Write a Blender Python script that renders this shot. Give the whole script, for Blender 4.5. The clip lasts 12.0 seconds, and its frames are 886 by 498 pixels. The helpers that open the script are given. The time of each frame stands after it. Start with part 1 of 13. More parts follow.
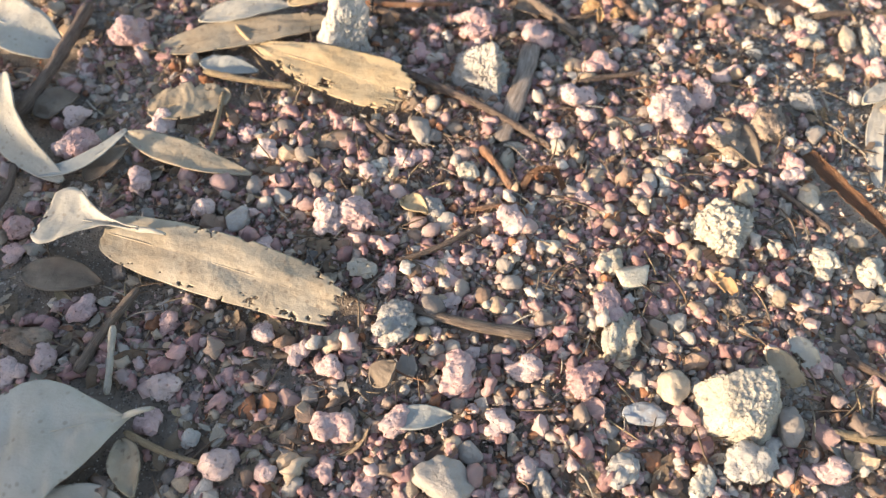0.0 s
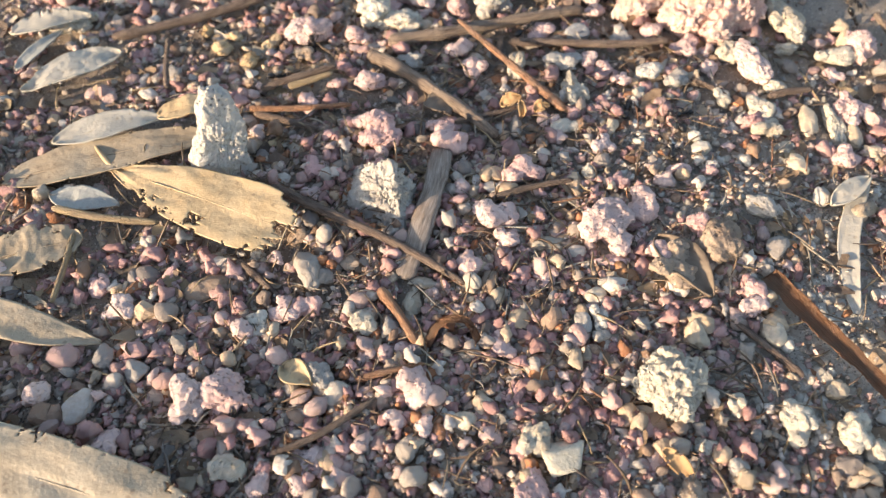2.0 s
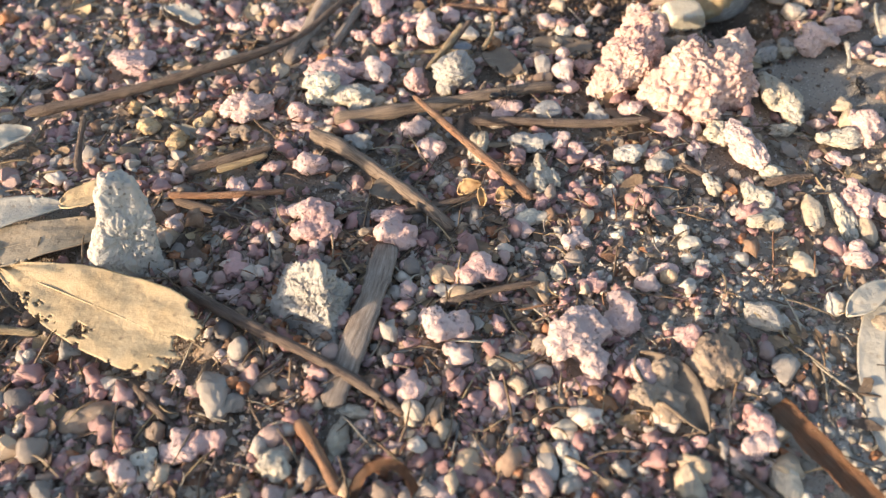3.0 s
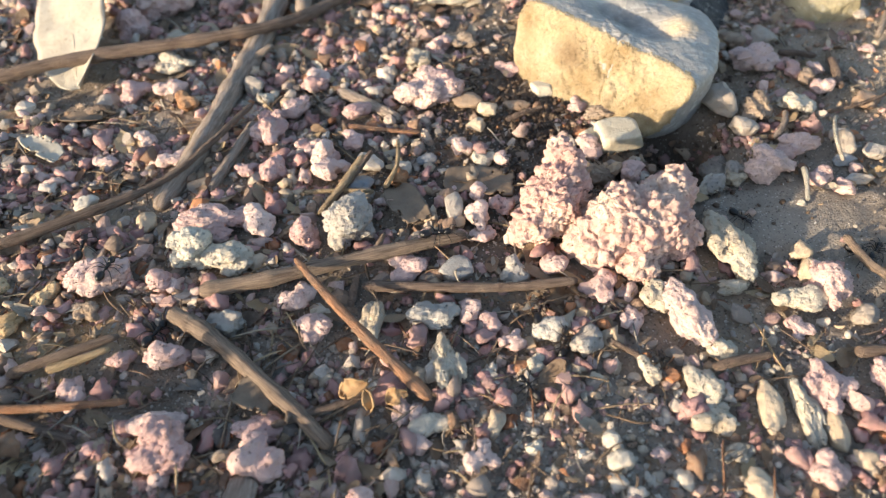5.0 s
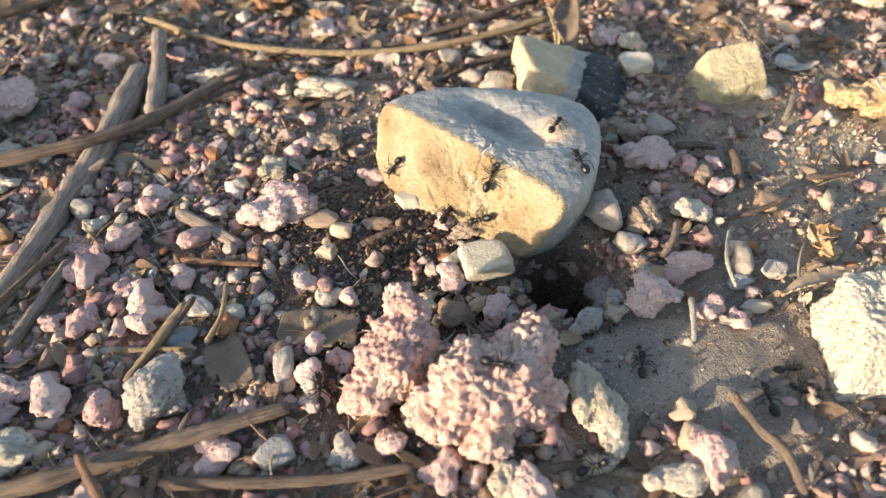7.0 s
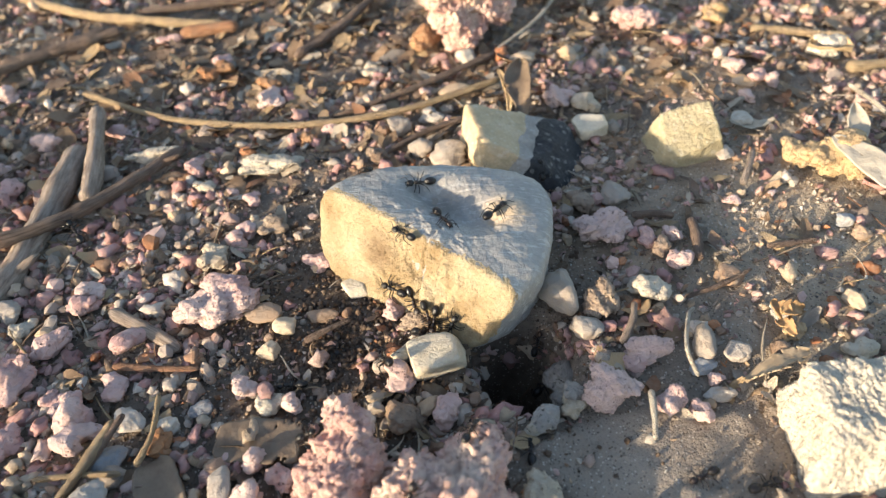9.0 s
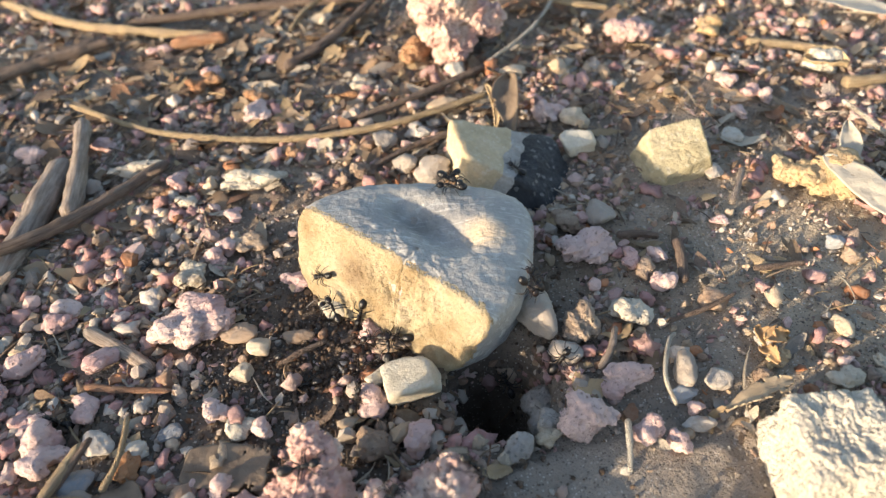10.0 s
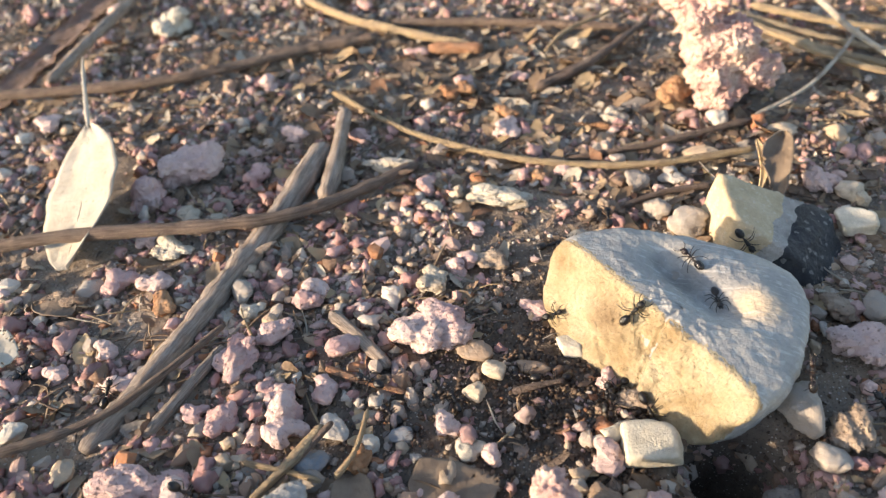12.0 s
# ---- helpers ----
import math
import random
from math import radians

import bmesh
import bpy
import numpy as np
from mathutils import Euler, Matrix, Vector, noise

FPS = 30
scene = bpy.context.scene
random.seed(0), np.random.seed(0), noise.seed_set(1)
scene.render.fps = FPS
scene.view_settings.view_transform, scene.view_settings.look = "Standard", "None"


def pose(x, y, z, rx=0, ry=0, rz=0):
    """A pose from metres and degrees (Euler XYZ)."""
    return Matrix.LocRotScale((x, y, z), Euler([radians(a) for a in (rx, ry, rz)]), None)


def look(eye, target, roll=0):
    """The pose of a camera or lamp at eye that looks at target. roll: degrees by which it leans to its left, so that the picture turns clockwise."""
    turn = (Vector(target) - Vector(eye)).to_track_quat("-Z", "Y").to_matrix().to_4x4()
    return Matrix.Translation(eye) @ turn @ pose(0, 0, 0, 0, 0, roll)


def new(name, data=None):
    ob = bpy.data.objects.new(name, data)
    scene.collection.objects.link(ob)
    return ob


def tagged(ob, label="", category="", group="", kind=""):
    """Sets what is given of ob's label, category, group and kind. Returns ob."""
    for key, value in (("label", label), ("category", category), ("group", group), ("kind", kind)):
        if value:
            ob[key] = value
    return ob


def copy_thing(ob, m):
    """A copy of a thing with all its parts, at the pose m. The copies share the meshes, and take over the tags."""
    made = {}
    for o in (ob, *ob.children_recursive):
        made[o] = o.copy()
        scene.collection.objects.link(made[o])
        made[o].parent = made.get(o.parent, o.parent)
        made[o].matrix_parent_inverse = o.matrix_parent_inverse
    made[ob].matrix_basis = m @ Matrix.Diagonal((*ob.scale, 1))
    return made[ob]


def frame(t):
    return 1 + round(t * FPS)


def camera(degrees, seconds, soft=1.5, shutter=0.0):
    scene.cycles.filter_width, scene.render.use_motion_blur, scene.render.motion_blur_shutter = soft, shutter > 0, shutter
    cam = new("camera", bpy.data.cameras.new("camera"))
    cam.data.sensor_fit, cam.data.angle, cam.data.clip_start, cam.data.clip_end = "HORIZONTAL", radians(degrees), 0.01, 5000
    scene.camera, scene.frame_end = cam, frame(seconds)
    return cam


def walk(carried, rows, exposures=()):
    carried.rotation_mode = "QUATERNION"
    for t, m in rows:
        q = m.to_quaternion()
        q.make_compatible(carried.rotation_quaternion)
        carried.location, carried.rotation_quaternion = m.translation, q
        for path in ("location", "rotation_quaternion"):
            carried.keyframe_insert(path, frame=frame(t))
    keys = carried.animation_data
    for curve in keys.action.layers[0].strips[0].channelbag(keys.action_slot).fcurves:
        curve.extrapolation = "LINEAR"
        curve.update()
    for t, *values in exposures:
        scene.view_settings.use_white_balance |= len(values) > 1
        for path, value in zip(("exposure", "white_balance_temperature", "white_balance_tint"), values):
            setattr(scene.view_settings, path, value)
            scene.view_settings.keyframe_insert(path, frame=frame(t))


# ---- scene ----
cam = camera(66.63, 12.0, soft=1.3)
cam.data.dof.use_dof, cam.data.dof.focus_distance, cam.data.dof.aperture_fstop = True, 0.134, 18.0
SUN, SKY, GRAVEL_COUNT = 4.1, 0.150, 12000
PATH = [
    (0.0, -0.04716, -0.18833, 0.12723, 5.10, -58.55, -0.01),
    (0.5, -0.04504, -0.17817, 0.12835, 4.50, -58.20, -0.53),
    (1.0, -0.04030, -0.16907, 0.12773, 4.42, -57.80, -1.34),
    (1.5, -0.03484, -0.15960, 0.12489, 3.82, -57.94, -2.05),
    (2.0, -0.03053, -0.14899, 0.11858, 3.54, -56.90, -2.15),
    (2.5, -0.02598, -0.13823, 0.10952, 3.13, -54.03, -1.84),
    (3.0, -0.02106, -0.12850, 0.10419, 3.01, -51.36, -1.52),
    (3.2, -0.01859, -0.12416, 0.10420, 3.10, -51.60, -1.69),
    (3.6, -0.01489, -0.11551, 0.10236, 2.83, -50.66, -1.65),
    (4.0, -0.01181, -0.10633, 0.10231, 2.23, -50.34, -1.70),
    (4.4, -0.00869, -0.09761, 0.10313, 1.57, -50.22, -1.80),
    (4.8, -0.00489, -0.09039, 0.10391, 1.12, -49.87, -1.92),
    (5.0, -0.00368, -0.08786, 0.10436, 0.93, -49.47, -1.94),
    (5.5, 0.00273, -0.07964, 0.10473, 0.68, -48.81, -2.13),
    (6.0, 0.00804, -0.07227, 0.10407, -0.00, -48.79, -1.83),
    (6.5, 0.01812, -0.06231, 0.10558, -0.56, -48.65, -2.69),
    (7.0, 0.02613, -0.05576, 0.10510, -0.70, -48.07, -3.22),
    (7.2, 0.02733, -0.05358, 0.10526, -1.26, -48.08, -2.89),
    (7.6, 0.03031, -0.04950, 0.10601, -1.80, -47.74, -2.96),
    (8.0, 0.03042, -0.04679, 0.10785, -2.46, -47.39, -3.00),
    (8.4, 0.03023, -0.04486, 0.10962, -2.96, -47.02, -3.13),
    (8.8, 0.03230, -0.04307, 0.11018, -3.03, -46.63, -3.44),
    (9.0, 0.03476, -0.04172, 0.10893, -2.82, -46.26, -4.21),
    (9.5, 0.03937, -0.03972, 0.10941, -2.63, -45.93, -4.19),
    (10.0, 0.04141, -0.03798, 0.10953, -1.77, -46.02, -4.55),
    (10.5, 0.04156, -0.03726, 0.10956, 0.31, -46.08, -4.60),
    (11.0, 0.03664, -0.03707, 0.11029, 4.61, -45.56, -4.24),
    (11.5, 0.02698, -0.03551, 0.11017, 9.30, -44.62, -4.35),
    (12.0, 0.01822, -0.03361, 0.11116, 14.82, -43.96, -4.51),
]


def eye_pose(x, y, z, yaw, pitch, roll):
    return pose(x, y, z, 0, 0, yaw) @ pose(0, 0, 0, 90 + pitch) @ pose(0, 0, 0, 0, 0, roll)


walk(cam, [(t, eye_pose(*row)) for t, *row in PATH], [(0.0, 1.52, 6700, 14), (3.0, 1.47, 6700, 14), (5.0, 1.38, 6520, 11), (9.0, 1.38, 6560, 11), (12.0, 1.45, 6560, 14)])

# ---- light ----
SUN_AZIMUTH, SUN_HEIGHT = 210.0, 12.0   # the side the sun stands on, degrees from +x; degrees above the ground
world = bpy.data.worlds.new("sky")
scene.world = world
world.use_nodes = True
_wn = world.node_tree.nodes
_sky = _wn.new("ShaderNodeTexSky")
_sky.sky_type, _sky.sun_disc = "NISHITA", False
_sky.sun_elevation, _sky.sun_rotation = radians(SUN_HEIGHT), radians(90.0 - SUN_AZIMUTH)
world.node_tree.links.new(_sky.outputs[0], _wn["Background"].inputs[0])
_wn["Background"].inputs[1].default_value = SKY
_sun = bpy.data.lights.new("sun", "SUN")
_sun.energy, _sun.angle, _sun.color = SUN, radians(1.5), (1.0, 0.83, 0.60)
sun = new("sun", _sun)
_a, _e = radians(SUN_AZIMUTH), radians(SUN_HEIGHT)
sun.matrix_world = look((math.cos(_a) * math.cos(_e), math.sin(_a) * math.cos(_e), math.sin(_e)), (0, 0, 0))

# ---- materials ----


def shader(name, rough=0.85, spec=0.3):
    m = bpy.data.materials.new(name)
    m.use_nodes = True
    nt = m.node_tree
    b = nt.nodes["Principled BSDF"]
    b.inputs["Roughness"].default_value = rough
    b.inputs["Specular IOR Level"].default_value = spec
    return m, nt, b


def node(nt, kind, values=None, **props):
    n = nt.nodes.new(kind)
    for k, v in props.items():
        if k == "operation":
            n.operation = v
        elif k == "blend":
            n.data_type, n.blend_type = "RGBA", v
        elif k == "feature":
            n.feature = v
        elif k == "interpolation":
            n.color_ramp.interpolation = v
    for k, v in (values or {}).items():
        if hasattr(v, "links"):
            nt.links.new(v, n.inputs[k])
        else:
            n.inputs[k].default_value = v
    return n


def mixed(nt, fac, a, b, blend="MIX"):
    n = node(nt, "ShaderNodeMix", {0: fac, 6: a if hasattr(a, "links") else (*a, 1), 7: b if hasattr(b, "links") else (*b, 1)}, blend=blend)
    return n.outputs[2]


def ramp(nt, fac, stops, interpolation="LINEAR"):
    n = node(nt, "ShaderNodeValToRGB", {0: fac}, interpolation=interpolation)
    r = n.color_ramp
    while len(r.elements) < len(stops):
        r.elements.new(0.5)
    for el, (p, c) in zip(r.elements, stops):
        el.position, el.color = p, (*c, 1) if hasattr(c, "__len__") else (c, c, c, 1)
    return n.outputs[0]


def fine(nt, scale, detail=4.0, rough=0.6):
    """Noise at so many waves a metre."""
    c = node(nt, "ShaderNodeNewGeometry").outputs["Position"]
    return node(nt, "ShaderNodeTexNoise", {"Vector": c, "Scale": scale, "Detail": detail, "Roughness": rough}).outputs[0]


def world_noise(nt, scale, detail=4.0, rough=0.6):
    """The same in the world's space, so that scaled copies keep one grain."""
    c = node(nt, "ShaderNodeNewGeometry").outputs["Position"]
    return node(nt, "ShaderNodeTexNoise", {"Vector": c, "Scale": scale, "Detail": detail, "Roughness": rough}).outputs[0]


def world_cells(nt, scale, feature="F1"):
    c = node(nt, "ShaderNodeNewGeometry").outputs["Position"]
    return node(nt, "ShaderNodeTexVoronoi", {"Vector": c, "Scale": scale}, feature=feature)


def bump(nt, b, height, distance, strength=1.0, under=None):
    v = {"Height": height, "Distance": distance, "Strength": strength}
    if under:
        v["Normal"] = under
    n = node(nt, "ShaderNodeBump", v)
    nt.links.new(n.outputs[0], b.inputs["Normal"])
    return n.outputs[0]


def paint(nt, b, colour):
    nt.links.new(colour, b.inputs["Base Color"])


def lump_shader(name, dark, mid, pale, crust=0.35, tint=(0.45, 0.36, 0.28)):
    """Crumbly, porous mineral: grains, pale crust, dark pores; each lump its own shade."""
    m, nt, b = shader(name, 0.92, 0.15)
    own = node(nt, "ShaderNodeObjectInfo").outputs["Random"]
    base = ramp(nt, own, ((0.0, dark), (0.45, mid), (1.0, pale)))
    patches = ramp(nt, world_noise(nt, 420, 5, 0.65), ((0.48, 0.0), (0.70, crust)))
    col = mixed(nt, patches, base, pale)
    bleached = ramp(nt, world_noise(nt, 130, 4, 0.6), ((0.46, 0.0), (0.66, 0.75)))
    col = mixed(nt, bleached, col, tuple(min(0.8, 1.06 * v) for v in pale))
    dust = ramp(nt, world_noise(nt, 230, 3), ((0.54, 0.0), (0.74, 0.45)))
    col = mixed(nt, dust, col, tint)
    cells = world_cells(nt, 1250)
    pores = ramp(nt, cells.outputs["Distance"], ((0.12, 1.0), (0.30, 0.0)))
    keep = ramp(nt, world_noise(nt, 900, 2), ((0.54, 0.0), (0.62, 0.5)))
    hole = node(nt, "ShaderNodeMath", {0: pores, 1: keep}, operation="MULTIPLY").outputs[0]
    wide = ramp(nt, world_cells(nt, 560).outputs["Distance"], ((0.08, 0.45), (0.17, 0.0)))
    hole = node(nt, "ShaderNodeMath", {0: hole, 1: wide}, operation="MAXIMUM").outputs[0]
    col = mixed(nt, hole, col, tuple(0.4 * v for v in dark))
    paint(nt, b, col)
    n0 = bump(nt, b, world_cells(nt, 900).outputs["Distance"], 0.0004, 0.8)
    n1 = bump(nt, b, world_noise(nt, 1100, 8, 0.72), 0.0007, 0.9, n0)
    bump(nt, b, hole, -0.0007, 1.0, n1)
    return m


def pebble_shader(name, a, c, e, rough=0.6):
    m, nt, b = shader(name, rough, 0.35)
    own = node(nt, "ShaderNodeObjectInfo").outputs["Random"]
    base = ramp(nt, own, ((0.0, a), (0.5, c), (1.0, e)))
    stain = ramp(nt, world_noise(nt, 500, 7, 0.7), ((0.40, 0.0), (0.66, 0.7)))
    paint(nt, b, mixed(nt, stain, base, (0.33, 0.26, 0.20)))
    bump(nt, b, world_noise(nt, 1300, 7, 0.7), 0.0005, 0.9)
    return m


def bark_shader(name, dark, pale, rough=0.85, streak=2600.0):
    m, nt, b = shader(name, rough, 0.25)
    uv = node(nt, "ShaderNodeTexCoord").outputs["UV"]
    st = node(nt, "ShaderNodeMapping", {"Vector": uv, "Scale": (5.0, 22.0, 1.0)}).outputs[0]
    fibres = node(nt, "ShaderNodeTexNoise", {"Vector": st, "Scale": 1.0, "Detail": 8.0, "Roughness": 0.72}).outputs[0]
    blot = world_noise(nt, 260, 5)
    col = ramp(nt, fibres, ((0.38, dark), (0.62, pale)))
    col = mixed(nt, ramp(nt, blot, ((0.46, 0.0), (0.70, 0.6))), col, (0.27, 0.20, 0.15))
    paint(nt, b, col)
    n1 = bump(nt, b, fibres, 0.0012, 1.0)
    bump(nt, b, world_noise(nt, 1500, 5, 0.7), 0.0004, 0.8, n1)
    return m


def leaf_shader(name, base, pale, vein, spots):
    m, nt, b = shader(name, 0.65, 0.35)
    uv = node(nt, "ShaderNodeTexCoord").outputs["UV"]
    sep = node(nt, "ShaderNodeSeparateXYZ", {0: uv})
    side = node(nt, "ShaderNodeMath", {0: sep.outputs[1], 1: 0.5}, operation="SUBTRACT").outputs[0]
    away = node(nt, "ShaderNodeMath", {0: side}, operation="ABSOLUTE").outputs[0]
    slant = node(nt, "ShaderNodeMath", {0: away, 1: -0.55, 2: sep.outputs[0]}, operation="MULTIPLY_ADD").outputs[0]
    wob = node(nt, "ShaderNodeMath", {0: world_noise(nt, 300, 3), 1: 0.07, 2: slant}, operation="MULTIPLY_ADD").outputs[0]
    wave = node(nt, "ShaderNodeMath", {0: node(nt, "ShaderNodeMath", {0: wob, 1: 52.0}, operation="MULTIPLY").outputs[0]}, operation="SINE").outputs[0]
    veins = ramp(nt, wave, ((0.90, 0.0), (1.0, 0.05)))
    blot = ramp(nt, world_noise(nt, 120, 6, 0.65), ((0.38, 0.0), (0.70, 1.0)))
    col = mixed(nt, blot, base, pale)
    col = mixed(nt, veins, col, vein)
    specks = world_cells(nt, 420)
    speck = ramp(nt, specks.outputs["Distance"], ((0.10, spots), (0.22, 0.0)))
    col = mixed(nt, speck, col, (0.16, 0.10, 0.06))
    paint(nt, b, col)
    n1 = bump(nt, b, world_noise(nt, 700, 5), 0.0005, 0.6)
    bump(nt, b, veins, 0.00015, 0.35, n1)
    tr = node(nt, "ShaderNodeBsdfTranslucent", {"Color": col})
    mx = node(nt, "ShaderNodeMixShader", {0: 0.16, 1: b.outputs[0], 2: tr.outputs[0]})
    nt.links.new(mx.outputs[0], nt.nodes["Material Output"].inputs[0])
    return m


def soil_shader():
    m, nt, b = shader("soil", 0.95, 0.2)
    broad = world_noise(nt, 28, 5, 0.6)
    mid = world_noise(nt, 210, 6, 0.7)
    col = ramp(nt, broad, ((0.35, (0.185, 0.142, 0.108)), (0.52, (0.310, 0.243, 0.186)), (0.68, (0.385, 0.280, 0.188))))
    col = mixed(nt, ramp(nt, mid, ((0.46, 0.0), (0.72, 0.55))), col, (0.120, 0.095, 0.075))
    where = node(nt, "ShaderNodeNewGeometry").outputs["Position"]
    # Soil turns darker brown in a ragged disc by the stone and nest mouth.
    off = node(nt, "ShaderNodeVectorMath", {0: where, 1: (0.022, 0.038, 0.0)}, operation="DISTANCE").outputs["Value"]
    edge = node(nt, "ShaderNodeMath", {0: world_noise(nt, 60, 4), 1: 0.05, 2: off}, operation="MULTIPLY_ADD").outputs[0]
    nest_dark = ramp(nt, edge, ((0.045, 0.7), (0.095, 0.0)))
    col = mixed(nt, nest_dark, col, (0.055, 0.040, 0.030))
    for centre, reach, tint in (((0.034, -0.098, 0.0), 0.070, (0.50, 0.450, 0.375)), ((0.130, 0.056, 0.0), 0.060, (0.47, 0.375, 0.265)), ((0.068, 0.008, 0.0), 0.034, (0.33, 0.285, 0.235))):
        gap = node(nt, "ShaderNodeVectorMath", {0: where, 1: centre}, operation="DISTANCE").outputs["Value"]
        rim = node(nt, "ShaderNodeMath", {0: world_noise(nt, 70, 4), 1: 0.04, 2: gap}, operation="MULTIPLY_ADD").outputs[0]
        col = mixed(nt, ramp(nt, rim, ((reach * 0.55, 0.75), (reach + 0.02, 0.0))), col, tint)
    for spot in ((-0.078, -0.017, 0.0), (0.1092, 0.1213, 0.0)):
        gap = node(nt, "ShaderNodeVectorMath", {0: where, 1: spot}, operation="DISTANCE").outputs["Value"]
        rim = node(nt, "ShaderNodeMath", {0: world_noise(nt, 90, 4), 1: 0.02, 2: gap}, operation="MULTIPLY_ADD").outputs[0]
        col = mixed(nt, ramp(nt, rim, ((0.016, 0.8), (0.026, 0.0))), col, (0.42, 0.27, 0.14))
    grains = world_cells(nt, 1900)
    tone = node(nt, "ShaderNodeSeparateColor", {0: grains.outputs["Color"]}).outputs[0]
    light = ramp(nt, tone, ((0.76, 0.0), (0.84, 0.6)))
    near = ramp(nt, grains.outputs["Distance"], ((0.25, 1.0), (0.42, 0.0)))
    grain = node(nt, "ShaderNodeMath", {0: light, 1: near}, operation="MULTIPLY").outputs[0]
    col = mixed(nt, grain, col, (0.62, 0.56, 0.49))
    darks = node(nt, "ShaderNodeMath", {0: ramp(nt, tone, ((0.20, 0.7), (0.26, 0.0))), 1: near}, operation="MULTIPLY").outputs[0]
    col = mixed(nt, darks, col, (0.07, 0.06, 0.055))
    paint(nt, b, col)
    n1 = bump(nt, b, mid, 0.0022, 0.8)
    n2 = bump(nt, b, near, 0.0004, 0.6, n1)
    bump(nt, b, world_noise(nt, 2600, 3), 0.0003, 0.6, n2)
    return m


def island_shader(name, stops, rough=0.75):
    """Loose grains joined in one heap: each grain takes a colour of its own."""
    m, nt, b = shader(name, rough, 0.25)
    own = node(nt, "ShaderNodeNewGeometry").outputs["Random Per Island"]
    col = ramp(nt, own, stops, "CONSTANT")
    second = node(nt, "ShaderNodeMath", {0: node(nt, "ShaderNodeMath", {0: own, 1: 917.0}, operation="MULTIPLY").outputs[0]}, operation="FRACT").outputs[0]
    shade = ramp(nt, second, ((0.0, 0.66), (1.0, 1.12)))
    col = mixed(nt, 1.0, col, shade, "MULTIPLY")
    stain = ramp(nt, world_noise(nt, 900, 5, 0.65), ((0.46, 0.0), (0.74, 0.40)))
    col = mixed(nt, stain, col, (0.33, 0.26, 0.20))
    paint(nt, b, col)
    bump(nt, b, world_noise(nt, 1500, 7, 0.72), 0.0005, 1.0)
    return m


def rock_shader(name, a, c, e, scale=180.0, rough=0.75, depth=0.0006, scratch=False, flecks=0.15, stains_and_light=()):
    m, nt, b = shader(name, rough, 0.3)
    broad = fine(nt, scale * 0.45, 5, 0.6)
    grain = fine(nt, scale * 6, 5, 0.7)
    col = ramp(nt, broad, ((0.36, a), (0.52, c), (0.68, e)))
    col = mixed(nt, ramp(nt, grain, ((0.40, 0.0), (0.75, 0.45))), col, tuple(0.55 * v for v in c))
    specks = node(nt, "ShaderNodeTexVoronoi", {"Vector": node(nt, "ShaderNodeNewGeometry").outputs["Position"], "Scale": scale * 6})
    tone = node(nt, "ShaderNodeSeparateColor", {0: specks.outputs["Color"]}).outputs[0]
    col = mixed(nt, ramp(nt, tone, ((0.90, 0.0), (0.94, flecks))), col, (0.75, 0.72, 0.66))
    for centre, reach, tint in stains_and_light:
        gap = node(nt, "ShaderNodeVectorMath", {0: node(nt, "ShaderNodeNewGeometry").outputs["Position"], 1: centre}, operation="DISTANCE").outputs["Value"]
        rim = node(nt, "ShaderNodeMath", {0: fine(nt, 420, 5, 0.65), 1: reach * 1.6, 2: gap}, operation="MULTIPLY_ADD").outputs[0]
        col = mixed(nt, ramp(nt, rim, ((reach * 1.5, 0.85), (reach * 2.1, 0.0))), col, tint)
    if scratch:
        c2 = node(nt, "ShaderNodeMapping", {"Vector": node(nt, "ShaderNodeNewGeometry").outputs["Position"], "Rotation": (0, 0, 0.4), "Scale": (160, 1500, 300)}).outputs[0]
        lines = node(nt, "ShaderNodeTexNoise", {"Vector": c2, "Scale": 1.0, "Detail": 3.0}).outputs[0]
        col = mixed(nt, ramp(nt, lines, ((0.58, 0.0), (0.68, 0.35))), col, (0.66, 0.63, 0.58))
    paint(nt, b, col)
    n1 = bump(nt, b, fine(nt, scale * 1.6, 6, 0.65), depth * 2.0, 0.7)
    bump(nt, b, grain, depth, 0.7, n1)
    return m


def plain_shader(name, colour, rough=0.4, spec=0.5, vary=0.3, scale=900):
    m, nt, b = shader(name, rough, spec)
    paint(nt, b, mixed(nt, ramp(nt, world_noise(nt, scale, 4), ((0.35, 0.0), (0.7, 1.0))), colour, tuple(v * (1 - vary) for v in colour)))
    bump(nt, b, world_noise(nt, scale * 2, 4), 0.0002, 0.5)
    return m


PINK = lump_shader("pink_crumb", (0.49, 0.298, 0.272), (0.555, 0.362, 0.328), (0.62, 0.470, 0.415), 0.35, (0.44, 0.30, 0.24))
PINK_PALE = lump_shader("pale_pink_crumb", (0.53, 0.300, 0.262), (0.57, 0.355, 0.305), (0.69, 0.545, 0.435), 0.50, (0.50, 0.30, 0.23))
WHITE = lump_shader("white_crumb", (0.456, 0.389, 0.300), (0.511, 0.441, 0.347), (0.557, 0.493, 0.398), 0.3)
CREAM = lump_shader("cream_crumb", (0.393, 0.316, 0.231), (0.479, 0.402, 0.299), (0.564, 0.513, 0.427))
GREY = lump_shader("grey_crumb", (0.28, 0.245, 0.215), (0.36, 0.32, 0.28), (0.47, 0.43, 0.38))
BROWN = lump_shader("brown_crumb", (0.20, 0.135, 0.095), (0.28, 0.20, 0.145), (0.36, 0.28, 0.21))
OCHRE = lump_shader("ochre_clod", (0.38, 0.245, 0.12), (0.46, 0.31, 0.165), (0.54, 0.39, 0.23))
RUST = lump_shader("rust_crumb", (0.26, 0.12, 0.06), (0.34, 0.17, 0.085), (0.42, 0.25, 0.14))
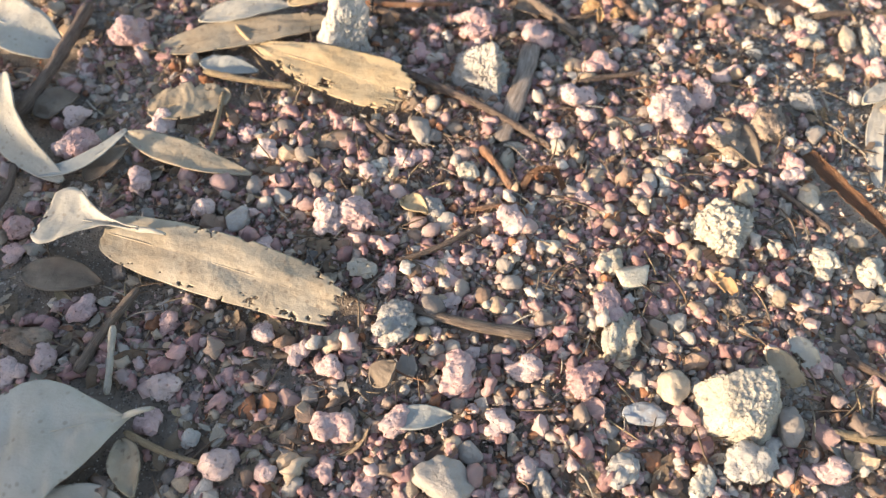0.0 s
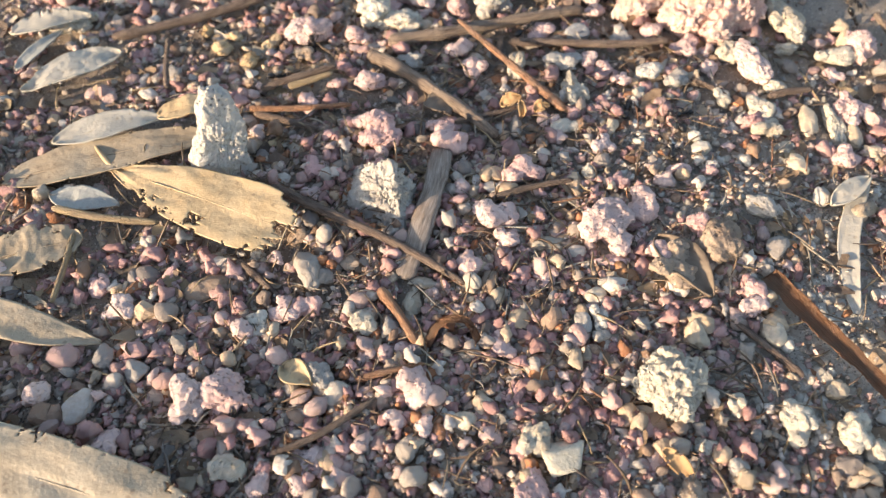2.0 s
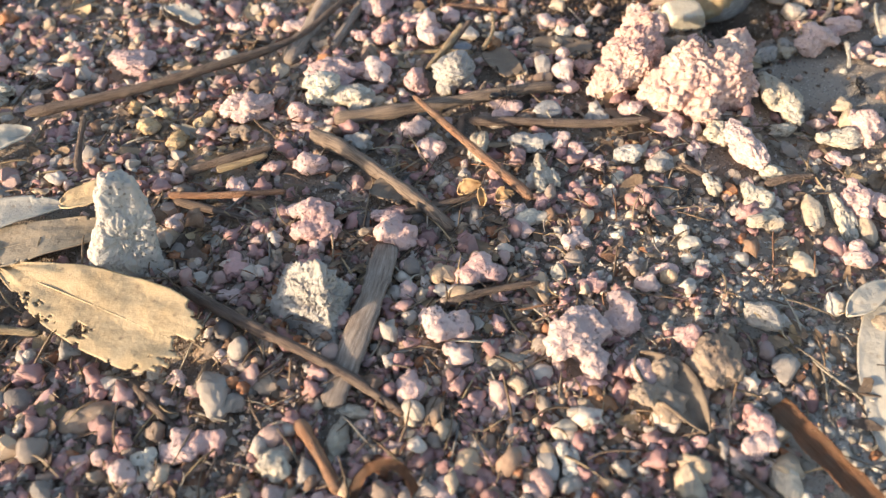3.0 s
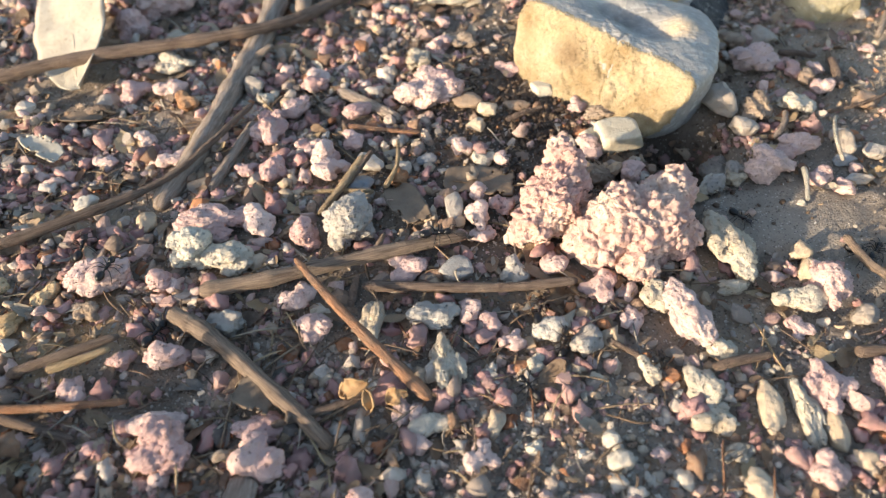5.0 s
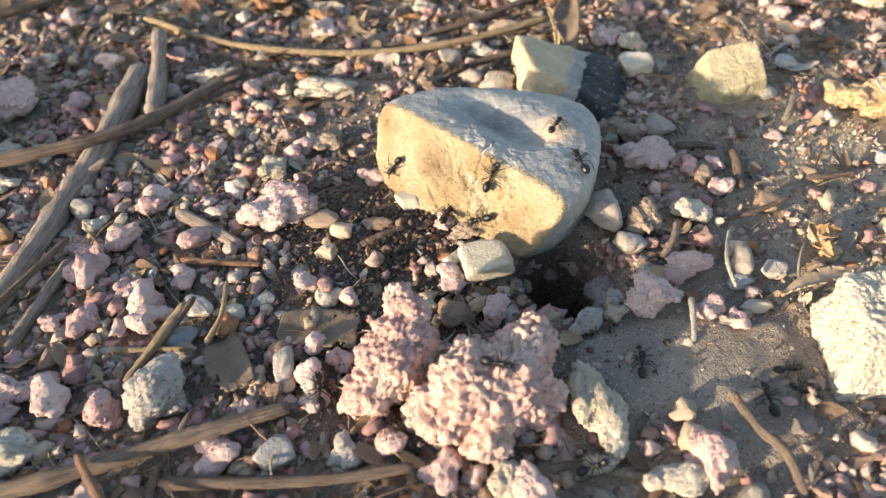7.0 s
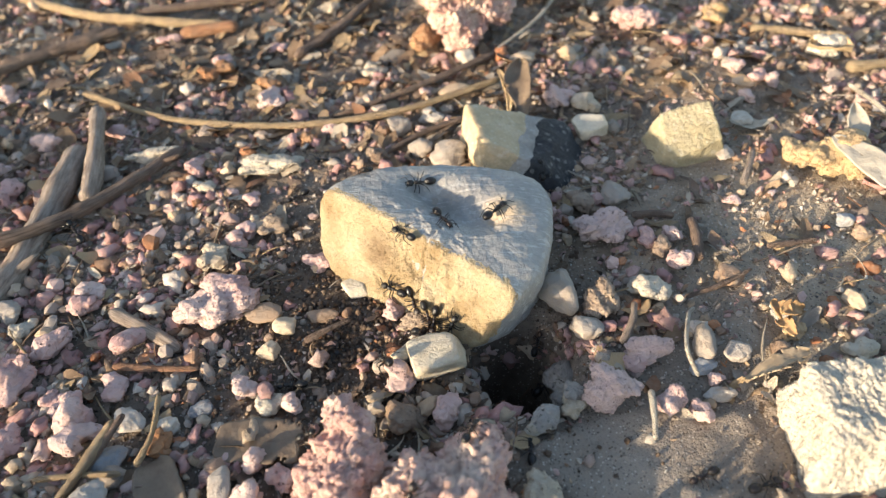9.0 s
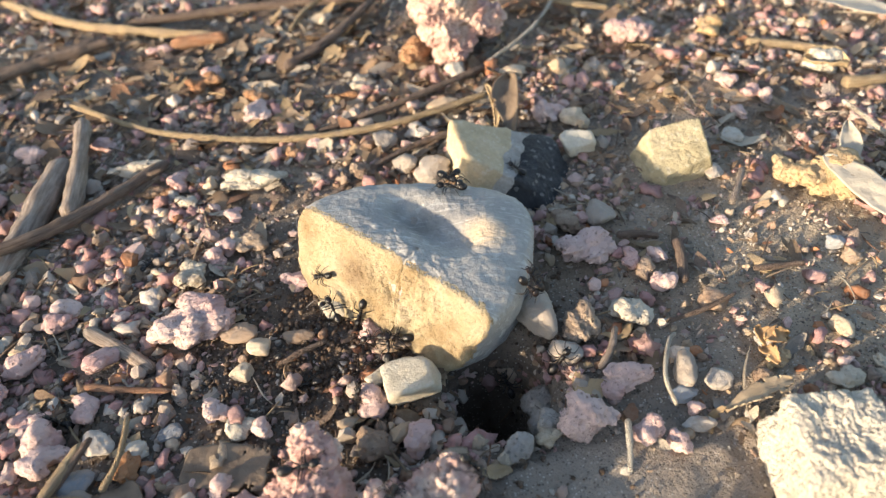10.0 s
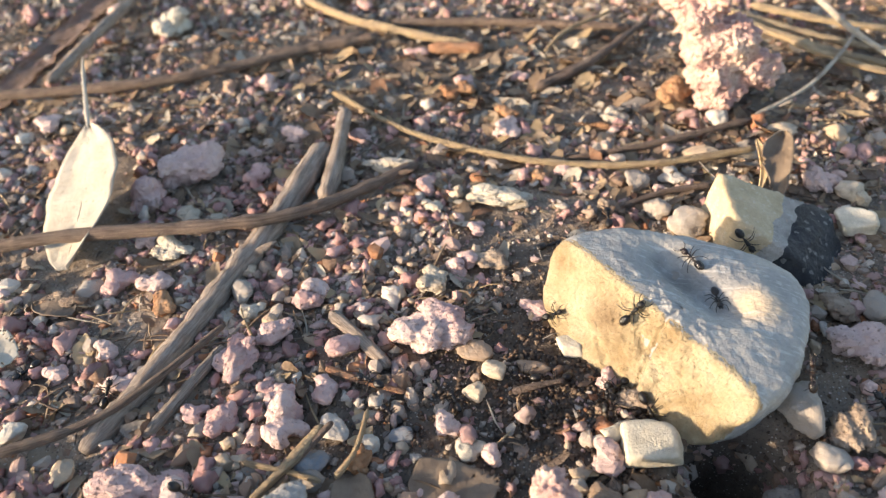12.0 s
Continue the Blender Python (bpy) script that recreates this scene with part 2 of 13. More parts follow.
PEB_GREY = pebble_shader("grey_pebble", (0.254, 0.220, 0.188), (0.360, 0.310, 0.263), (0.488, 0.440, 0.385))
PEB_TAN = pebble_shader("tan_pebble", (0.42, 0.30, 0.19), (0.52, 0.40, 0.27), (0.60, 0.50, 0.37))
PEB_BROWN = pebble_shader("brown_pebble", (0.22, 0.135, 0.085), (0.30, 0.20, 0.13), (0.36, 0.26, 0.18))
PEB_WHITE = pebble_shader("white_pebble", (0.451, 0.407, 0.337), (0.513, 0.466, 0.391), (0.575, 0.524, 0.446))
PEB_BLUE = pebble_shader("blue_grey_pebble", (0.13, 0.15, 0.18), (0.24, 0.26, 0.28), (0.36, 0.38, 0.40))
SOIL = soil_shader()
GRAVEL = island_shader("mixed_gravel", ((0.0, (0.476, 0.299, 0.260)), (0.14, (0.573, 0.394, 0.338)), (0.27, (0.411, 0.326, 0.265)), (0.43, (0.497, 0.415, 0.343)), (0.55, (0.346, 0.226, 0.156)), (0.70, (0.541, 0.383, 0.249)), (0.82, (0.606, 0.514, 0.421)), (0.91, (0.216, 0.179, 0.156)), (0.955, (0.433, 0.194, 0.094))))
CRUMBS = island_shader("crumb_mix", ((0.0, (0.449, 0.250, 0.228)), (0.30, (0.540, 0.328, 0.297)), (0.50, (0.581, 0.421, 0.371)), (0.60, (0.530, 0.412, 0.297)), (0.72, (0.571, 0.490, 0.416)), (0.83, (0.347, 0.255, 0.198)), (0.92, (0.296, 0.181, 0.119)), (0.97, (0.367, 0.162, 0.084))), 0.92)
PALE_GRAVEL = island_shader("pale_grit", ((0.0, (0.570, 0.508, 0.423)), (0.40, (0.474, 0.402, 0.316)), (0.65, (0.620, 0.566, 0.486)), (0.85, (0.517, 0.377, 0.307))))
GRIT = island_shader("fine_grit", ((0.0, (0.222, 0.184, 0.153)), (0.30, (0.356, 0.297, 0.249)), (0.55, (0.467, 0.313, 0.265)), (0.70, (0.556, 0.475, 0.402)), (0.85, (0.145, 0.124, 0.111)), (0.965, (0.578, 0.508, 0.434))))
SAND = island_shader("coarse_sand", ((0.0, (0.34, 0.295, 0.245)), (0.35, (0.45, 0.385, 0.305)), (0.60, (0.25, 0.215, 0.180)), (0.74, (0.54, 0.445, 0.330)), (0.88, (0.62, 0.575, 0.505))))
LITTER = island_shader("plant_crumbs", ((0.0, (0.22, 0.145, 0.09)), (0.30, (0.31, 0.22, 0.14)), (0.5, (0.16, 0.11, 0.08)), (0.66, (0.42, 0.30, 0.17)), (0.78, (0.46, 0.39, 0.30)), (0.90, (0.27, 0.235, 0.20)), (0.955, (0.27, 0.135, 0.075))))
DEBRIS = island_shader("nest_debris", ((0.0, (0.105, 0.068, 0.046)), (0.4, (0.160, 0.105, 0.070)), (0.7, (0.075, 0.055, 0.045)), (0.86, (0.24, 0.17, 0.11)), (0.95, (0.25, 0.12, 0.06))))
TWIG = bark_shader("twig_bark", (0.105, 0.072, 0.056), (0.285, 0.205, 0.158))
GREY_WOOD = bark_shader("weathered_wood", (0.215, 0.163, 0.130), (0.500, 0.405, 0.330))
BROWN_WOOD = bark_shader("brown_wood", (0.140, 0.098, 0.072), (0.370, 0.275, 0.205))
RED_BARK = bark_shader("red_bark", (0.28, 0.135, 0.075), (0.52, 0.28, 0.16))
PINK_BARK = bark_shader("pink_brown_bark", (0.34, 0.225, 0.18), (0.52, 0.385, 0.315))
STRAW = bark_shader("dry_straw", (0.329, 0.230, 0.132), (0.517, 0.395, 0.244))
PALE_STRAW = bark_shader("pale_straw", (0.50, 0.44, 0.35), (0.68, 0.62, 0.52))
LEAF_TAN = leaf_shader("tan_leaf", (0.456, 0.323, 0.176), (0.525, 0.400, 0.245), (0.413, 0.284, 0.155), 0.5)
LEAF_BROWN = leaf_shader("brown_leaf", (0.34, 0.255, 0.165), (0.46, 0.37, 0.26), (0.30, 0.22, 0.14), 0.55)
LEAF_PALE = leaf_shader("pale_leaf", (0.430, 0.378, 0.301), (0.516, 0.469, 0.391), (0.396, 0.335, 0.249), 0.35)
LEAF_SAND = leaf_shader("sand_leaf", (0.370, 0.288, 0.194), (0.473, 0.391, 0.284), (0.327, 0.249, 0.163), 0.5)
LEAF_GREY = leaf_shader("grey_leaf", (0.344, 0.331, 0.292), (0.430, 0.417, 0.370), (0.318, 0.292, 0.249), 0.3)
LEAF_ORANGE = leaf_shader("orange_leaf", (0.34, 0.20, 0.095), (0.47, 0.32, 0.17), (0.28, 0.16, 0.08), 0.5)
LEAF_DARK = leaf_shader("dark_leaf", (0.16, 0.115, 0.08), (0.25, 0.19, 0.135), (0.13, 0.09, 0.06), 0.3)
# First spot paints sunlight on the trough's far lip; the others darken the trough.
STONE_TOP = rock_shader("weathered_stone", (0.255, 0.242, 0.230), (0.340, 0.323, 0.297), (0.425, 0.383, 0.327), 150, 0.7, 0.0004, True, 0.15, (((0.0530, 0.0570, 0.0135), 0.0030, (0.58, 0.43, 0.27)), ((0.0400, 0.0612, 0.0120), 0.0024, (0.17, 0.15, 0.125)), ((0.0352, 0.0660, 0.0140), 0.0016, (0.16, 0.14, 0.12))))
STONE_FRESH = rock_shader("broken_stone", (0.310, 0.215, 0.110), (0.456, 0.357, 0.215), (0.516, 0.430, 0.292), 240, 0.85, 0.0013, False, 0.04, (((0.0277, 0.0554, 0.0095), 0.0024, (0.15, 0.085, 0.045)), ((0.0330, 0.0390, 0.0050), 0.0030, (0.19, 0.125, 0.070)), ((0.0200, 0.0500, 0.0050), 0.0034, (0.22, 0.145, 0.080))))
STONE_YELLOW = rock_shader("yellow_stone", (0.34, 0.285, 0.170), (0.42, 0.355, 0.225), (0.48, 0.41, 0.275), 220, 0.8)
STONE_CREAM = rock_shader("cream_stone", (0.437, 0.345, 0.215), (0.522, 0.419, 0.271), (0.570, 0.474, 0.335), 260, 0.85, 0.0004)
CHIP_CREAM = rock_shader("cream_chip", (0.546, 0.466, 0.343), (0.625, 0.554, 0.431), (0.660, 0.598, 0.493), 300, 0.85, 0.0005)
STONE_GREY = rock_shader("grey_stone", (0.30, 0.275, 0.245), (0.40, 0.37, 0.335), (0.48, 0.45, 0.41), 260, 0.85, 0.0008)
STONE_BLACK = rock_shader("black_stone", (0.016, 0.016, 0.018), (0.027, 0.027, 0.031), (0.045, 0.045, 0.047), 200, 0.6)
ANT_BLACK = plain_shader("ant_black", (0.007, 0.005, 0.0045), 0.28, 0.45, 0.4, 3000)
ANT_RED = plain_shader("ant_brown", (0.015, 0.007, 0.005), 0.32, 0.5, 0.5, 3000)

# ---- builders ----
KEEP = []      # discs (x, y, radius) that stay free of loose gravel


def part(name, data, material, parent, label=""):
    """One mesh object, from a bmesh or a mesh, under a thing or a part."""
    if isinstance(data, bmesh.types.BMesh):
        me = bpy.data.meshes.new(name)
        for f in data.faces:
            f.smooth = True
        data.to_mesh(me)
        data.free()
        data = me
    if material and not data.materials:
        data.materials.append(material)
    ob = new(name, data)
    ob.parent = parent
    return tagged(ob, label)


def relief(x, y):
    """The height of the soil, with an unseen bank added for its shade."""
    h = 0.0011 * noise.noise((x * 22, y * 22, 3.1)) + 0.0006 * noise.noise((x * 75, y * 75, 8.7))
    hx, hy = x - 0.0518, y - 0.0312
    if 0.035 < x < 0.11 and -0.02 < y < 0.03:
        for cx, cy, rx, ry in ((0.070, 0.0075, 0.022, 0.0105), (0.080, -0.0055, 0.013, 0.0070)):
            d = ((x - cx) / rx) ** 2 + ((y - cy) / ry) ** 2 + 0.45 * noise.noise((x * 130, y * 130, 6.0)) + 0.2 * noise.noise((x * 420, y * 420, 2.0))
            h += 0.0011 * max(0.0, min(1.0, (1.05 - d) / 0.14))
    # Unseen soil bank added out of view to throw shade on the left.
    along, across = 0.906 * x + 0.423 * y, -0.423 * x + 0.906 * y
    if -0.46 < along < -0.215:
        shade_bank = np.interp(across, (-0.60, -0.30, -0.15, -0.112, -0.083, -0.066, -0.004, 0.03), (0.0, 0.038, 0.042, 0.0410, 0.0385, 0.0375, 0.038, 0.0))
        h += shade_bank * math.cos(math.pi * (along + 0.335) / 0.25) ** 2 * (1 + 0.10 * noise.noise((x * 30, y * 30, 5.0))) * (abs(along + 0.335) < 0.125)
    h -= 0.032 * math.exp(-(((hx * 0.9 + hy * 0.2) / 0.0078) ** 2 + ((hy - hx * 0.25) / 0.0092) ** 2) ** 1.8)
    return h


def sphere(level):
    bm = bmesh.new()
    bmesh.ops.create_icosphere(bm, subdivisions=level, radius=1.0)
    return bm


def crumb_mesh(name, seed, level, low=0.30, grain=0.06, freq=4.0, lobes=6, own=None):
    """A crumb of unit size: several lobes grown together, chipped and grainy."""
    rng = random.Random(seed * 7 + 3)
    balls = list(own or ())
    if not own:
        balls = [(Vector((0, 0, 0)), rng.uniform(0.62, 0.74))]
        for _ in range(lobes):
            d = Vector((rng.gauss(0, 1), rng.gauss(0, 1), rng.gauss(0, 0.8))).normalized()
            k = rng.uniform(0.26, 0.48)
            balls.append((d * rng.uniform(0.45, 0.62), k))
    cuts = [(Vector((rng.gauss(0, 1), rng.gauss(0, 1), rng.gauss(0, 1))).normalized(), rng.uniform(0.68, 0.9)) for _ in range(4 if not own else 0)]
    o = Vector((seed * 7.3, seed * 3.1, seed * 1.7))
    bm = sphere(level)
    for v in bm.verts:
        d = v.co.normalized()
        r = 0.0
        for c, k in balls:
            along = d.dot(c)
            inside = k * k - c.length_squared + along * along
            if inside > 0:
                r = max(r, along + math.sqrt(inside))
        for n, h in cuts:
            a = n.dot(d)
            if a > 0.05:
                r = min(r, h / a + 0.05)
        p = d * r
        r *= 1 + low * 0.5 * noise.noise(p * 1.7 + o) + low * 0.28 * noise.noise(p * 4.2 + o) + low * 0.16 * noise.noise(p * 9.5 + o)
        for k, (fq, g) in enumerate(((freq, grain), (freq * 2.4, grain * 0.45)) if grain else ()):
            q = p * fq + o + 0.35 * noise.noise_vector(p * fq * 0.8)
            f1, cells = noise.voronoi(q)
            r += g * (1.1 * noise.noise(cells[0] * 3.7) + 0.5 * (0.45 - f1[0])) - g * 0.9 * max(0.0, 1 - (f1[1] - f1[0]) / 0.22)
        v.co = d * max(r, 0.25)
    me = bpy.data.meshes.new(name)
    for f in bm.faces:
        f.smooth = True
    bm.to_mesh(me)
    bm.free()
    return me


def fused_crumb(name, seed, voxel, balls=None, lobes=7, grain=0.075, freq=4.2, low=0.16, pits=0.05):
    """A crumb of unit size with overhangs: balls fused into one skin, which is then broken into grains and crevices."""
    rng = random.Random(seed * 11 + 5)
    if not balls:
        balls = [(Vector((0, 0, 0)), rng.uniform(0.50, 0.62))]
        for _ in range(lobes):
            d = Vector((rng.gauss(0, 1), rng.gauss(0, 1), rng.gauss(0, 0.8))).normalized()
            k = rng.uniform(0.30, 0.52)
            balls.append((d * rng.uniform(0.35, 0.92 - 0.6 * k), k))
    bm = bmesh.new()
    for c, k in balls:
        turn = Euler((rng.uniform(0, 6), rng.uniform(0, 6), 0)).to_matrix().to_4x4()
        squash = Matrix.Diagonal((rng.uniform(0.85, 1.15), rng.uniform(0.85, 1.1), rng.uniform(0.8, 1.1), 1))
        bmesh.ops.create_icosphere(bm, subdivisions=2, radius=k, matrix=Matrix.Translation(c) @ turn @ squash)
    me = bpy.data.meshes.new("rough")
    bm.to_mesh(me)
    bm.free()
    ob = new("rough", me)
    skin = ob.modifiers.new("skin", "REMESH")
    skin.mode, skin.voxel_size = "VOXEL", voxel
    out = bpy.data.meshes.new_from_object(ob.evaluated_get(bpy.context.evaluated_depsgraph_get()))
    bpy.data.objects.remove(ob)
    bpy.data.meshes.remove(me)
    out.name = name
    o = Vector((seed * 7.3, seed * 3.1, seed * 1.7))
    moved = []
    for v in out.vertices:
        p = v.co
        r = low * (0.5 * noise.noise(p * 2.1 + o) + 0.3 * noise.noise(p * 5.0 + o) + 0.2 * noise.noise(p * 11 + o))
        for fq, g in ((freq, grain), (freq * 2.3, grain * 0.5)):
            q = p * fq + o + 0.4 * noise.noise_vector(p * fq * 0.7 + o)
            f1, cells = noise.voronoi(q)
            r += g * (1.1 * noise.noise(cells[0] * 3.7) + 0.18 * (0.45 - f1[0])) - g * 0.55 * max(0.0, 1 - (f1[1] - f1[0]) / 0.22)
        r += 0.022 * noise.noise(p * 17 + o) + 0.014 * noise.noise(p * 34 + o)
        deep = noise.voronoi(p * freq * 1.25 + o * 2)[0][0]
        r -= pits * max(0.0, 1 - deep / 0.30) * max(0.0, min(1.0, 0.35 + 1.6 * noise.noise(p * 2.3 + o)))
        moved.append(p + v.normal * r)
    for v, p in zip(out.vertices, moved):
        v.co = p
    out.polygons.foreach_set("use_smooth", [True] * len(out.polygons))
    out.update()
    return out


def pebble_mesh(name, seed, level, facets=11, power=20.0, rough=0.10, boxy=False):
    """A worn pebble: a ball cut by soft planes."""
    rng = random.Random(seed)
    cuts = []
    for _ in range(facets):
        n = Vector((rng.gauss(0, 1), rng.gauss(0, 1), rng.gauss(0, 1))).normalized()
        cuts.append((n, rng.uniform(0.58, 1.0)))
    if boxy:
        for axis in range(3):
            for way in (-1, 1):
                n = Vector((rng.uniform(-0.3, 0.3), rng.uniform(-0.3, 0.3), rng.uniform(-0.3, 0.3)))
                n[axis] = way
                cuts.append((n.normalized(), rng.uniform(0.62, 0.8)))
    bm = sphere(level)
    for v in bm.verts:
        d = v.co.normalized()
        s = (0.02 if boxy else 0.6) + sum(max(0.0, n.dot(d) / h) ** power for n, h in cuts)
        v.co = d * s ** (-1.0 / power) * (1 + rough * noise.noise(d * 2.2 + Vector((seed, 0, 0))) + 0.5 * rough * noise.noise(d * 5.5 + Vector((seed, 4, 0))))
    me = bpy.data.meshes.new(name)
    for f in bm.faces:
        f.smooth = True
    bm.to_mesh(me)
    bm.free()
    return me


def cut_stone(name, cuts, power, level, rough, seed, dents=(), grit=0.0, crisp=()):
    """A star-shaped stone inside the planes (normal, distance), its edges rounded by power; dents: (direction, width, depth)."""
    bm = sphere(level)
    cuts = [(Vector(n).normalized(), h) for n, h in cuts]
    o = Vector((seed * 5.1, seed * 2.3, seed))
    for v in bm.verts:
        d = v.co.normalized()
        s = sum(max(0.0, n.dot(d) / h) ** power for n, h in cuts)
        r = s ** (-1.0 / power)
        for n, h in crisp:
            a = n.dot(d)
            if a > 0.02:
                r = (r ** -40 + (h / a) ** -40) ** (-1 / 40)
        p = d * r
        size = cuts[0][1]
        p += d * rough * (noise.noise(p * 0.9 / size * 2 + o) + 0.5 * noise.noise(p * 2.4 / size * 2 + o) + 0.3 * noise.noise(p * 7 / size * 2 + o))
        if grit:
            for fq, g in ((4.6, grit), (11.0, grit * 0.5)):
                q = p * fq / size + o + 0.4 * noise.noise_vector(p * fq * 0.7 / size)
                f1, cells = noise.voronoi(q)
                p = p + d * (g * (0.9 * noise.noise(cells[0] * 3.7) + 0.4 * (0.45 - f1[0])) - g * 0.7 * max(0.0, 1 - (f1[1] - f1[0]) / 0.25))
        for c, w, depth in dents:
            p -= Vector(c[3:]) * depth * math.exp(-((p - Vector(c[:3])).length / w) ** 2)
        v.co = p
    return bm


LUMPS = {}
LUMP_KINDS = {
    "pink": (PINK, "crumb", "mineral_lump", "{} pinkish crumbly porous lump on the sandy soil"),
    "white": (WHITE, "crumb", "mineral_lump", "{} chalky white crumbly lump on the sandy soil"),
    "cream": (CREAM, "crumb", "mineral_lump", "{} cream-coloured rough crumbly lump among the gravel"),
    "grey": (GREY, "crumb", "mineral_lump", "{} grey-white pitted lump among the gravel"),
    "brown": (BROWN, "crumb", "soil_clod", "{} brown crumbly clod of earth"),
    "yellow": (OCHRE, "crumb", "soil_clod", "{} golden-brown crumbly clod of sandy earth"),
    "rust": (RUST, "crumb", "rust_crumb", "{} rust-orange crumb lying among the gravel"),
    "pgrey": (PEB_GREY, "pebble", "pebble", "{} smooth grey pebble lying on the soil"),
    "tan": (PEB_TAN, "pebble", "pebble", "{} rounded tan pebble lying on the soil"),
    "pbrown": (PEB_BROWN, "pebble", "pebble", "{} rounded brown pebble lying on the soil"),
    "pwhite": (PEB_WHITE, "pebble", "pebble", "{} whitish worn pebble lying on the soil"),
    "blue": (PEB_BLUE, "pebble", "pebble", "{} dark blue-grey pebble lying on the soil"),
    "fcream": (CHIP_CREAM, "chip", "stone_chip", "{} angular cream stone chip on the soil"),
    "fgrey": (STONE_GREY, "chip", "stone_chip", "{} angular grey stone chip on the soil"),
}


def lump(kind, x, y, sx, sy, sz, turn=0.0, variant=0):
    """A loose lump, pebble or chip: place in metres, size in millimetres."""
    mat, form, name, label = LUMP_KINDS[kind]
    big = max(sx, sy) > 9.5
    variant = variant % (8 if not big else 12)
    key = (kind, variant, big)
    if key not in LUMPS:
        seed = variant + 1 + 13 * sorted(LUMP_KINDS).index(kind)
        if form == "crumb":
            me = fused_crumb(name, seed, 0.072 if big else 0.115, None, 10 if big else 7, 0.075 if big else 0.06, 4.6 if big else 3.6, 0.2, 0.06)
        elif form == "pebble":
            me = pebble_mesh(name, seed, 4, 17, 12.0, 0.14)
        else:
            me = pebble_mesh(name, seed, 4, 1, 34.0, 0.03, True)
        me.materials.append(mat)
        LUMPS[key] = me
    ob = new(name, LUMPS[key])
    k = 0.00060 if form == "crumb" else 0.00056
    ob.matrix_world = pose(x, y, relief(x, y) + 0.00042 * sz, 0, 0, turn) @ Matrix.Diagonal((sx * k, sy * k, sz * k, 1))
    size = "large" if max(sx, sy) > 9 else "small" if max(sx, sy) > 4.5 else "tiny"
    group = {"mineral_lump": "crumbly lumps", "pebble": "pebbles", "stone_chip": "stone chips"}.get(name, "crumbs of earth")
    KEEP.append((x, y, max(sx, sy) * 0.00045))
    return tagged(ob, label.format(size), {"mineral_lump": "lump", "stone_chip": "stone", "soil_clod": "clod", "rust_crumb": "crumb"}.get(name, "pebble"), group)


def spline(points, steps):
    """A smooth line through the points (Catmull-Rom)."""
    p = [Vector(q) for q in points]
    p = [2 * p[0] - p[1], *p, 2 * p[-1] - p[-2]]
    out = []
    for i in range(1, len(p) - 2):
        for k in range(steps):
            t = k / steps
            out.append(0.5 * (2 * p[i] + (p[i + 1] - p[i - 1]) * t + (2 * p[i - 1] - 5 * p[i] + 4 * p[i + 1] - p[i + 2]) * t * t + (3 * p[i] - p[i - 1] - 3 * p[i + 1] + p[i + 2]) * t ** 3))
    return [*out, p[-2]]


def tube(points, r0, r1, sides=9, steps=7, seed=0, knots=0.12, flat=1.0, open_at=None):
    """A rod along the points that tapers from r0 to r1, knotted and uneven; flat squashes it; open_at leaves a gutter of so many degrees."""
    line = spline(points, steps)
    bm = bmesh.new()
    uv = bm.loops.layers.uv.new("UVMap")
    rings, n, run = [], len(line), 0.0
    runs = []
    for i, c in enumerate(line):
        ahead = (line[min(i + 1, n - 1)] - line[max(i - 1, 0)]).normalized()
        side = ahead.cross(Vector((0, 0, 1)))
        side = side.normalized() if side.length > 1e-4 else Vector((1, 0, 0))
        up = side.cross(ahead)
        if i:
            run += (c - line[i - 1]).length
        runs.append(run)
        u = i / (n - 1)
        r = r0 + (r1 - r0) * u
        r *= 1 + knots * noise.noise((run * 190, seed * 3.3, 0)) + 0.6 * knots * noise.noise((run * 700, seed, 4))
        if open_at is None and min(i, n - 1 - i) < 2:
            r *= (0.5, 0.86)[min(i, n - 1 - i)]
        ring = []
        for k in range(sides):
            a = math.tau * k / sides if open_at is None else radians(90 + open_at / 2 + (360 - open_at) * k / (sides - 1))
            rr = r * (1 + 0.6 * knots * noise.noise((math.cos(a) * 1.5, math.sin(a) * 1.5 + seed, run * 120)) + 0.35 * knots * noise.noise((math.cos(a) * 3.5, math.sin(a) * 3.5 + seed, run * 420)))
            ring.append(bm.verts.new(c + side * math.cos(a) * rr + up * math.sin(a) * rr * flat))
        rings.append(ring)
    for i, (a, b) in enumerate(zip(rings, rings[1:])):
        for k in range(sides if open_at is None else sides - 1):
            f = bm.faces.new((a[k], a[(k + 1) % sides], b[(k + 1) % sides], b[k]))
            for lo, (uu, vv) in zip(f.loops, ((runs[i], k), (runs[i], k + 1), (runs[i + 1], k + 1), (runs[i + 1], k))):
                lo[uv].uv = (uu * 30, vv / sides)
    if open_at is None:
        for ring, flip in ((rings[0], True), (rings[-1], False)):
            f = bm.faces.new(list(reversed(ring)) if flip else ring)
            for k, lo in enumerate(f.loops):
                lo[uv].uv = (0.01 * math.cos(k), 0.2 * math.sin(k))
    else:
        bmesh.ops.solidify(bm, geom=bm.faces[:], thickness=0.0006)
    bm.normal_update()
    return bm


def keep_line(points, radius):
    for a, b in zip(points, points[1:]):
        n = max(1, int((Vector(b) - Vector(a)).length / max(radius, 0.0015)))
        for k in range(n + 1):
            q = Vector(a).lerp(Vector(b), k / n)
            KEEP.append((q.x, q.y, radius))


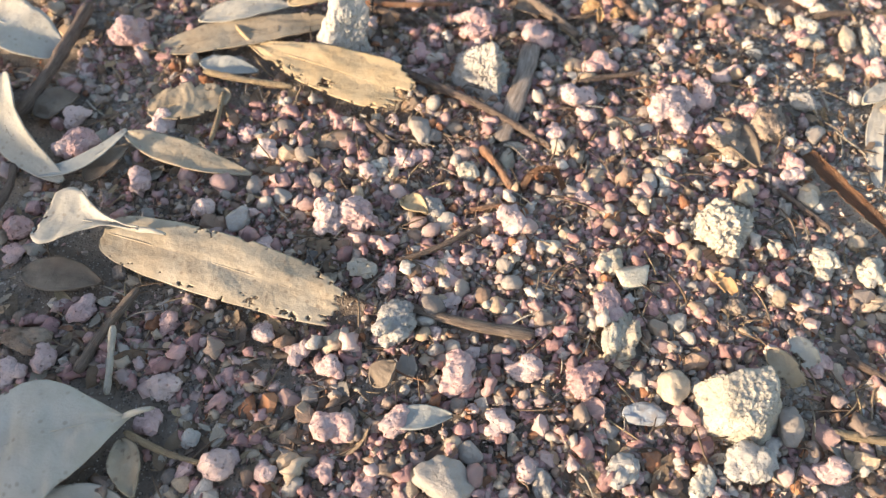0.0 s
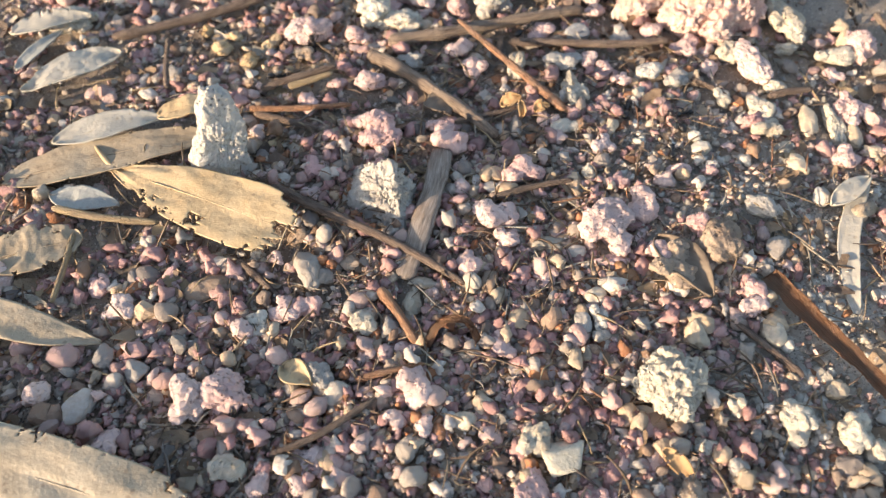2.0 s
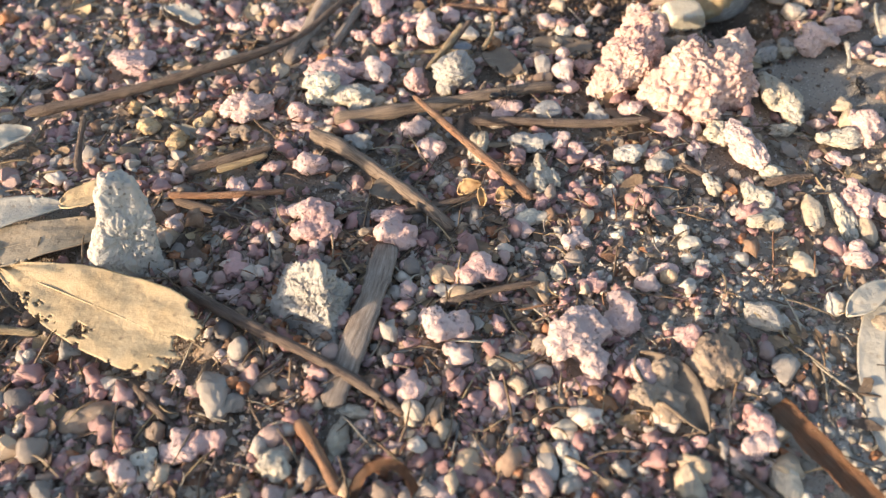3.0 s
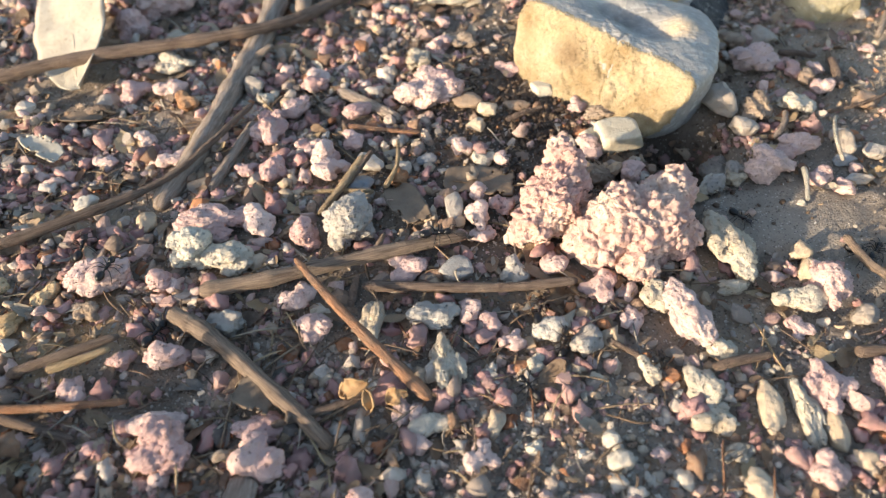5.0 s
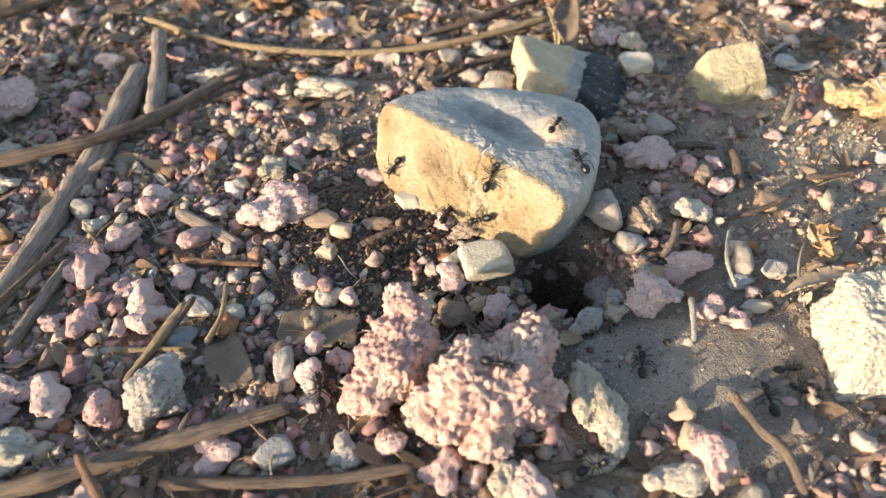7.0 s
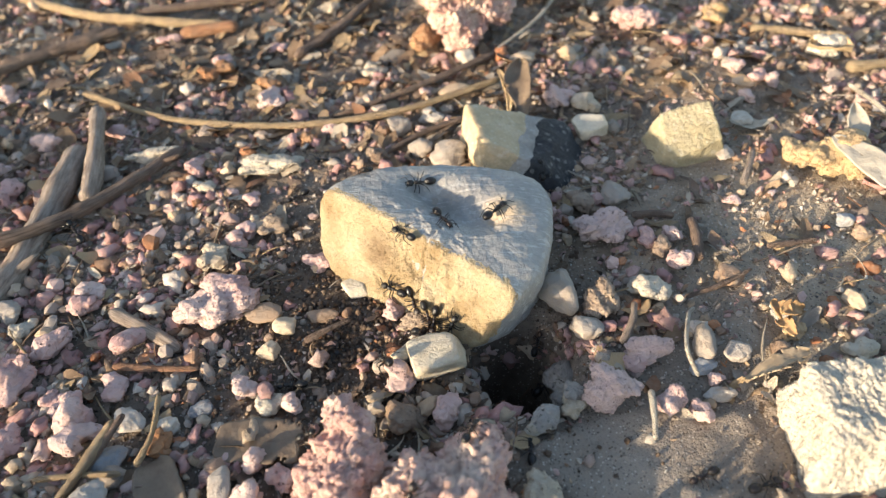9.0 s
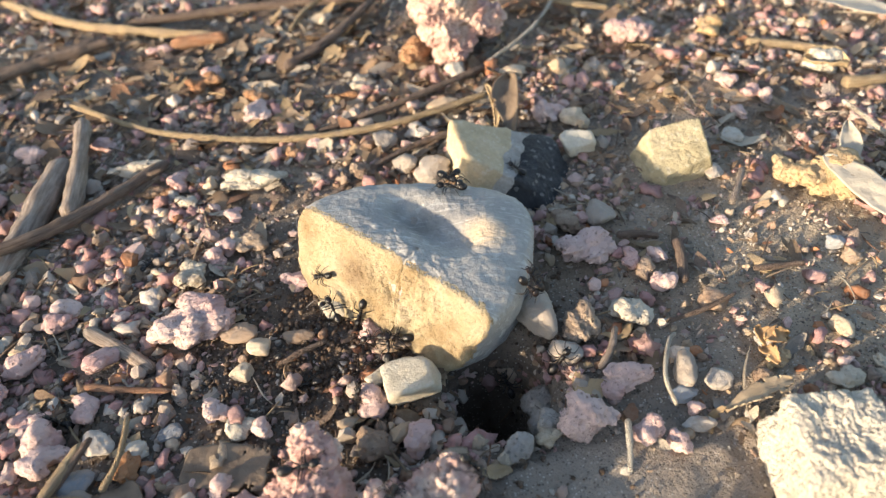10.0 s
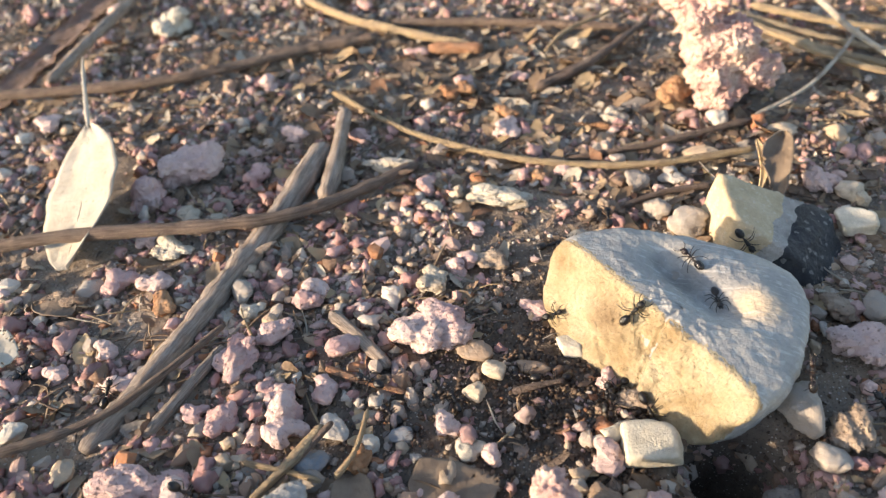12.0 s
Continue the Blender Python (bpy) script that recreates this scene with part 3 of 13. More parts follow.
def stick(points, r0, r1, material, label, name="twig", category="twig", seed=0, knots=0.22, stubs=0, flat=1.0, sides=14):
    """A dead stick; points in metres over the soil, radii in millimetres."""
    pts = [(x, y, z + relief(x, y)) for x, y, z in points]
    body = part(name, tube(pts, r0 / 1000, r1 / 1000, sides, 16, seed, knots, flat), material, None)
    rng = random.Random(seed + 91)
    for k in range(stubs):
        i = rng.randrange(len(pts) - 1)
        q = Vector(pts[i]).lerp(Vector(pts[i + 1]), rng.uniform(0.2, 0.8))
        d = (Vector(pts[i + 1]) - Vector(pts[i])).normalized()
        s = d.cross(Vector((0, 0, 1))) * rng.choice((-1, 1))
        r = min(r0, r1) / 1000
        tip = q + (d * 0.7 + s * 0.8 + Vector((0, 0, 0.4))) * r * rng.uniform(2.2, 3.6)
        part("stub", tube([q, q.lerp(tip, 0.5), tip], r * 0.55, r * 0.35, 7, 3, seed + k, 0.2), material, body)
    keep_line(points, max(r0, r1) / 1000)
    return tagged(body, label, category, "fallen twigs")


def bark_strip(points, width, material, label, gap=170, seed=0, name="bark_strip"):
    pts = [(x, y, z + relief(x, y)) for x, y, z in points]
    ob = part(name, tube(pts, width / 2000, width / 2200, 16, 14, seed, 0.34, 0.45, gap), material, None)
    keep_line(points, width / 2000)
    return tagged(ob, label, "bark")


def leaf(base, tip, width, material, label, arch=1.0, cup=0.6, bend=0.0, widest=0.42, sharp=0.75, bites=0.0, stalk=0.0, seed=0, cut=1.0, twist=0.0, thick=0.28, stalk_way=None, fold=0.0, roll=0.0, bitten=None):
    """A fallen leaf from its base to its tip (metres over the soil): width, arch, cup and bend sideways in millimetres.
    bites: how much of the margin is gnawed away; cut: where along its length it is torn off; twist in degrees at the tip."""
    b, t = (Vector((*q[:2], q[2] + relief(q[0], q[1]))) for q in (base, tip))
    root = new("leaf")
    root.location = b
    along = t - b
    length = along.length
    ex = along.normalized()
    ey = Vector((0, 0, 1)).cross(ex).normalized()
    ez = ex.cross(ey)
    nu, nv = (130, 45) if bites and width > 9 else (44, 15)
    bm = bmesh.new()
    uv = bm.loops.layers.uv.new("UVMap")
    rows = []

    def middle(u):
        return ex * length * u + ey * (bend / 1000) * math.sin(math.pi * u) + ez * (arch / 1000) * math.sin(math.pi * min(u, 1.0))

    for i in range(nu + 1):
        u = i / nu * cut
        w = width / 2000 * max(0.02, math.sin(math.pi * u ** (math.log(0.5) / math.log(widest)))) ** sharp
        turn = radians(roll + twist * u)
        row = []
        for k in range(nv):
            s = 2 * k / (nv - 1) - 1
            edge = w * (1 + 0.05 * noise.noise((u * 9 + seed, s * 0.4, 1)))
            y = s * edge
            z = cup / 1000 * (s * s - 0.25) + fold / 1000 * abs(s) + min(0.0009, 0.055 * width / 1000) * noise.noise((u * 5 + seed * 3, s * 1.2, 5)) + min(0.0003, 0.014 * width / 1000) * noise.noise((u * 14 + seed, s * 3, 9))
            p = middle(u) + ey * (y * math.cos(turn) - z * math.sin(turn)) + ez * (z * math.cos(turn) + y * math.sin(turn))
            row.append(bm.verts.new(p))
        rows.append(row)
    for i in range(nu):
        for k in range(nv - 1):
            u, s = (i + 0.5) / nu * cut, (2 * (k + 0.5) / (nv - 1) - 1)
            if bites:
                mx, my = u * length * 1000, s * width / 2
                gnaw = noise.noise((mx * 0.13 + seed * 2.7, my * 0.13, 2)) * 0.5 + 0.5 * noise.noise((mx * 0.45 + seed, my * 0.45, 7)) + 0.25 * (u - 0.45)
                gnaw += 0.35 * noise.noise((mx * 1.4 + seed, my * 1.4, 3))
                if abs(s) > 0.50 and gnaw * bites > 0.34 * (1.25 - abs(s)) and (bitten is None or s * bitten > 0 or u > 0.72):
                    continue
            if cut < 0.9 and nu > 100 and u > cut - 0.030 - 0.16 * noise.noise((s * 1.7 + seed, 0.5, 4)) - 0.07 * noise.noise((s * 7 + seed, u * 8, 6)):
                continue
            if cut < 1 and i > nu - 5 and noise.noise((s * 3 + seed, i * 0.8, 3)) > 0.30 * (nu - i) - 0.75:
                continue
            f = bm.faces.new((rows[i][k], rows[i + 1][k], rows[i + 1][k + 1], rows[i][k + 1]))
            for lo, (ii, kk) in zip(f.loops, ((i, k), (i + 1, k), (i + 1, k + 1), (i, k + 1))):
                lo[uv].uv = (ii / nu * cut, kk / (nv - 1))
    bmesh.ops.delete(bm, geom=[v for v in bm.verts if not v.link_faces], context="VERTS")
    bmesh.ops.solidify(bm, geom=bm.faces[:], thickness=thick / 1000)
    blade = part("blade", bm, material, root)
    rib = [middle(u) + ez * (-0.00008 - 0.25 * cup / 1000) for u in (0.0, 0.2 * cut, 0.4 * cut, 0.6 * cut, 0.8 * cut, 0.93 * cut)]
    part("midrib", tube(rib, 0.00020 if width > 10 else 0.00006, 0.00004, 6, 5, seed, 0.05), material, blade)
    if stalk:
        way = Vector(stalk_way or (0, 0, 0.2)) if stalk_way else -ex
        end = way.normalized() * stalk / 1000
        part("stalk", tube([ex * 0.001, end * 0.5 + ez * 0.0006, end], 0.00075 if width > 14 else 0.0005, 0.00042, 7, 5, seed, 0.08), material, root)
    for k in range(9):
        q = b.lerp(t, k / 8 * cut)
        KEEP.append((q.x, q.y, width / 2000 * (0.55 + 0.5 * math.sin(math.pi * k / 8))))
    return tagged(root, label, "leaf", "fallen leaves")

# ---- ground ----


def ground():
    """One sheet of soil: fine where it is seen near by, coarse to the horizon, with the nest's mouth sunk into it."""
    def axis(lo, hi, step):
        mid = np.concatenate([np.arange(lo - 0.40, lo, 0.005), np.arange(lo, hi, step)])
        far = 0.004 * 1.45 ** np.arange(0, 25)
        return np.concatenate([lo - 0.40 - np.cumsum(far)[::-1], mid, hi + np.cumsum(far)])
    xs, ys = axis(-0.20, 0.17, 0.0013), axis(-0.19, 0.27, 0.0013)
    verts = []
    for y in ys:
        for x in xs:
            near = max(0.0, 1.0 - max(0.0, abs(x) - 0.3, abs(y) - 0.35) * 0.5)
            z = relief(x, y) + near * (0.00045 * noise.noise((x * 260, y * 260, 1.7)) + 0.00025 * noise.noise((x * 620, y * 620, 4.4)))
            verts.append((x, y, z))
    w = len(xs)
    faces = [(j * w + i, j * w + i + 1, (j + 1) * w + i + 1, (j + 1) * w + i) for j in range(len(ys) - 1) for i in range(w - 1)]
    me = bpy.data.meshes.new("ground")
    me.from_pydata(verts, [], faces)
    me.polygons.foreach_set("use_smooth", [True] * len(faces))
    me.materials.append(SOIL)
    return tagged(new("ground", me), "grey-brown sandy soil with grit and a dark nest mouth", "ground", kind="structure")



# ---- the stones ----


def main_stone():
    """The stone over the nest: its worn top tilts away from the broken front and holds a trough with a raised far lip."""
    c = Vector((0.0405, 0.0564, 0.0068))
    front = Vector((-0.585, -0.700, 0.410)).normalized()
    along = Vector((0.767, -0.641, 0.0))
    bm = cut_stone("stone", [
        ((0.115, 0.02, 1), 0.0085), ((-0.97, 0.05, -0.12), 0.0258), ((-0.52, 0.85, 0.10), 0.0224), ((0.10, 0.98, 0.1), 0.0183),
        ((0.80, 0.60, 0.15), 0.0245), ((0.955, -0.27, -0.05), 0.0203), ((0.52, -0.80, -0.20), 0.0208), ((0, 0, -1), 0.0105), ((-0.5, -0.6, -0.62), 0.0160)],
        8.5, 7, 0.00045, 4, (
            ((-0.0050, 0.0098, 0.0086, 0, 0, 1), 0.0030, 0.0010), ((-0.0016, 0.0070, 0.0082, 0.15, -0.1, 1), 0.0040, 0.0024), ((0.0028, 0.0026, 0.0075, 0, 0, 1), 0.0046, 0.0020),
            ((0.0062, -0.0012, 0.0068, 0, 0, 1), 0.0042, 0.0018), ((0.0125, 0.0035, 0.0060, 0, 0, 1), 0.0050, -0.0013), ((0.0090, -0.0085, 0.0060, 0, 0, 1), 0.0050, -0.0006),
            ((-0.0045, -0.0065, 0.0070, -0.5, -0.6, 0.5), 0.0050, 0.0009)), crisp=((front, 0.0108),))
    for v in bm.verts:
        p = v.co
        if v.normal.dot(front) > 0.70:
            run = p.dot(along)
            edge = run - 0.0012 - 0.0016 * noise.noise((0, 0, p.z * 330)) - 0.10 * (0.004 - p.z)
            rise = min(1.0, max(0.0, edge / 0.0009))
            chip = 0.5 + noise.noise(p * 190)
            out = 0.00085 * rise * math.exp(-max(0.0, edge) / 0.007) - 0.0006 * math.exp(-(edge / 0.0004) ** 2)
            out += 0.00042 * noise.noise(p * 420) + 0.00026 * noise.noise(p * 1100) + 0.00016 * noise.noise(p * 2600)
            out -= 0.0007 * max(0.0, min(1.0, (chip - 0.62) * 5))
            v.co = p + front * out
        elif p.z > 0.0:
            v.co = p + v.normal * (0.00012 * noise.noise(p * 900) + 0.00008 * noise.noise(p * 2400))
    bm.normal_update()
    for f in bm.faces:
        q = f.calc_center_median()
        f.material_index = 1 if f.normal.dot(front) > 0.35 and q.dot(front) > 0.0094 + 0.0005 * noise.noise(q * 700) + 0.0004 * noise.noise(q * 240) else 0
    me = bpy.data.meshes.new("stone")
    for f in bm.faces:
        f.smooth = True
    bm.to_mesh(me)
    bm.free()
    me.materials.append(STONE_TOP)
    me.materials.append(STONE_FRESH)
    me.transform(Matrix.Scale(1.06, 4))
    ob = new("stone", me)
    ob.location = c
    for k in range(14):
        KEEP.append((c.x - 0.0225 + 0.0032 * k, c.y + 0.0048 - 0.0006 * k, 0.0135))
    return tagged(ob, "grey weathered stone with a hollow top and cream broken face", "stone")


def lodged_pebble():
    """A grey grain stuck in the trough of the stone."""
    ob = part("pebble", sphere(4), PEB_GREY, None)
    for v in ob.data.vertices:
        d = v.co.normalized()
        v.co = d * (1 + 0.22 * noise.noise(d * 1.6 + Vector((4, 1, 2))) + 0.07 * noise.noise(d * 5)) 
    ob.matrix_world = pose(0.0388, 0.0646, 0.0117, 6, 10, 20) @ Matrix.Diagonal((0.0026, 0.0020, 0.0014, 1))
    return tagged(ob, "small grey pebble lodged in the hollow of a stone", "pebble", "pebbles")


def two_tone_stone():
    bm = cut_stone("stone", [((0.36, -0.10, 1), 0.0056), ((-0.97, -0.22, 0.10), 0.0130), ((-0.2, -0.9, 0.4), 0.0100), ((0.75, -0.6, 0.45), 0.0125), ((0.9, 0.4, 0.1), 0.0170), ((0, 1, 0.1), 0.0105), ((0, 0, -1), 0.006), ((0.62, -0.30, 0.72), 0.0080)], 22.0, 6, 0.0006, 9, (((0.0025, -0.004, 0.0080, 0, 0, 1), 0.0032, 0.0016),), grit=0.0001)
    me = bpy.data.meshes.new("stone")
    for f in bm.faces:
        f.smooth = True
        p = f.calc_center_median()
        s = p.x * 0.92 - p.y * 0.30 - p.z * 0.45 + 0.0018 * noise.noise(p * 260)
        f.material_index = 2 if s > 0.0016 else 1 if s > -0.0028 else 0
    bm.to_mesh(me)
    bm.free()
    for m in (STONE_CREAM, STONE_GREY, STONE_BLACK):
        me.materials.append(m)
    ob = new("stone", me)
    ob.matrix_world = pose(0.0626, 0.0898, 0.0026) @ Matrix.Scale(0.93, 4)
    KEEP.append((0.062, 0.089, 0.013))
    return tagged(ob, "half cream, half black broken stone behind the grey stone", "stone")


def yellow_stone():
    bm = cut_stone("stone", [((-0.15, -0.52, 0.84), 0.0046), ((-0.97, -0.10, 0.20), 0.0078), ((-0.55, -0.83, 0), 0.0086), ((0.93, -0.10, 0.35), 0.0072), ((-0.05, 1, 0.3), 0.0046), ((0.20, -1, -0.1), 0.0068), ((0, 0, -1), 0.005)], 40.0, 6, 0.0003, 12)
    ob = part("stone", bm, STONE_YELLOW, None)
    ob.location = (0.1040, 0.0885, 0.0040)
    KEEP.append((0.103, 0.087, 0.011))
    return tagged(ob, "yellowish angular stone with a flat face on bare soil", "stone")


def white_block():
    bm = cut_stone("mineral_lump", [((0, -0.1, 1), 0.0082), ((-1, 0.1, 0.1), 0.0082), ((0.1, -1, 0.25), 0.0085), ((1, 0.1, 0.1), 0.0080), ((0, 1, 0.1), 0.0080), ((0, 0, -1), 0.007)], 20.0, 7, 0.0010, 3, grit=0.00030)
    ob = part("mineral_lump", bm, WHITE, None)
    ob.matrix_world = pose(0.1022, 0.0078, 0.0052, 0, 0, -4)
    KEEP.append((0.102, 0.007, 0.012))
    return tagged(ob, "large chalky white block with a pitted crust on soil", "lump")


def boulder(x, y, z, size, turn, seed, label, lobes, material=PINK_PALE):
    """A large crumbly lump out of lobes (dx, dy, dz, radius), all in millimetres."""
    me = fused_crumb("mineral_lump", seed, 0.030, [(Vector(q[:3]) / size, q[3] / size) for q in lobes], grain=0.072, freq=5.4, low=0.22, pits=0.13)
    me.transform(Matrix.Scale(size / 1000, 4))
    me.materials.append(material)
    ob = new("mineral_lump", me)
    ob.matrix_world = pose(x, y, z, 0, 0, turn)
    for q in lobes:
        KEEP.append((x + q[0] / 1000, y + q[1] / 1000, q[3] * 0.0009))
    return tagged(ob, label, "lump")


def porous_slab():
    """A flat porous plate that stands on its edge among the litter, leaning back."""
    bm = cut_stone("mineral_lump", [((0, 0, 1), 0.0115), ((-1, -0.1, 0.28), 0.0062), ((1, 0.1, 0.18), 0.0060), ((0, -1, 0), 0.0028), ((0, 1, 0), 0.0030), ((0, 0, -1), 0.0110), ((0.8, 0, 0.8), 0.0098)], 14.0, 6, 0.0011, 21, grit=0.0005)
    ob = part("mineral_lump", bm, GREY, None)
    ob.matrix_world = pose(-0.0850, -0.0490, 0.0080, -20, 14, 24) @ Matrix.Diagonal((0.84, 1.0, 1.05, 1))
    KEEP.append((-0.0855, -0.050, 0.006))
    return tagged(ob, "grey-white porous slab standing on edge among leaves", "lump")


def rough_wedge():
    """A broken three-sided lump with a flat rough face and one sharp peak."""
    bm = cut_stone("mineral_lump", [((-0.30, -0.78, 0.55), 0.0042), ((0.25, 0.92, 0.28), 0.0046), ((0.93, -0.10, 0.34), 0.0052), ((-0.80, 0.05, 0.60), 0.0062), ((0, 0, -1), 0.0045), ((-0.95, -0.2, 0.1), 0.0085)], 22.0, 6, 0.0010, 44, grit=0.00055)
    ob = part("mineral_lump", bm, GREY, None)
    ob.matrix_world = pose(-0.0478, -0.0600, 0.0036, 0, 0, -6) @ Matrix.Scale(0.98, 4)
    KEEP.append((-0.0485, -0.0600, 0.008))
    return tagged(ob, "grey-white broken wedge with a flat rough face on gravel", "lump")


def chalk_lump():
    bm = cut_stone("mineral_lump", [((0.05, -0.25, 1), 0.0058), ((-0.9, -0.2, 0.35), 0.0072), ((-0.35, -0.9, 0.3), 0.0062), ((0.62, -0.62, 0.50), 0.0058), ((0.95, 0.25, 0.1), 0.0078), ((-0.1, 1, 0.15), 0.0064), ((0, 0, -1), 0.005)], 18.0, 6, 0.0007, 33, grit=0.0003)
    ob = part("mineral_lump", bm, WHITE, None)
    ob.matrix_world = pose(0.0053, -0.1425, 0.0036, 0, 0, 10) @ Matrix.Scale(0.9, 4)
    KEEP.append((0.0053, -0.1425, 0.008))
    return tagged(ob, "large chalky white lump with one flat greyish side", "lump")


rough_wedge()
main_stone()
lodged_pebble()
chalk_lump()
porous_slab()
two_tone_stone()
yellow_stone()
white_block()
boulder(0.0322, 0.0010, 0.0056, 14.0, 0, 31, "large pink crumbly lump full of pores on dark soil", ((0, 0, 0, 9.2), (7.0, 5.2, 2.0, 6.6), (9.4, 9.0, 3.8, 4.0), (-7.6, -2.8, -1.0, 5.8), (0.5, -6.2, -2.0, 5.0), (5.5, 1.0, 1.0, 7.0), (-3.2, 2.0, 1.5, 6.4), (9.5, -1.5, -1.0, 4.6)))
boulder(0.0172, 0.0072, 0.0060, 11.0, 0, 41, "pink crumbly lump with a whitish top, beside a larger one", ((0, 0, 0, 6.6), (-4.4, -3.8, -2.0, 4.8), (2.8, 8.2, 5.0, 4.6), (4.4, 2.5, 0.5, 4.8), (1.8, 4.4, 3.0, 4.8), (-6.2, -5.4, -3.0, 3.0)))
boulder(0.0555, 0.1480, 0.0056, 14.0, 0, 51, "large upright pink crumbly block on far litter", ((0, 0, 0, 6.6), (-3, 0, 6, 7.6), (-6, 1, 13, 8.0), (-10, 1, 21, 7.4), (-15, 2, 27, 5.6), (-8, 2, 26, 6.4), (0, 1, 14, 7.2), (5, 2, 7, 6.4), (11, 3, 4, 4.8)))
boulder(0.0062, -0.1018, 0.0036, 9.0, 0, 61, "rounded chalky white lump pitted all over", ((0, 0, 0, 5.0), (3, 1, 0, 4.2), (-3, -0.5, -0.5, 4.3), (0.5, -3, -0.5, 4.0), (0, 3, 0.5, 3.8)), WHITE)

lump("fcream", 0.0352, 0.0318, 13.0, 7.5, 7.0, 8, 3)
lump("fcream", 0.0292, 0.0342, 4.8, 4.0, 3.6, 30, 5)

ground()

# ---- leaves, twigs and lumps, by place ----

# fallen leaves
leaf((-0.1108, -0.0530, 0.0025), (-0.0534, -0.0793, 0.0095), 15.6, LEAF_TAN, "tan dry leaf with gnawed ragged edge lying on gravel", arch=1.0, cup=0.2, bites=1.0, seed=3, widest=0.56, sharp=0.62, cut=0.80, roll=5, bitten=-1, stalk=8.5, stalk_way=(-7.0, 8.0, 0.6))
leaf((-0.1277, -0.1154, 0.0040), (-0.0659, -0.1306, 0.0040), 14.3, LEAF_SAND, "long brown dry leaf, torn and creased, lying on gravel", arch=1.5, cup=-1.0, bites=0.5, seed=8, widest=0.42, sharp=0.3, cut=0.89, fold=0.8, roll=8)
leaf((-0.1183, -0.1162, 0.0070), (-0.1433, -0.1133, 0.0060), 14.8, LEAF_PALE, "pale folded leaf end curled up beside a brown leaf", arch=1.0, cup=1.2, seed=11, widest=0.76, sharp=1.0, stalk=6.0, cut=0.93)
leaf((-0.1082, -0.1552, 0.0060), (-0.1389, -0.1668, 0.0030), 23.5, LEAF_PALE, "broad pale grey leaf with a cracked dry blade", arch=2.5, cup=-1.4, seed=14, widest=0.55, sharp=0.95, bites=0.3, stalk=5.0)
leaf((-0.1060, -0.1695, 0.0020), (-0.1250, -0.1722, 0.0020), 7.0, LEAF_PALE, "small pale leaf lying flat on the gravel", seed=15, arch=0.5)
leaf((-0.1859, -0.0510, 0.0060), (-0.1592, -0.0627, 0.0030), 16.2, LEAF_PALE, "pale curled leaf with a grey underside", arch=3.0, cup=1.5, seed=17, widest=0.45, sharp=0.5)
leaf((-0.1677, -0.0738, 0.0070), (-0.1429, -0.1021, 0.0030), 8.6, LEAF_PALE, "narrow pale leaf curled into a crescent", bend=-5.0, cup=0.5, seed=18, arch=1.0, sharp=0.45, roll=20)
leaf((-0.1502, -0.1007, 0.0030), (-0.1308, -0.0885, 0.0060), 3.9, LEAF_GREY, "narrow grey leaf edge curving up from litter", bend=-3.5, cup=0.4, seed=19, arch=0.5, sharp=0.5)
leaf((-0.1332, -0.0868, 0.0030), (-0.1003, -0.0955, 0.0020), 7.5, LEAF_SAND, "narrow tan leaf lying on dark gravel", seed=21, bend=-1.5, arch=1.2, cup=0.3, bites=0.2)
leaf((-0.1301, -0.0790, 0.0030), (-0.1110, -0.0725, 0.0030), 11.8, LEAF_BROWN, "dull brown leaf fragment on the ground", seed=22, arch=0.8, sharp=0.4, bites=0.5, widest=0.5)
leaf((-0.1348, -0.0565, 0.0020), (-0.0887, -0.0423, 0.0030), 11.0, LEAF_BROWN, "long brown leaf half under a tan leaf", seed=24, arch=1.2, sharp=0.5, bites=0.3)
leaf((-0.1266, -0.0458, 0.0025), (-0.1014, -0.0371, 0.0030), 8.2, LEAF_PALE, "pale mouldy leaf lying on a brown leaf", seed=25, arch=1.5, cup=1.0, bites=0.3)
leaf((-0.1028, -0.0390, 0.0050), (-0.0883, -0.0353, 0.0060), 6.6, LEAF_TAN, "small yellowish leaf propped on litter", seed=26, arch=1.2, cup=0.6, sharp=0.5)
leaf((-0.1188, -0.0160, 0.0040), (-0.1398, -0.0299, 0.0030), 9.9, LEAF_PALE, "pale dry leaf on dark litter", seed=27, arch=1.4, cup=1.0, bites=0.3)
leaf((-0.1224, -0.0603, 0.0020), (-0.1065, -0.0627, 0.0020), 6.5, LEAF_GREY, "grey leaf fragment under other leaves", seed=28, arch=0.5)
leaf((-0.1501, -0.0092, 0.0040), (-0.1305, -0.0023, 0.0040), 8.0, LEAF_PALE, "pale curled leaf scrap on the litter", seed=29, arch=1.4, cup=1.2, bites=0.5)
leaf((-0.1443, -0.0219, 0.0030), (-0.1369, -0.0080, 0.0040), 4.2, LEAF_GREY, "narrow grey leaf scrap on litter", seed=30, arch=0.8)
leaf((0.0562, -0.0538, 0.0030), (0.0447, -0.0865, 0.0015), 4.2, LEAF_PALE, "pale greenish curved leaf lying on sand", bend=-2.8, seed=31, arch=0.6, cup=0.1, widest=0.5, sharp=0.4, roll=10)
leaf((0.0461, -0.0617, 0.0030), (0.0561, -0.0542, 0.0040), 4.3, LEAF_PALE, "small pale leaf end on sand", seed=32, arch=0.8)
leaf((-0.1170, 0.1014, 0.0100), (-0.0978, 0.0555, 0.0030), 23.0, LEAF_PALE, "pale dry leaf with a long stalk leaning on twigs", arch=1.0, cup=0.3, bend=2.0, seed=35, widest=0.52, sharp=0.6, fold=0.5, roll=24, stalk=36.0, stalk_way=(-19.7, 29.9, 4.0))
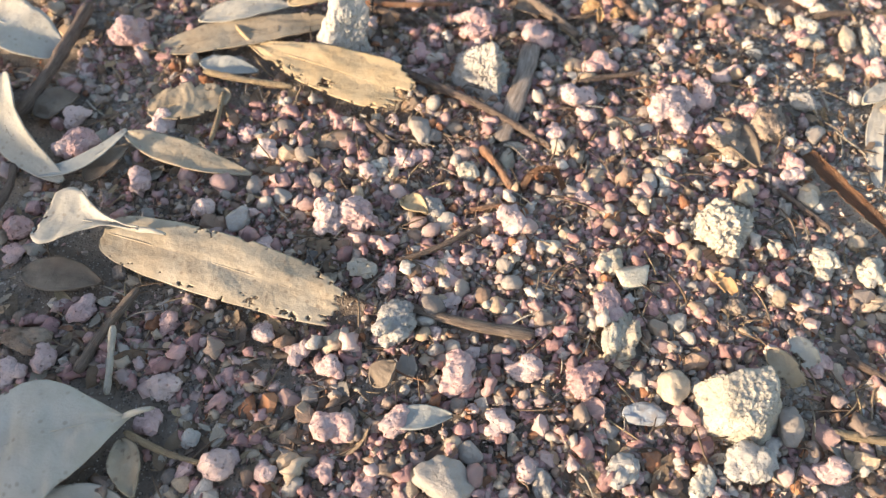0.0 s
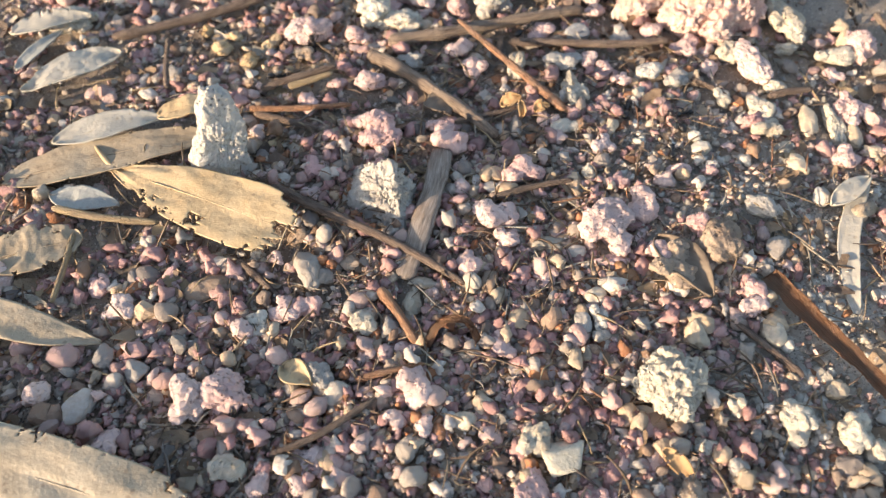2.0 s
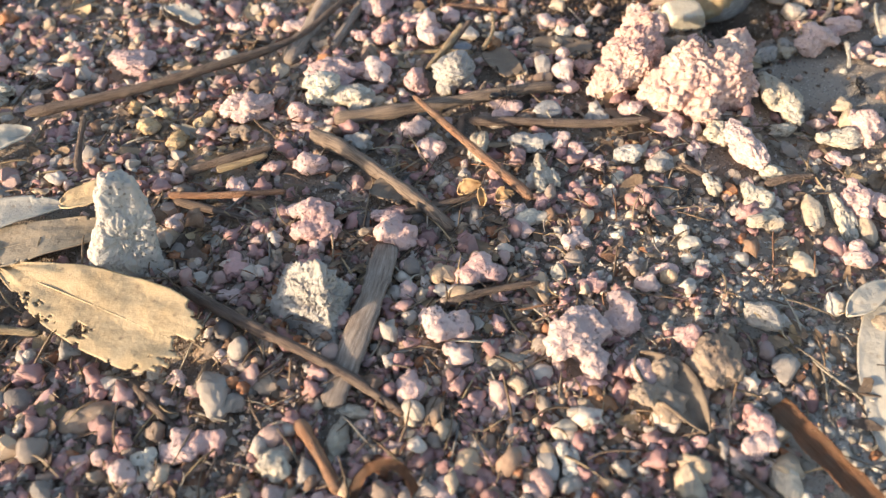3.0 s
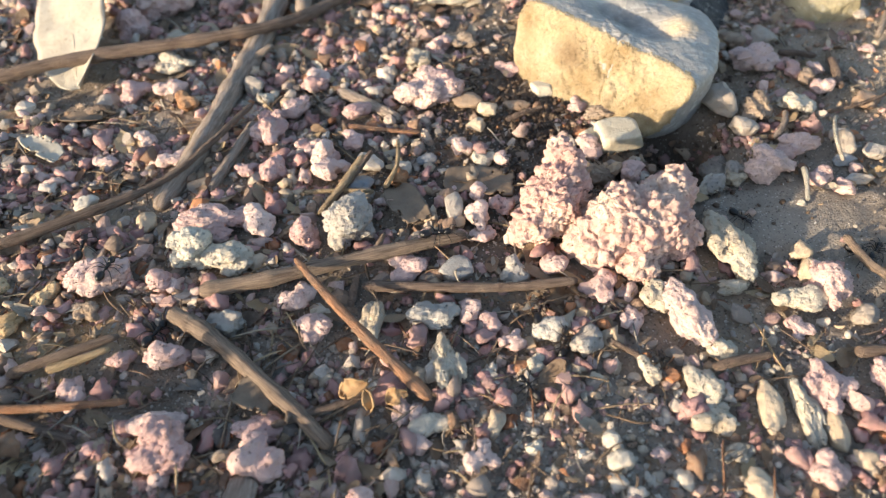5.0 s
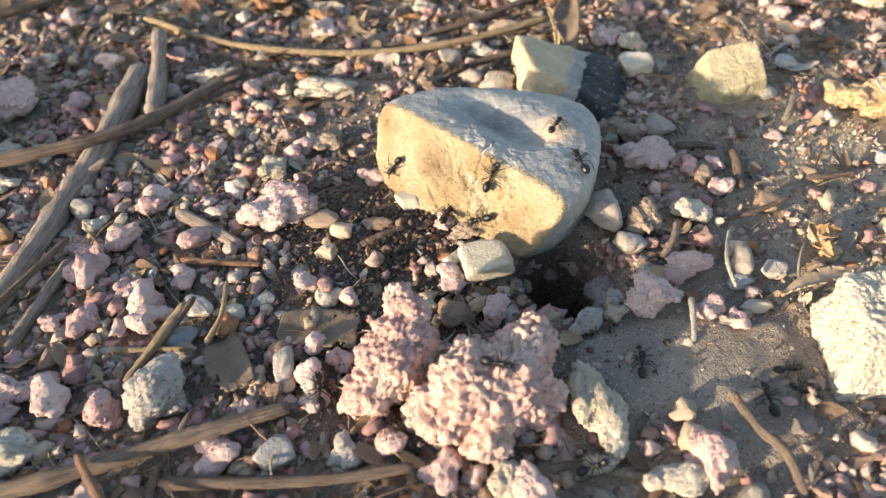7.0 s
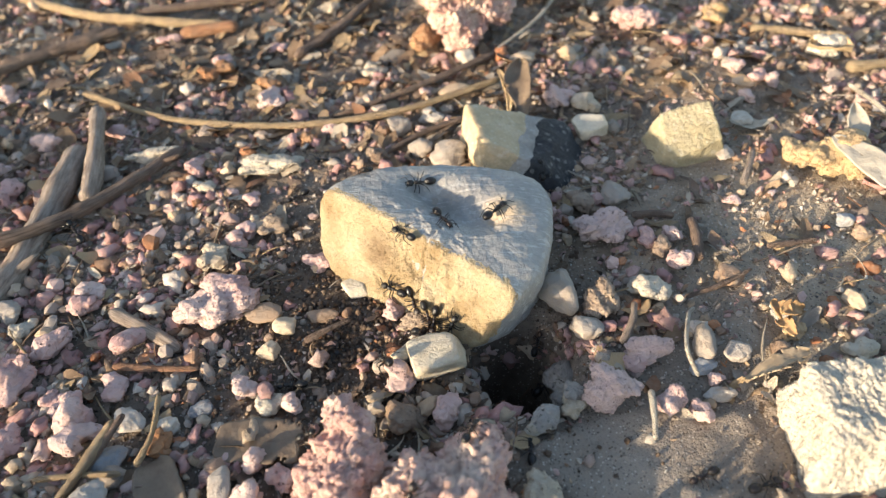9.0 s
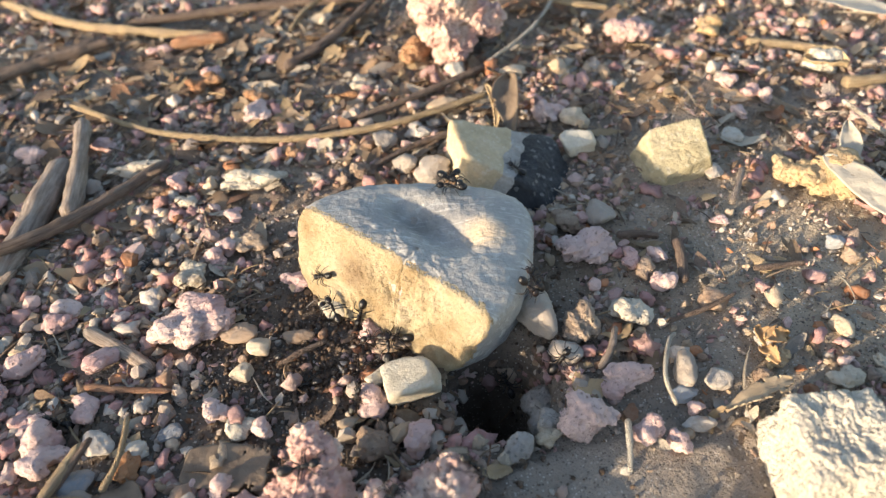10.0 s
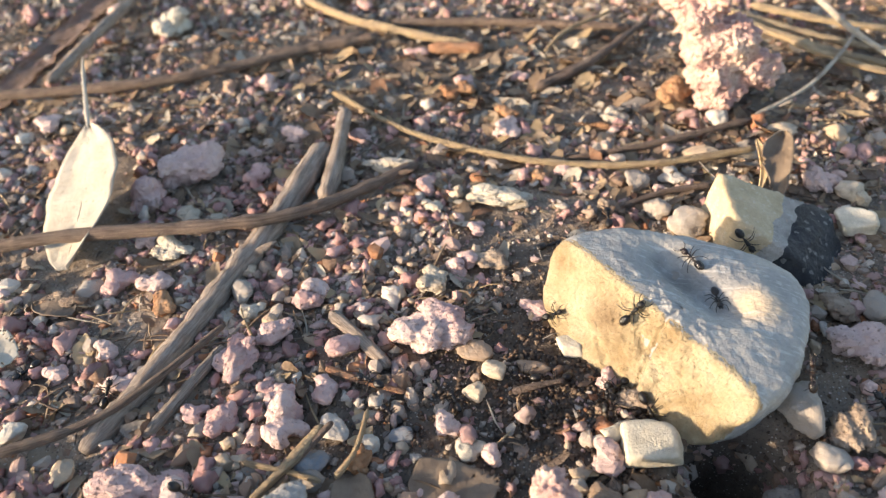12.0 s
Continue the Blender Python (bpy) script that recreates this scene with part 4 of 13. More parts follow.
leaf((0.0614, 0.1192, 0.0080), (0.0623, 0.1073, 0.0020), 2.2, LEAF_TAN, "narrow cream leaf scrap standing on edge", seed=38, arch=0.6, cup=0.3, sharp=0.8, bend=1.4)
leaf((0.0681, 0.1226, 0.0080), (0.0664, 0.1048, 0.0020), 7.0, LEAF_DARK, "brown curled leaf scrap behind the stone", seed=39, arch=1.6, cup=1.8, sharp=0.6, bites=0.5, bend=-1.6)
leaf((0.1413, 0.0565, 0.0070), (0.1338, 0.0769, 0.0090), 7.3, LEAF_PALE, "white folded leaf lying on a clod", seed=41, arch=0.8, cup=0.2, roll=-14, sharp=0.5)
leaf((0.1412, 0.0770, 0.0050), (0.1436, 0.0867, 0.0100), 4.9, LEAF_PALE, "pale leaf tip standing on a clod", seed=42, cup=1.0)
leaf((0.1038, 0.0235, 0.0030), (0.0905, 0.0196, 0.0020), 4.1, LEAF_BROWN, "dull brown crumpled leaf beside a white block", seed=43, arch=1.0, bites=0.9, twist=40)
leaf((0.1906, 0.1415, 0.0040), (0.1698, 0.1573, 0.0040), 9.8, LEAF_PALE, "long pale leaf on far sand", seed=44, arch=1.0)
leaf((0.1544, 0.1264, 0.0030), (0.1628, 0.1190, 0.0040), 10.7, LEAF_TAN, "cream curled leaf scrap on sand", seed=45, cup=2.0)
leaf((-0.0985, 0.0447, 0.0020), (-0.0851, 0.0441, 0.0020), 5.8, LEAF_DARK, "brown leaf scrap on the gravel", seed=46, bites=0.9, cut=0.85)
leaf((-0.1034, 0.0365, 0.0030), (-0.0905, 0.0280, 0.0020), 5.5, LEAF_PALE, "pale leaf scrap on the gravel", seed=47, bites=0.8, cut=0.85, sharp=0.4)
leaf((-0.0046, 0.0201, 0.0015), (0.0152, 0.0172, 0.0015), 8.6, LEAF_DARK, "flat dark leaf scrap stuck to the soil", seed=48, arch=0.3, cup=0.2, sharp=0.18, bites=1.0, cut=0.8)
leaf((-0.0404, -0.0313, 0.0030), (-0.0318, -0.0344, 0.0020), 5.8, LEAF_DARK, "dark flat leaf scrap under a twig", seed=49, sharp=0.2, bites=1.0, cut=0.8)
leaf((-0.0153, 0.0174, 0.0020), (-0.0089, 0.0035, 0.0020), 7.5, LEAF_DARK, "dark brown leaf scrap flat on soil", seed=50, sharp=0.2, bites=1.0, cut=0.8)
leaf((-0.0605, -0.1510, 0.0030), (-0.0490, -0.1489, 0.0030), 4.7, LEAF_GREY, "grey leaf scrap among gravel", seed=51)
leaf((-0.0643, -0.0999, 0.0020), (-0.0583, -0.1035, 0.0030), 4.8, LEAF_TAN, "small tan leaf scrap among gravel", seed=52, cup=1.0)
leaf((0.0087, -0.0700, 0.0020), (0.0174, -0.0838, 0.0020), 8.0, LEAF_DARK, "dark wet leaf scrap beneath lumps", seed=53, cup=1.5, arch=2.0)
leaf((-0.0648, -0.1438, 0.0020), (-0.0607, -0.1400, 0.0050), 5.2, LEAF_DARK, "dark leaf scrap standing among gravel", seed=54)
leaf((-0.1587, -0.0816, 0.0020), (-0.1489, -0.0759, 0.0030), 9.8, LEAF_DARK, "dark leaf scrap under lumps", seed=55)
leaf((-0.1385, -0.1009, 0.0020), (-0.1307, -0.0908, 0.0030), 6.8, LEAF_DARK, "dark leaf scrap on gravel", seed=56)
leaf((-0.1433, -0.1253, 0.0015), (-0.1251, -0.1267, 0.0020), 8.4, LEAF_DARK, "dark leaf scrap on shaded gravel", seed=57)
leaf((-0.1097, -0.1588, 0.0020), (-0.1039, -0.1686, 0.0030), 5.7, LEAF_BROWN, "brown leaf scrap beside a pale leaf", seed=58)
leaf((0.0034, -0.1143, 0.0040), (0.0082, -0.1188, 0.0020), 2.8, LEAF_ORANGE, "crumpled yellow-brown scrap of dry leaf on grit", seed=60, cup=0.7, arch=0.8, bites=1.0, twist=70, sharp=0.4, cut=0.85)
leaf((0.0114, -0.1312, 0.0050), (0.0178, -0.1388, 0.0020), 4.7, LEAF_BROWN, "crumpled yellow-brown scrap of dry leaf on grit", seed=61, cup=0.7, arch=0.8, bites=1.0, twist=70, sharp=0.4, cut=0.85)
leaf((0.0172, -0.1274, 0.0030), (0.0214, -0.1342, 0.0030), 4.3, LEAF_PALE, "crumpled yellow-brown scrap of dry leaf on grit", seed=62, cup=0.7, arch=0.8, bites=1.0, twist=70, sharp=0.4, cut=0.85)
leaf((0.1015, 0.0348, 0.0040), (0.1037, 0.0315, 0.0020), 3.0, LEAF_ORANGE, "crumpled tan scrap of dry leaf on sand", seed=70, cup=0.8, arch=1.0, bites=1.0, twist=60, sharp=0.4)
leaf((0.1022, 0.0320, 0.0040), (0.1074, 0.0331, 0.0030), 3.0, LEAF_ORANGE, "crumpled tan scrap of dry leaf on sand", seed=71, cup=0.8, arch=1.0, bites=1.0, twist=60, sharp=0.4)
leaf((0.1017, 0.0313, 0.0020), (0.1032, 0.0273, 0.0030), 2.4, LEAF_ORANGE, "crumpled tan scrap of dry leaf on sand", seed=72, cup=0.8, arch=1.0, bites=1.0, twist=60, sharp=0.4)
leaf((-0.0224, -0.0328, 0.0030), (-0.0180, -0.0314, 0.0050), 3.0, LEAF_ORANGE, "curled orange-brown seed husk on gravel", seed=80, cup=1.0, arch=1.0, bites=0.9, twist=60)
leaf((-0.0146, -0.0341, 0.0030), (-0.0114, -0.0328, 0.0040), 2.7, LEAF_ORANGE, "curled orange-brown seed husk on gravel", seed=81, cup=1.0, arch=1.0, bites=0.9, twist=60)
leaf((-0.0184, -0.0328, 0.0050), (-0.0174, -0.0348, 0.0020), 1.7, LEAF_ORANGE, "curled orange-brown seed husk on gravel", seed=82, cup=1.0, arch=1.0, bites=0.9, twist=60)

# twigs and bark
stick([(-0.1234, 0.0554, 0.0050), (-0.1013, 0.0625, 0.0060), (-0.0631, 0.0724, 0.0060), (-0.0441, 0.0832, 0.0050), (-0.0237, 0.1059, 0.0030)], 1.70, 1.55, TWIG, "long dark brown arched twig lying over a log", seed=2, stubs=2)
stick([(-0.0835, 0.0082, 0.0030), (-0.0729, 0.0141, 0.0040), (-0.0635, 0.0218, 0.0040), (-0.0565, 0.0314, 0.0050), (-0.0504, 0.0440, 0.0050)], 0.90, 0.68, TWIG, "thin brown twig lying across gravel", seed=3)
stick([(-0.0668, 0.0141, 0.0008), (-0.0610, 0.0349, 0.0012), (-0.0580, 0.0584, 0.0014), (-0.0544, 0.0771, 0.0019), (-0.0516, 0.1103, 0.0028)], 2.25, 3.30, GREY_WOOD, "weathered grey stick with peeling bark", name='branch', category='branch', seed=5, stubs=1)
stick([(-0.0438, 0.0878, 0.0030), (-0.0461, 0.1055, 0.0040), (-0.0500, 0.1260, 0.0050)], 2.25, 1.85, GREY_WOOD, "short weathered branch stub", seed=6)
stick([(-0.0563, 0.0186, 0.0012), (-0.0529, 0.0296, 0.0018), (-0.0498, 0.0401, 0.0025)], 1.29, 1.19, GREY_WOOD, "short grey twig beside a branch", seed=7)
stick([(-0.0309, 0.0533, 0.0020), (-0.0222, 0.0476, 0.0015), (-0.0150, 0.0422, 0.0010)], 1.45, 1.40, GREY_WOOD, "short stubby grey twig on soil", seed=8)
stick([(-0.0311, 0.0099, 0.0020), (-0.0262, 0.0171, 0.0040), (-0.0222, 0.0249, 0.0050)], 0.79, 1.07, STRAW, "short tan twig with broken end", seed=9)
stick([(-0.0582, 0.1378, 0.0030), (-0.0304, 0.1205, 0.0030), (-0.0050, 0.1129, 0.0030), (0.0147, 0.1109, 0.0030), (0.0362, 0.1132, 0.0030), (0.0626, 0.1225, 0.0030)], 0.81, 0.98, STRAW, "long thin arched tan twig behind the stone", seed=12)
stick([(0.0146, 0.1140, 0.0020), (0.0363, 0.1217, 0.0030), (0.0635, 0.1366, 0.0030)], 0.76, 0.96, TWIG, "thin dark twig on gravel", seed=13)
stick([(0.0256, 0.0936, 0.0020), (0.0389, 0.1026, 0.0020), (0.0512, 0.1076, 0.0020)], 0.70, 0.86, TWIG, "thin dark twig behind the stone", seed=14)
stick([(-0.1806, 0.1192, 0.0040), (-0.1221, 0.1342, 0.0040), (-0.0904, 0.1521, 0.0040), (-0.0580, 0.1751, 0.0040)], 1.70, 1.52, TWIG, "long dark twig on far gravel", seed=15)
stick([(-0.1040, 0.2115, 0.0030), (-0.0738, 0.1913, 0.0030), (-0.0492, 0.1800, 0.0030), (-0.0197, 0.1717, 0.0030)], 1.62, 1.45, STRAW, "tan twig on far gravel", seed=16)
stick([(-0.0527, 0.1854, 0.0030), (-0.0149, 0.1904, 0.0030), (0.0315, 0.1901, 0.0030)], 1.55, 1.38, TWIG, "dark twig on far gravel", seed=17)
bark_strip([(-0.1717, 0.1102, 0.0030), (-0.1718, 0.1479, 0.0040), (-0.1789, 0.2246, 0.0050)], 15.4, PINK_BARK, "broad pinkish-brown strip of bark lying on gravel", gap=262, seed=3)
stick([(-0.1537, 0.1309, 0.0050), (-0.1554, 0.1579, 0.0050), (-0.1610, 0.2028, 0.0050)], 1.74, 1.90, GREY_WOOD, "grey twig leaning on bark", seed=19)
stick([(0.0045, 0.1547, 0.0020), (0.0210, 0.1707, 0.0030), (0.0369, 0.1961, 0.0040)], 1.25, 1.00, TWIG, "thin brown twig on far gravel", seed=20)
stick([(0.0040, 0.1678, 0.0050), (0.0095, 0.1772, 0.0070), (0.0234, 0.1907, 0.0080)], 0.76, 0.61, STRAW, "bent dry stem on gravel", seed=21)
stick([(0.0596, 0.2046, 0.0040), (0.0867, 0.1878, 0.0040), (0.1121, 0.1796, 0.0030)], 2.22, 1.60, STRAW, "dry flattened straw stem on far soil", seed=22, name='straw_stem', category='straw', flat=0.5)
stick([(0.0624, 0.1961, 0.0050), (0.0865, 0.1783, 0.0050), (0.1091, 0.1688, 0.0040)], 2.18, 1.55, STRAW, "dry flattened straw stem on far soil", seed=23, name='straw_stem', category='straw', flat=0.5)
stick([(0.0701, 0.2041, 0.0060), (0.0921, 0.1935, 0.0060), (0.1141, 0.1906, 0.0050)], 2.23, 1.68, STRAW, "dry flattened straw stem on far soil", seed=24, name='straw_stem', category='straw', flat=0.5)
stick([(0.0785, 0.1777, 0.0070), (0.0922, 0.1660, 0.0070), (0.1064, 0.1611, 0.0060)], 2.05, 1.53, STRAW, "dry flattened straw stem on far soil", seed=25, name='straw_stem', category='straw', flat=0.5)
stick([(0.0636, 0.1380, 0.0030), (0.0795, 0.1520, 0.0060), (0.0904, 0.1678, 0.0090), (0.0965, 0.1787, 0.0110)], 0.56, 0.57, PALE_STRAW, "thin pale bent grass stem", seed=30, name='grass_stem', category='grass', knots=0.03)
stick([(0.0847, 0.1991, 0.0140), (0.0946, 0.1767, 0.0110), (0.1056, 0.1627, 0.0090)], 1.04, 0.79, PALE_STRAW, "thin pale grass stem crossing another", seed=31, name='grass_stem', category='grass', knots=0.03)
stick([(0.1507, 0.1002, 0.0060), (0.1554, 0.0934, 0.0040), (0.1581, 0.0847, 0.0030)], 0.62, 0.57, PALE_STRAW, "thin white grass stem on sand", seed=32, name='grass_stem', category='grass', knots=0.03)
stick([(-0.0512, -0.0106, 0.0030), (-0.0382, -0.0084, 0.0040), (-0.0263, -0.0049, 0.0040), (-0.0117, -0.0011, 0.0040), (-0.0005, 0.0023, 0.0030)], 1.59, 1.24, BROWN_WOOD, "straight brown stick lying between pale lumps", seed=33, stubs=1)
stick([(-0.0206, -0.0092, 0.0025), (-0.0073, -0.0105, 0.0030), (0.0071, -0.0108, 0.0030), (0.0202, -0.0100, 0.0030)], 1.06, 0.95, TWIG, "short dark brown stick in front of a pink lump", seed=34)
stick([(-0.0333, -0.0053, 0.0060), (-0.0267, -0.0137, 0.0060), (-0.0170, -0.0245, 0.0050), (-0.0075, -0.0336, 0.0030)], 0.66, 1.20, RED_BARK, "reddish splintered twig lying on gravel", seed=35, flat=0.6)
stick([(-0.0558, -0.0150, 0.0030), (-0.0467, -0.0209, 0.0030), (-0.0350, -0.0310, 0.0030), (-0.0295, -0.0358, 0.0030), (-0.0236, -0.0413, 0.0020)], 1.75, 1.23, BROWN_WOOD, "knotty brown twig lying on gravel", seed=36, stubs=2)
stick([(-0.0744, -0.0269, 0.0030), (-0.0688, -0.0255, 0.0040), (-0.0637, -0.0238, 0.0050)], 0.87, 0.59, STRAW, "short tan twig on gravel", seed=37)
stick([(-0.0335, -0.0380, 0.0030), (-0.0260, -0.0355, 0.0030), (-0.0174, -0.0324, 0.0030)], 0.63, 0.56, TWIG, "thin brown twig lying on gravel", seed=38)
stick([(-0.0290, 0.0131, 0.0020), (-0.0246, 0.0191, 0.0040), (-0.0204, 0.0254, 0.0060)], 0.83, 0.64, TWIG, "thin broken twig standing in gravel", seed=39)
stick([(-0.0354, 0.0169, 0.0020), (-0.0268, 0.0161, 0.0030), (-0.0197, 0.0153, 0.0030)], 0.54, 0.48, STRAW, "thin pale straw on soil", seed=40)
stick([(-0.0272, 0.0393, 0.0020), (-0.0192, 0.0374, 0.0020), (-0.0100, 0.0362, 0.0020)], 0.93, 0.59, RED_BARK, "reddish flat twig on soil", seed=41, flat=0.5)
stick([(0.0410, -0.0287, 0.0020), (0.0451, -0.0278, 0.0030), (0.0516, -0.0264, 0.0030)], 0.85, 0.77, TWIG, "short twig among cream lumps", seed=43)
stick([(0.0239, -0.0224, 0.0020), (0.0290, -0.0258, 0.0020), (0.0329, -0.0299, 0.0020)], 0.69, 0.47, TWIG, "thin dark twig between lumps", seed=44)
stick([(0.0659, -0.0265, 0.0030), (0.0707, -0.0263, 0.0030), (0.0772, -0.0262, 0.0030)], 0.96, 0.96, TWIG, "brown twig on sand", seed=45)
stick([(-0.0731, -0.0581, 0.0030), (-0.0608, -0.0654, 0.0040), (-0.0493, -0.0710, 0.0040), (-0.0395, -0.0757, 0.0030), (-0.0306, -0.0814, 0.0020)], 1.16, 0.77, TWIG, "brown twig pointing from a tan leaf", seed=47, stubs=1)
stick([(-0.1236, -0.0093, 0.0030), (-0.1003, -0.0007, 0.0040), (-0.0834, 0.0073, 0.0040), (-0.0688, 0.0166, 0.0040)], 1.28, 1.08, TWIG, "thin brown twig lying across litter", seed=48)
stick([(-0.0811, -0.0276, 0.0030), (-0.0729, -0.0249, 0.0040), (-0.0629, -0.0212, 0.0050)], 1.05, 0.81, TWIG, "brown twig on reddish litter", seed=49)
stick([(-0.0827, -0.0342, 0.0030), (-0.0727, -0.0341, 0.0030), (-0.0581, -0.0337, 0.0040)], 0.90, 0.58, RED_BARK, "thin reddish twig on litter", seed=50)
stick([(-0.0817, -0.0346, 0.0020), (-0.0736, -0.0371, 0.0020), (-0.0657, -0.0395, 0.0020)], 1.02, 0.62, TWIG, "thin brown twig on litter", seed=51)
stick([(-0.0240, -0.0601, 0.0030), (-0.0162, -0.0572, 0.0030), (-0.0072, -0.0550, 0.0030)], 0.80, 0.58, TWIG, "thin dark twig among lumps", seed=52)
stick([(0.0167, -0.0849, 0.0020), (0.0234, -0.0910, 0.0020), (0.0312, -0.0995, 0.0020)], 0.60, 0.74, TWIG, "thin brown root lying on sand", seed=53)
stick([(-0.0774, -0.0764, 0.0020), (-0.0720, -0.0810, 0.0020), (-0.0675, -0.0844, 0.0010)], 0.96, 0.51, TWIG, "twig stub under a tan leaf", seed=54)
stick([(-0.0474, -0.0834, 0.0030), (-0.0434, -0.0887, 0.0030), (-0.0396, -0.0943, 0.0020)], 1.03, 1.06, RED_BARK, "short reddish stick among gravel", seed=55)
stick([(-0.0504, -0.1022, 0.0020), (-0.0440, -0.1006, 0.0030), (-0.0378, -0.0991, 0.0030)], 0.65, 0.47, RED_BARK, "short reddish twig among gravel", seed=56)
stick([(-0.1044, -0.0278, 0.0030), (-0.1054, -0.0216, 0.0050), (-0.1054, -0.0153, 0.0080)], 0.79, 0.57, TWIG, "upright thin brown twig in litter", seed=57)
stick([(-0.0362, -0.0464, 0.0030), (-0.0373, -0.0572, 0.0036), (-0.0400, -0.0690, 0.0032), (-0.0428, -0.0805, 0.0020)], 2.5, 2.3, GREY_WOOD, "flat grey strip of bark curving on gravel", name="bark_strip", category="bark", seed=5, flat=0.22, knots=0.16)
bark_strip([(0.0291, -0.0788, 0.0030), (0.0341, -0.0866, 0.0040), (0.0391, -0.0940, 0.0040), (0.0460, -0.1031, 0.0030)], 4.3, RED_BARK, "reddish curled strip of bark on sand", gap=215, seed=6)
bark_strip([(-0.0381, -0.0958, 0.0020), (-0.0352, -0.0920, 0.0060), (-0.0305, -0.0918, 0.0070), (-0.0277, -0.0945, 0.0030)], 1.9, RED_BARK, "small curled reddish bark shaving", gap=200, seed=7)
stick([(-0.1616, -0.0837, 0.0030), (-0.1590, -0.0658, 0.0040), (-0.1570, -0.0437, 0.0050)], 1.71, 1.45, TWIG, "dark twig leaning on pale leaves", seed=58)
stick([(-0.0626, -0.1258, 0.0020), (-0.0529, -0.1287, 0.0030), (-0.0436, -0.1304, 0.0030), (-0.0338, -0.1309, 0.0020)], 0.83, 1.51, BROWN_WOOD, "flat grey-brown twig among gravel", seed=59, flat=0.6)
stick([(-0.1559, -0.1105, 0.0020), (-0.1546, -0.1047, 0.0030), (-0.1552, -0.0990, 0.0040)], 1.04, 0.81, TWIG, "twig among shaded leaves", seed=60)
stick([(-0.1230, -0.1467, 0.0020), (-0.1203, -0.1372, 0.0030), (-0.1158, -0.1283, 0.0040)], 1.24, 0.85, BROWN_WOOD, "grey twig among shaded gravel", seed=61)
stick([(-0.1148, -0.1509, 0.0030), (-0.1160, -0.1445, 0.0040), (-0.1178, -0.1373, 0.0050)], 0.66, 0.70, PALE_STRAW, "pale straw among shaded gravel", seed=62)
stick([(-0.1202, -0.0644, 0.0030), (-0.1088, -0.0674, 0.0040), (-0.0958, -0.0682, 0.0030)], 0.90, 0.66, STRAW, "thin straw under a tan leaf", seed=63)
stick([(-0.1133, -0.0708, 0.0030), (-0.1118, -0.0811, 0.0040), (-0.1124, -0.0875, 0.0030)], 0.66, 0.49, STRAW, "thin bent straw lying on gravel", seed=64)
stick([(-0.1092, -0.1575, 0.0030), (-0.1008, -0.1604, 0.0030), (-0.0919, -0.1621, 0.0030)], 0.64, 0.52, STRAW, "thin tan twig on gravel", seed=65)
stick([(-0.0638, -0.1164, 0.0020), (-0.0556, -0.1127, 0.0030), (-0.0462, -0.1060, 0.0030)], 0.74, 0.51, TWIG, "thin twig among gravel", seed=66)
stick([(0.0281, -0.1303, 0.0020), (0.0320, -0.1323, 0.0020), (0.0376, -0.1359, 0.0020)], 0.80, 0.78, TWIG, "thin brown twig on sand", seed=68)
stick([(0.0217, -0.1455, 0.0020), (0.0278, -0.1461, 0.0020), (0.0348, -0.1465, 0.0020)], 0.96, 0.85, STRAW, "tan twig on sand", seed=69)
stick([(0.0865, 0.0399, 0.0020), (0.0936, 0.0410, 0.0030), (0.1012, 0.0435, 0.0040)], 0.57, 0.41, TWIG, "thin twig in the stone shadow", seed=70)
stick([(0.1085, 0.0511, 0.0020), (0.1133, 0.0510, 0.0020), (0.1196, 0.0514, 0.0020)], 0.73, 0.61, TWIG, "short twig on bare soil", seed=71)
stick([(0.1115, 0.0709, 0.0020), (0.1144, 0.0753, 0.0030), (0.1179, 0.0812, 0.0030)], 0.80, 0.70, GREY_WOOD, "short grey twig on soil", seed=72)
stick([(0.0958, 0.0619, 0.0020), (0.0950, 0.0559, 0.0020), (0.0933, 0.0495, 0.0020)], 1.15, 1.08, TWIG, "short brown twig in shade", seed=73)
stick([(0.0832, 0.0647, 0.0020), (0.0883, 0.0645, 0.0020), (0.0924, 0.0633, 0.0020)], 0.90, 0.77, TWIG, "short brown twig in shade", seed=74)
stick([(0.0709, 0.0305, 0.0020), (0.0741, 0.0346, 0.0030), (0.0759, 0.0391, 0.0030)], 0.76, 0.68, GREY_WOOD, "grey twig bit beside the stone", seed=75)
stick([(0.0816, 0.0204, 0.0040), (0.0804, 0.0245, 0.0070), (0.0837, 0.0323, 0.0060), (0.0863, 0.0355, 0.0040)], 0.41, 0.39, PALE_STRAW, "thin pale curled stem on soil", seed=76, knots=0.03)
stick([(0.0707, 0.0099, 0.0020), (0.0717, 0.0145, 0.0030), (0.0725, 0.0187, 0.0040)], 0.48, 0.61, PALE_STRAW, "short pale straw standing in soil", seed=77)
stick([(-0.0174, 0.0163, 0.0030), (-0.0149, 0.0212, 0.0050), (-0.0148, 0.0289, 0.0060)], 0.54, 0.48, STRAW, "thin bent dry stem on soil", seed=78)
stick([(0.0103, 0.0393, 0.0020), (0.0148, 0.0410, 0.0030), (0.0197, 0.0431, 0.0030)], 0.78, 0.46, TWIG, "thin brown twig by the stone", seed=79)
stick([(-0.0350, 0.1695, 0.0030), (-0.0168, 0.1708, 0.0030)], 1.89, 1.90, RED_BARK, "reddish twig on far gravel", seed=81)
stick([(-0.0878, 0.1568, 0.0040), (-0.0728, 0.1641, 0.0040), (-0.0537, 0.1731, 0.0040)], 1.81, 1.73, TWIG, "dark twig on far gravel", seed=82)
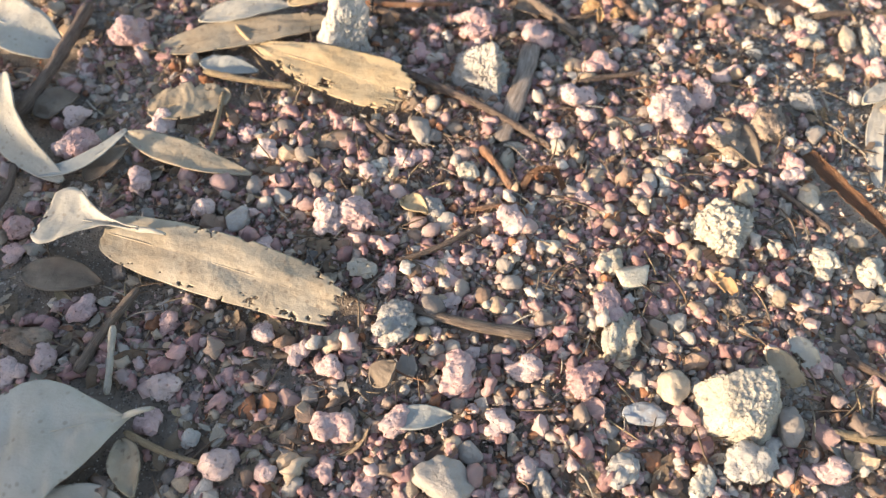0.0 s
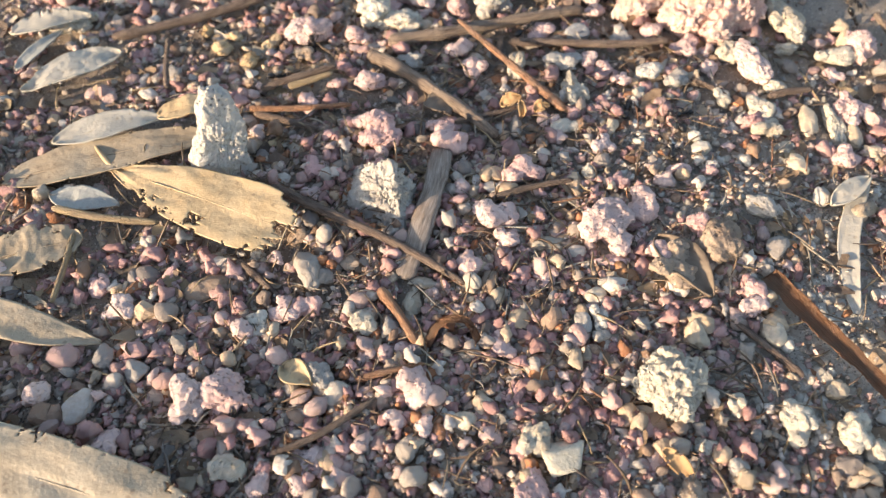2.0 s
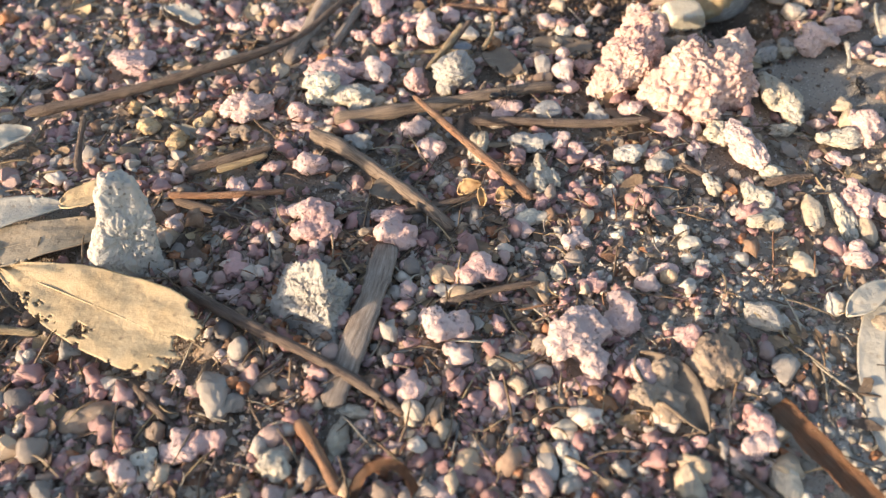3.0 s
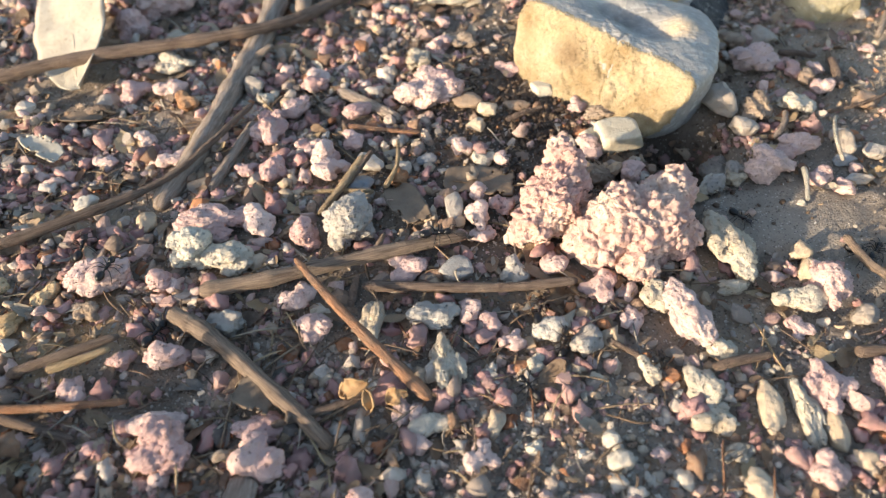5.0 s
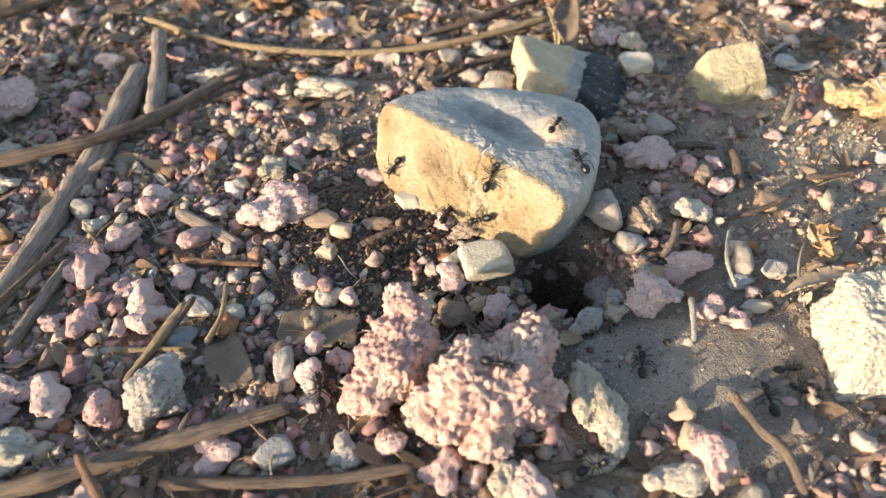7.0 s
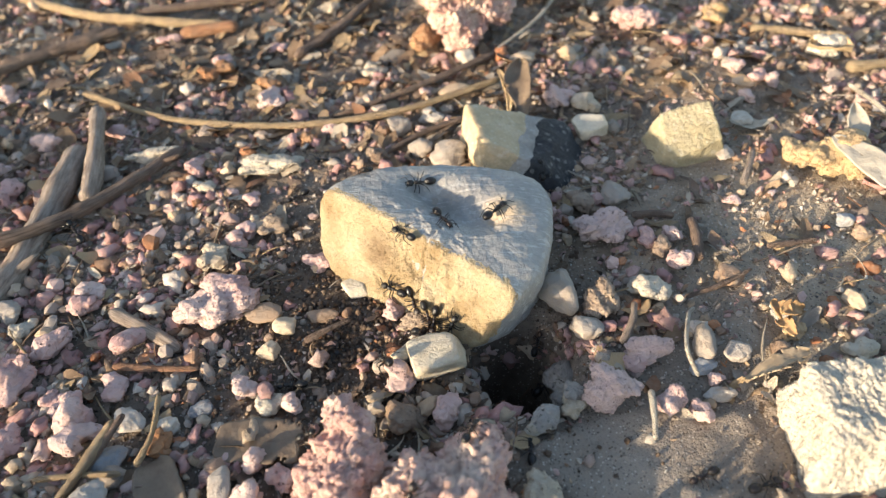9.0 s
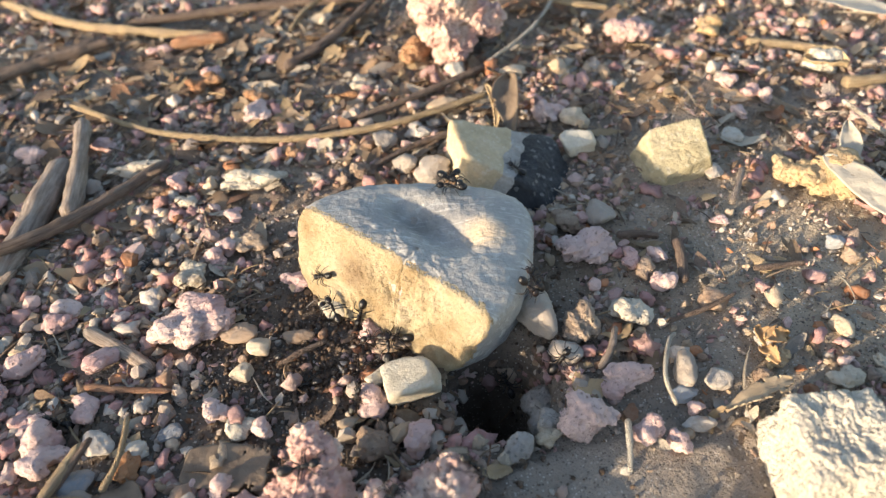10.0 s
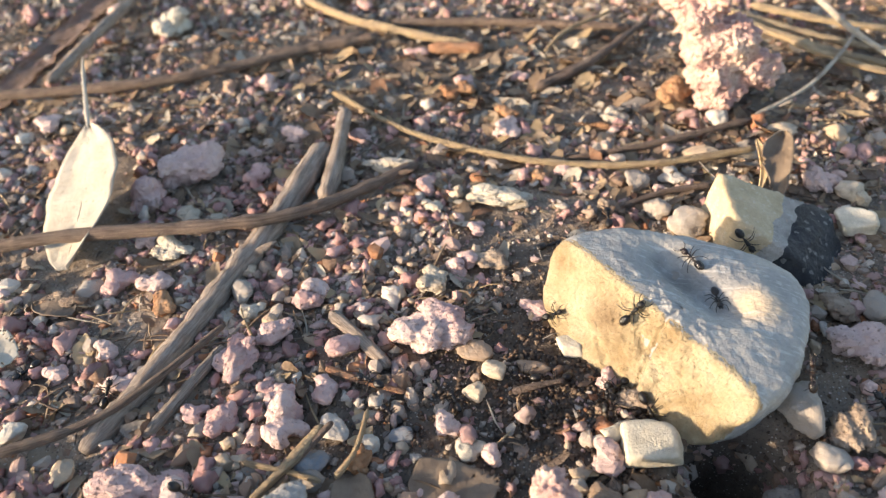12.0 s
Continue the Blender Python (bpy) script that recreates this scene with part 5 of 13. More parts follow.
stick([(0.0029, 0.1500, 0.0020), (0.0167, 0.1631, 0.0030), (0.0301, 0.1821, 0.0050)], 1.42, 1.21, TWIG, "brown twig on far gravel", seed=83)
stick([(0.1423, 0.1389, 0.0020), (0.1549, 0.1357, 0.0020), (0.1632, 0.1314, 0.0020)], 1.40, 1.20, STRAW, "flat tan twig on far sand", seed=84)
stick([(0.1591, 0.1134, 0.0020), (0.1671, 0.1134, 0.0020), (0.1789, 0.1142, 0.0020)], 1.60, 1.29, STRAW, "flat tan twig on far sand", seed=85)

stick([(0.0728, -0.0018, 0.0030), (0.0752, -0.0078, 0.0035), (0.0782, -0.0118, 0.0030), (0.0796, -0.0180, 0.0020)], 0.85, 0.70, BROWN_WOOD, "bent grey-brown rootlet lying on clay", seed=91, stubs=2)

# lumps and pebbles
lump("tan", 0.0655, -0.0075, 6.2, 5.4, 4.4, 30, 3)
lump("pink", -0.0352, -0.0440, 8.8, 8.4, 8.0, 40, 5)
lump("cream", 0.0514, -0.0014, 8.6, 16.8, 6.8, 3, 1)
lump("pink", 0.0857, 0.0211, 3.2, 3.7, 2.6, 74, 2)
lump("grey", -0.0251, 0.0067, 13.6, 11.5, 8.2, 111, 3)
lump("pink", -0.0334, 0.0043, 6.7, 9.2, 5.3, 0, 4)
lump("pink", -0.0118, -0.0046, 8.5, 7.2, 5.1, 185, 5)
lump("fgrey", -0.0027, -0.0058, 6.3, 5.4, 3.8, 222, 6)
lump("pink", -0.0543, 0.0076, 13.6, 9.0, 6.4, -3, 7)
lump("cream", -0.0550, 0.0004, 9.9, 9.9, 7.0, 296, 8)
lump("pink", -0.0434, 0.0073, 9.1, 9.0, 6.3, 333, 9)
lump("white", -0.0476, -0.0021, 10.8, 7.3, 5.2, -6, 10)
lump("pink", -0.0721, -0.0069, 11.6, 9.6, 6.8, 47, 11)
lump("pink", -0.0597, -0.0068, 6.3, 7.1, 5.1, 84, 12)
lump("pink", -0.0324, -0.0120, 6.7, 6.9, 4.9, 121, 13)
lump("pink", -0.0294, -0.0180, 6.4, 8.0, 5.1, 158, 14)
lump("cream", -0.0181, -0.0175, 5.0, 11.3, 4.0, -4, 15)
lump("cream", -0.0045, -0.0257, 5.7, 11.9, 4.5, 9, 16)
lump("grey", -0.0082, -0.0163, 10.0, 6.8, 4.8, 1, 17)
lump("pink", -0.0002, -0.0152, 6.0, 5.7, 4.0, 306, 18)
lump("pink", 0.0038, -0.0175, 4.9, 5.0, 3.6, 343, 19)
lump("grey", 0.0136, -0.0192, 8.8, 6.6, 4.7, 20, 20)
lump("grey", 0.0200, -0.0232, 6.7, 5.9, 4.2, 57, 21)
lump("white", 0.0106, -0.0263, 3.8, 4.2, 3.0, 94, 22)
lump("pink", 0.0075, -0.0216, 4.8, 5.5, 3.9, 131, 23)
lump("grey", -0.0457, -0.0169, 8.0, 6.8, 4.8, 168, 24)
lump("pink", -0.0545, -0.0238, 8.2, 7.0, 5.0, 205, 25)
lump("pink", -0.0628, -0.0243, 5.7, 4.9, 3.4, 242, 26)
lump("pink", -0.0687, -0.0309, 5.5, 7.6, 4.4, 5, 27)
lump("pink", -0.0527, -0.0374, 11.5, 6.0, 4.2, -3, 28)
lump("pink", -0.0363, -0.0377, 9.7, 5.0, 3.5, 10, 29)
lump("white", -0.0075, -0.0371, 7.1, 5.0, 3.5, 30, 30)
lump("pink", -0.0120, -0.0351, 5.4, 5.0, 3.6, 67, 31)
lump("pgrey", -0.0190, -0.0376, 3.5, 6.6, 2.8, 7, 32)
lump("tan", 0.0032, -0.0377, 3.5, 5.3, 2.8, -1, 33)
lump("cream", 0.0346, -0.0118, 6.1, 8.5, 4.9, -9, 34)
lump("pink", 0.0386, -0.0187, 7.9, 14.7, 6.3, 4, 35)
lump("white", 0.0390, -0.0314, 8.2, 6.2, 4.4, 252, 36)
lump("cream", 0.0304, -0.0291, 4.6, 6.6, 3.7, 9, 37)
lump("cream", 0.0442, -0.0242, 5.7, 4.8, 3.4, 326, 38)
lump("cream", 0.0397, -0.0375, 7.9, 5.9, 4.2, 3, 39)
lump("white", 0.0498, -0.0111, 6.1, 4.0, 2.9, 6, 40)
lump("tan", 0.0491, -0.0358, 4.4, 10.1, 3.5, -2, 41)
lump("pink", 0.0595, -0.0322, 7.3, 9.6, 5.8, -10, 42)
lump("white", 0.0544, -0.0360, 4.4, 12.6, 3.5, 3, 43)
lump("tan", 0.0580, -0.0396, 3.5, 7.7, 2.8, -5, 44)
lump("white", 0.0611, -0.0146, 10.0, 6.8, 4.8, 8, 45)
lump("pink", 0.0669, -0.0120, 8.2, 10.8, 6.5, 0, 46)
lump("pink", 0.0589, -0.0203, 5.3, 4.9, 3.5, 299, 47)
lump("pgrey", 0.0720, -0.0179, 5.4, 5.0, 3.5, 336, 48)
lump("pink", 0.0700, -0.0313, 5.5, 10.2, 4.4, -3, 49)
lump("pink", 0.0659, 0.0209, 10.2, 10.2, 7.2, 50, 50)
lump("pink", 0.0758, 0.0174, 5.9, 6.0, 4.2, 87, 51)
lump("cream", 0.0586, 0.0191, 4.7, 5.4, 3.8, 124, 52)
lump("white", 0.0513, 0.0156, 5.8, 4.0, 2.8, 7, 53)
lump("pink", 0.0296, -0.0178, 4.4, 7.2, 3.5, -1, 54)
lump("pink", 0.0246, -0.0102, 8.2, 7.0, 4.9, 235, 55)
lump("pink", 0.0158, -0.0053, 6.3, 6.0, 4.2, 272, 56)
lump("grey", 0.0089, -0.0062, 4.7, 6.1, 3.8, -4, 57)
lump("pink", 0.0023, 0.0081, 6.8, 7.7, 5.4, 346, 58)
lump("pink", 0.0076, 0.0121, 5.2, 5.9, 4.1, 23, 59)
lump("pink", 0.0030, 0.0156, 6.4, 5.3, 3.7, 60, 60)
lump("pink", 0.0033, 0.0035, 5.0, 5.0, 3.5, 97, 61)
lump("pgrey", -0.0028, 0.0111, 4.6, 6.9, 3.7, -2, 62)
lump("pink", -0.0064, 0.0528, 13.2, 11.0, 7.8, 171, 63)
lump("pink", -0.0265, 0.0456, 9.4, 6.8, 4.8, 208, 64)
lump("pink", -0.0407, 0.0462, 9.4, 6.8, 4.8, 245, 65)
lump("pink", -0.0458, 0.0378, 10.4, 8.8, 6.2, 282, 66)
lump("pink", -0.0254, 0.0340, 7.6, 5.8, 4.1, 319, 67)
lump("pink", -0.0315, 0.0280, 7.5, 9.4, 6.0, 356, 68)
lump("pink", -0.0374, 0.0328, 4.4, 5.0, 3.5, 33, 69)
lump("pink", -0.0429, 0.0251, 8.0, 7.6, 5.4, 70, 70)
lump("pink", -0.0492, 0.0251, 4.9, 5.5, 3.9, 107, 71)
lump("pink", -0.0366, 0.0605, 7.1, 6.4, 4.6, 144, 72)
lump("cream", -0.0112, 0.0675, 5.8, 6.6, 4.7, 181, 73)
lump("pink", -0.0039, 0.0738, 6.7, 5.9, 4.2, 218, 74)
lump("pink", -0.0844, 0.0953, 18.0, 14.8, 10.5, 255, 75)
lump("pink", -0.0922, 0.0832, 12.5, 10.6, 7.5, 292, 76)
lump("pink", -0.0831, 0.0542, 7.0, 7.9, 5.6, 329, 77)
lump("pink", -0.0728, 0.0549, 8.4, 7.9, 5.6, 6, 78)
lump("pink", -0.0662, 0.0284, 8.7, 5.6, 4.0, 9, 79)
lump("pink", -0.0742, 0.0360, 5.2, 5.8, 4.1, 80, 80)
lump("pwhite", -0.0825, 0.0149, 5.9, 5.3, 3.8, 117, 81)
lump("rust", -0.0145, 0.0223, 3.6, 5.9, 2.9, 6, 82)
lump("blue", -0.0086, 0.0275, 4.9, 3.3, 2.4, -2, 83)
lump("pgrey", -0.0224, 0.0161, 7.0, 4.0, 2.8, -10, 84)
lump("brown", -0.0918, 0.0467, 12.1, 6.1, 4.3, 3, 85)
lump("rust", -0.0685, 0.0487, 8.2, 6.1, 4.3, 302, 86)
lump("brown", -0.0729, -0.0133, 6.1, 4.6, 3.3, 339, 87)
lump("pink", -0.1434, -0.0529, 11.5, 11.4, 8.6, 16, 88)
lump("pink", -0.1437, -0.0917, 11.5, 9.4, 7.1, 53, 89)
lump("pink", -0.1474, -0.0823, 7.7, 6.7, 5.0, 90, 90)
lump("pink", -0.1261, -0.0825, 8.3, 7.4, 5.6, 127, 91)
lump("pink", -0.1481, -0.1146, 7.5, 8.0, 6.0, 164, 92)
lump("pink", -0.1469, -0.1205, 6.1, 4.6, 3.4, 201, 93)
lump("pink", -0.1276, -0.1334, 7.0, 6.2, 4.7, 238, 94)
lump("pink", -0.0988, -0.0879, 6.1, 7.3, 4.9, 275, 95)
lump("pink", -0.1048, -0.0837, 6.2, 5.1, 3.8, 312, 96)
lump("pink", -0.0803, -0.1064, 8.2, 9.6, 6.6, 349, 97)
lump("pink", -0.0736, -0.1410, 6.7, 5.9, 4.4, 26, 98)
lump("pink", -0.0710, -0.1523, 7.4, 9.3, 5.9, 63, 99)
lump("pink", -0.0903, -0.1613, 7.2, 9.0, 5.8, 100, 100)
lump("pink", -0.1057, -0.1551, 6.4, 5.1, 3.8, 137, 101)
lump("pink", -0.1057, -0.1475, 6.6, 7.0, 5.3, 174, 102)
lump("pink", -0.0810, -0.1381, 5.6, 6.0, 4.5, 211, 103)
lump("pink", -0.0892, -0.1350, 5.1, 6.2, 4.1, 248, 104)
lump("pink", -0.0595, -0.1506, 6.4, 8.2, 5.1, 285, 105)
lump("pink", -0.1083, -0.1342, 5.8, 5.5, 4.2, 322, 106)
lump("pink", -0.0388, -0.1033, 7.6, 8.9, 6.1, 359, 107)
lump("pink", -0.0501, -0.0418, 10.8, 9.8, 7.4, 36, 108)
lump("pink", -0.0245, -0.0654, 8.5, 9.1, 6.8, 73, 109)
lump("pink", -0.0239, -0.1392, 7.7, 9.6, 6.2, 110, 110)
lump("pink", -0.0491, -0.1403, 7.7, 9.7, 6.2, 147, 111)
lump("pink", -0.0348, -0.1387, 8.9, 5.9, 4.4, -3, 112)
lump("pink", -0.0189, -0.1233, 7.0, 10.4, 5.6, 10, 113)
lump("white", -0.0498, -0.0895, 8.0, 6.4, 4.8, 258, 114)
lump("cream", -0.0163, -0.1300, 6.8, 12.9, 5.5, -6, 115)
lump("cream", -0.0173, -0.1130, 7.3, 7.7, 5.8, 332, 116)
lump("fcream", -0.0131, -0.1152, 8.4, 6.4, 4.8, 9, 117)
lump("grey", -0.0626, -0.1306, 10.4, 9.2, 6.9, 46, 118)
lump("pink", -0.0320, -0.1297, 3.4, 3.7, 2.7, 120, 120)
lump("pgrey", -0.0490, -0.1612, 11.2, 8.7, 6.5, 157, 121)
lump("tan", -0.0065, -0.1398, 6.5, 7.0, 5.2, 194, 122)
lump("blue", -0.0126, -0.1451, 8.6, 4.6, 3.4, -7, 123)
lump("brown", 0.0077, -0.1199, 5.9, 5.0, 3.7, 268, 124)
lump("pink", 0.0215, -0.1314, 6.7, 5.9, 4.5, 305, 125)
lump("pgrey", 0.0142, -0.1450, 5.3, 7.0, 4.2, -10, 126)
lump("pgrey", -0.1588, -0.0476, 4.6, 5.0, 3.7, 19, 127)
lump("pgrey", -0.0851, -0.0955, 3.9, 4.2, 3.1, 56, 128)
lump("pgrey", -0.0992, -0.0984, 5.2, 4.2, 3.1, 93, 129)
lump("pgrey", -0.0919, -0.1012, 5.2, 4.8, 3.6, 130, 130)
lump("pink", -0.1261, -0.0998, 6.6, 7.0, 5.2, 167, 131)
lump("pink", -0.1089, -0.1062, 6.4, 6.8, 5.1, 204, 132)
lump("pgrey", -0.1006, -0.1083, 6.3, 5.4, 4.0, 241, 133)
lump("pink", -0.1307, -0.1449, 6.7, 5.9, 4.5, 278, 134)
lump("pink", -0.1359, -0.1477, 6.6, 5.9, 4.4, 315, 135)
lump("brown", -0.1355, -0.1405, 10.2, 6.1, 4.6, -6, 136)
lump("cream", -0.0702, -0.1189, 6.0, 6.4, 4.8, 29, 137)
lump("tan", 0.0144, -0.0890, 5.0, 5.6, 4.0, 66, 138)
lump("tan", 0.0287, -0.0889, 4.9, 5.3, 3.9, 103, 139)
lump("pink", -0.0737, -0.0915, 6.6, 5.7, 4.2, 140, 140)
lump("pink", -0.0398, -0.1493, 6.4, 5.7, 4.2, 177, 141)
lump("pink", -0.0642, -0.1628, 5.1, 4.9, 3.6, 214, 142)
lump("pink", -0.0718, -0.1605, 5.1, 4.9, 3.7, 251, 143)
lump("pink", -0.0824, -0.1624, 5.1, 4.9, 3.7, 288, 144)
lump("pgrey", -0.0453, -0.1550, 5.2, 4.4, 3.3, 325, 145)
lump("pink", -0.0075, -0.1217, 4.7, 3.7, 2.8, 2, 146)
lump("pbrown", -0.0090, -0.1264, 4.6, 3.7, 2.8, 39, 147)
lump("pink", -0.0343, -0.1572, 6.2, 5.5, 4.1, 76, 148)
lump("grey", -0.0317, -0.1599, 6.1, 4.3, 3.2, 113, 149)
lump("grey", -0.0176, -0.1558, 7.2, 7.7, 5.7, 150, 150)
lump("grey", 0.0058, -0.1538, 8.2, 8.7, 6.6, 187, 151)
lump("pink", 0.0213, -0.1532, 8.2, 5.4, 4.1, -8, 152)
lump("cream", -0.0034, -0.1574, 7.1, 5.4, 4.1, 261, 153)
lump("pink", -0.0965, -0.1626, 4.1, 4.4, 3.3, 298, 154)
lump("grey", -0.0971, -0.1570, 4.2, 4.5, 3.4, 335, 155)
lump("pgrey", -0.0764, -0.1638, 4.1, 3.8, 2.8, 12, 156)
lump("pink", -0.0651, -0.1339, 3.4, 3.6, 2.7, 49, 157)
lump("pwhite", -0.0559, -0.1287, 4.6, 4.3, 3.2, 86, 158)
lump("white", -0.0433, -0.1244, 4.7, 4.4, 3.3, 123, 159)
lump("pwhite", -0.0044, -0.1254, 4.1, 4.4, 3.3, 160, 160)
lump("white", 0.0183, -0.1050, 4.2, 4.5, 3.3, 197, 161)
lump("white", 0.0292, -0.1066, 6.1, 6.5, 4.9, 234, 162)
lump("white", 0.0384, -0.1085, 6.0, 5.8, 4.4, 271, 163)
lump("pink", -0.0538, -0.1317, 4.1, 3.7, 2.7, 308, 164)
lump("pink", -0.0585, -0.1204, 4.8, 4.5, 3.3, 345, 165)
lump("pink", -0.0510, -0.1239, 5.3, 5.6, 4.2, 22, 166)
lump("pgrey", -0.0402, -0.1145, 4.9, 4.5, 3.4, 59, 167)
lump("pink", -0.0422, -0.1090, 4.5, 4.7, 3.6, 96, 168)
lump("pink", -0.0372, -0.1107, 4.4, 5.3, 3.5, 133, 169)
lump("pink", -0.0234, -0.0951, 6.5, 4.8, 3.6, 170, 170)
lump("pink", -0.0416, -0.0958, 5.2, 4.4, 3.3, 207, 171)
lump("pink", -0.0506, -0.0465, 5.4, 4.8, 3.5, 244, 172)
lump("pink", -0.0184, -0.0520, 7.5, 8.8, 6.0, 281, 173)
lump("pink", -0.0216, -0.0703, 5.7, 6.3, 4.6, 318, 174)
lump("pink", -0.0012, -0.0686, 12.0, 12.2, 8.8, 355, 175)
lump("pink", 0.0077, -0.0624, 8.4, 8.7, 6.3, 32, 176)
lump("brown", 0.0209, -0.0714, 11.2, 9.3, 6.7, 69, 177)
lump("brown", 0.0111, -0.0776, 10.0, 10.0, 7.3, 106, 178)
lump("grey", 0.0312, -0.0621, 8.8, 6.5, 4.7, 143, 179)
lump("pink", 0.0166, -0.0512, 5.7, 4.6, 3.3, 180, 180)
lump("tan", 0.0428, -0.0492, 4.7, 5.9, 3.8, 217, 181)
lump("pink", 0.0541, -0.0472, 6.3, 7.0, 5.0, 254, 182)
lump("pgrey", -0.0625, -0.0783, 8.3, 6.1, 4.4, 291, 183)
lump("pgrey", -0.0594, -0.0800, 5.0, 4.0, 2.9, 328, 184)
lump("pwhite", -0.0246, -0.0562, 5.6, 3.6, 2.6, 1, 185)
lump("pbrown", -0.0258, -0.0802, 4.1, 6.4, 3.2, -7, 186)
lump("pbrown", -0.0830, -0.0830, 9.9, 5.0, 3.6, 6, 187)
lump("tan", -0.0049, -0.0839, 3.9, 5.0, 3.2, 116, 188)
lump("pink", -0.0654, -0.0877, 7.4, 5.8, 4.2, 153, 189)
lump("cream", -0.0411, -0.0852, 4.0, 8.6, 3.2, 3, 190)
lump("pink", -0.0140, -0.0786, 5.4, 5.0, 3.6, 227, 191)
lump("pink", -0.0306, -0.0771, 7.3, 6.1, 4.4, 264, 192)
lump("cream", -0.0386, -0.0808, 6.3, 3.0, 2.2, 0, 193)
lump("pink", 0.0178, -0.0668, 5.8, 6.4, 4.6, 338, 194)
lump("pink", -0.0379, -0.0707, 4.3, 3.2, 2.3, 15, 195)
lump("pink", -0.0312, -0.0566, 5.1, 5.1, 3.7, 52, 196)
lump("white", -0.0032, -0.0521, 4.2, 4.0, 2.9, 89, 197)
lump("pbrown", -0.0659, -0.0699, 3.9, 5.0, 3.1, 126, 198)
lump("pink", -0.0649, -0.0582, 5.1, 3.4, 2.5, -6, 199)
lump("pgrey", 0.0458, -0.0580, 5.0, 4.4, 3.2, 200, 200)
lump("pgrey", 0.0332, -0.0715, 6.5, 4.6, 3.3, 237, 201)
lump("pink", -0.0432, -0.0639, 4.9, 4.9, 3.6, 274, 202)
lump("white", -0.0736, -0.0752, 4.2, 3.6, 2.6, 311, 203)
lump("pink", -0.0631, -0.0713, 3.8, 3.2, 2.3, 348, 204)
lump("pbrown", -0.0542, -0.0763, 4.2, 3.6, 2.6, 25, 205)
lump("pink", -0.0001, -0.0752, 7.4, 4.1, 2.9, 1, 206)
lump("cream", -0.0130, -0.0714, 7.5, 4.2, 3.0, -7, 207)
lump("rust", 0.0015, -0.0776, 5.4, 4.0, 2.9, 136, 208)
lump("pink", 0.0262, -0.0824, 5.3, 7.1, 4.2, -2, 209)
lump("cream", 0.0095, -0.0424, 3.3, 3.0, 2.2, 210, 210)
lump("pwhite", 0.0214, -0.0479, 3.7, 3.5, 2.5, 247, 211)
lump("pwhite", 0.0320, -0.0476, 3.7, 2.9, 2.1, 284, 212)
lump("pwhite", 0.0216, -0.0409, 3.3, 3.6, 2.6, 321, 213)
lump("pink", 0.0293, -0.0434, 3.2, 3.0, 2.1, 358, 214)
lump("pink", 0.0005, -0.0437, 6.5, 5.4, 3.9, 35, 215)
lump("cream", 0.0416, -0.0432, 4.3, 3.0, 2.1, 5, 216)
lump("pink", -0.0100, -0.0356, 4.5, 3.7, 2.7, 109, 217)
lump("pink", -0.0799, -0.0407, 4.5, 5.0, 3.6, 146, 218)
lump("tan", 0.0133, -0.0911, 4.8, 7.2, 3.9, 2, 219)
lump("tan", 0.0277, -0.0907, 4.5, 6.2, 3.6, -6, 220)
lump("pwhite", 0.0304, -0.0931, 3.2, 3.4, 2.5, 257, 221)
lump("white", 0.0282, -0.1089, 6.9, 6.3, 4.7, 294, 222)
lump("white", 0.0370, -0.1102, 5.9, 6.3, 4.7, 331, 223)
lump("white", 0.0408, -0.1128, 3.9, 6.6, 3.1, 4, 224)
lump("pink", 0.0250, -0.0855, 7.6, 5.9, 4.4, 45, 225)
lump("pink", -0.0735, -0.1058, 8.7, 10.7, 7.0, 82, 226)
lump("cream", -0.0710, -0.0903, 6.6, 4.7, 3.5, 119, 227)
lump("tan", -0.0199, -0.0893, 4.3, 4.7, 3.5, 156, 228)
lump("cream", -0.0046, -0.0890, 4.3, 6.7, 3.5, 6, 229)
lump("pgrey", -0.0079, -0.0895, 3.8, 6.1, 3.0, -2, 230)
lump("pink", 0.0176, -0.0966, 4.7, 3.9, 2.9, 267, 231)
lump("grey", -0.0567, -0.1018, 7.3, 6.1, 4.6, 304, 232)
lump("pgrey", -0.0876, -0.0585, 5.0, 4.7, 3.5, 341, 233)
lump("pink", -0.0696, -0.0758, 4.2, 3.7, 2.8, 18, 234)
lump("pink", -0.0615, -0.0865, 6.1, 6.0, 4.4, 55, 235)
lump("pink", -0.0451, -0.0963, 5.3, 4.6, 3.4, 92, 236)
lump("grey", -0.0346, -0.1075, 4.5, 3.2, 2.4, 129, 237)
lump("tan", -0.0305, -0.1096, 5.0, 4.3, 3.2, 166, 238)
lump("pink", -0.0579, -0.1163, 5.9, 4.7, 3.5, 203, 239)
lump("pink", -0.0939, -0.1153, 6.9, 6.4, 4.8, 240, 240)
lump("pink", -0.0649, -0.1212, 5.7, 5.1, 3.8, 277, 241)
lump("white", 0.0116, -0.1125, 4.4, 3.8, 2.8, 314, 242)
lump("grey", 0.0165, -0.1164, 4.8, 5.1, 3.8, 351, 243)
lump("tan", 0.0368, -0.1017, 4.1, 3.8, 2.8, 28, 244)
lump("pink", 0.0103, -0.0743, 6.9, 7.4, 5.5, 65, 245)
lump("pwhite", 0.0226, -0.0446, 4.5, 4.1, 3.1, 102, 246)
lump("pink", 0.0030, -0.0542, 5.0, 5.3, 4.0, 139, 247)
lump("pink", -0.0098, 0.0497, 12.7, 10.7, 7.4, 176, 248)
lump("pink", -0.0371, 0.0560, 7.1, 6.2, 4.3, 213, 249)
lump("pink", -0.0249, 0.0561, 4.7, 4.8, 3.3, 250, 250)
lump("cream", -0.0107, 0.0647, 7.4, 7.2, 5.0, 287, 251)
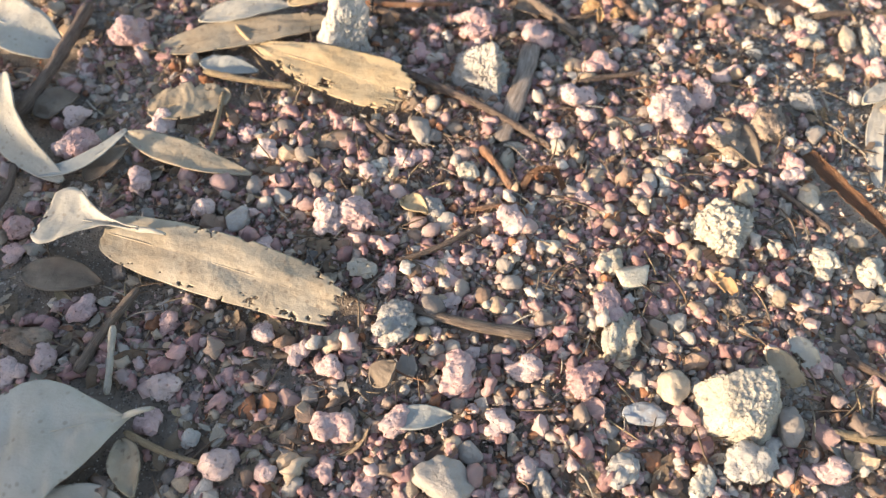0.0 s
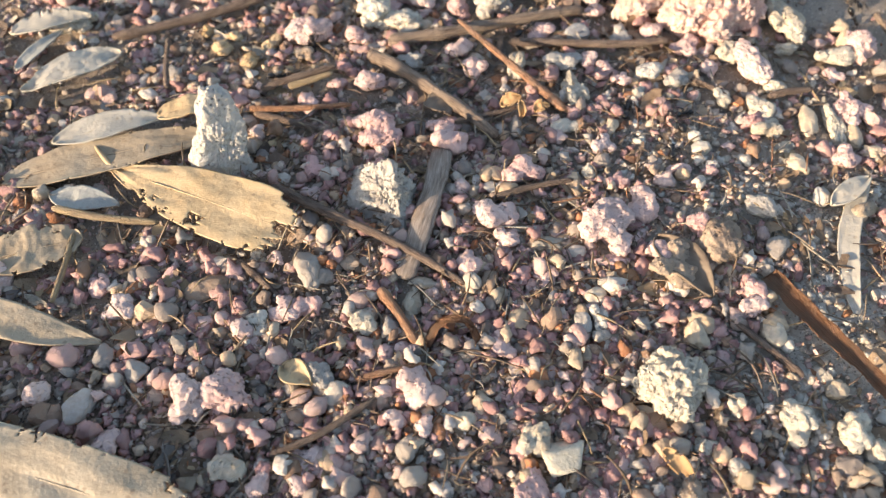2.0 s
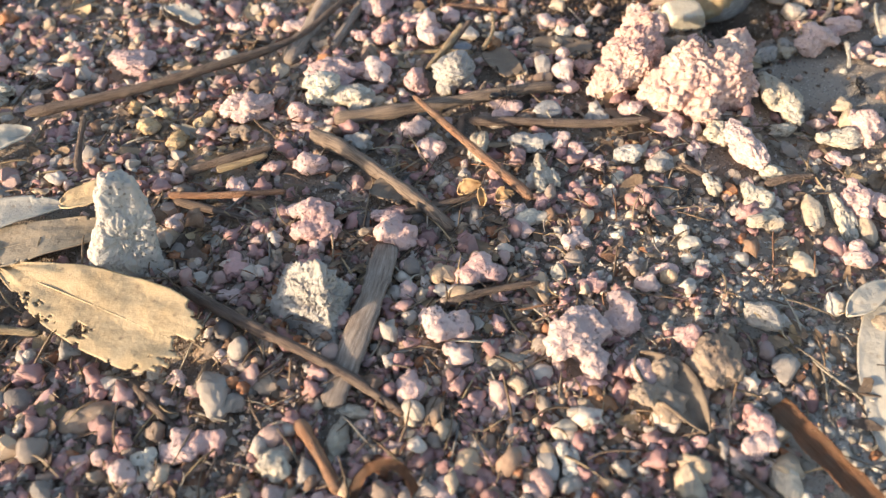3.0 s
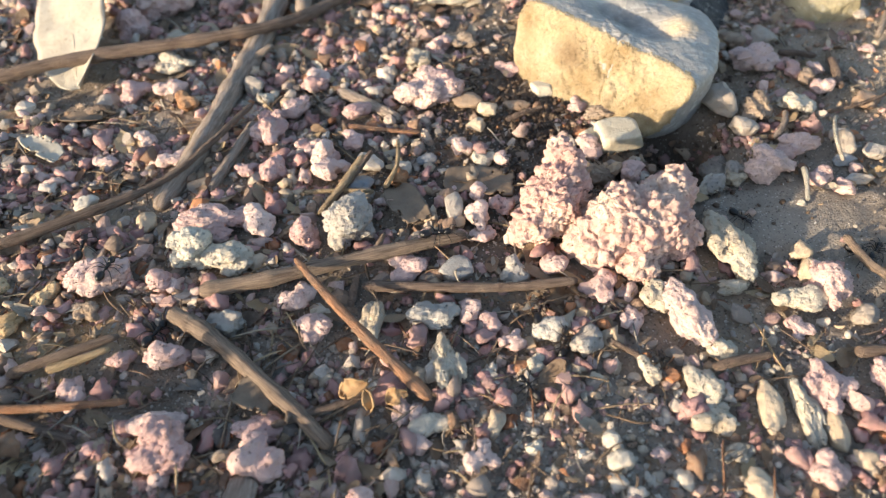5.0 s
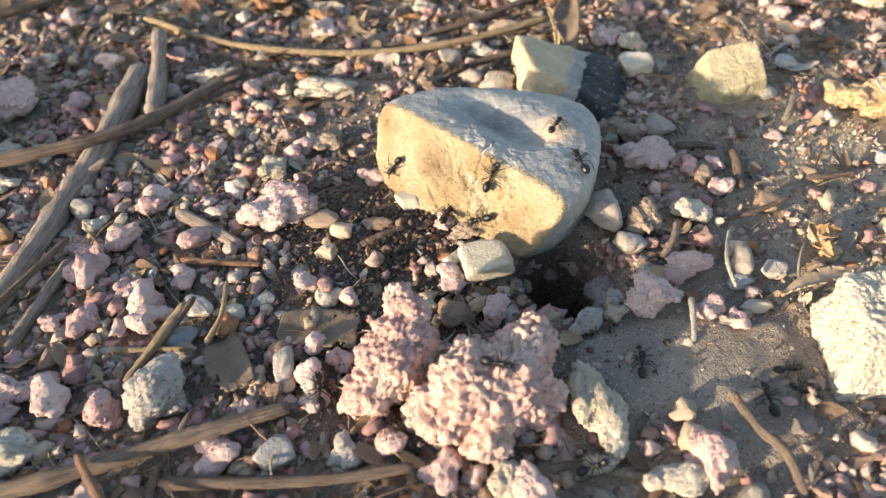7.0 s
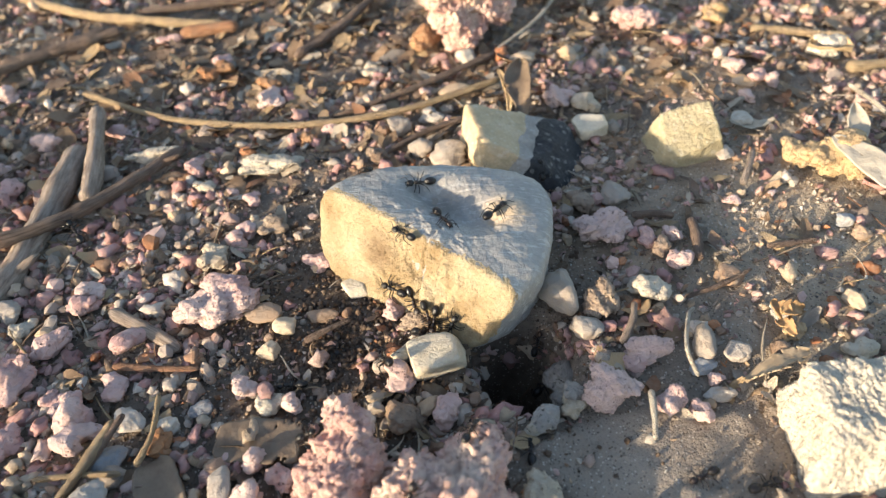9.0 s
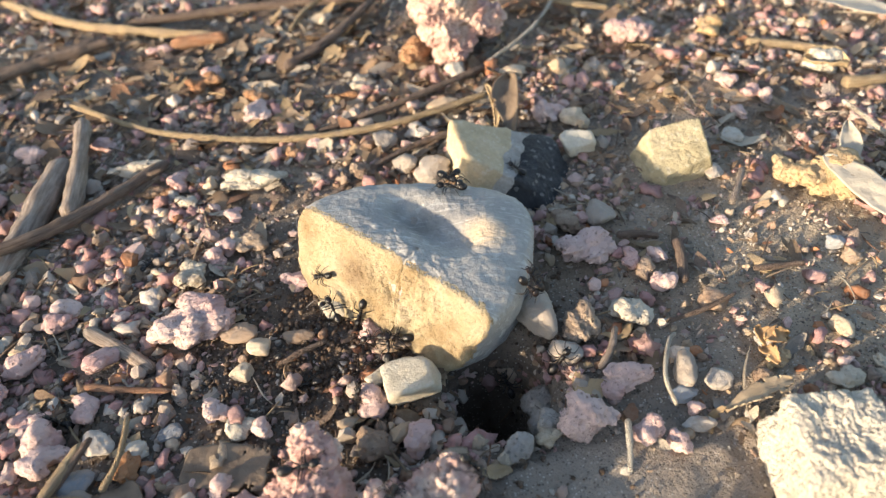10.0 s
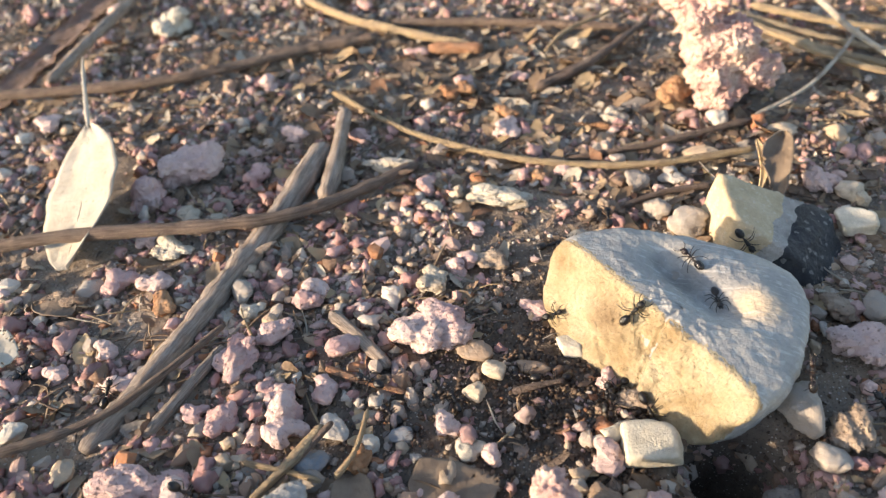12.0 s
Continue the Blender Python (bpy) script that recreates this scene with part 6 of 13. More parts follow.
lump("pink", -0.0066, 0.0705, 6.4, 5.9, 4.1, 324, 252)
lump("pink", -0.0045, 0.0848, 4.7, 4.7, 3.3, 1, 253)
lump("pink", -0.0336, 0.0319, 6.3, 7.2, 5.0, 38, 254)
lump("pink", -0.0306, 0.0245, 8.0, 9.3, 6.4, 75, 255)
lump("cream", 0.0043, 0.0263, 5.1, 4.7, 3.3, 112, 256)
lump("pink", 0.0085, 0.0258, 4.6, 4.7, 3.3, 149, 257)
lump("pink", -0.0007, 0.0303, 6.3, 6.0, 4.2, 186, 258)
lump("tan", 0.0035, 0.0388, 4.9, 4.4, 3.1, 223, 259)
lump("tan", 0.0064, 0.0443, 4.5, 5.2, 3.6, 260, 260)
lump("pbrown", 0.0014, 0.0487, 8.0, 4.6, 3.2, 2, 261)
lump("pink", 0.0130, 0.0608, 7.3, 5.7, 3.9, 334, 262)
lump("fcream", 0.0204, 0.0529, 6.5, 4.4, 3.0, 7, 263)
lump("pink", 0.0292, 0.0286, 7.3, 7.2, 5.0, 48, 264)
lump("pink", 0.0364, 0.0207, 7.5, 6.9, 4.8, 85, 265)
lump("rust", -0.0151, 0.0199, 4.4, 5.1, 3.5, 122, 266)
lump("blue", -0.0231, 0.0193, 5.8, 5.6, 3.9, 159, 267)
lump("brown", 0.0294, 0.0205, 8.0, 6.9, 4.8, 196, 268)
lump("brown", 0.0473, 0.0262, 8.3, 7.2, 5.0, 233, 269)
lump("pink", 0.0280, 0.0449, 5.7, 5.2, 3.6, 270, 270)
lump("brown", 0.0347, 0.0426, 10.1, 5.2, 3.6, 6, 271)
lump("grey", 0.0599, 0.0218, 5.0, 6.7, 4.0, -2, 272)
lump("pink", 0.0807, 0.0148, 4.4, 5.9, 3.5, -10, 273)
lump("pink", 0.0752, 0.0282, 10.5, 6.1, 4.2, 3, 274)
lump("pgrey", 0.0856, 0.0183, 5.5, 3.4, 2.4, -5, 275)
lump("pgrey", 0.0651, 0.0354, 6.5, 6.3, 4.4, 132, 276)
lump("pgrey", 0.0917, 0.0263, 4.7, 4.8, 3.3, 169, 277)
lump("white", 0.1142, 0.0232, 6.2, 5.4, 3.7, 206, 278)
lump("white", 0.1225, 0.0262, 3.1, 4.5, 2.5, 5, 279)
lump("pink", 0.0887, 0.0498, 5.9, 6.1, 4.2, 280, 280)
lump("pink", 0.0902, 0.0581, 4.3, 6.0, 3.4, 10, 281)
lump("pink", 0.1077, 0.0670, 5.1, 3.0, 2.0, 2, 282)
lump("white", 0.0807, 0.0436, 9.1, 7.9, 5.5, 31, 283)
lump("pink", 0.0745, 0.0609, 13.7, 10.1, 7.0, 25, 284)
lump("pgrey", 0.0618, 0.0443, 8.6, 12.7, 6.9, -1, 285)
lump("grey", 0.0535, 0.0175, 5.9, 6.8, 4.7, 142, 286)
lump("grey", 0.0603, 0.0289, 8.4, 9.8, 6.8, 179, 287)
lump("pgrey", 0.0866, 0.0286, 5.3, 7.8, 4.2, -4, 288)
lump("tan", 0.1192, 0.0346, 5.5, 4.4, 3.1, 253, 289)
lump("pgrey", 0.0327, 0.1074, 6.0, 8.2, 4.8, 1, 290)
lump("pgrey", 0.0381, 0.0969, 6.5, 6.7, 4.6, 327, 291)
lump("pgrey", 0.0450, 0.0930, 10.0, 8.2, 5.7, 4, 292)
lump("yellow", 0.1345, 0.0752, 16.3, 14.9, 10.3, 41, 293)
lump("yellow", 0.1288, 0.0822, 8.3, 6.4, 4.4, 78, 294)
lump("pink", 0.1106, 0.1505, 14.3, 14.5, 10.0, 115, 295)
lump("cream", 0.1597, 0.1247, 11.5, 9.5, 6.6, 152, 296)
lump("yellow", 0.1336, 0.1486, 8.9, 9.2, 6.4, 189, 297)
lump("pink", 0.1294, 0.1193, 7.2, 6.5, 4.5, 226, 298)
lump("pink", 0.1333, 0.1129, 5.5, 6.3, 4.4, 263, 299)
lump("pink", 0.1366, 0.1113, 4.6, 5.4, 3.7, 300, 300)
lump("rust", -0.0222, 0.1436, 8.5, 6.9, 4.8, 337, 301)
lump("pink", 0.0764, 0.1129, 6.2, 9.6, 4.9, 10, 302)
lump("tan", 0.0836, 0.1103, 6.1, 7.1, 4.9, 51, 303)
lump("fcream", 0.0823, 0.0985, 7.6, 8.5, 5.9, 88, 304)
lump("pink", 0.1270, 0.1051, 6.0, 4.4, 3.0, 125, 305)
lump("pwhite", 0.1216, 0.0955, 5.8, 5.0, 3.5, 162, 306)
lump("grey", 0.1036, 0.0329, 5.4, 6.3, 4.3, 199, 307)
lump("yellow", 0.1038, 0.0292, 5.3, 4.4, 3.1, 236, 308)
lump("brown", 0.0993, 0.0253, 4.7, 4.8, 3.3, 273, 309)
lump("pwhite", 0.1242, 0.0713, 2.6, 3.0, 2.1, 310, 310)
lump("pgrey", 0.1117, 0.0833, 4.1, 7.0, 3.3, 1, 311)
lump("pink", 0.0849, 0.0571, 4.9, 5.6, 3.9, 24, 312)
lump("brown", 0.0865, 0.0543, 6.0, 5.6, 3.9, 61, 313)
lump("pgrey", 0.0812, 0.0717, 7.8, 7.6, 5.2, 98, 314)
lump("pbrown", 0.0974, 0.0440, 6.9, 5.3, 3.7, 135, 315)
lump("blue", 0.0847, 0.0243, 6.2, 3.6, 2.5, 3, 316)
lump("blue", 0.1289, 0.0569, 4.9, 4.3, 2.9, 209, 317)
lump("pbrown", 0.1303, 0.0524, 3.6, 4.2, 2.9, 246, 318)
lump("brown", 0.0698, 0.0414, 6.8, 9.7, 5.4, 0, 319)
lump("pink", 0.0724, 0.0257, 5.2, 4.8, 3.3, 320, 320)
lump("grey", 0.0419, 0.1103, 6.1, 5.3, 3.6, 357, 321)
lump("pink", 0.0145, 0.1098, 6.0, 5.2, 3.6, 34, 322)
lump("rust", 0.0086, 0.1071, 6.0, 5.2, 3.6, 71, 323)
lump("tan", 0.0491, 0.1211, 9.5, 5.5, 3.8, 2, 324)
lump("white", -0.0014, 0.0958, 15.7, 6.6, 4.6, -6, 325)
lump("white", -0.0171, 0.0908, 5.5, 4.8, 3.3, 182, 326)
lump("brown", 0.0001, 0.0741, 9.1, 6.0, 4.1, -1, 327)
lump("pink", 0.0636, 0.0691, 5.1, 5.9, 4.1, 256, 328)
lump("brown", 0.0731, 0.0710, 7.8, 7.5, 5.2, 293, 329)
lump("white", 0.0142, 0.1802, 5.7, 5.5, 3.8, 330, 330)
lump("pink", -0.0623, 0.1169, 9.2, 7.1, 4.9, 7, 331)
lump("pink", -0.0439, 0.1183, 7.7, 5.3, 3.7, 1, 332)
lump("pink", -0.0200, 0.1517, 7.0, 6.0, 4.2, 81, 333)
lump("pink", -0.0380, 0.1688, 9.2, 6.4, 4.4, 6, 334)
lump("pink", -0.0030, 0.1569, 7.1, 6.2, 4.3, 155, 335)
lump("cream", 0.0271, 0.1379, 8.4, 6.8, 4.7, 192, 336)
lump("rust", 0.0219, 0.1324, 9.8, 3.8, 2.6, 3, 337)
lump("rust", -0.0045, 0.1348, 8.2, 5.7, 4.0, -5, 338)
lump("pink", -0.0663, 0.0966, 7.6, 8.1, 5.5, 303, 339)
lump("pink", -0.0818, 0.1421, 7.3, 7.5, 5.1, 340, 340)
lump("pink", -0.1420, 0.1120, 8.7, 8.2, 5.5, 17, 341)
lump("pwhite", -0.1455, 0.1052, 6.8, 5.0, 3.4, 54, 342)
lump("white", -0.0766, 0.0667, 10.9, 6.4, 4.4, -3, 343)
lump("cream", -0.0487, 0.0514, 4.9, 5.1, 3.4, 128, 344)
lump("pink", -0.0481, 0.0103, 11.9, 5.8, 4.0, 2, 345)
lump("tan", -0.0673, 0.0091, 5.1, 5.4, 3.7, 202, 346)
lump("white", -0.0771, 0.0794, 8.6, 5.9, 4.0, 7, 347)
lump("pwhite", -0.0138, 0.0248, 3.6, 4.2, 2.9, 276, 348)
lump("pgrey", -0.0214, 0.0264, 6.3, 4.9, 3.3, 313, 349)
lump("pink", -0.0822, 0.0291, 5.8, 5.4, 3.7, 350, 350)
lump("pink", -0.0837, 0.0681, 5.5, 4.9, 3.3, 27, 351)
lump("pgrey", -0.0528, 0.0565, 6.3, 6.0, 4.1, 64, 352)
lump("white", -0.0316, 0.1055, 13.7, 6.3, 4.3, 1, 353)
lump("pink", -0.0197, 0.0983, 7.3, 6.9, 4.7, 138, 354)
lump("rust", -0.0253, 0.0961, 8.7, 4.3, 2.9, 6, 355)
lump("brown", 0.0275, 0.0960, 6.9, 6.5, 4.4, 212, 356)
lump("pink", -0.0022, 0.1261, 9.6, 7.5, 5.1, 249, 357)
lump("rust", -0.0188, 0.1457, 6.9, 7.2, 4.9, 286, 358)
lump("rust", 0.0430, 0.1505, 10.1, 11.9, 8.1, 323, 359)
lump("tan", 0.0709, 0.1344, 9.2, 5.4, 3.7, 8, 360)
lump("tan", 0.0848, 0.1341, 6.0, 7.1, 4.8, 37, 361)
lump("pink", 0.0789, 0.1128, 6.3, 6.6, 4.5, 74, 362)
lump("tan", 0.0853, 0.1087, 6.8, 4.8, 3.3, 111, 363)
lump("white", 0.0047, 0.0965, 7.1, 5.0, 3.4, 148, 364)
lump("pwhite", 0.0549, 0.1372, 6.3, 7.4, 5.0, 185, 365)
lump("pink", -0.1586, 0.1680, 8.3, 7.4, 5.0, 222, 366)
lump("white", -0.1319, 0.1754, 14.8, 14.9, 10.1, 259, 367)
lump("pink", -0.1663, 0.1883, 8.9, 7.8, 5.3, 296, 368)
lump("pbrown", 0.0131, 0.0465, 6.6, 3.9, 2.7, -1, 369)
lump("yellow", -0.0942, -0.0114, 6.8, 5.1, 3.7, 10, 370)
lump("yellow", -0.0862, -0.0162, 5.9, 4.4, 3.2, 47, 371)
lump("yellow", -0.0814, -0.0092, 6.1, 5.1, 3.7, 84, 372)
lump("yellow", -0.1003, -0.0047, 5.0, 4.0, 2.9, 121, 373)
lump("yellow", -0.0920, -0.0064, 5.0, 3.9, 2.9, 158, 374)
lump("pink", -0.1405, 0.0093, 8.9, 8.9, 6.6, 195, 375)
lump("white", -0.1376, -0.0019, 12.9, 7.8, 5.7, 6, 376)
lump("pink", -0.1060, 0.0126, 13.5, 8.2, 6.0, -2, 377)

# ---- loose gravel, grit and plant crumbs ----


def heap(name, material, label, shapes, places, category, smooth=True):
    """Many small grains in one mesh: places are rows of x, y, z, three half sizes and a seed."""
    rng = np.random.default_rng(5)
    tops, tris = [np.array(s[0]) for s in shapes], [np.array(s[1]) for s in shapes]
    co, idx, base = [], [], 0
    for n, (x, y, z, a, b, c, tilt) in enumerate(places):
        k = n % len(shapes)
        e = Euler((rng.uniform(-tilt, tilt), rng.uniform(-tilt, tilt), rng.uniform(0, math.tau)))
        m = np.array(e.to_matrix())
        co.append((tops[k] * (a, b, c)) @ m.T + (x, y, z))
        idx.append(tris[k] + base)
        base += len(tops[k])
    co, idx = np.concatenate(co), np.concatenate(idx)
    me = bpy.data.meshes.new(name)
    me.vertices.add(len(co))
    me.vertices.foreach_set("co", co.astype(np.float32).ravel())
    me.loops.add(idx.size)
    me.loops.foreach_set("vertex_index", idx.astype(np.int32).ravel())
    me.polygons.add(len(idx))
    me.polygons.foreach_set("loop_start", np.arange(0, idx.size, 3, dtype=np.int32))
    me.polygons.foreach_set("loop_total", np.full(len(idx), 3, dtype=np.int32))
    me.update(calc_edges=True)
    me.polygons.foreach_set("use_smooth", np.full(len(idx), smooth, dtype=bool))
    me.materials.append(material)
    return tagged(new(name, me), label, category, kind="stuff")


def shape_of(me):
    me.calc_loop_triangles()
    return [tuple(v.co) for v in me.vertices], [tuple(t.vertices) for t in me.loop_triangles]


def shard(seed, count):
    """A crushed stone: the hull of a few random points."""
    rng = random.Random(seed)
    bm = bmesh.new()
    for _ in range(count):
        d = Vector((rng.gauss(0, 1), rng.gauss(0, 1), rng.gauss(0, 1))).normalized()
        bm.verts.new(d * rng.uniform(0.75, 1.12))
    bmesh.ops.convex_hull(bm, input=bm.verts[:])
    bmesh.ops.delete(bm, geom=[v for v in bm.verts if not v.link_faces], context="VERTS")
    bmesh.ops.triangulate(bm, faces=bm.faces[:])
    bm.verts.index_update()
    out = [tuple(v.co) for v in bm.verts], [tuple(v.index for v in f.verts) for f in bm.faces]
    bm.free()
    return out


# barer soil: centre and half axes
BARE = [(0.112, 0.055, 0.030, 0.028), (0.078, 0.012, 0.018, 0.010), (0.018, -0.050, 0.030, 0.013), (0.012, 0.088, 0.020, 0.016), (0.012, 0.045, 0.016, 0.012), (0.008, 0.028, 0.016, 0.010), (0.120, 0.105, 0.030, 0.020), (0.060, -0.020, 0.020, 0.012), (-0.072, -0.022, 0.010, 0.006), (0.035, -0.095, 0.022, 0.016), (0.01, 0.165, 0.12, 0.028)]
# packed clay without loose stones: centre and half axes
CLAY = ((0.070, 0.0075, 0.024, 0.0115), (0.080, -0.0055, 0.015, 0.0085))
HOLE = (0.0518, 0.0312, 0.0085)


def scatter(count, sizes, keep_share, bare_share, seed, patchy=0.0, shrink=1.0):
    rng = np.random.default_rng(seed)
    keep = np.array(KEEP + [HOLE])
    cell = {}
    for kx, ky, kr in keep:
        n = int(kr / 0.01) + 1
        for i in range(int(kx // 0.01) - n, int(kx // 0.01) + n + 1):
            for j in range(int(ky // 0.01) - n, int(ky // 0.01) + n + 1):
                cell.setdefault((i, j), []).append((kx, ky, kr * shrink))
    out = []
    while len(out) < count:
        y = rng.uniform(-0.175, 0.245)
        x = rng.uniform(-0.235, 0.205)
        if not np.interp(y, (-0.175, -0.04, 0.045, 0.10, 0.20), (-0.140, -0.195, -0.160, -0.155, -0.235)) < x < np.interp(y, (-0.175, -0.09, -0.05, 0.0, 0.12, 0.16), (0.035, 0.055, 0.075, 0.115, 0.185, 0.205)):
            continue
        if any((x - a) ** 2 + (y - b) ** 2 < r * r for a, b, r in cell.get((int(x // 0.01), int(y // 0.01)), ())) and rng.uniform() > keep_share:
            continue
        if min(((x - a) / p) ** 2 + ((y - b) / q) ** 2 for a, b, p, q in CLAY) < 1 + 0.5 * noise.noise((x * 150, y * 150, 2)) and rng.uniform() > 0.05:
            continue
        thin = min(((x - a) / p) ** 2 + ((y - b) / q) ** 2 for a, b, p, q in BARE)
        if thin < 1.3 and rng.uniform() > bare_share + 0.5 * max(0.0, thin - 0.7):
            continue
        if patchy and noise.noise((x * 60, y * 60, seed)) < patchy * rng.uniform(-0.2, 1.0) - 0.15:
            continue
        out.append((x, y, *sizes(rng)))
    return out


def gravel():
    shards = [shard(300 + k, 19) for k in range(24)]
    slivers = [shard(400 + k, 10) for k in range(16)]
    worn, crumbs = [], []
    for k in range(16):
        worn.append(shard(160 + k, 34))
    for k in range(14):
        me = crumb_mesh("grain", 60 + k, 2, 0.8, 0.24, 2.1, 6)
        crumbs.append(shape_of(me))
        bpy.data.meshes.remove(me)

    def sizes(rng):
        r = min(0.0025, max(0.00085, 0.00118 * math.exp(0.36 * rng.normal())))
        return r * rng.uniform(0.95, 1.4), r * rng.uniform(0.75, 1.05), r * rng.uniform(0.5, 0.9)

    def crumbly(rng):
        r = min(0.0034, max(0.0009, 0.00148 * math.exp(0.40 * rng.normal())))
        return r * rng.uniform(0.95, 1.35), r * rng.uniform(0.8, 1.05), r * rng.uniform(0.6, 0.95)

    def middling(rng):
        r = rng.uniform(0.0006, 0.00125)
        return r * rng.uniform(0.95, 1.6), r * rng.uniform(0.7, 1.05), r * rng.uniform(0.45, 0.9)

    def small(rng):
        r = rng.uniform(0.00032, 0.00085)
        return r * rng.uniform(0.95, 1.7), r * rng.uniform(0.7, 1.0), r * rng.uniform(0.45, 0.9)

    def laid(rows, seed, lift):
        up = np.random.default_rng(seed).uniform(-0.1, lift, len(rows))
        return [(x, y, relief(x, y) + u * c, a, b, c, 0.8) for (x, y, a, b, c), u in zip(rows, up)]
    heap("gravel", GRAVEL, "mixed pink, grey and tan worn gravel strewn over soil", worn, laid(scatter(6000, sizes, 0.03, 0.06, 21, 0.26), 4, 0.9), "gravel", False)
    heap("crushed_gravel", GRAVEL, "angular chips of pink, grey and tan stone", shards, laid(scatter(GRAVEL_COUNT, middling, 0.03, 0.14, 24, 0.25), 4, 1.0), "gravel", False)
    heap("crumb_gravel", CRUMBS, "small pinkish and whitish mineral crumbs among the gravel", crumbs, laid([q for k, q in enumerate(scatter(14500, crumbly, 0.03, 0.10, 27, 0.34)) if q[1] < 0.105 or k % 5 < 2], 5, 0.9), "gravel")
    rounded = []
    for k in range(10):
        me = pebble_mesh("grain", 700 + k, 2, 9, 9.0, 0.22)
        rounded.append(shape_of(me))
        bpy.data.meshes.remove(me)
    rng = np.random.default_rng(19)
    for name, material, label, shapes, count, base, smooth in (
            ("pebble_gravel", GRAVEL, "densely strewn small rounded pebbles, pink, grey and tan", rounded, 1300, 0.00090, True),
            ("crumb_heap", CRUMBS, "densely strewn pink and cream mineral crumbs", crumbs, 3000, 0.00105, True)):
        rows = []
        while len(rows) < count:
            x, y = -0.030 + 0.036 * rng.normal(), -0.098 + 0.028 * rng.normal()
            if -0.172 < y < -0.04 and -0.14 < x < 0.03 and noise.noise((x * 55, y * 55, 3.0)) > -0.25 and (not any((x - a) ** 2 + (y - b) ** 2 < (0.8 * r) ** 2 for a, b, r in KEEP)):
                r = min(0.0027, base * math.exp(0.42 * rng.normal()))
                c = r * rng.uniform(0.6, 0.95)
                rows.append((x, y, relief(x, y) + c * rng.uniform(0.4, 1.5), r * rng.uniform(0.95, 1.35), r * rng.uniform(0.8, 1.05), c, 0.9))
        heap(name, material, label, shapes, rows, "gravel", smooth)
    rng, pale = np.random.default_rng(15), []
    while len(pale) < 3600:
        x, y = 0.016 + 0.032 * rng.normal(), -0.098 + 0.038 * rng.normal()
        if y > -0.172 and np.interp(y, (-0.175, -0.09, -0.05), (0.035, 0.055, 0.075)) > x and not any((x - a) ** 2 + (y - b) ** 2 < r * r for a, b, r in KEEP):
            r = 0.0003 + 0.0010 * rng.uniform() ** 2.2
            pale.append((x, y, relief(x, y) + 0.3 * r, r * 1.2, r, r * 0.7, 0.8))
    sandy = []
    while len(sandy) < 9000:
        patch = ((0.012, -0.118, 0.034, 0.030), (0.120, 0.060, 0.030, 0.032), (0.030, -0.060, 0.030, 0.020))[len(sandy) % 3]
        x, y = patch[0] + patch[2] * rng.normal(), patch[1] + patch[3] * rng.normal()
        if y > -0.172:
            r = 0.00018 + 0.00034 * rng.uniform() ** 2
            sandy.append((x, y, relief(x, y) + 0.5 * r, r * 1.2, r, r * 0.8, 1.5))
    heap("coarse_sand", SAND, "coarse grey and tan sand grains on bare soil", slivers, sandy, "sand", False)
    upper = []
    while len(upper) < 6000:
        x, y = -0.030 + 0.042 * rng.normal(), -0.100 + 0.034 * rng.normal()
        if -0.172 < y < -0.03 and not any((x - a) ** 2 + (y - b) ** 2 < (0.8 * r) ** 2 for a, b, r in KEEP):
            r = 0.0003 + 0.0005 * rng.uniform() ** 1.5
            upper.append((x, y, relief(x, y) + rng.uniform(0.0002, 0.0016), r * 1.4, r, r * 0.8, 1.2))
    heap("stone_crumbs", GRAVEL, "small angular stone crumbs between the pebbles", slivers, upper, "gravel", False)
    heap("pale_gravel", PALE_GRAVEL, "pale sandy and whitish grit and small stones", shards, pale, "gravel")
    heap("fine_gravel", GRAVEL, "small pink, grey and tan stone crumbs on the soil", slivers, laid(scatter(23000, small, 0.12, 0.45, 25, 0.20), 6, 0.9), "gravel", False)


def grit():
    shapes = []
    for k in range(4):
        me = pebble_mesh("grain", 90 + k, 1, facets=6, power=8.0)
        shapes.append(shape_of(me))
        bpy.data.meshes.remove(me)

    def sizes(rng):
        r = min(0.0006, max(0.00012, 0.00026 * math.exp(0.4 * rng.normal())))
        return r, r * 0.85, r * 0.75
    rows = [(x, y, relief(x, y) + 0.3 * c, a, b, c, 1.5) for x, y, a, b, c in scatter(26000, sizes, 0.4, 0.95, 22)]
    heap("grit", GRIT, "fine grey and pinkish grit on the soil", shapes, rows, "grit")


def plant_crumbs():
    shapes = [fibre(520 + k) for k in range(20)]

    def sizes(rng):
        a = 0.0015 + 0.0055 * rng.uniform() ** 2
        return a, 0.003 + 0.5 * a, 0.003 + 0.3 * a
    rows = [(x, y, relief(x, y) + 0.0010, a, b, c, 0.22) for x, y, a, b, c in scatter(3000, sizes, 0.15, 0.4, 23, 0.3)]
    rng = np.random.default_rng(29)
    for _ in range(900):
        x, y = -0.030 + 0.040 * rng.normal(), -0.080 + 0.036 * rng.normal()
        a = 0.0014 + 0.0045 * rng.uniform() ** 2
        rows.append((x, y, relief(x, y) + rng.uniform(0.001, 0.0026), a, 0.003 + 0.5 * a, 0.003 + 0.3 * a, 0.45))
    heap("plant_crumbs", LITTER, "brown crumbs of bark, needles and straw on soil", shapes, rows, "litter")


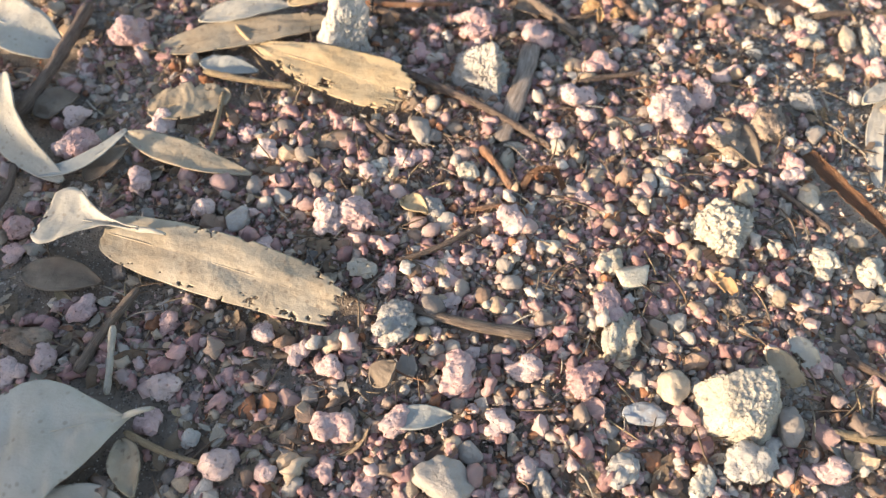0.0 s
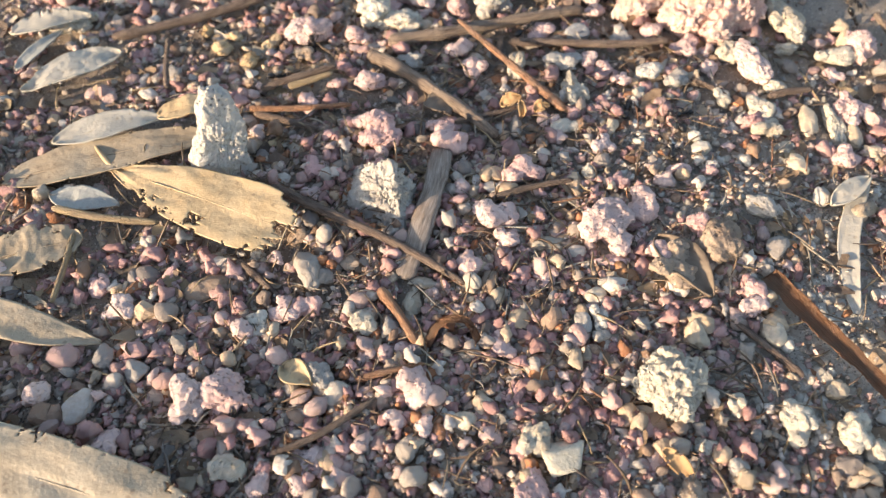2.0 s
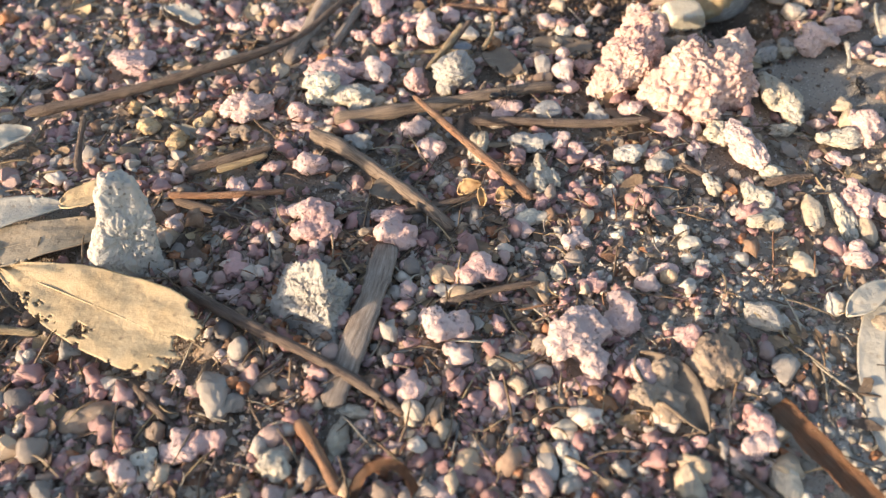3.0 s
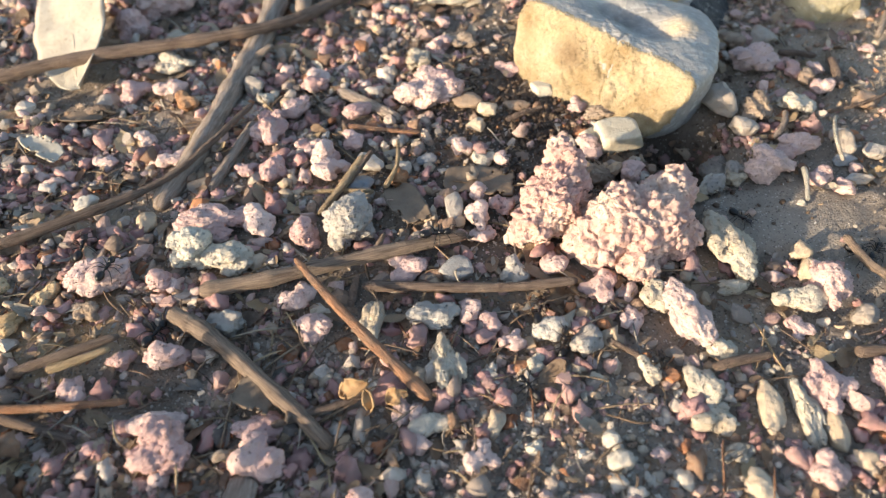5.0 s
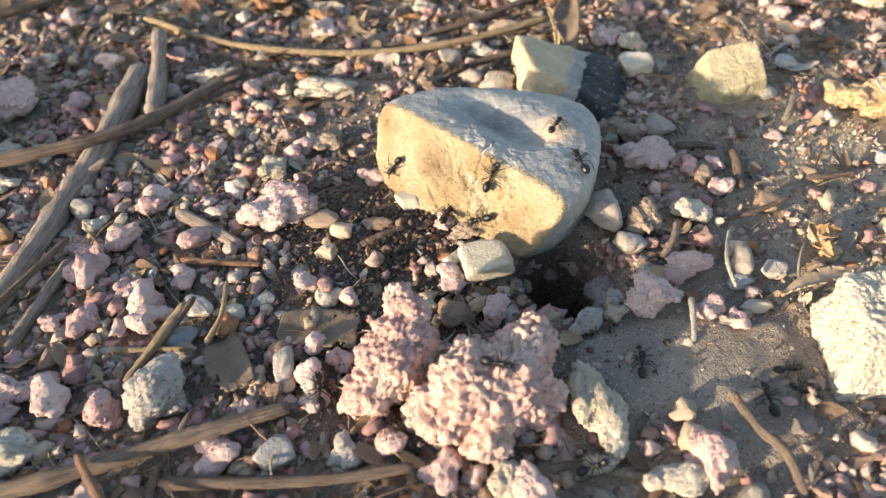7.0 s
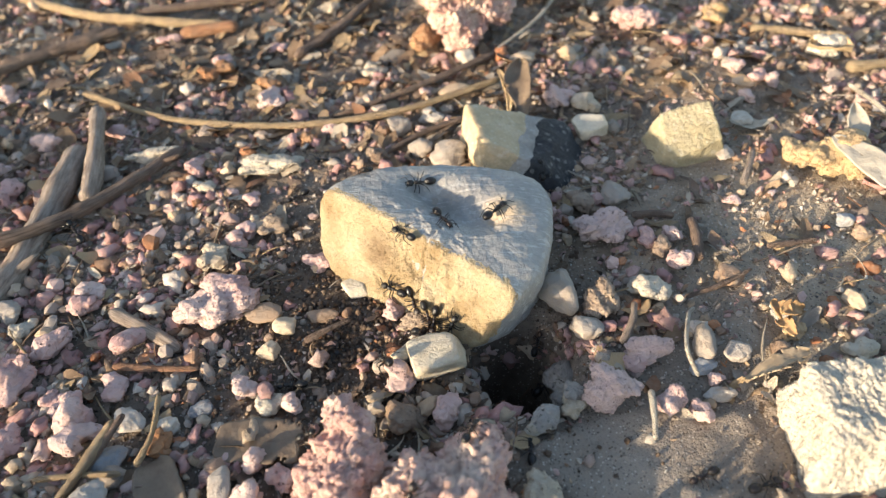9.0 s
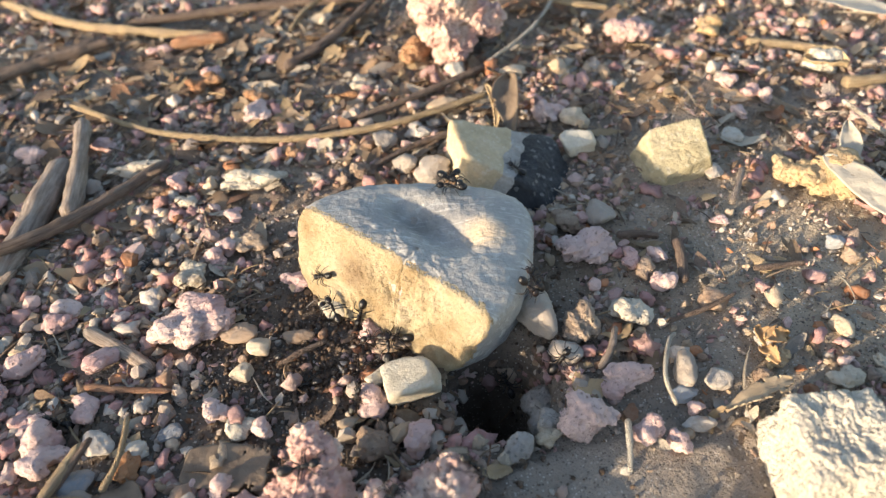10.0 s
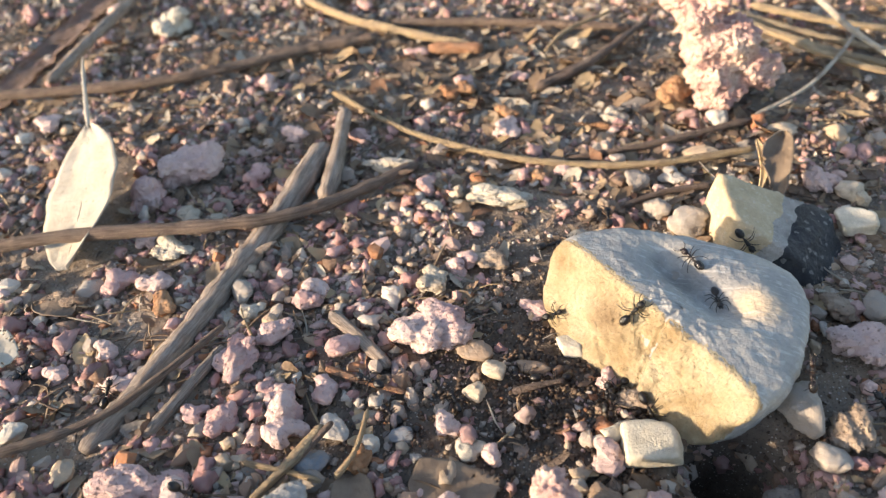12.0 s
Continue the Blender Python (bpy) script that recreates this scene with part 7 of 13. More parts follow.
def flake(seed):
    """A small torn scrap of leaf: a bent, ragged sheet."""
    rng = random.Random(seed)
    pts, tris = [], []
    bend, curl = rng.uniform(-0.7, 0.7), rng.uniform(-0.5, 0.5)
    for j in range(4):
        half = (0.45, 1.0, 0.9, 0.3)[j] * rng.uniform(0.6, 1.15)
        for i in range(3):
            x, y = (j / 1.5 - 1) * rng.uniform(0.85, 1.1), half * (i - 1) * rng.uniform(0.75, 1.1)
            pts.append((x, y, bend * x * x + curl * y * y + rng.uniform(-0.12, 0.12)))
    for j in range(3):
        for i in range(2):
            a = j * 3 + i
            tris += [(a, a + 1, a + 4), (a, a + 4, a + 3)]
    return pts, tris


def fibre(seed):
    """A thin bent needle or rootlet, three-sided."""
    rng = random.Random(seed)
    pts, tris, n = [], [], 7
    c1, c2, ph = rng.uniform(-0.14, 0.14), rng.uniform(-0.05, 0.05), rng.uniform(0, 6)
    for i in range(n):
        u = i / (n - 1) * 2 - 1
        r = 0.05 * (1.0 - 0.5 * abs(u)) * rng.uniform(0.8, 1.2)
        for k in range(3):
            a = math.tau * k / 3
            pts.append((u, c1 * u * u + c2 * math.sin(3 * u + ph) + r * math.cos(a), 0.15 * (1 - u * u) + r * math.sin(a)))
    for i in range(n - 1):
        for k in range(3):
            a, b = i * 3 + k, i * 3 + (k + 1) % 3
            tris += [(a, b, b + 3), (a, b + 3, a + 3)]
    return pts, tris


def leaf_scraps():
    shapes = [flake(500 + k) for k in range(24)]

    def sizes(rng):
        a = 0.0008 + 0.0022 * rng.uniform() ** 2
        return a * 1.3, a * rng.uniform(0.45, 0.9), a * 0.7
    rows = [(x, y, relief(x, y) + 0.0010, a, b, c, 0.5) for x, y, a, b, c in scatter(6000, sizes, 0.05, 0.30, 31, 0.3)]
    far = np.random.default_rng(8)
    for _ in range(2600):
        x, y = 0.015 + 0.080 * far.normal(), 0.152 + 0.032 * far.normal()
        a = 0.0008 + 0.0036 * far.uniform() ** 3
        rows.append((x, y, relief(x, y) + 0.0012, a * 1.3, a * far.uniform(0.4, 0.9), a * 0.6, 0.5))
    heap("leaf_scraps", LITTER, "brown scraps of leaf and bark among the gravel", shapes, rows, "litter")


def nest_crumbs():
    """Dark reddish-brown crumbs that the ants carried out before the stone."""
    rng = np.random.default_rng(77)
    shapes = [shard(540 + k, 12) for k in range(6)]
    rows = []
    for k in range(4200):
        wide = 1.0 if k < 900 else 3.0
        x, y = 0.0285 - 0.002 * wide + 0.0085 * wide * rng.normal(), 0.0375 + 0.002 * wide + 0.0055 * wide * rng.normal()
        r = 0.00022 + 0.00055 * rng.uniform() ** 2
        rows.append((x, y, relief(x, y) + 0.5 * r, r * 1.3, r, r * 0.8, 1.2))
    heap("nest_crumbs", DEBRIS, "dark reddish-brown crumbs of nest debris by the stone", shapes, rows, "litter")


gravel()
grit()
leaf_scraps()
nest_crumbs()
plant_crumbs()

# ---- ants ----


def ball(c, r, level=3):
    bm = sphere(level)
    bm.transform(Matrix.Translation(Vector(c) / 1000) @ Matrix.Diagonal((r[0] / 1000, r[1] / 1000, r[2] / 1000, 1)))
    return bm


def joined(*bms):
    out = bmesh.new()
    for bm in bms:
        me = bpy.data.meshes.new("piece")
        bm.to_mesh(me)
        bm.free()
        out.from_mesh(me)
        bpy.data.meshes.remove(me)
    return out


def mm(*pts):
    return [Vector(p) / 1000 for p in pts]


LEGS = [  # hip, then knee and foot as seen from the hip, in millimetres
    ((0.52, 0.24, 0.68), (0.42, 0.85, 0.55), (0.95, 1.65, -0.70)),
    ((0.12, 0.27, 0.64), (-0.05, 1.02, 0.68), (-0.15, 1.95, -0.66)),
    ((-0.28, 0.25, 0.68), (-0.60, 0.90, 0.72), (-1.55, 1.85, -0.70)),
]


def build_ant(body):
    """A black harvester ant about five millimetres long, its head towards +x."""
    root = new("ant")
    head = part("head", ball((1.42, 0, 0.86), (0.62, 0.56, 0.42)), body, root)
    part("thorax", joined(ball((0.42, 0, 0.92), (0.50, 0.36, 0.37)), ball((-0.20, 0, 0.82), (0.46, 0.29, 0.30))), body, root)
    part("waist", joined(ball((-0.72, 0, 0.78), (0.20, 0.16, 0.24), 2), ball((-1.02, 0, 0.82), (0.22, 0.20, 0.24), 2)), body, root)
    part("abdomen", ball((-1.95, 0, 0.98), (0.98, 0.68, 0.64)), ANT_BLACK, root)
    for s in (1, -1):
        part("mandible", tube(mm((1.85, 0.30 * s, 0.76), (2.10, 0.26 * s, 0.70), (2.22, 0.06 * s, 0.66)), 0.00012, 0.00006, 6, 3, 1, 0.02), body, head)
        part("antenna", tube(mm((1.72, 0.20 * s, 1.05), (2.05, 0.72 * s, 1.30), (2.45, 0.95 * s, 1.00), (2.95, 1.02 * s, 0.62)), 0.00007, 0.00006, 5, 3, 2, 0.02), body, head)
        for hip, knee, foot in LEGS:
            k, f = (Vector((v[0], v[1] * s, v[2])) for v in (knee, foot))
            shin = k.lerp(f, 0.55) + Vector((0, 0.10 * s, 0.12))
            leg = part("leg", tube(mm((0, 0, 0), k * 0.5 + Vector((0, 0, 0.12)), k, shin, f), 0.00010, 0.00004, 6, 3, 3, 0.03), body, root)
            leg.location = (hip[0] / 1000, hip[1] * s / 1000, hip[2] / 1000)
    return tagged(root, "glossy black ant walking over soil and stones", "ant", "ants")


ANT_TEMPLATES = [build_ant(ANT_BLACK), build_ant(ANT_RED)]
tagged(ANT_TEMPLATES[1], "dark brown ant with a black abdomen walking about")
ANTS = []


def make_ants(count):
    for n in range(count):
        source = ANT_TEMPLATES[1 if n % 3 == 1 else 0]
        ob = source if n < 2 else copy_thing(source, Matrix())
        if n < 2:
            ob = ANT_TEMPLATES[n]
        ob.scale = (1, 1, 1)
        ANTS.append(ob)


def ant_walk(n, rows):
    """Rows of seconds, x, y, z, heading, pitch and roll. The legs step in two threes, by how far the ant has gone."""
    ant = ANTS[n]
    size = 1.08 + 0.30 * ((n * 0.618) % 1.0)
    ant.scale = (size, size, size)
    walk(ant, [(t, pose(x, y, z, 0, 0, head) @ pose(0, 0, 0, roll, pitch, 0)) for t, x, y, z, head, pitch, roll in rows])
    gone, steps = 0.0, []
    for a, b in zip(rows, rows[1:]):
        steps.append((a[0], gone))
        gone += min(1.3, math.hypot(b[1] - a[1], b[2] - a[2]) * 380)
    steps.append((rows[-1][0], gone))
    legs = [c for c in ant.children if c.name.startswith("leg")]
    for k, leg in enumerate(legs):
        x, y, z = leg.location
        lead = math.pi * ((k % 3 + k // 3) % 2)
        side = 1 if y > 0 else -1
        walk(leg, [(t, pose(x, y, z, 0, 0, side * 17 * math.sin(g * 2.2 + lead))) for t, g in steps[::2] + ([] if len(steps) % 2 else [steps[-1]])])


make_ants(35)


def motions():
    ant_walk(0, [(0, 0.0459, 0.0008, 0.0051, 158, -26, 54), (0.25, 0.0427, 0.0002, 0.0103, 172, -54, 33), (0.5, 0.0434, 0.0040, 0.0099, 187, -54, -31), (0.75, 0.0418, 0.0023, 0.0114, 192, -40, -40), (1, 0.0410, 0.0025, 0.0123, 187, -38, -26), (1.25, 0.0397, 0.0012, 0.0125, 190, -32, -24), (1.5, 0.0398, 0.0031, 0.0129, 184, -24, 17), (1.75, 0.0382, 0.0017, 0.0134, 172, 6, -15), (2, 0.0365, 0.0014, 0.0128, 166, -17, -17), (2.25, 0.0356, 0.0036, 0.0131, 162, -4, 30), (2.5, 0.0342, 0.0048, 0.0129, 154, 10, 29), (2.75, 0.0317, 0.0024, 0.0145, 134, -18, 21), (3, 0.0307, 0.0024, 0.0151, 121, -10, 21), (3.25, 0.0309, 0.0052, 0.0136, 127, -4, 17), (3.5, 0.0302, 0.0058, 0.0134, 150, 17, 28), (3.75, 0.0298, 0.0072, 0.0120, 166, 48, 38), (4, 0.0286, 0.0063, 0.0117, 171, 48, 47), (4.25, 0.0277, 0.0059, 0.0118, 168, 42, 45), (4.5, 0.0265, 0.0047, 0.0120, 169, 53, 45), (4.75, 0.0266, 0.0077, 0.0083, 173, 50, 54), (5, 0.0256, 0.0068, 0.0087, 177, 1, 46), (5.25, 0.0246, 0.0068, 0.0088, 185, -8, -27), (5.5, 0.0243, 0.0073, 0.0086, 242, 31, -1), (5.75, 0.0248, 0.0070, 0.0073, 295, -31, 48), (6, 0.0256, 0.0035, 0.0116, 314, -54, 11), (6.25, 0.0286, 0.0018, 0.0142, 322, -16, 8), (6.5, 0.0317, 0.0000, 0.0133, 365, 4, 32), (6.75, 0.0339, 0.0024, 0.0139, 400, -5, -19), (7, 0.0348, 0.0013, 0.0134, 343, 3, 17), (7.25, 0.0354, 0.0015, 0.0137, 400, 5, 17), (7.5, 0.0363, 0.0041, 0.0115, 420, 18, 4), (7.75, 0.0369, 0.0048, 0.0112, 421, 34, 0), (8, 0.0376, 0.0057, 0.0120, 422, -6, -17), (8.25, 0.0383, 0.0071, 0.0124, 422, -33, -27), (8.5, 0.0389, 0.0081, 0.0135, 421, 5, -33), (8.75, 0.0396, 0.0097, 0.0125, 420, -3, -38), (9, 0.0401, 0.0097, 0.0131, 420, 14, -36), (9.25, 0.0403, 0.0117, 0.0114, 363, -39, -26), (9.5, 0.0408, 0.0107, 0.0123, 351, -40, -23), (9.75, 0.0423, 0.0096, 0.0138, 349, 35, -26), (10, 0.0442, 0.0092, 0.0117, 352, 54, -33), (10.25, 0.0463, 0.0110, 0.0001, 362, 54, 22), (10.5, 0.0478, 0.0096, 0.0007, 375, 2, 39), (10.75, 0.0494, 0.0102, -0.0001, 382, 15, -10), (11, 0.0507, 0.0104, 0.0009, 386, 28, -23), (11.25, 0.0515, 0.0106, 0.0009, 400, 37, -25), (11.5, 0.0521, 0.0118, -0.0020, 419, 46, -13), (11.75, 0.0526, 0.0125, -0.0028, 401, 47, -37), (12, 0.0573, 0.0151, -0.0054, 388, 7, -54)])
    ant_walk(1, [(0, 0.0540, 0.0275, -0.0314, 0, -31, -11), (0.25, 0.0542, 0.0276, -0.0318, 27, -15, -9), (0.5, 0.0544, 0.0277, -0.0317, 27, -12, -11), (0.75, 0.0546, 0.0278, -0.0315, 27, -14, -13), (1, 0.0548, 0.0279, -0.0313, 27, -20, -14), (1.25, 0.0550, 0.0280, -0.0272, 27, -54, -16), (1.5, 0.0553, 0.0281, -0.0270, 27, -54, -18), (1.75, 0.0555, 0.0282, -0.0269, 27, -54, -20), (2, 0.0556, 0.0283, -0.0267, 27, -54, -21), (2.25, 0.0558, 0.0284, -0.0266, 27, -54, -21), (2.5, 0.0559, 0.0284, -0.0265, 27, -54, -21), (2.75, 0.0560, 0.0285, -0.0264, 27, -54, -22), (3, 0.0560, 0.0285, -0.0264, 27, -54, -22), (3.25, 0.0561, 0.0283, -0.0226, -31, -54, 54), (3.5, 0.0562, 0.0279, -0.0260, -69, -26, 54), (3.75, 0.0564, 0.0274, -0.0260, -74, -28, 54), (4, 0.0565, 0.0269, -0.0259, -83, -23, 54), (4.25, 0.0565, 0.0264, -0.0258, -106, 14, 54), (4.5, 0.0563, 0.0262, -0.0263, -163, 54, 40), (4.75, 0.0558, 0.0262, -0.0265, -202, 54, -10), (5, 0.0550, 0.0267, -0.0307, -215, 34, -8), (5.25, 0.0536, 0.0278, -0.0317, -224, 23, -3), (5.5, 0.0500, 0.0317, -0.0286, -227, -54, 37), (5.75, 0.0446, 0.0375, 0.0082, -226, -14, -54), (6, 0.0391, 0.0429, 0.0096, -217, 0, -54), (6.25, 0.0348, 0.0455, 0.0079, -274, -54, -54), (6.5, 0.0380, 0.0449, 0.0115, -331, -54, 19), (6.75, 0.0426, 0.0434, 0.0153, -367, -40, 46), (7, 0.0386, 0.0455, 0.0133, -310, -54, -15), (7.25, 0.0375, 0.0455, 0.0116, -253, -34, -54), (7.5, 0.0365, 0.0456, 0.0104, -195, 43, -54), (7.75, 0.0357, 0.0455, 0.0092, -175, 54, -50), (8, 0.0350, 0.0454, 0.0084, -168, 54, -47), (8.25, 0.0343, 0.0448, 0.0078, -158, 54, -38), (8.5, 0.0338, 0.0449, 0.0057, -145, 54, -27), (8.75, 0.0334, 0.0446, 0.0049, -130, 54, -1), (9, 0.0331, 0.0450, 0.0036, -74, 33, 54), (9.25, 0.0346, 0.0422, 0.0034, -49, 6, 40), (9.5, 0.0362, 0.0402, 0.0019, -68, 38, 49), (9.75, 0.0354, 0.0406, 0.0026, -125, 47, -21), (10, 0.0332, 0.0418, 0.0030, -183, -11, -22), (10.25, 0.0294, 0.0434, 0.0021, -201, 9, -8), (10.5, 0.0254, 0.0458, 0.0000, -195, 35, -5), (10.75, 0.0234, 0.0450, 0.0002, -185, -11, 1), (11, 0.0218, 0.0450, 0.0006, -176, -3, 1), (11.25, 0.0204, 0.0449, 0.0005, -172, -7, 4), (11.5, 0.0194, 0.0446, 0.0007, -155, 7, 6), (11.75, 0.0187, 0.0442, 0.0003, -141, 4, 20), (12, 0.0181, 0.0437, 0.0005, -147, -3, -3)])
    ant_walk(2, [(0, 0.0350, 0.0860, 0.0002, 0, -2, -4), (0.25, 0.0352, 0.0861, 0.0002, 27, 1, -3), (0.5, 0.0354, 0.0862, 0.0002, 27, 1, -3), (0.75, 0.0356, 0.0863, 0.0002, 27, 1, -3), (1, 0.0358, 0.0864, 0.0002, 27, 1, -12), (1.25, 0.0360, 0.0865, 0.0003, 27, 1, -15), (1.5, 0.0363, 0.0866, 0.0003, 27, 1, -14), (1.75, 0.0365, 0.0867, 0.0002, 27, 1, -13), (2, 0.0366, 0.0868, 0.0002, 27, 1, -12), (2.25, 0.0368, 0.0869, 0.0002, 27, 1, -11), (2.5, 0.0369, 0.0869, 0.0002, 27, 1, -9), (2.75, 0.0370, 0.0870, 0.0001, 27, 1, -5), (3, 0.0370, 0.0870, 0.0001, 27, 1, -3), (3.25, 0.0370, 0.0872, 0.0001, 84, 5, 0), (3.5, 0.0370, 0.0878, 0.0003, 91, 0, -14), (3.75, 0.0370, 0.0885, 0.0001, 94, -1, -3), (4, 0.0369, 0.0892, 0.0002, 101, -2, -2), (4.25, 0.0367, 0.0896, 0.0001, 128, 0, -3), (4.5, 0.0365, 0.0897, 0.0001, 185, 0, -5), (4.75, 0.0361, 0.0891, 0.0001, 242, 4, 0), (5, 0.0355, 0.0878, 0.0001, 251, -1, 0), (5.25, 0.0348, 0.0853, 0.0004, 255, -15, 8), (5.5, 0.0333, 0.0791, 0.0025, 257, -24, 1), (5.75, 0.0317, 0.0722, 0.0161, 257, -2, 0), (6, 0.0289, 0.0597, 0.0167, 257, 0, -6), (6.25, 0.0270, 0.0519, 0.0080, 257, 54, 38), (6.5, 0.0260, 0.0512, 0.0039, 200, 54, -53), (6.75, 0.0214, 0.0553, 0.0056, 143, 10, -54), (7, 0.0180, 0.0586, 0.0064, 180, 54, -54), (7.25, 0.0173, 0.0570, 0.0028, 237, 54, 23), (7.5, 0.0169, 0.0549, 0.0006, 263, 24, 8), (7.75, 0.0165, 0.0536, -0.0000, 268, -2, 36), (8, 0.0166, 0.0496, 0.0001, 271, -1, 2), (8.25, 0.0164, 0.0484, -0.0001, 272, 1, -29), (8.5, 0.0168, 0.0435, 0.0009, 272, -47, -3), (8.75, 0.0164, 0.0425, -0.0001, 270, 47, -34), (9, 0.0166, 0.0385, -0.0001, 269, -1, -1), (9.25, 0.0168, 0.0340, 0.0015, 271, -10, -4), (9.5, 0.0165, 0.0322, 0.0002, 265, 2, -31), (9.75, 0.0165, 0.0334, 0.0002, 208, -20, -8), (10, 0.0157, 0.0348, 0.0002, 185, 1, -3), (10.25, 0.0124, 0.0331, 0.0006, 213, -15, -27), (10.5, 0.0097, 0.0300, 0.0009, 228, 19, 0), (10.75, 0.0097, 0.0287, 0.0006, 285, 2, 5), (11, 0.0099, 0.0279, 0.0011, 228, -40, 2), (11.25, 0.0073, 0.0293, 0.0003, 191, -29, 44), (11.5, 0.0055, 0.0276, 0.0025, 141, 11, 36), (11.75, 0.0027, 0.0314, 0.0012, 122, -9, 40), (12, -0.0003, 0.0363, 0.0005, 122, 6, 0)])
    ant_walk(3, [(0, 0.0540, 0.0275, -0.0314, 0, -31, -11), (0.25, 0.0542, 0.0276, -0.0318, 27, -15, -9), (0.5, 0.0544, 0.0277, -0.0317, 27, -12, -11), (0.75, 0.0546, 0.0278, -0.0315, 27, -14, -13), (1, 0.0548, 0.0279, -0.0313, 27, -20, -14), (1.25, 0.0550, 0.0280, -0.0272, 27, -54, -16), (1.5, 0.0553, 0.0281, -0.0270, 27, -54, -18), (1.75, 0.0555, 0.0282, -0.0269, 27, -54, -20), (2, 0.0556, 0.0283, -0.0267, 27, -54, -21), (2.25, 0.0558, 0.0284, -0.0266, 27, -54, -21), (2.5, 0.0559, 0.0284, -0.0265, 27, -54, -21), (2.75, 0.0560, 0.0285, -0.0264, 27, -54, -22), (3, 0.0560, 0.0285, -0.0264, 27, -54, -22), (3.25, 0.0560, 0.0284, -0.0259, -31, -48, 54), (3.5, 0.0561, 0.0281, -0.0265, -81, -7, 54), (3.75, 0.0561, 0.0277, -0.0266, -87, -5, 54), (4, 0.0561, 0.0272, -0.0266, -97, 6, 54), (4.25, 0.0560, 0.0269, -0.0266, -119, 28, 54), (4.5, 0.0558, 0.0266, -0.0266, -160, 54, 22), (4.75, 0.0553, 0.0266, -0.0306, -196, 34, -3), (5, 0.0547, 0.0270, -0.0307, -213, 28, -12), (5.25, 0.0537, 0.0277, -0.0317, -221, 24, -1), (5.5, 0.0513, 0.0299, -0.0286, -222, -39, 54), (5.75, 0.0477, 0.0333, -0.0162, -226, -54, 50), (6, 0.0446, 0.0369, 0.0073, -234, -28, -54), (6.25, 0.0436, 0.0397, 0.0109, -291, -54, -35), (6.5, 0.0512, 0.0412, 0.0149, -344, 1, 9), (6.75, 0.0558, 0.0451, 0.0141, -308, -2, 8), (7, 0.0558, 0.0467, 0.0143, -256, -9, 1), (7.25, 0.0552, 0.0480, 0.0145, -243, -7, -3), (7.5, 0.0546, 0.0503, 0.0145, -236, -5, -2), (7.75, 0.0535, 0.0509, 0.0145, -233, 1, 1), (8, 0.0526, 0.0518, 0.0146, -235, 4, 1), (8.25, 0.0518, 0.0540, 0.0142, -241, 6, 0), (8.5, 0.0512, 0.0546, 0.0141, -254, 8, -4), (8.75, 0.0509, 0.0559, 0.0140, -273, 9, -7), (9, 0.0512, 0.0569, 0.0144, -320, -2, -13), (9.25, 0.0566, 0.0590, 0.0150, -342, -4, -1), (9.5, 0.0624, 0.0606, 0.0156, -289, 1, 12), (9.75, 0.0581, 0.0652, 0.0160, -232, -5, 0), (10, 0.0471, 0.0712, 0.0145, -194, -3, -9), (10.25, 0.0386, 0.0708, 0.0168, -193, 5, -10), (10.5, 0.0320, 0.0728, 0.0165, -236, 42, 11), (10.75, 0.0302, 0.0826, 0.0011, -266, 3, -19), (11, 0.0298, 0.0893, 0.0029, -208, -44, 4), (11.25, 0.0299, 0.0797, 0.0007, -151, 25, -1), (11.5, 0.0299, 0.0727, 0.0162, -166, 4, 16), (11.75, 0.0284, 0.0787, 0.0007, -223, -1, -28), (12, 0.0264, 0.0917, 0.0021, -261, -5, -10)])
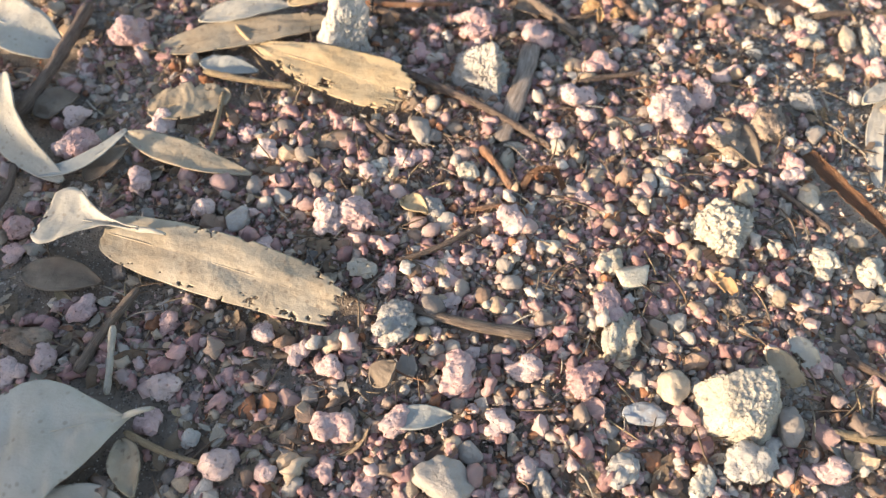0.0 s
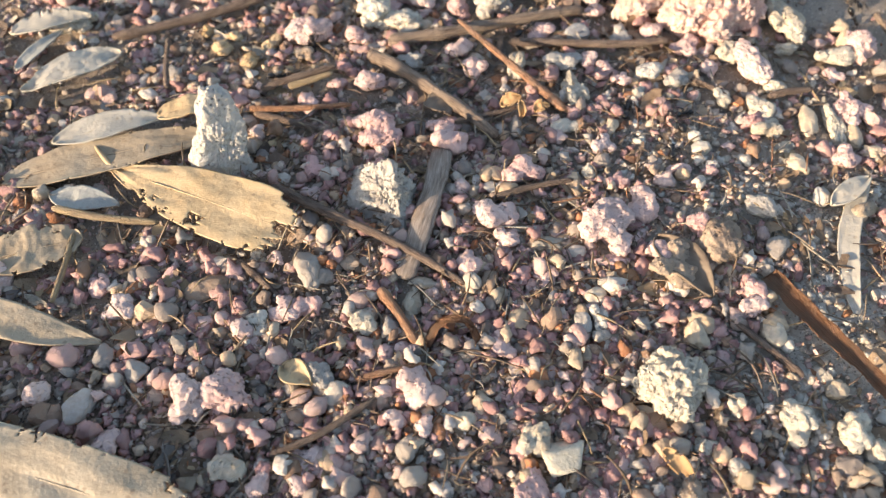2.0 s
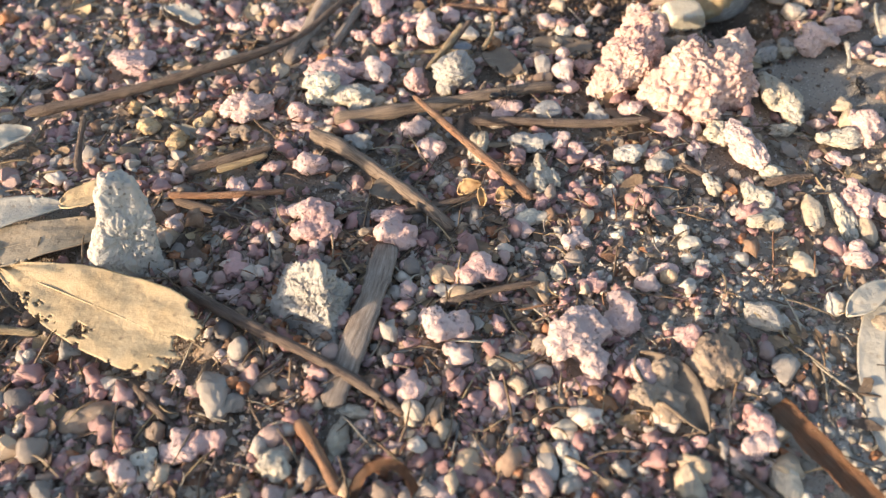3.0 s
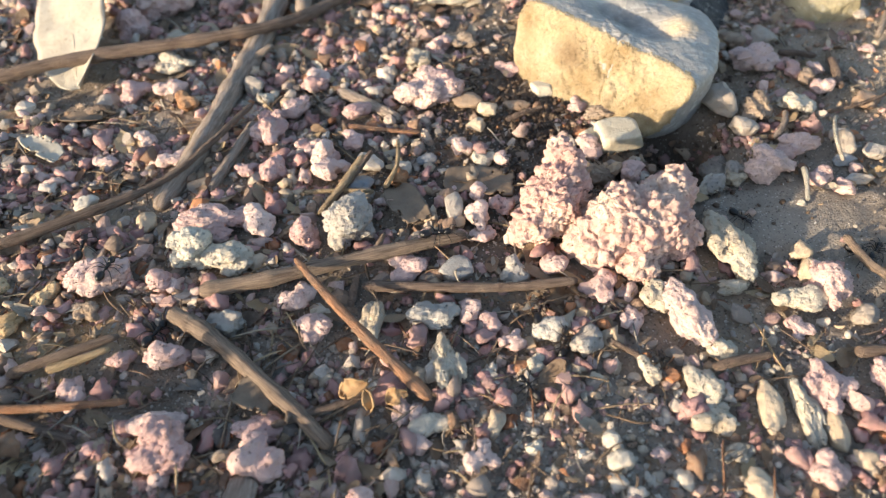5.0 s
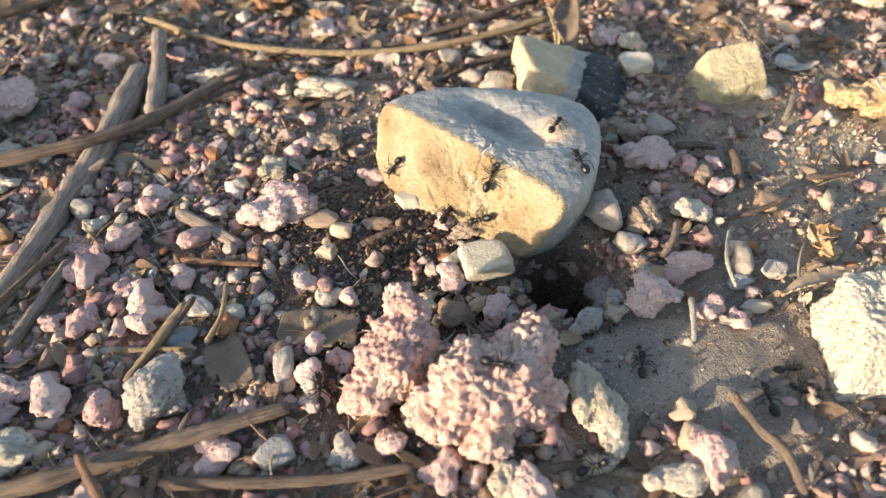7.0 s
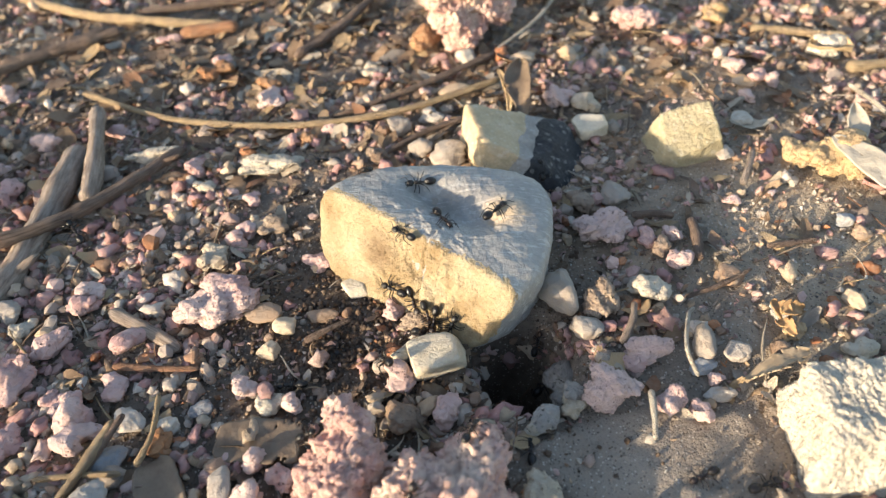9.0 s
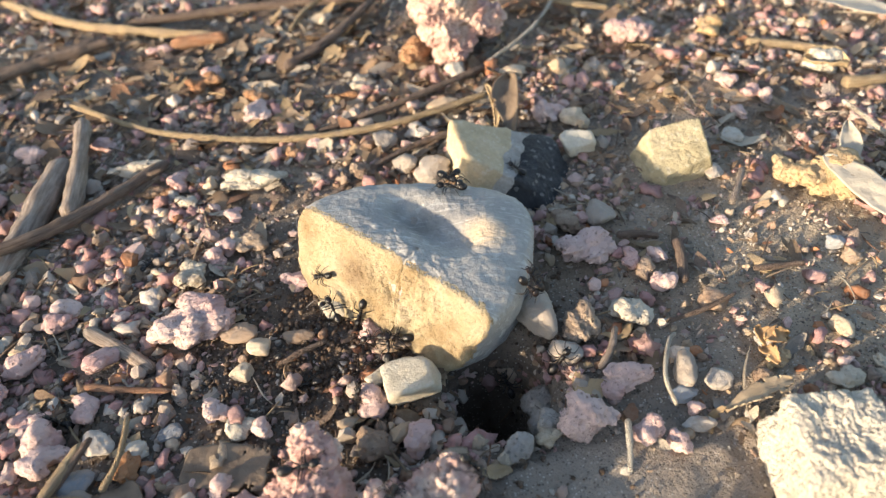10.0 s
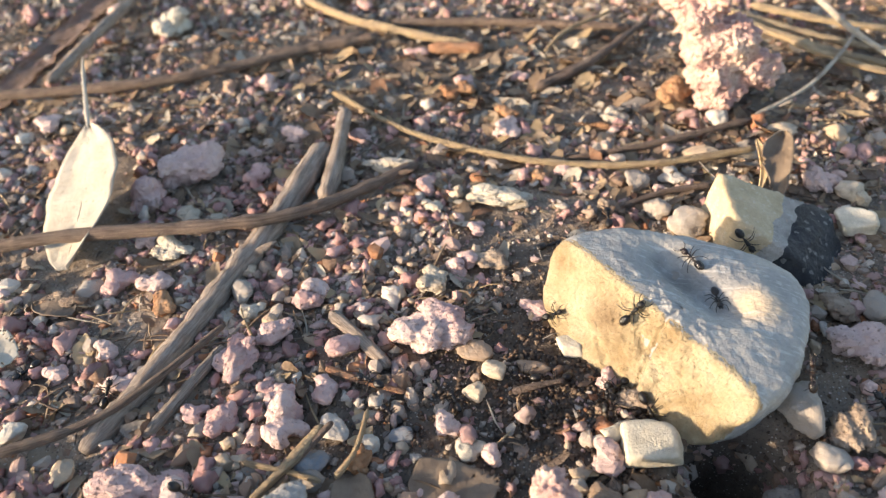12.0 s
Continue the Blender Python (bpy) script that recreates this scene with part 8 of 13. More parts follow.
    ant_walk(4, [(0, 0.0342, 0.0921, 0.0007, 0, 22, 11), (0.25, 0.0344, 0.0922, 0.0004, 24, -6, 11), (0.5, 0.0346, 0.0923, 0.0009, 22, 23, 12), (0.75, 0.0348, 0.0923, 0.0011, 21, 22, 27), (1, 0.0350, 0.0924, 0.0012, 21, 20, 28), (1.25, 0.0353, 0.0925, 0.0012, 21, 20, 27), (1.5, 0.0355, 0.0926, 0.0008, 22, -6, 26), (1.75, 0.0357, 0.0927, 0.0007, 24, -14, 12), (2, 0.0359, 0.0928, 0.0007, 27, -16, 12), (2.25, 0.0360, 0.0929, 0.0007, 31, -17, 11), (2.5, 0.0361, 0.0929, 0.0012, 40, -37, 7), (2.75, 0.0362, 0.0930, 0.0012, 40, -38, 6), (3, 0.0362, 0.0931, 0.0011, 40, -39, 3), (3.25, 0.0362, 0.0932, 0.0011, 40, -39, 1), (3.5, 0.0362, 0.0933, 0.0011, 97, -30, -15), (3.75, 0.0361, 0.0934, 0.0015, 135, 3, -41), (4, 0.0359, 0.0935, 0.0016, 140, -9, -40), (4.25, 0.0358, 0.0936, 0.0016, 144, -7, -38), (4.5, 0.0356, 0.0937, 0.0015, 148, -8, -38), (4.75, 0.0354, 0.0938, 0.0014, 151, -18, -38), (5, 0.0353, 0.0939, 0.0014, 154, -18, -36), (5.25, 0.0351, 0.0940, 0.0014, 158, -19, -30), (5.5, 0.0349, 0.0941, 0.0019, 163, -21, -27), (5.75, 0.0347, 0.0941, 0.0019, 169, -22, -23), (6, 0.0345, 0.0941, 0.0019, 177, -28, -3), (6.25, 0.0344, 0.0941, 0.0019, 189, -30, -15), (6.5, 0.0343, 0.0941, 0.0019, 151, -23, -3), (6.75, 0.0341, 0.0945, 0.0017, 108, -15, 10), (7, 0.0339, 0.0951, 0.0016, 110, 1, 7), (7.25, 0.0338, 0.0950, 0.0017, 167, -21, 13), (7.5, 0.0340, 0.0934, 0.0008, 225, 6, -27), (7.75, 0.0346, 0.0895, 0.0002, 276, 2, 0), (8, 0.0351, 0.0839, 0.0007, 275, 1, 5), (8.25, 0.0358, 0.0772, 0.0038, 276, -54, -36), (8.5, 0.0368, 0.0719, 0.0155, 279, 12, 1), (8.75, 0.0381, 0.0640, 0.0130, 282, -2, -7), (9, 0.0398, 0.0559, 0.0144, 302, 5, -26), (9.25, 0.0476, 0.0531, 0.0137, 323, -8, -2), (9.5, 0.0547, 0.0438, 0.0143, 318, 6, 1), (9.75, 0.0576, 0.0440, 0.0131, 375, 23, 32), (10, 0.0591, 0.0430, 0.0135, 348, 54, 54), (10.25, 0.0599, 0.0419, 0.0054, 291, 54, 54), (10.5, 0.0603, 0.0413, 0.0053, 349, -28, 54), (10.75, 0.0610, 0.0442, 0.0082, 406, -8, 54), (11, 0.0611, 0.0468, 0.0142, 463, -54, 54), (11.25, 0.0598, 0.0450, 0.0142, 520, -54, -14), (11.5, 0.0584, 0.0426, 0.0137, 578, -54, -54), (11.75, 0.0586, 0.0427, 0.0136, 520, -54, -54), (12, 0.0592, 0.0436, 0.0138, 463, -54, 54)])
    ant_walk(5, [(0, 0.0521, 0.0273, -0.0291, 0, 54, -2), (0.25, 0.0523, 0.0274, -0.0318, 22, 13, -6), (0.5, 0.0525, 0.0275, -0.0318, 20, 11, -8), (0.75, 0.0527, 0.0275, -0.0318, 19, 7, -11), (1, 0.0530, 0.0276, -0.0318, 19, 4, -13), (1.25, 0.0532, 0.0277, -0.0319, 19, -1, -15), (1.5, 0.0535, 0.0278, -0.0316, 20, -21, -17), (1.75, 0.0537, 0.0279, -0.0316, 22, -24, -20), (2, 0.0539, 0.0280, -0.0315, 27, -25, -22), (2.25, 0.0540, 0.0280, -0.0316, 35, -17, -25), (2.5, 0.0541, 0.0281, -0.0316, 35, -17, -26), (2.75, 0.0541, 0.0282, -0.0315, 35, -13, -27), (3, 0.0541, 0.0283, -0.0315, 92, 9, -17), (3.25, 0.0539, 0.0284, -0.0314, 150, 31, 1), (3.5, 0.0537, 0.0285, -0.0318, 158, 8, 1), (3.75, 0.0534, 0.0286, -0.0319, 161, 3, 1), (4, 0.0531, 0.0287, -0.0321, 163, -2, -2), (4.25, 0.0527, 0.0288, -0.0320, 164, -6, -3), (4.5, 0.0523, 0.0289, -0.0317, 165, -24, -3), (4.75, 0.0519, 0.0290, -0.0317, 167, -25, -3), (5, 0.0514, 0.0291, -0.0316, 168, -29, -3), (5.25, 0.0510, 0.0292, -0.0290, 169, -33, 54), (5.5, 0.0506, 0.0293, -0.0285, 171, -40, 54), (5.75, 0.0503, 0.0293, -0.0281, 174, -46, 54), (6, 0.0500, 0.0293, -0.0273, 178, -50, 54), (6.25, 0.0498, 0.0293, -0.0255, 186, -54, 54), (6.5, 0.0496, 0.0293, -0.0272, 244, -54, -54), (6.75, 0.0502, 0.0286, -0.0211, 301, 30, -54), (7, 0.0515, 0.0272, -0.0266, 315, 54, -54), (7.25, 0.0526, 0.0262, -0.0319, 326, 1, -16), (7.5, 0.0526, 0.0265, -0.0317, 383, -10, -2), (7.75, 0.0508, 0.0290, -0.0288, 440, 54, 37), (8, 0.0479, 0.0330, -0.0227, 486, -54, 54), (8.25, 0.0443, 0.0380, 0.0086, 487, -36, -54), (8.5, 0.0402, 0.0433, 0.0119, 488, -33, -54), (8.75, 0.0360, 0.0495, 0.0136, 490, -21, -54), (9, 0.0320, 0.0531, 0.0156, 503, -4, -50), (9.25, 0.0267, 0.0546, 0.0120, 533, 47, -54), (9.5, 0.0247, 0.0548, 0.0098, 529, 46, -54), (9.75, 0.0236, 0.0553, 0.0091, 513, 30, -54), (10, 0.0194, 0.0574, 0.0063, 512, 27, -54), (10.25, 0.0161, 0.0594, 0.0048, 509, 14, -54), (10.5, 0.0136, 0.0609, 0.0043, 507, 28, -54), (10.75, 0.0130, 0.0614, 0.0037, 462, 15, -48), (11, 0.0132, 0.0613, 0.0039, 405, -54, -24), (11.25, 0.0133, 0.0603, 0.0033, 348, -25, 54), (11.5, 0.0139, 0.0592, 0.0026, 320, 25, 54), (11.75, 0.0153, 0.0587, 0.0033, 347, -28, 54), (12, 0.0169, 0.0584, 0.0042, 347, -45, 54)])
    ant_walk(6, [(0, 0.0474, 0.0956, 0.0042, 0, 12, -39), (0.25, 0.0476, 0.0957, 0.0039, 24, 22, -39), (0.5, 0.0478, 0.0957, 0.0039, 22, 18, -35), (0.75, 0.0480, 0.0958, 0.0039, 22, 16, -30), (1, 0.0482, 0.0959, 0.0037, 21, 13, -17), (1.25, 0.0488, 0.0972, 0.0038, 22, 8, -24), (1.5, 0.0490, 0.0972, 0.0046, 22, 4, -32), (1.75, 0.0491, 0.0970, 0.0047, 24, 2, -35), (2, 0.0491, 0.0967, 0.0049, 27, 0, -38), (2.25, 0.0492, 0.0966, 0.0049, 31, -1, -40), (2.5, 0.0493, 0.0964, 0.0038, 38, 1, -40), (2.75, 0.0493, 0.0965, 0.0038, 38, 0, -41), (3, 0.0493, 0.0961, 0.0052, 38, -1, -41), (3.25, 0.0493, 0.0961, 0.0052, 38, -1, -40), (3.5, 0.0492, 0.0964, 0.0051, 96, 33, -35), (3.75, 0.0492, 0.0964, 0.0050, 129, 38, -1), (4, 0.0491, 0.0967, 0.0048, 135, 35, 3), (4.25, 0.0490, 0.0972, 0.0046, 140, 32, 8), (4.5, 0.0490, 0.0973, 0.0045, 144, 30, 13), (4.75, 0.0488, 0.0977, 0.0041, 147, 29, 16), (5, 0.0487, 0.0979, 0.0038, 151, 28, 20), (5.25, 0.0481, 0.0965, 0.0040, 156, 26, 22), (5.5, 0.0482, 0.0976, 0.0027, 161, 26, 23), (5.75, 0.0481, 0.0976, 0.0026, 168, 27, 21), (6, 0.0479, 0.0976, 0.0024, 177, 28, 18), (6.25, 0.0478, 0.0976, 0.0025, 189, 29, -15), (6.5, 0.0477, 0.0976, 0.0025, 189, 30, 15), (6.75, 0.0478, 0.0978, 0.0025, 132, 25, -10), (7, 0.0480, 0.0973, 0.0037, 75, -14, -22), (7.25, 0.0480, 0.0968, 0.0037, 17, -14, -24), (7.5, 0.0478, 0.0966, 0.0033, -40, -33, -31), (7.75, 0.0465, 0.0932, 0.0052, -97, 12, -9), (8, 0.0443, 0.0876, 0.0007, -112, 45, 13), (8.25, 0.0416, 0.0809, 0.0002, -112, -2, -20), (8.5, 0.0390, 0.0744, 0.0159, -112, -54, 36), (8.75, 0.0370, 0.0712, 0.0155, -113, 15, -6), (9, 0.0358, 0.0685, 0.0145, -170, -9, -31), (9.25, 0.0391, 0.0777, 0.0016, -227, 7, 48), (9.5, 0.0440, 0.0894, 0.0034, -284, -52, 34), (9.75, 0.0462, 0.0816, 0.0000, -342, 24, -18), (10, 0.0477, 0.0702, 0.0169, -399, 1, -6), (10.25, 0.0496, 0.0696, 0.0167, -364, 6, -1), (10.5, 0.0534, 0.0677, 0.0163, -381, 2, 3), (10.75, 0.0544, 0.0679, 0.0163, -323, 1, 3), (11, 0.0544, 0.0702, 0.0161, -266, 8, 6), (11.25, 0.0525, 0.0784, 0.0002, -256, 2, 11), (11.5, 0.0512, 0.0870, 0.0055, -272, -54, -54), (11.75, 0.0532, 0.0874, 0.0098, -330, -54, 18), (12, 0.0553, 0.0825, 0.0073, -387, 39, 54)])
    ant_walk(7, [(0, 0.0528, 0.0308, -0.0314, 0, -4, 26), (0.25, 0.0530, 0.0309, -0.0312, 24, -27, 25), (0.5, 0.0532, 0.0309, -0.0311, 23, -21, 32), (0.75, 0.0534, 0.0310, -0.0311, 22, -26, 27), (1, 0.0536, 0.0311, -0.0310, 22, -32, 27), (1.25, 0.0538, 0.0312, -0.0308, 22, -38, 27), (1.5, 0.0540, 0.0313, -0.0307, 23, -42, 27), (1.75, 0.0542, 0.0314, -0.0304, 24, -49, 25), (2, 0.0544, 0.0314, -0.0300, 27, -52, 23), (2.25, 0.0546, 0.0315, -0.0300, 31, -53, 18), (2.5, 0.0547, 0.0316, -0.0298, 38, -54, 8), (2.75, 0.0548, 0.0317, -0.0296, 38, -54, 9), (3, 0.0548, 0.0318, -0.0295, 38, -54, 10), (3.25, 0.0548, 0.0319, -0.0294, 38, -54, 10), (3.5, 0.0548, 0.0320, -0.0293, 95, -46, -52), (3.75, 0.0547, 0.0321, -0.0293, 125, -16, -54), (4, 0.0546, 0.0322, -0.0292, 131, -9, -54), (4.25, 0.0545, 0.0323, -0.0290, 136, -20, -54), (4.5, 0.0544, 0.0324, -0.0289, 141, -16, -54), (4.75, 0.0542, 0.0325, -0.0291, 145, 1, -54), (5, 0.0541, 0.0326, -0.0291, 149, 4, -54), (5.25, 0.0539, 0.0327, -0.0292, 154, 7, -54), (5.5, 0.0538, 0.0327, -0.0290, 160, 23, -54), (5.75, 0.0536, 0.0328, -0.0290, 167, 26, -54), (6, 0.0535, 0.0328, -0.0292, 177, 30, -54), (6.25, 0.0534, 0.0328, -0.0293, 190, 31, -53), (6.5, 0.0532, 0.0328, -0.0291, 227, 46, -23), (6.75, 0.0530, 0.0323, -0.0299, 248, 47, -6), (7, 0.0527, 0.0315, -0.0306, 253, 47, -11), (7.25, 0.0525, 0.0308, -0.0314, 263, 24, -4), (7.5, 0.0526, 0.0306, -0.0315, 320, 19, 15), (7.75, 0.0532, 0.0313, -0.0311, 377, -21, 33), (8, 0.0539, 0.0323, -0.0295, 416, -54, 5), (8.25, 0.0548, 0.0336, -0.0267, 416, -54, -6), (8.5, 0.0557, 0.0351, -0.0204, 417, -54, 29), (8.75, 0.0567, 0.0367, -0.0129, 418, -54, -54), (9, 0.0577, 0.0383, -0.0057, 419, -54, -54), (9.25, 0.0594, 0.0426, -0.0000, 421, -54, 54), (9.5, 0.0595, 0.0414, 0.0055, 426, -54, 54), (9.75, 0.0600, 0.0431, 0.0097, 444, -54, 54), (10, 0.0598, 0.0445, 0.0139, 501, -54, -1), (10.25, 0.0586, 0.0455, 0.0129, 544, -26, -23), (10.5, 0.0542, 0.0469, 0.0147, 506, -5, -6), (10.75, 0.0444, 0.0546, 0.0132, 504, 8, 15), (11, 0.0374, 0.0584, 0.0156, 474, 11, 24), (11.25, 0.0415, 0.0617, 0.0124, 417, 1, -1), (11.5, 0.0469, 0.0615, 0.0137, 406, -20, 4), (11.75, 0.0452, 0.0644, 0.0140, 463, -16, -15), (12, 0.0418, 0.0676, 0.0146, 495, -11, -31)])
    ant_walk(8, [(0, 0.0453, 0.0953, 0.0050, 0, 3, -54), (0.25, 0.0455, 0.0953, 0.0049, 24, 17, -54), (0.5, 0.0457, 0.0954, 0.0048, 22, 28, -54), (0.75, 0.0459, 0.0955, 0.0047, 21, 51, -54), (1, 0.0461, 0.0956, 0.0047, 21, 54, -54), (1.25, 0.0463, 0.0957, 0.0045, 21, 54, -53), (1.5, 0.0465, 0.0958, 0.0043, 22, 49, -51), (1.75, 0.0467, 0.0959, 0.0043, 24, 42, -49), (2, 0.0469, 0.0959, 0.0042, 27, 33, -48), (2.25, 0.0471, 0.0960, 0.0040, 31, 31, -44), (2.5, 0.0472, 0.0961, 0.0033, 40, 34, -39), (2.75, 0.0473, 0.0962, 0.0032, 40, 32, -36), (3, 0.0473, 0.0963, 0.0032, 40, 31, -34), (3.25, 0.0473, 0.0963, 0.0032, 40, 31, -34), (3.5, 0.0472, 0.0964, 0.0038, 97, 37, 16), (3.75, 0.0471, 0.0966, 0.0030, 135, 35, 36), (4, 0.0470, 0.0967, 0.0029, 140, 37, 35), (4.25, 0.0469, 0.0968, 0.0027, 144, 37, 34), (4.5, 0.0467, 0.0969, 0.0022, 148, 9, 32), (4.75, 0.0465, 0.0970, 0.0021, 151, 6, 33), (5, 0.0463, 0.0971, 0.0023, 154, 16, 34), (5.25, 0.0461, 0.0972, 0.0023, 158, 23, 37), (5.5, 0.0460, 0.0972, 0.0023, 163, 29, 41), (5.75, 0.0458, 0.0973, 0.0023, 169, 23, 45), (6, 0.0456, 0.0973, 0.0023, 177, 25, 45), (6.25, 0.0455, 0.0973, 0.0021, 189, 27, 50), (6.5, 0.0453, 0.0973, 0.0022, 246, -46, -1), (6.75, 0.0459, 0.0970, 0.0030, 304, -49, -32), (7, 0.0470, 0.0965, 0.0028, 329, -34, -36), (7.25, 0.0478, 0.0981, 0.0031, 272, -37, -10), (7.5, 0.0464, 0.0954, 0.0048, 215, -49, 48), (7.75, 0.0429, 0.0951, 0.0048, 183, 54, 53), (8, 0.0380, 0.0950, 0.0041, 181, 27, -45), (8.25, 0.0323, 0.0949, 0.0019, 181, 22, 34), (8.5, 0.0260, 0.0948, 0.0042, 181, 44, -7), (8.75, 0.0196, 0.0947, 0.0012, 181, -3, 1), (9, 0.0129, 0.0977, 0.0004, 182, -10, -35), (9.25, 0.0079, 0.0944, 0.0009, 183, -19, 1), (9.5, 0.0034, 0.0941, 0.0043, 194, 49, -49), (9.75, 0.0043, 0.0928, 0.0012, 251, 50, -1), (10, 0.0078, 0.0927, 0.0004, 308, -1, -23), (10.25, 0.0096, 0.0921, 0.0005, 366, -6, 3), (10.5, 0.0105, 0.0927, 0.0013, 330, 2, 38), (10.75, 0.0101, 0.0926, 0.0006, 272, 6, 5), (11, 0.0097, 0.0905, 0.0004, 268, 4, -2), (11.25, 0.0100, 0.0844, 0.0002, 273, -2, -1), (11.5, 0.0106, 0.0798, 0.0018, 294, -2, 3), (11.75, 0.0119, 0.0820, 0.0002, 351, 22, -2), (12, 0.0139, 0.0812, 0.0005, 395, 4, -4)])
    ant_walk(9, [(0, 0.0535, 0.0283, -0.0317, 0, -18, -16), (0.25, 0.0537, 0.0284, -0.0316, 24, -7, -21), (0.5, 0.0539, 0.0285, -0.0315, 22, -12, -22), (0.75, 0.0541, 0.0285, -0.0315, 21, -20, -24), (1, 0.0543, 0.0286, -0.0314, 21, -24, -23), (1.25, 0.0545, 0.0287, -0.0313, 21, -28, -23), (1.5, 0.0548, 0.0288, -0.0311, 22, -34, -23), (1.75, 0.0550, 0.0289, -0.0268, 24, -54, -23), (2, 0.0551, 0.0290, -0.0268, 27, -54, -24), (2.25, 0.0553, 0.0291, -0.0268, 32, -54, -26), (2.5, 0.0554, 0.0291, -0.0269, 42, -54, -24), (2.75, 0.0555, 0.0292, -0.0268, 42, -54, -25), (3, 0.0555, 0.0293, -0.0268, 42, -54, -25), (3.25, 0.0554, 0.0294, -0.0263, 99, 8, -54), (3.5, 0.0554, 0.0295, -0.0269, 137, 26, -54), (3.75, 0.0552, 0.0296, -0.0307, 143, 30, -43), (4, 0.0551, 0.0297, -0.0268, 147, 54, -41), (4.25, 0.0549, 0.0298, -0.0309, 151, 29, -39), (4.5, 0.0547, 0.0299, -0.0311, 153, 24, -38), (4.75, 0.0544, 0.0300, -0.0312, 156, 20, -35), (5, 0.0542, 0.0301, -0.0313, 159, 18, -31), (5.25, 0.0540, 0.0302, -0.0313, 162, 14, -35), (5.5, 0.0538, 0.0303, -0.0313, 165, 13, -33), (5.75, 0.0535, 0.0303, -0.0315, 170, 12, -24), (6, 0.0534, 0.0303, -0.0316, 177, 11, -20), (6.25, 0.0532, 0.0303, -0.0315, 188, 11, -25), (6.5, 0.0531, 0.0303, -0.0317, 246, 19, -6), (6.75, 0.0535, 0.0297, -0.0318, 303, 6, 17), (7, 0.0544, 0.0285, -0.0314, 306, -30, 23), (7.25, 0.0549, 0.0276, -0.0314, 276, -5, 35), (7.5, 0.0543, 0.0277, -0.0314, 219, 12, 26), (7.75, 0.0517, 0.0296, -0.0317, 161, -23, -6), (8, 0.0477, 0.0329, -0.0224, 141, -54, 41), (8.25, 0.0429, 0.0369, 0.0048, 140, 1, -54), (8.5, 0.0377, 0.0412, 0.0047, 140, -2, -54), (8.75, 0.0329, 0.0452, 0.0050, 141, 16, -54), (9, 0.0288, 0.0484, 0.0048, 144, 0, -54), (9.25, 0.0270, 0.0501, 0.0033, 201, 54, -42), (9.5, 0.0268, 0.0498, 0.0023, 201, 54, -26), (9.75, 0.0265, 0.0489, 0.0024, 171, 41, -54), (10, 0.0269, 0.0493, 0.0023, 228, 54, 7), (10.25, 0.0294, 0.0466, 0.0031, 286, 23, 38), (10.5, 0.0327, 0.0446, 0.0042, 337, -38, 45), (10.75, 0.0369, 0.0434, 0.0086, 349, -42, 54), (11, 0.0395, 0.0430, 0.0100, 406, -54, 19), (11.25, 0.0362, 0.0441, 0.0084, 463, -54, -54), (11.5, 0.0319, 0.0451, 0.0035, 521, 25, -50), (11.75, 0.0305, 0.0454, 0.0018, 578, 33, 17), (12, 0.0296, 0.0432, 0.0017, 591, -12, 9)])
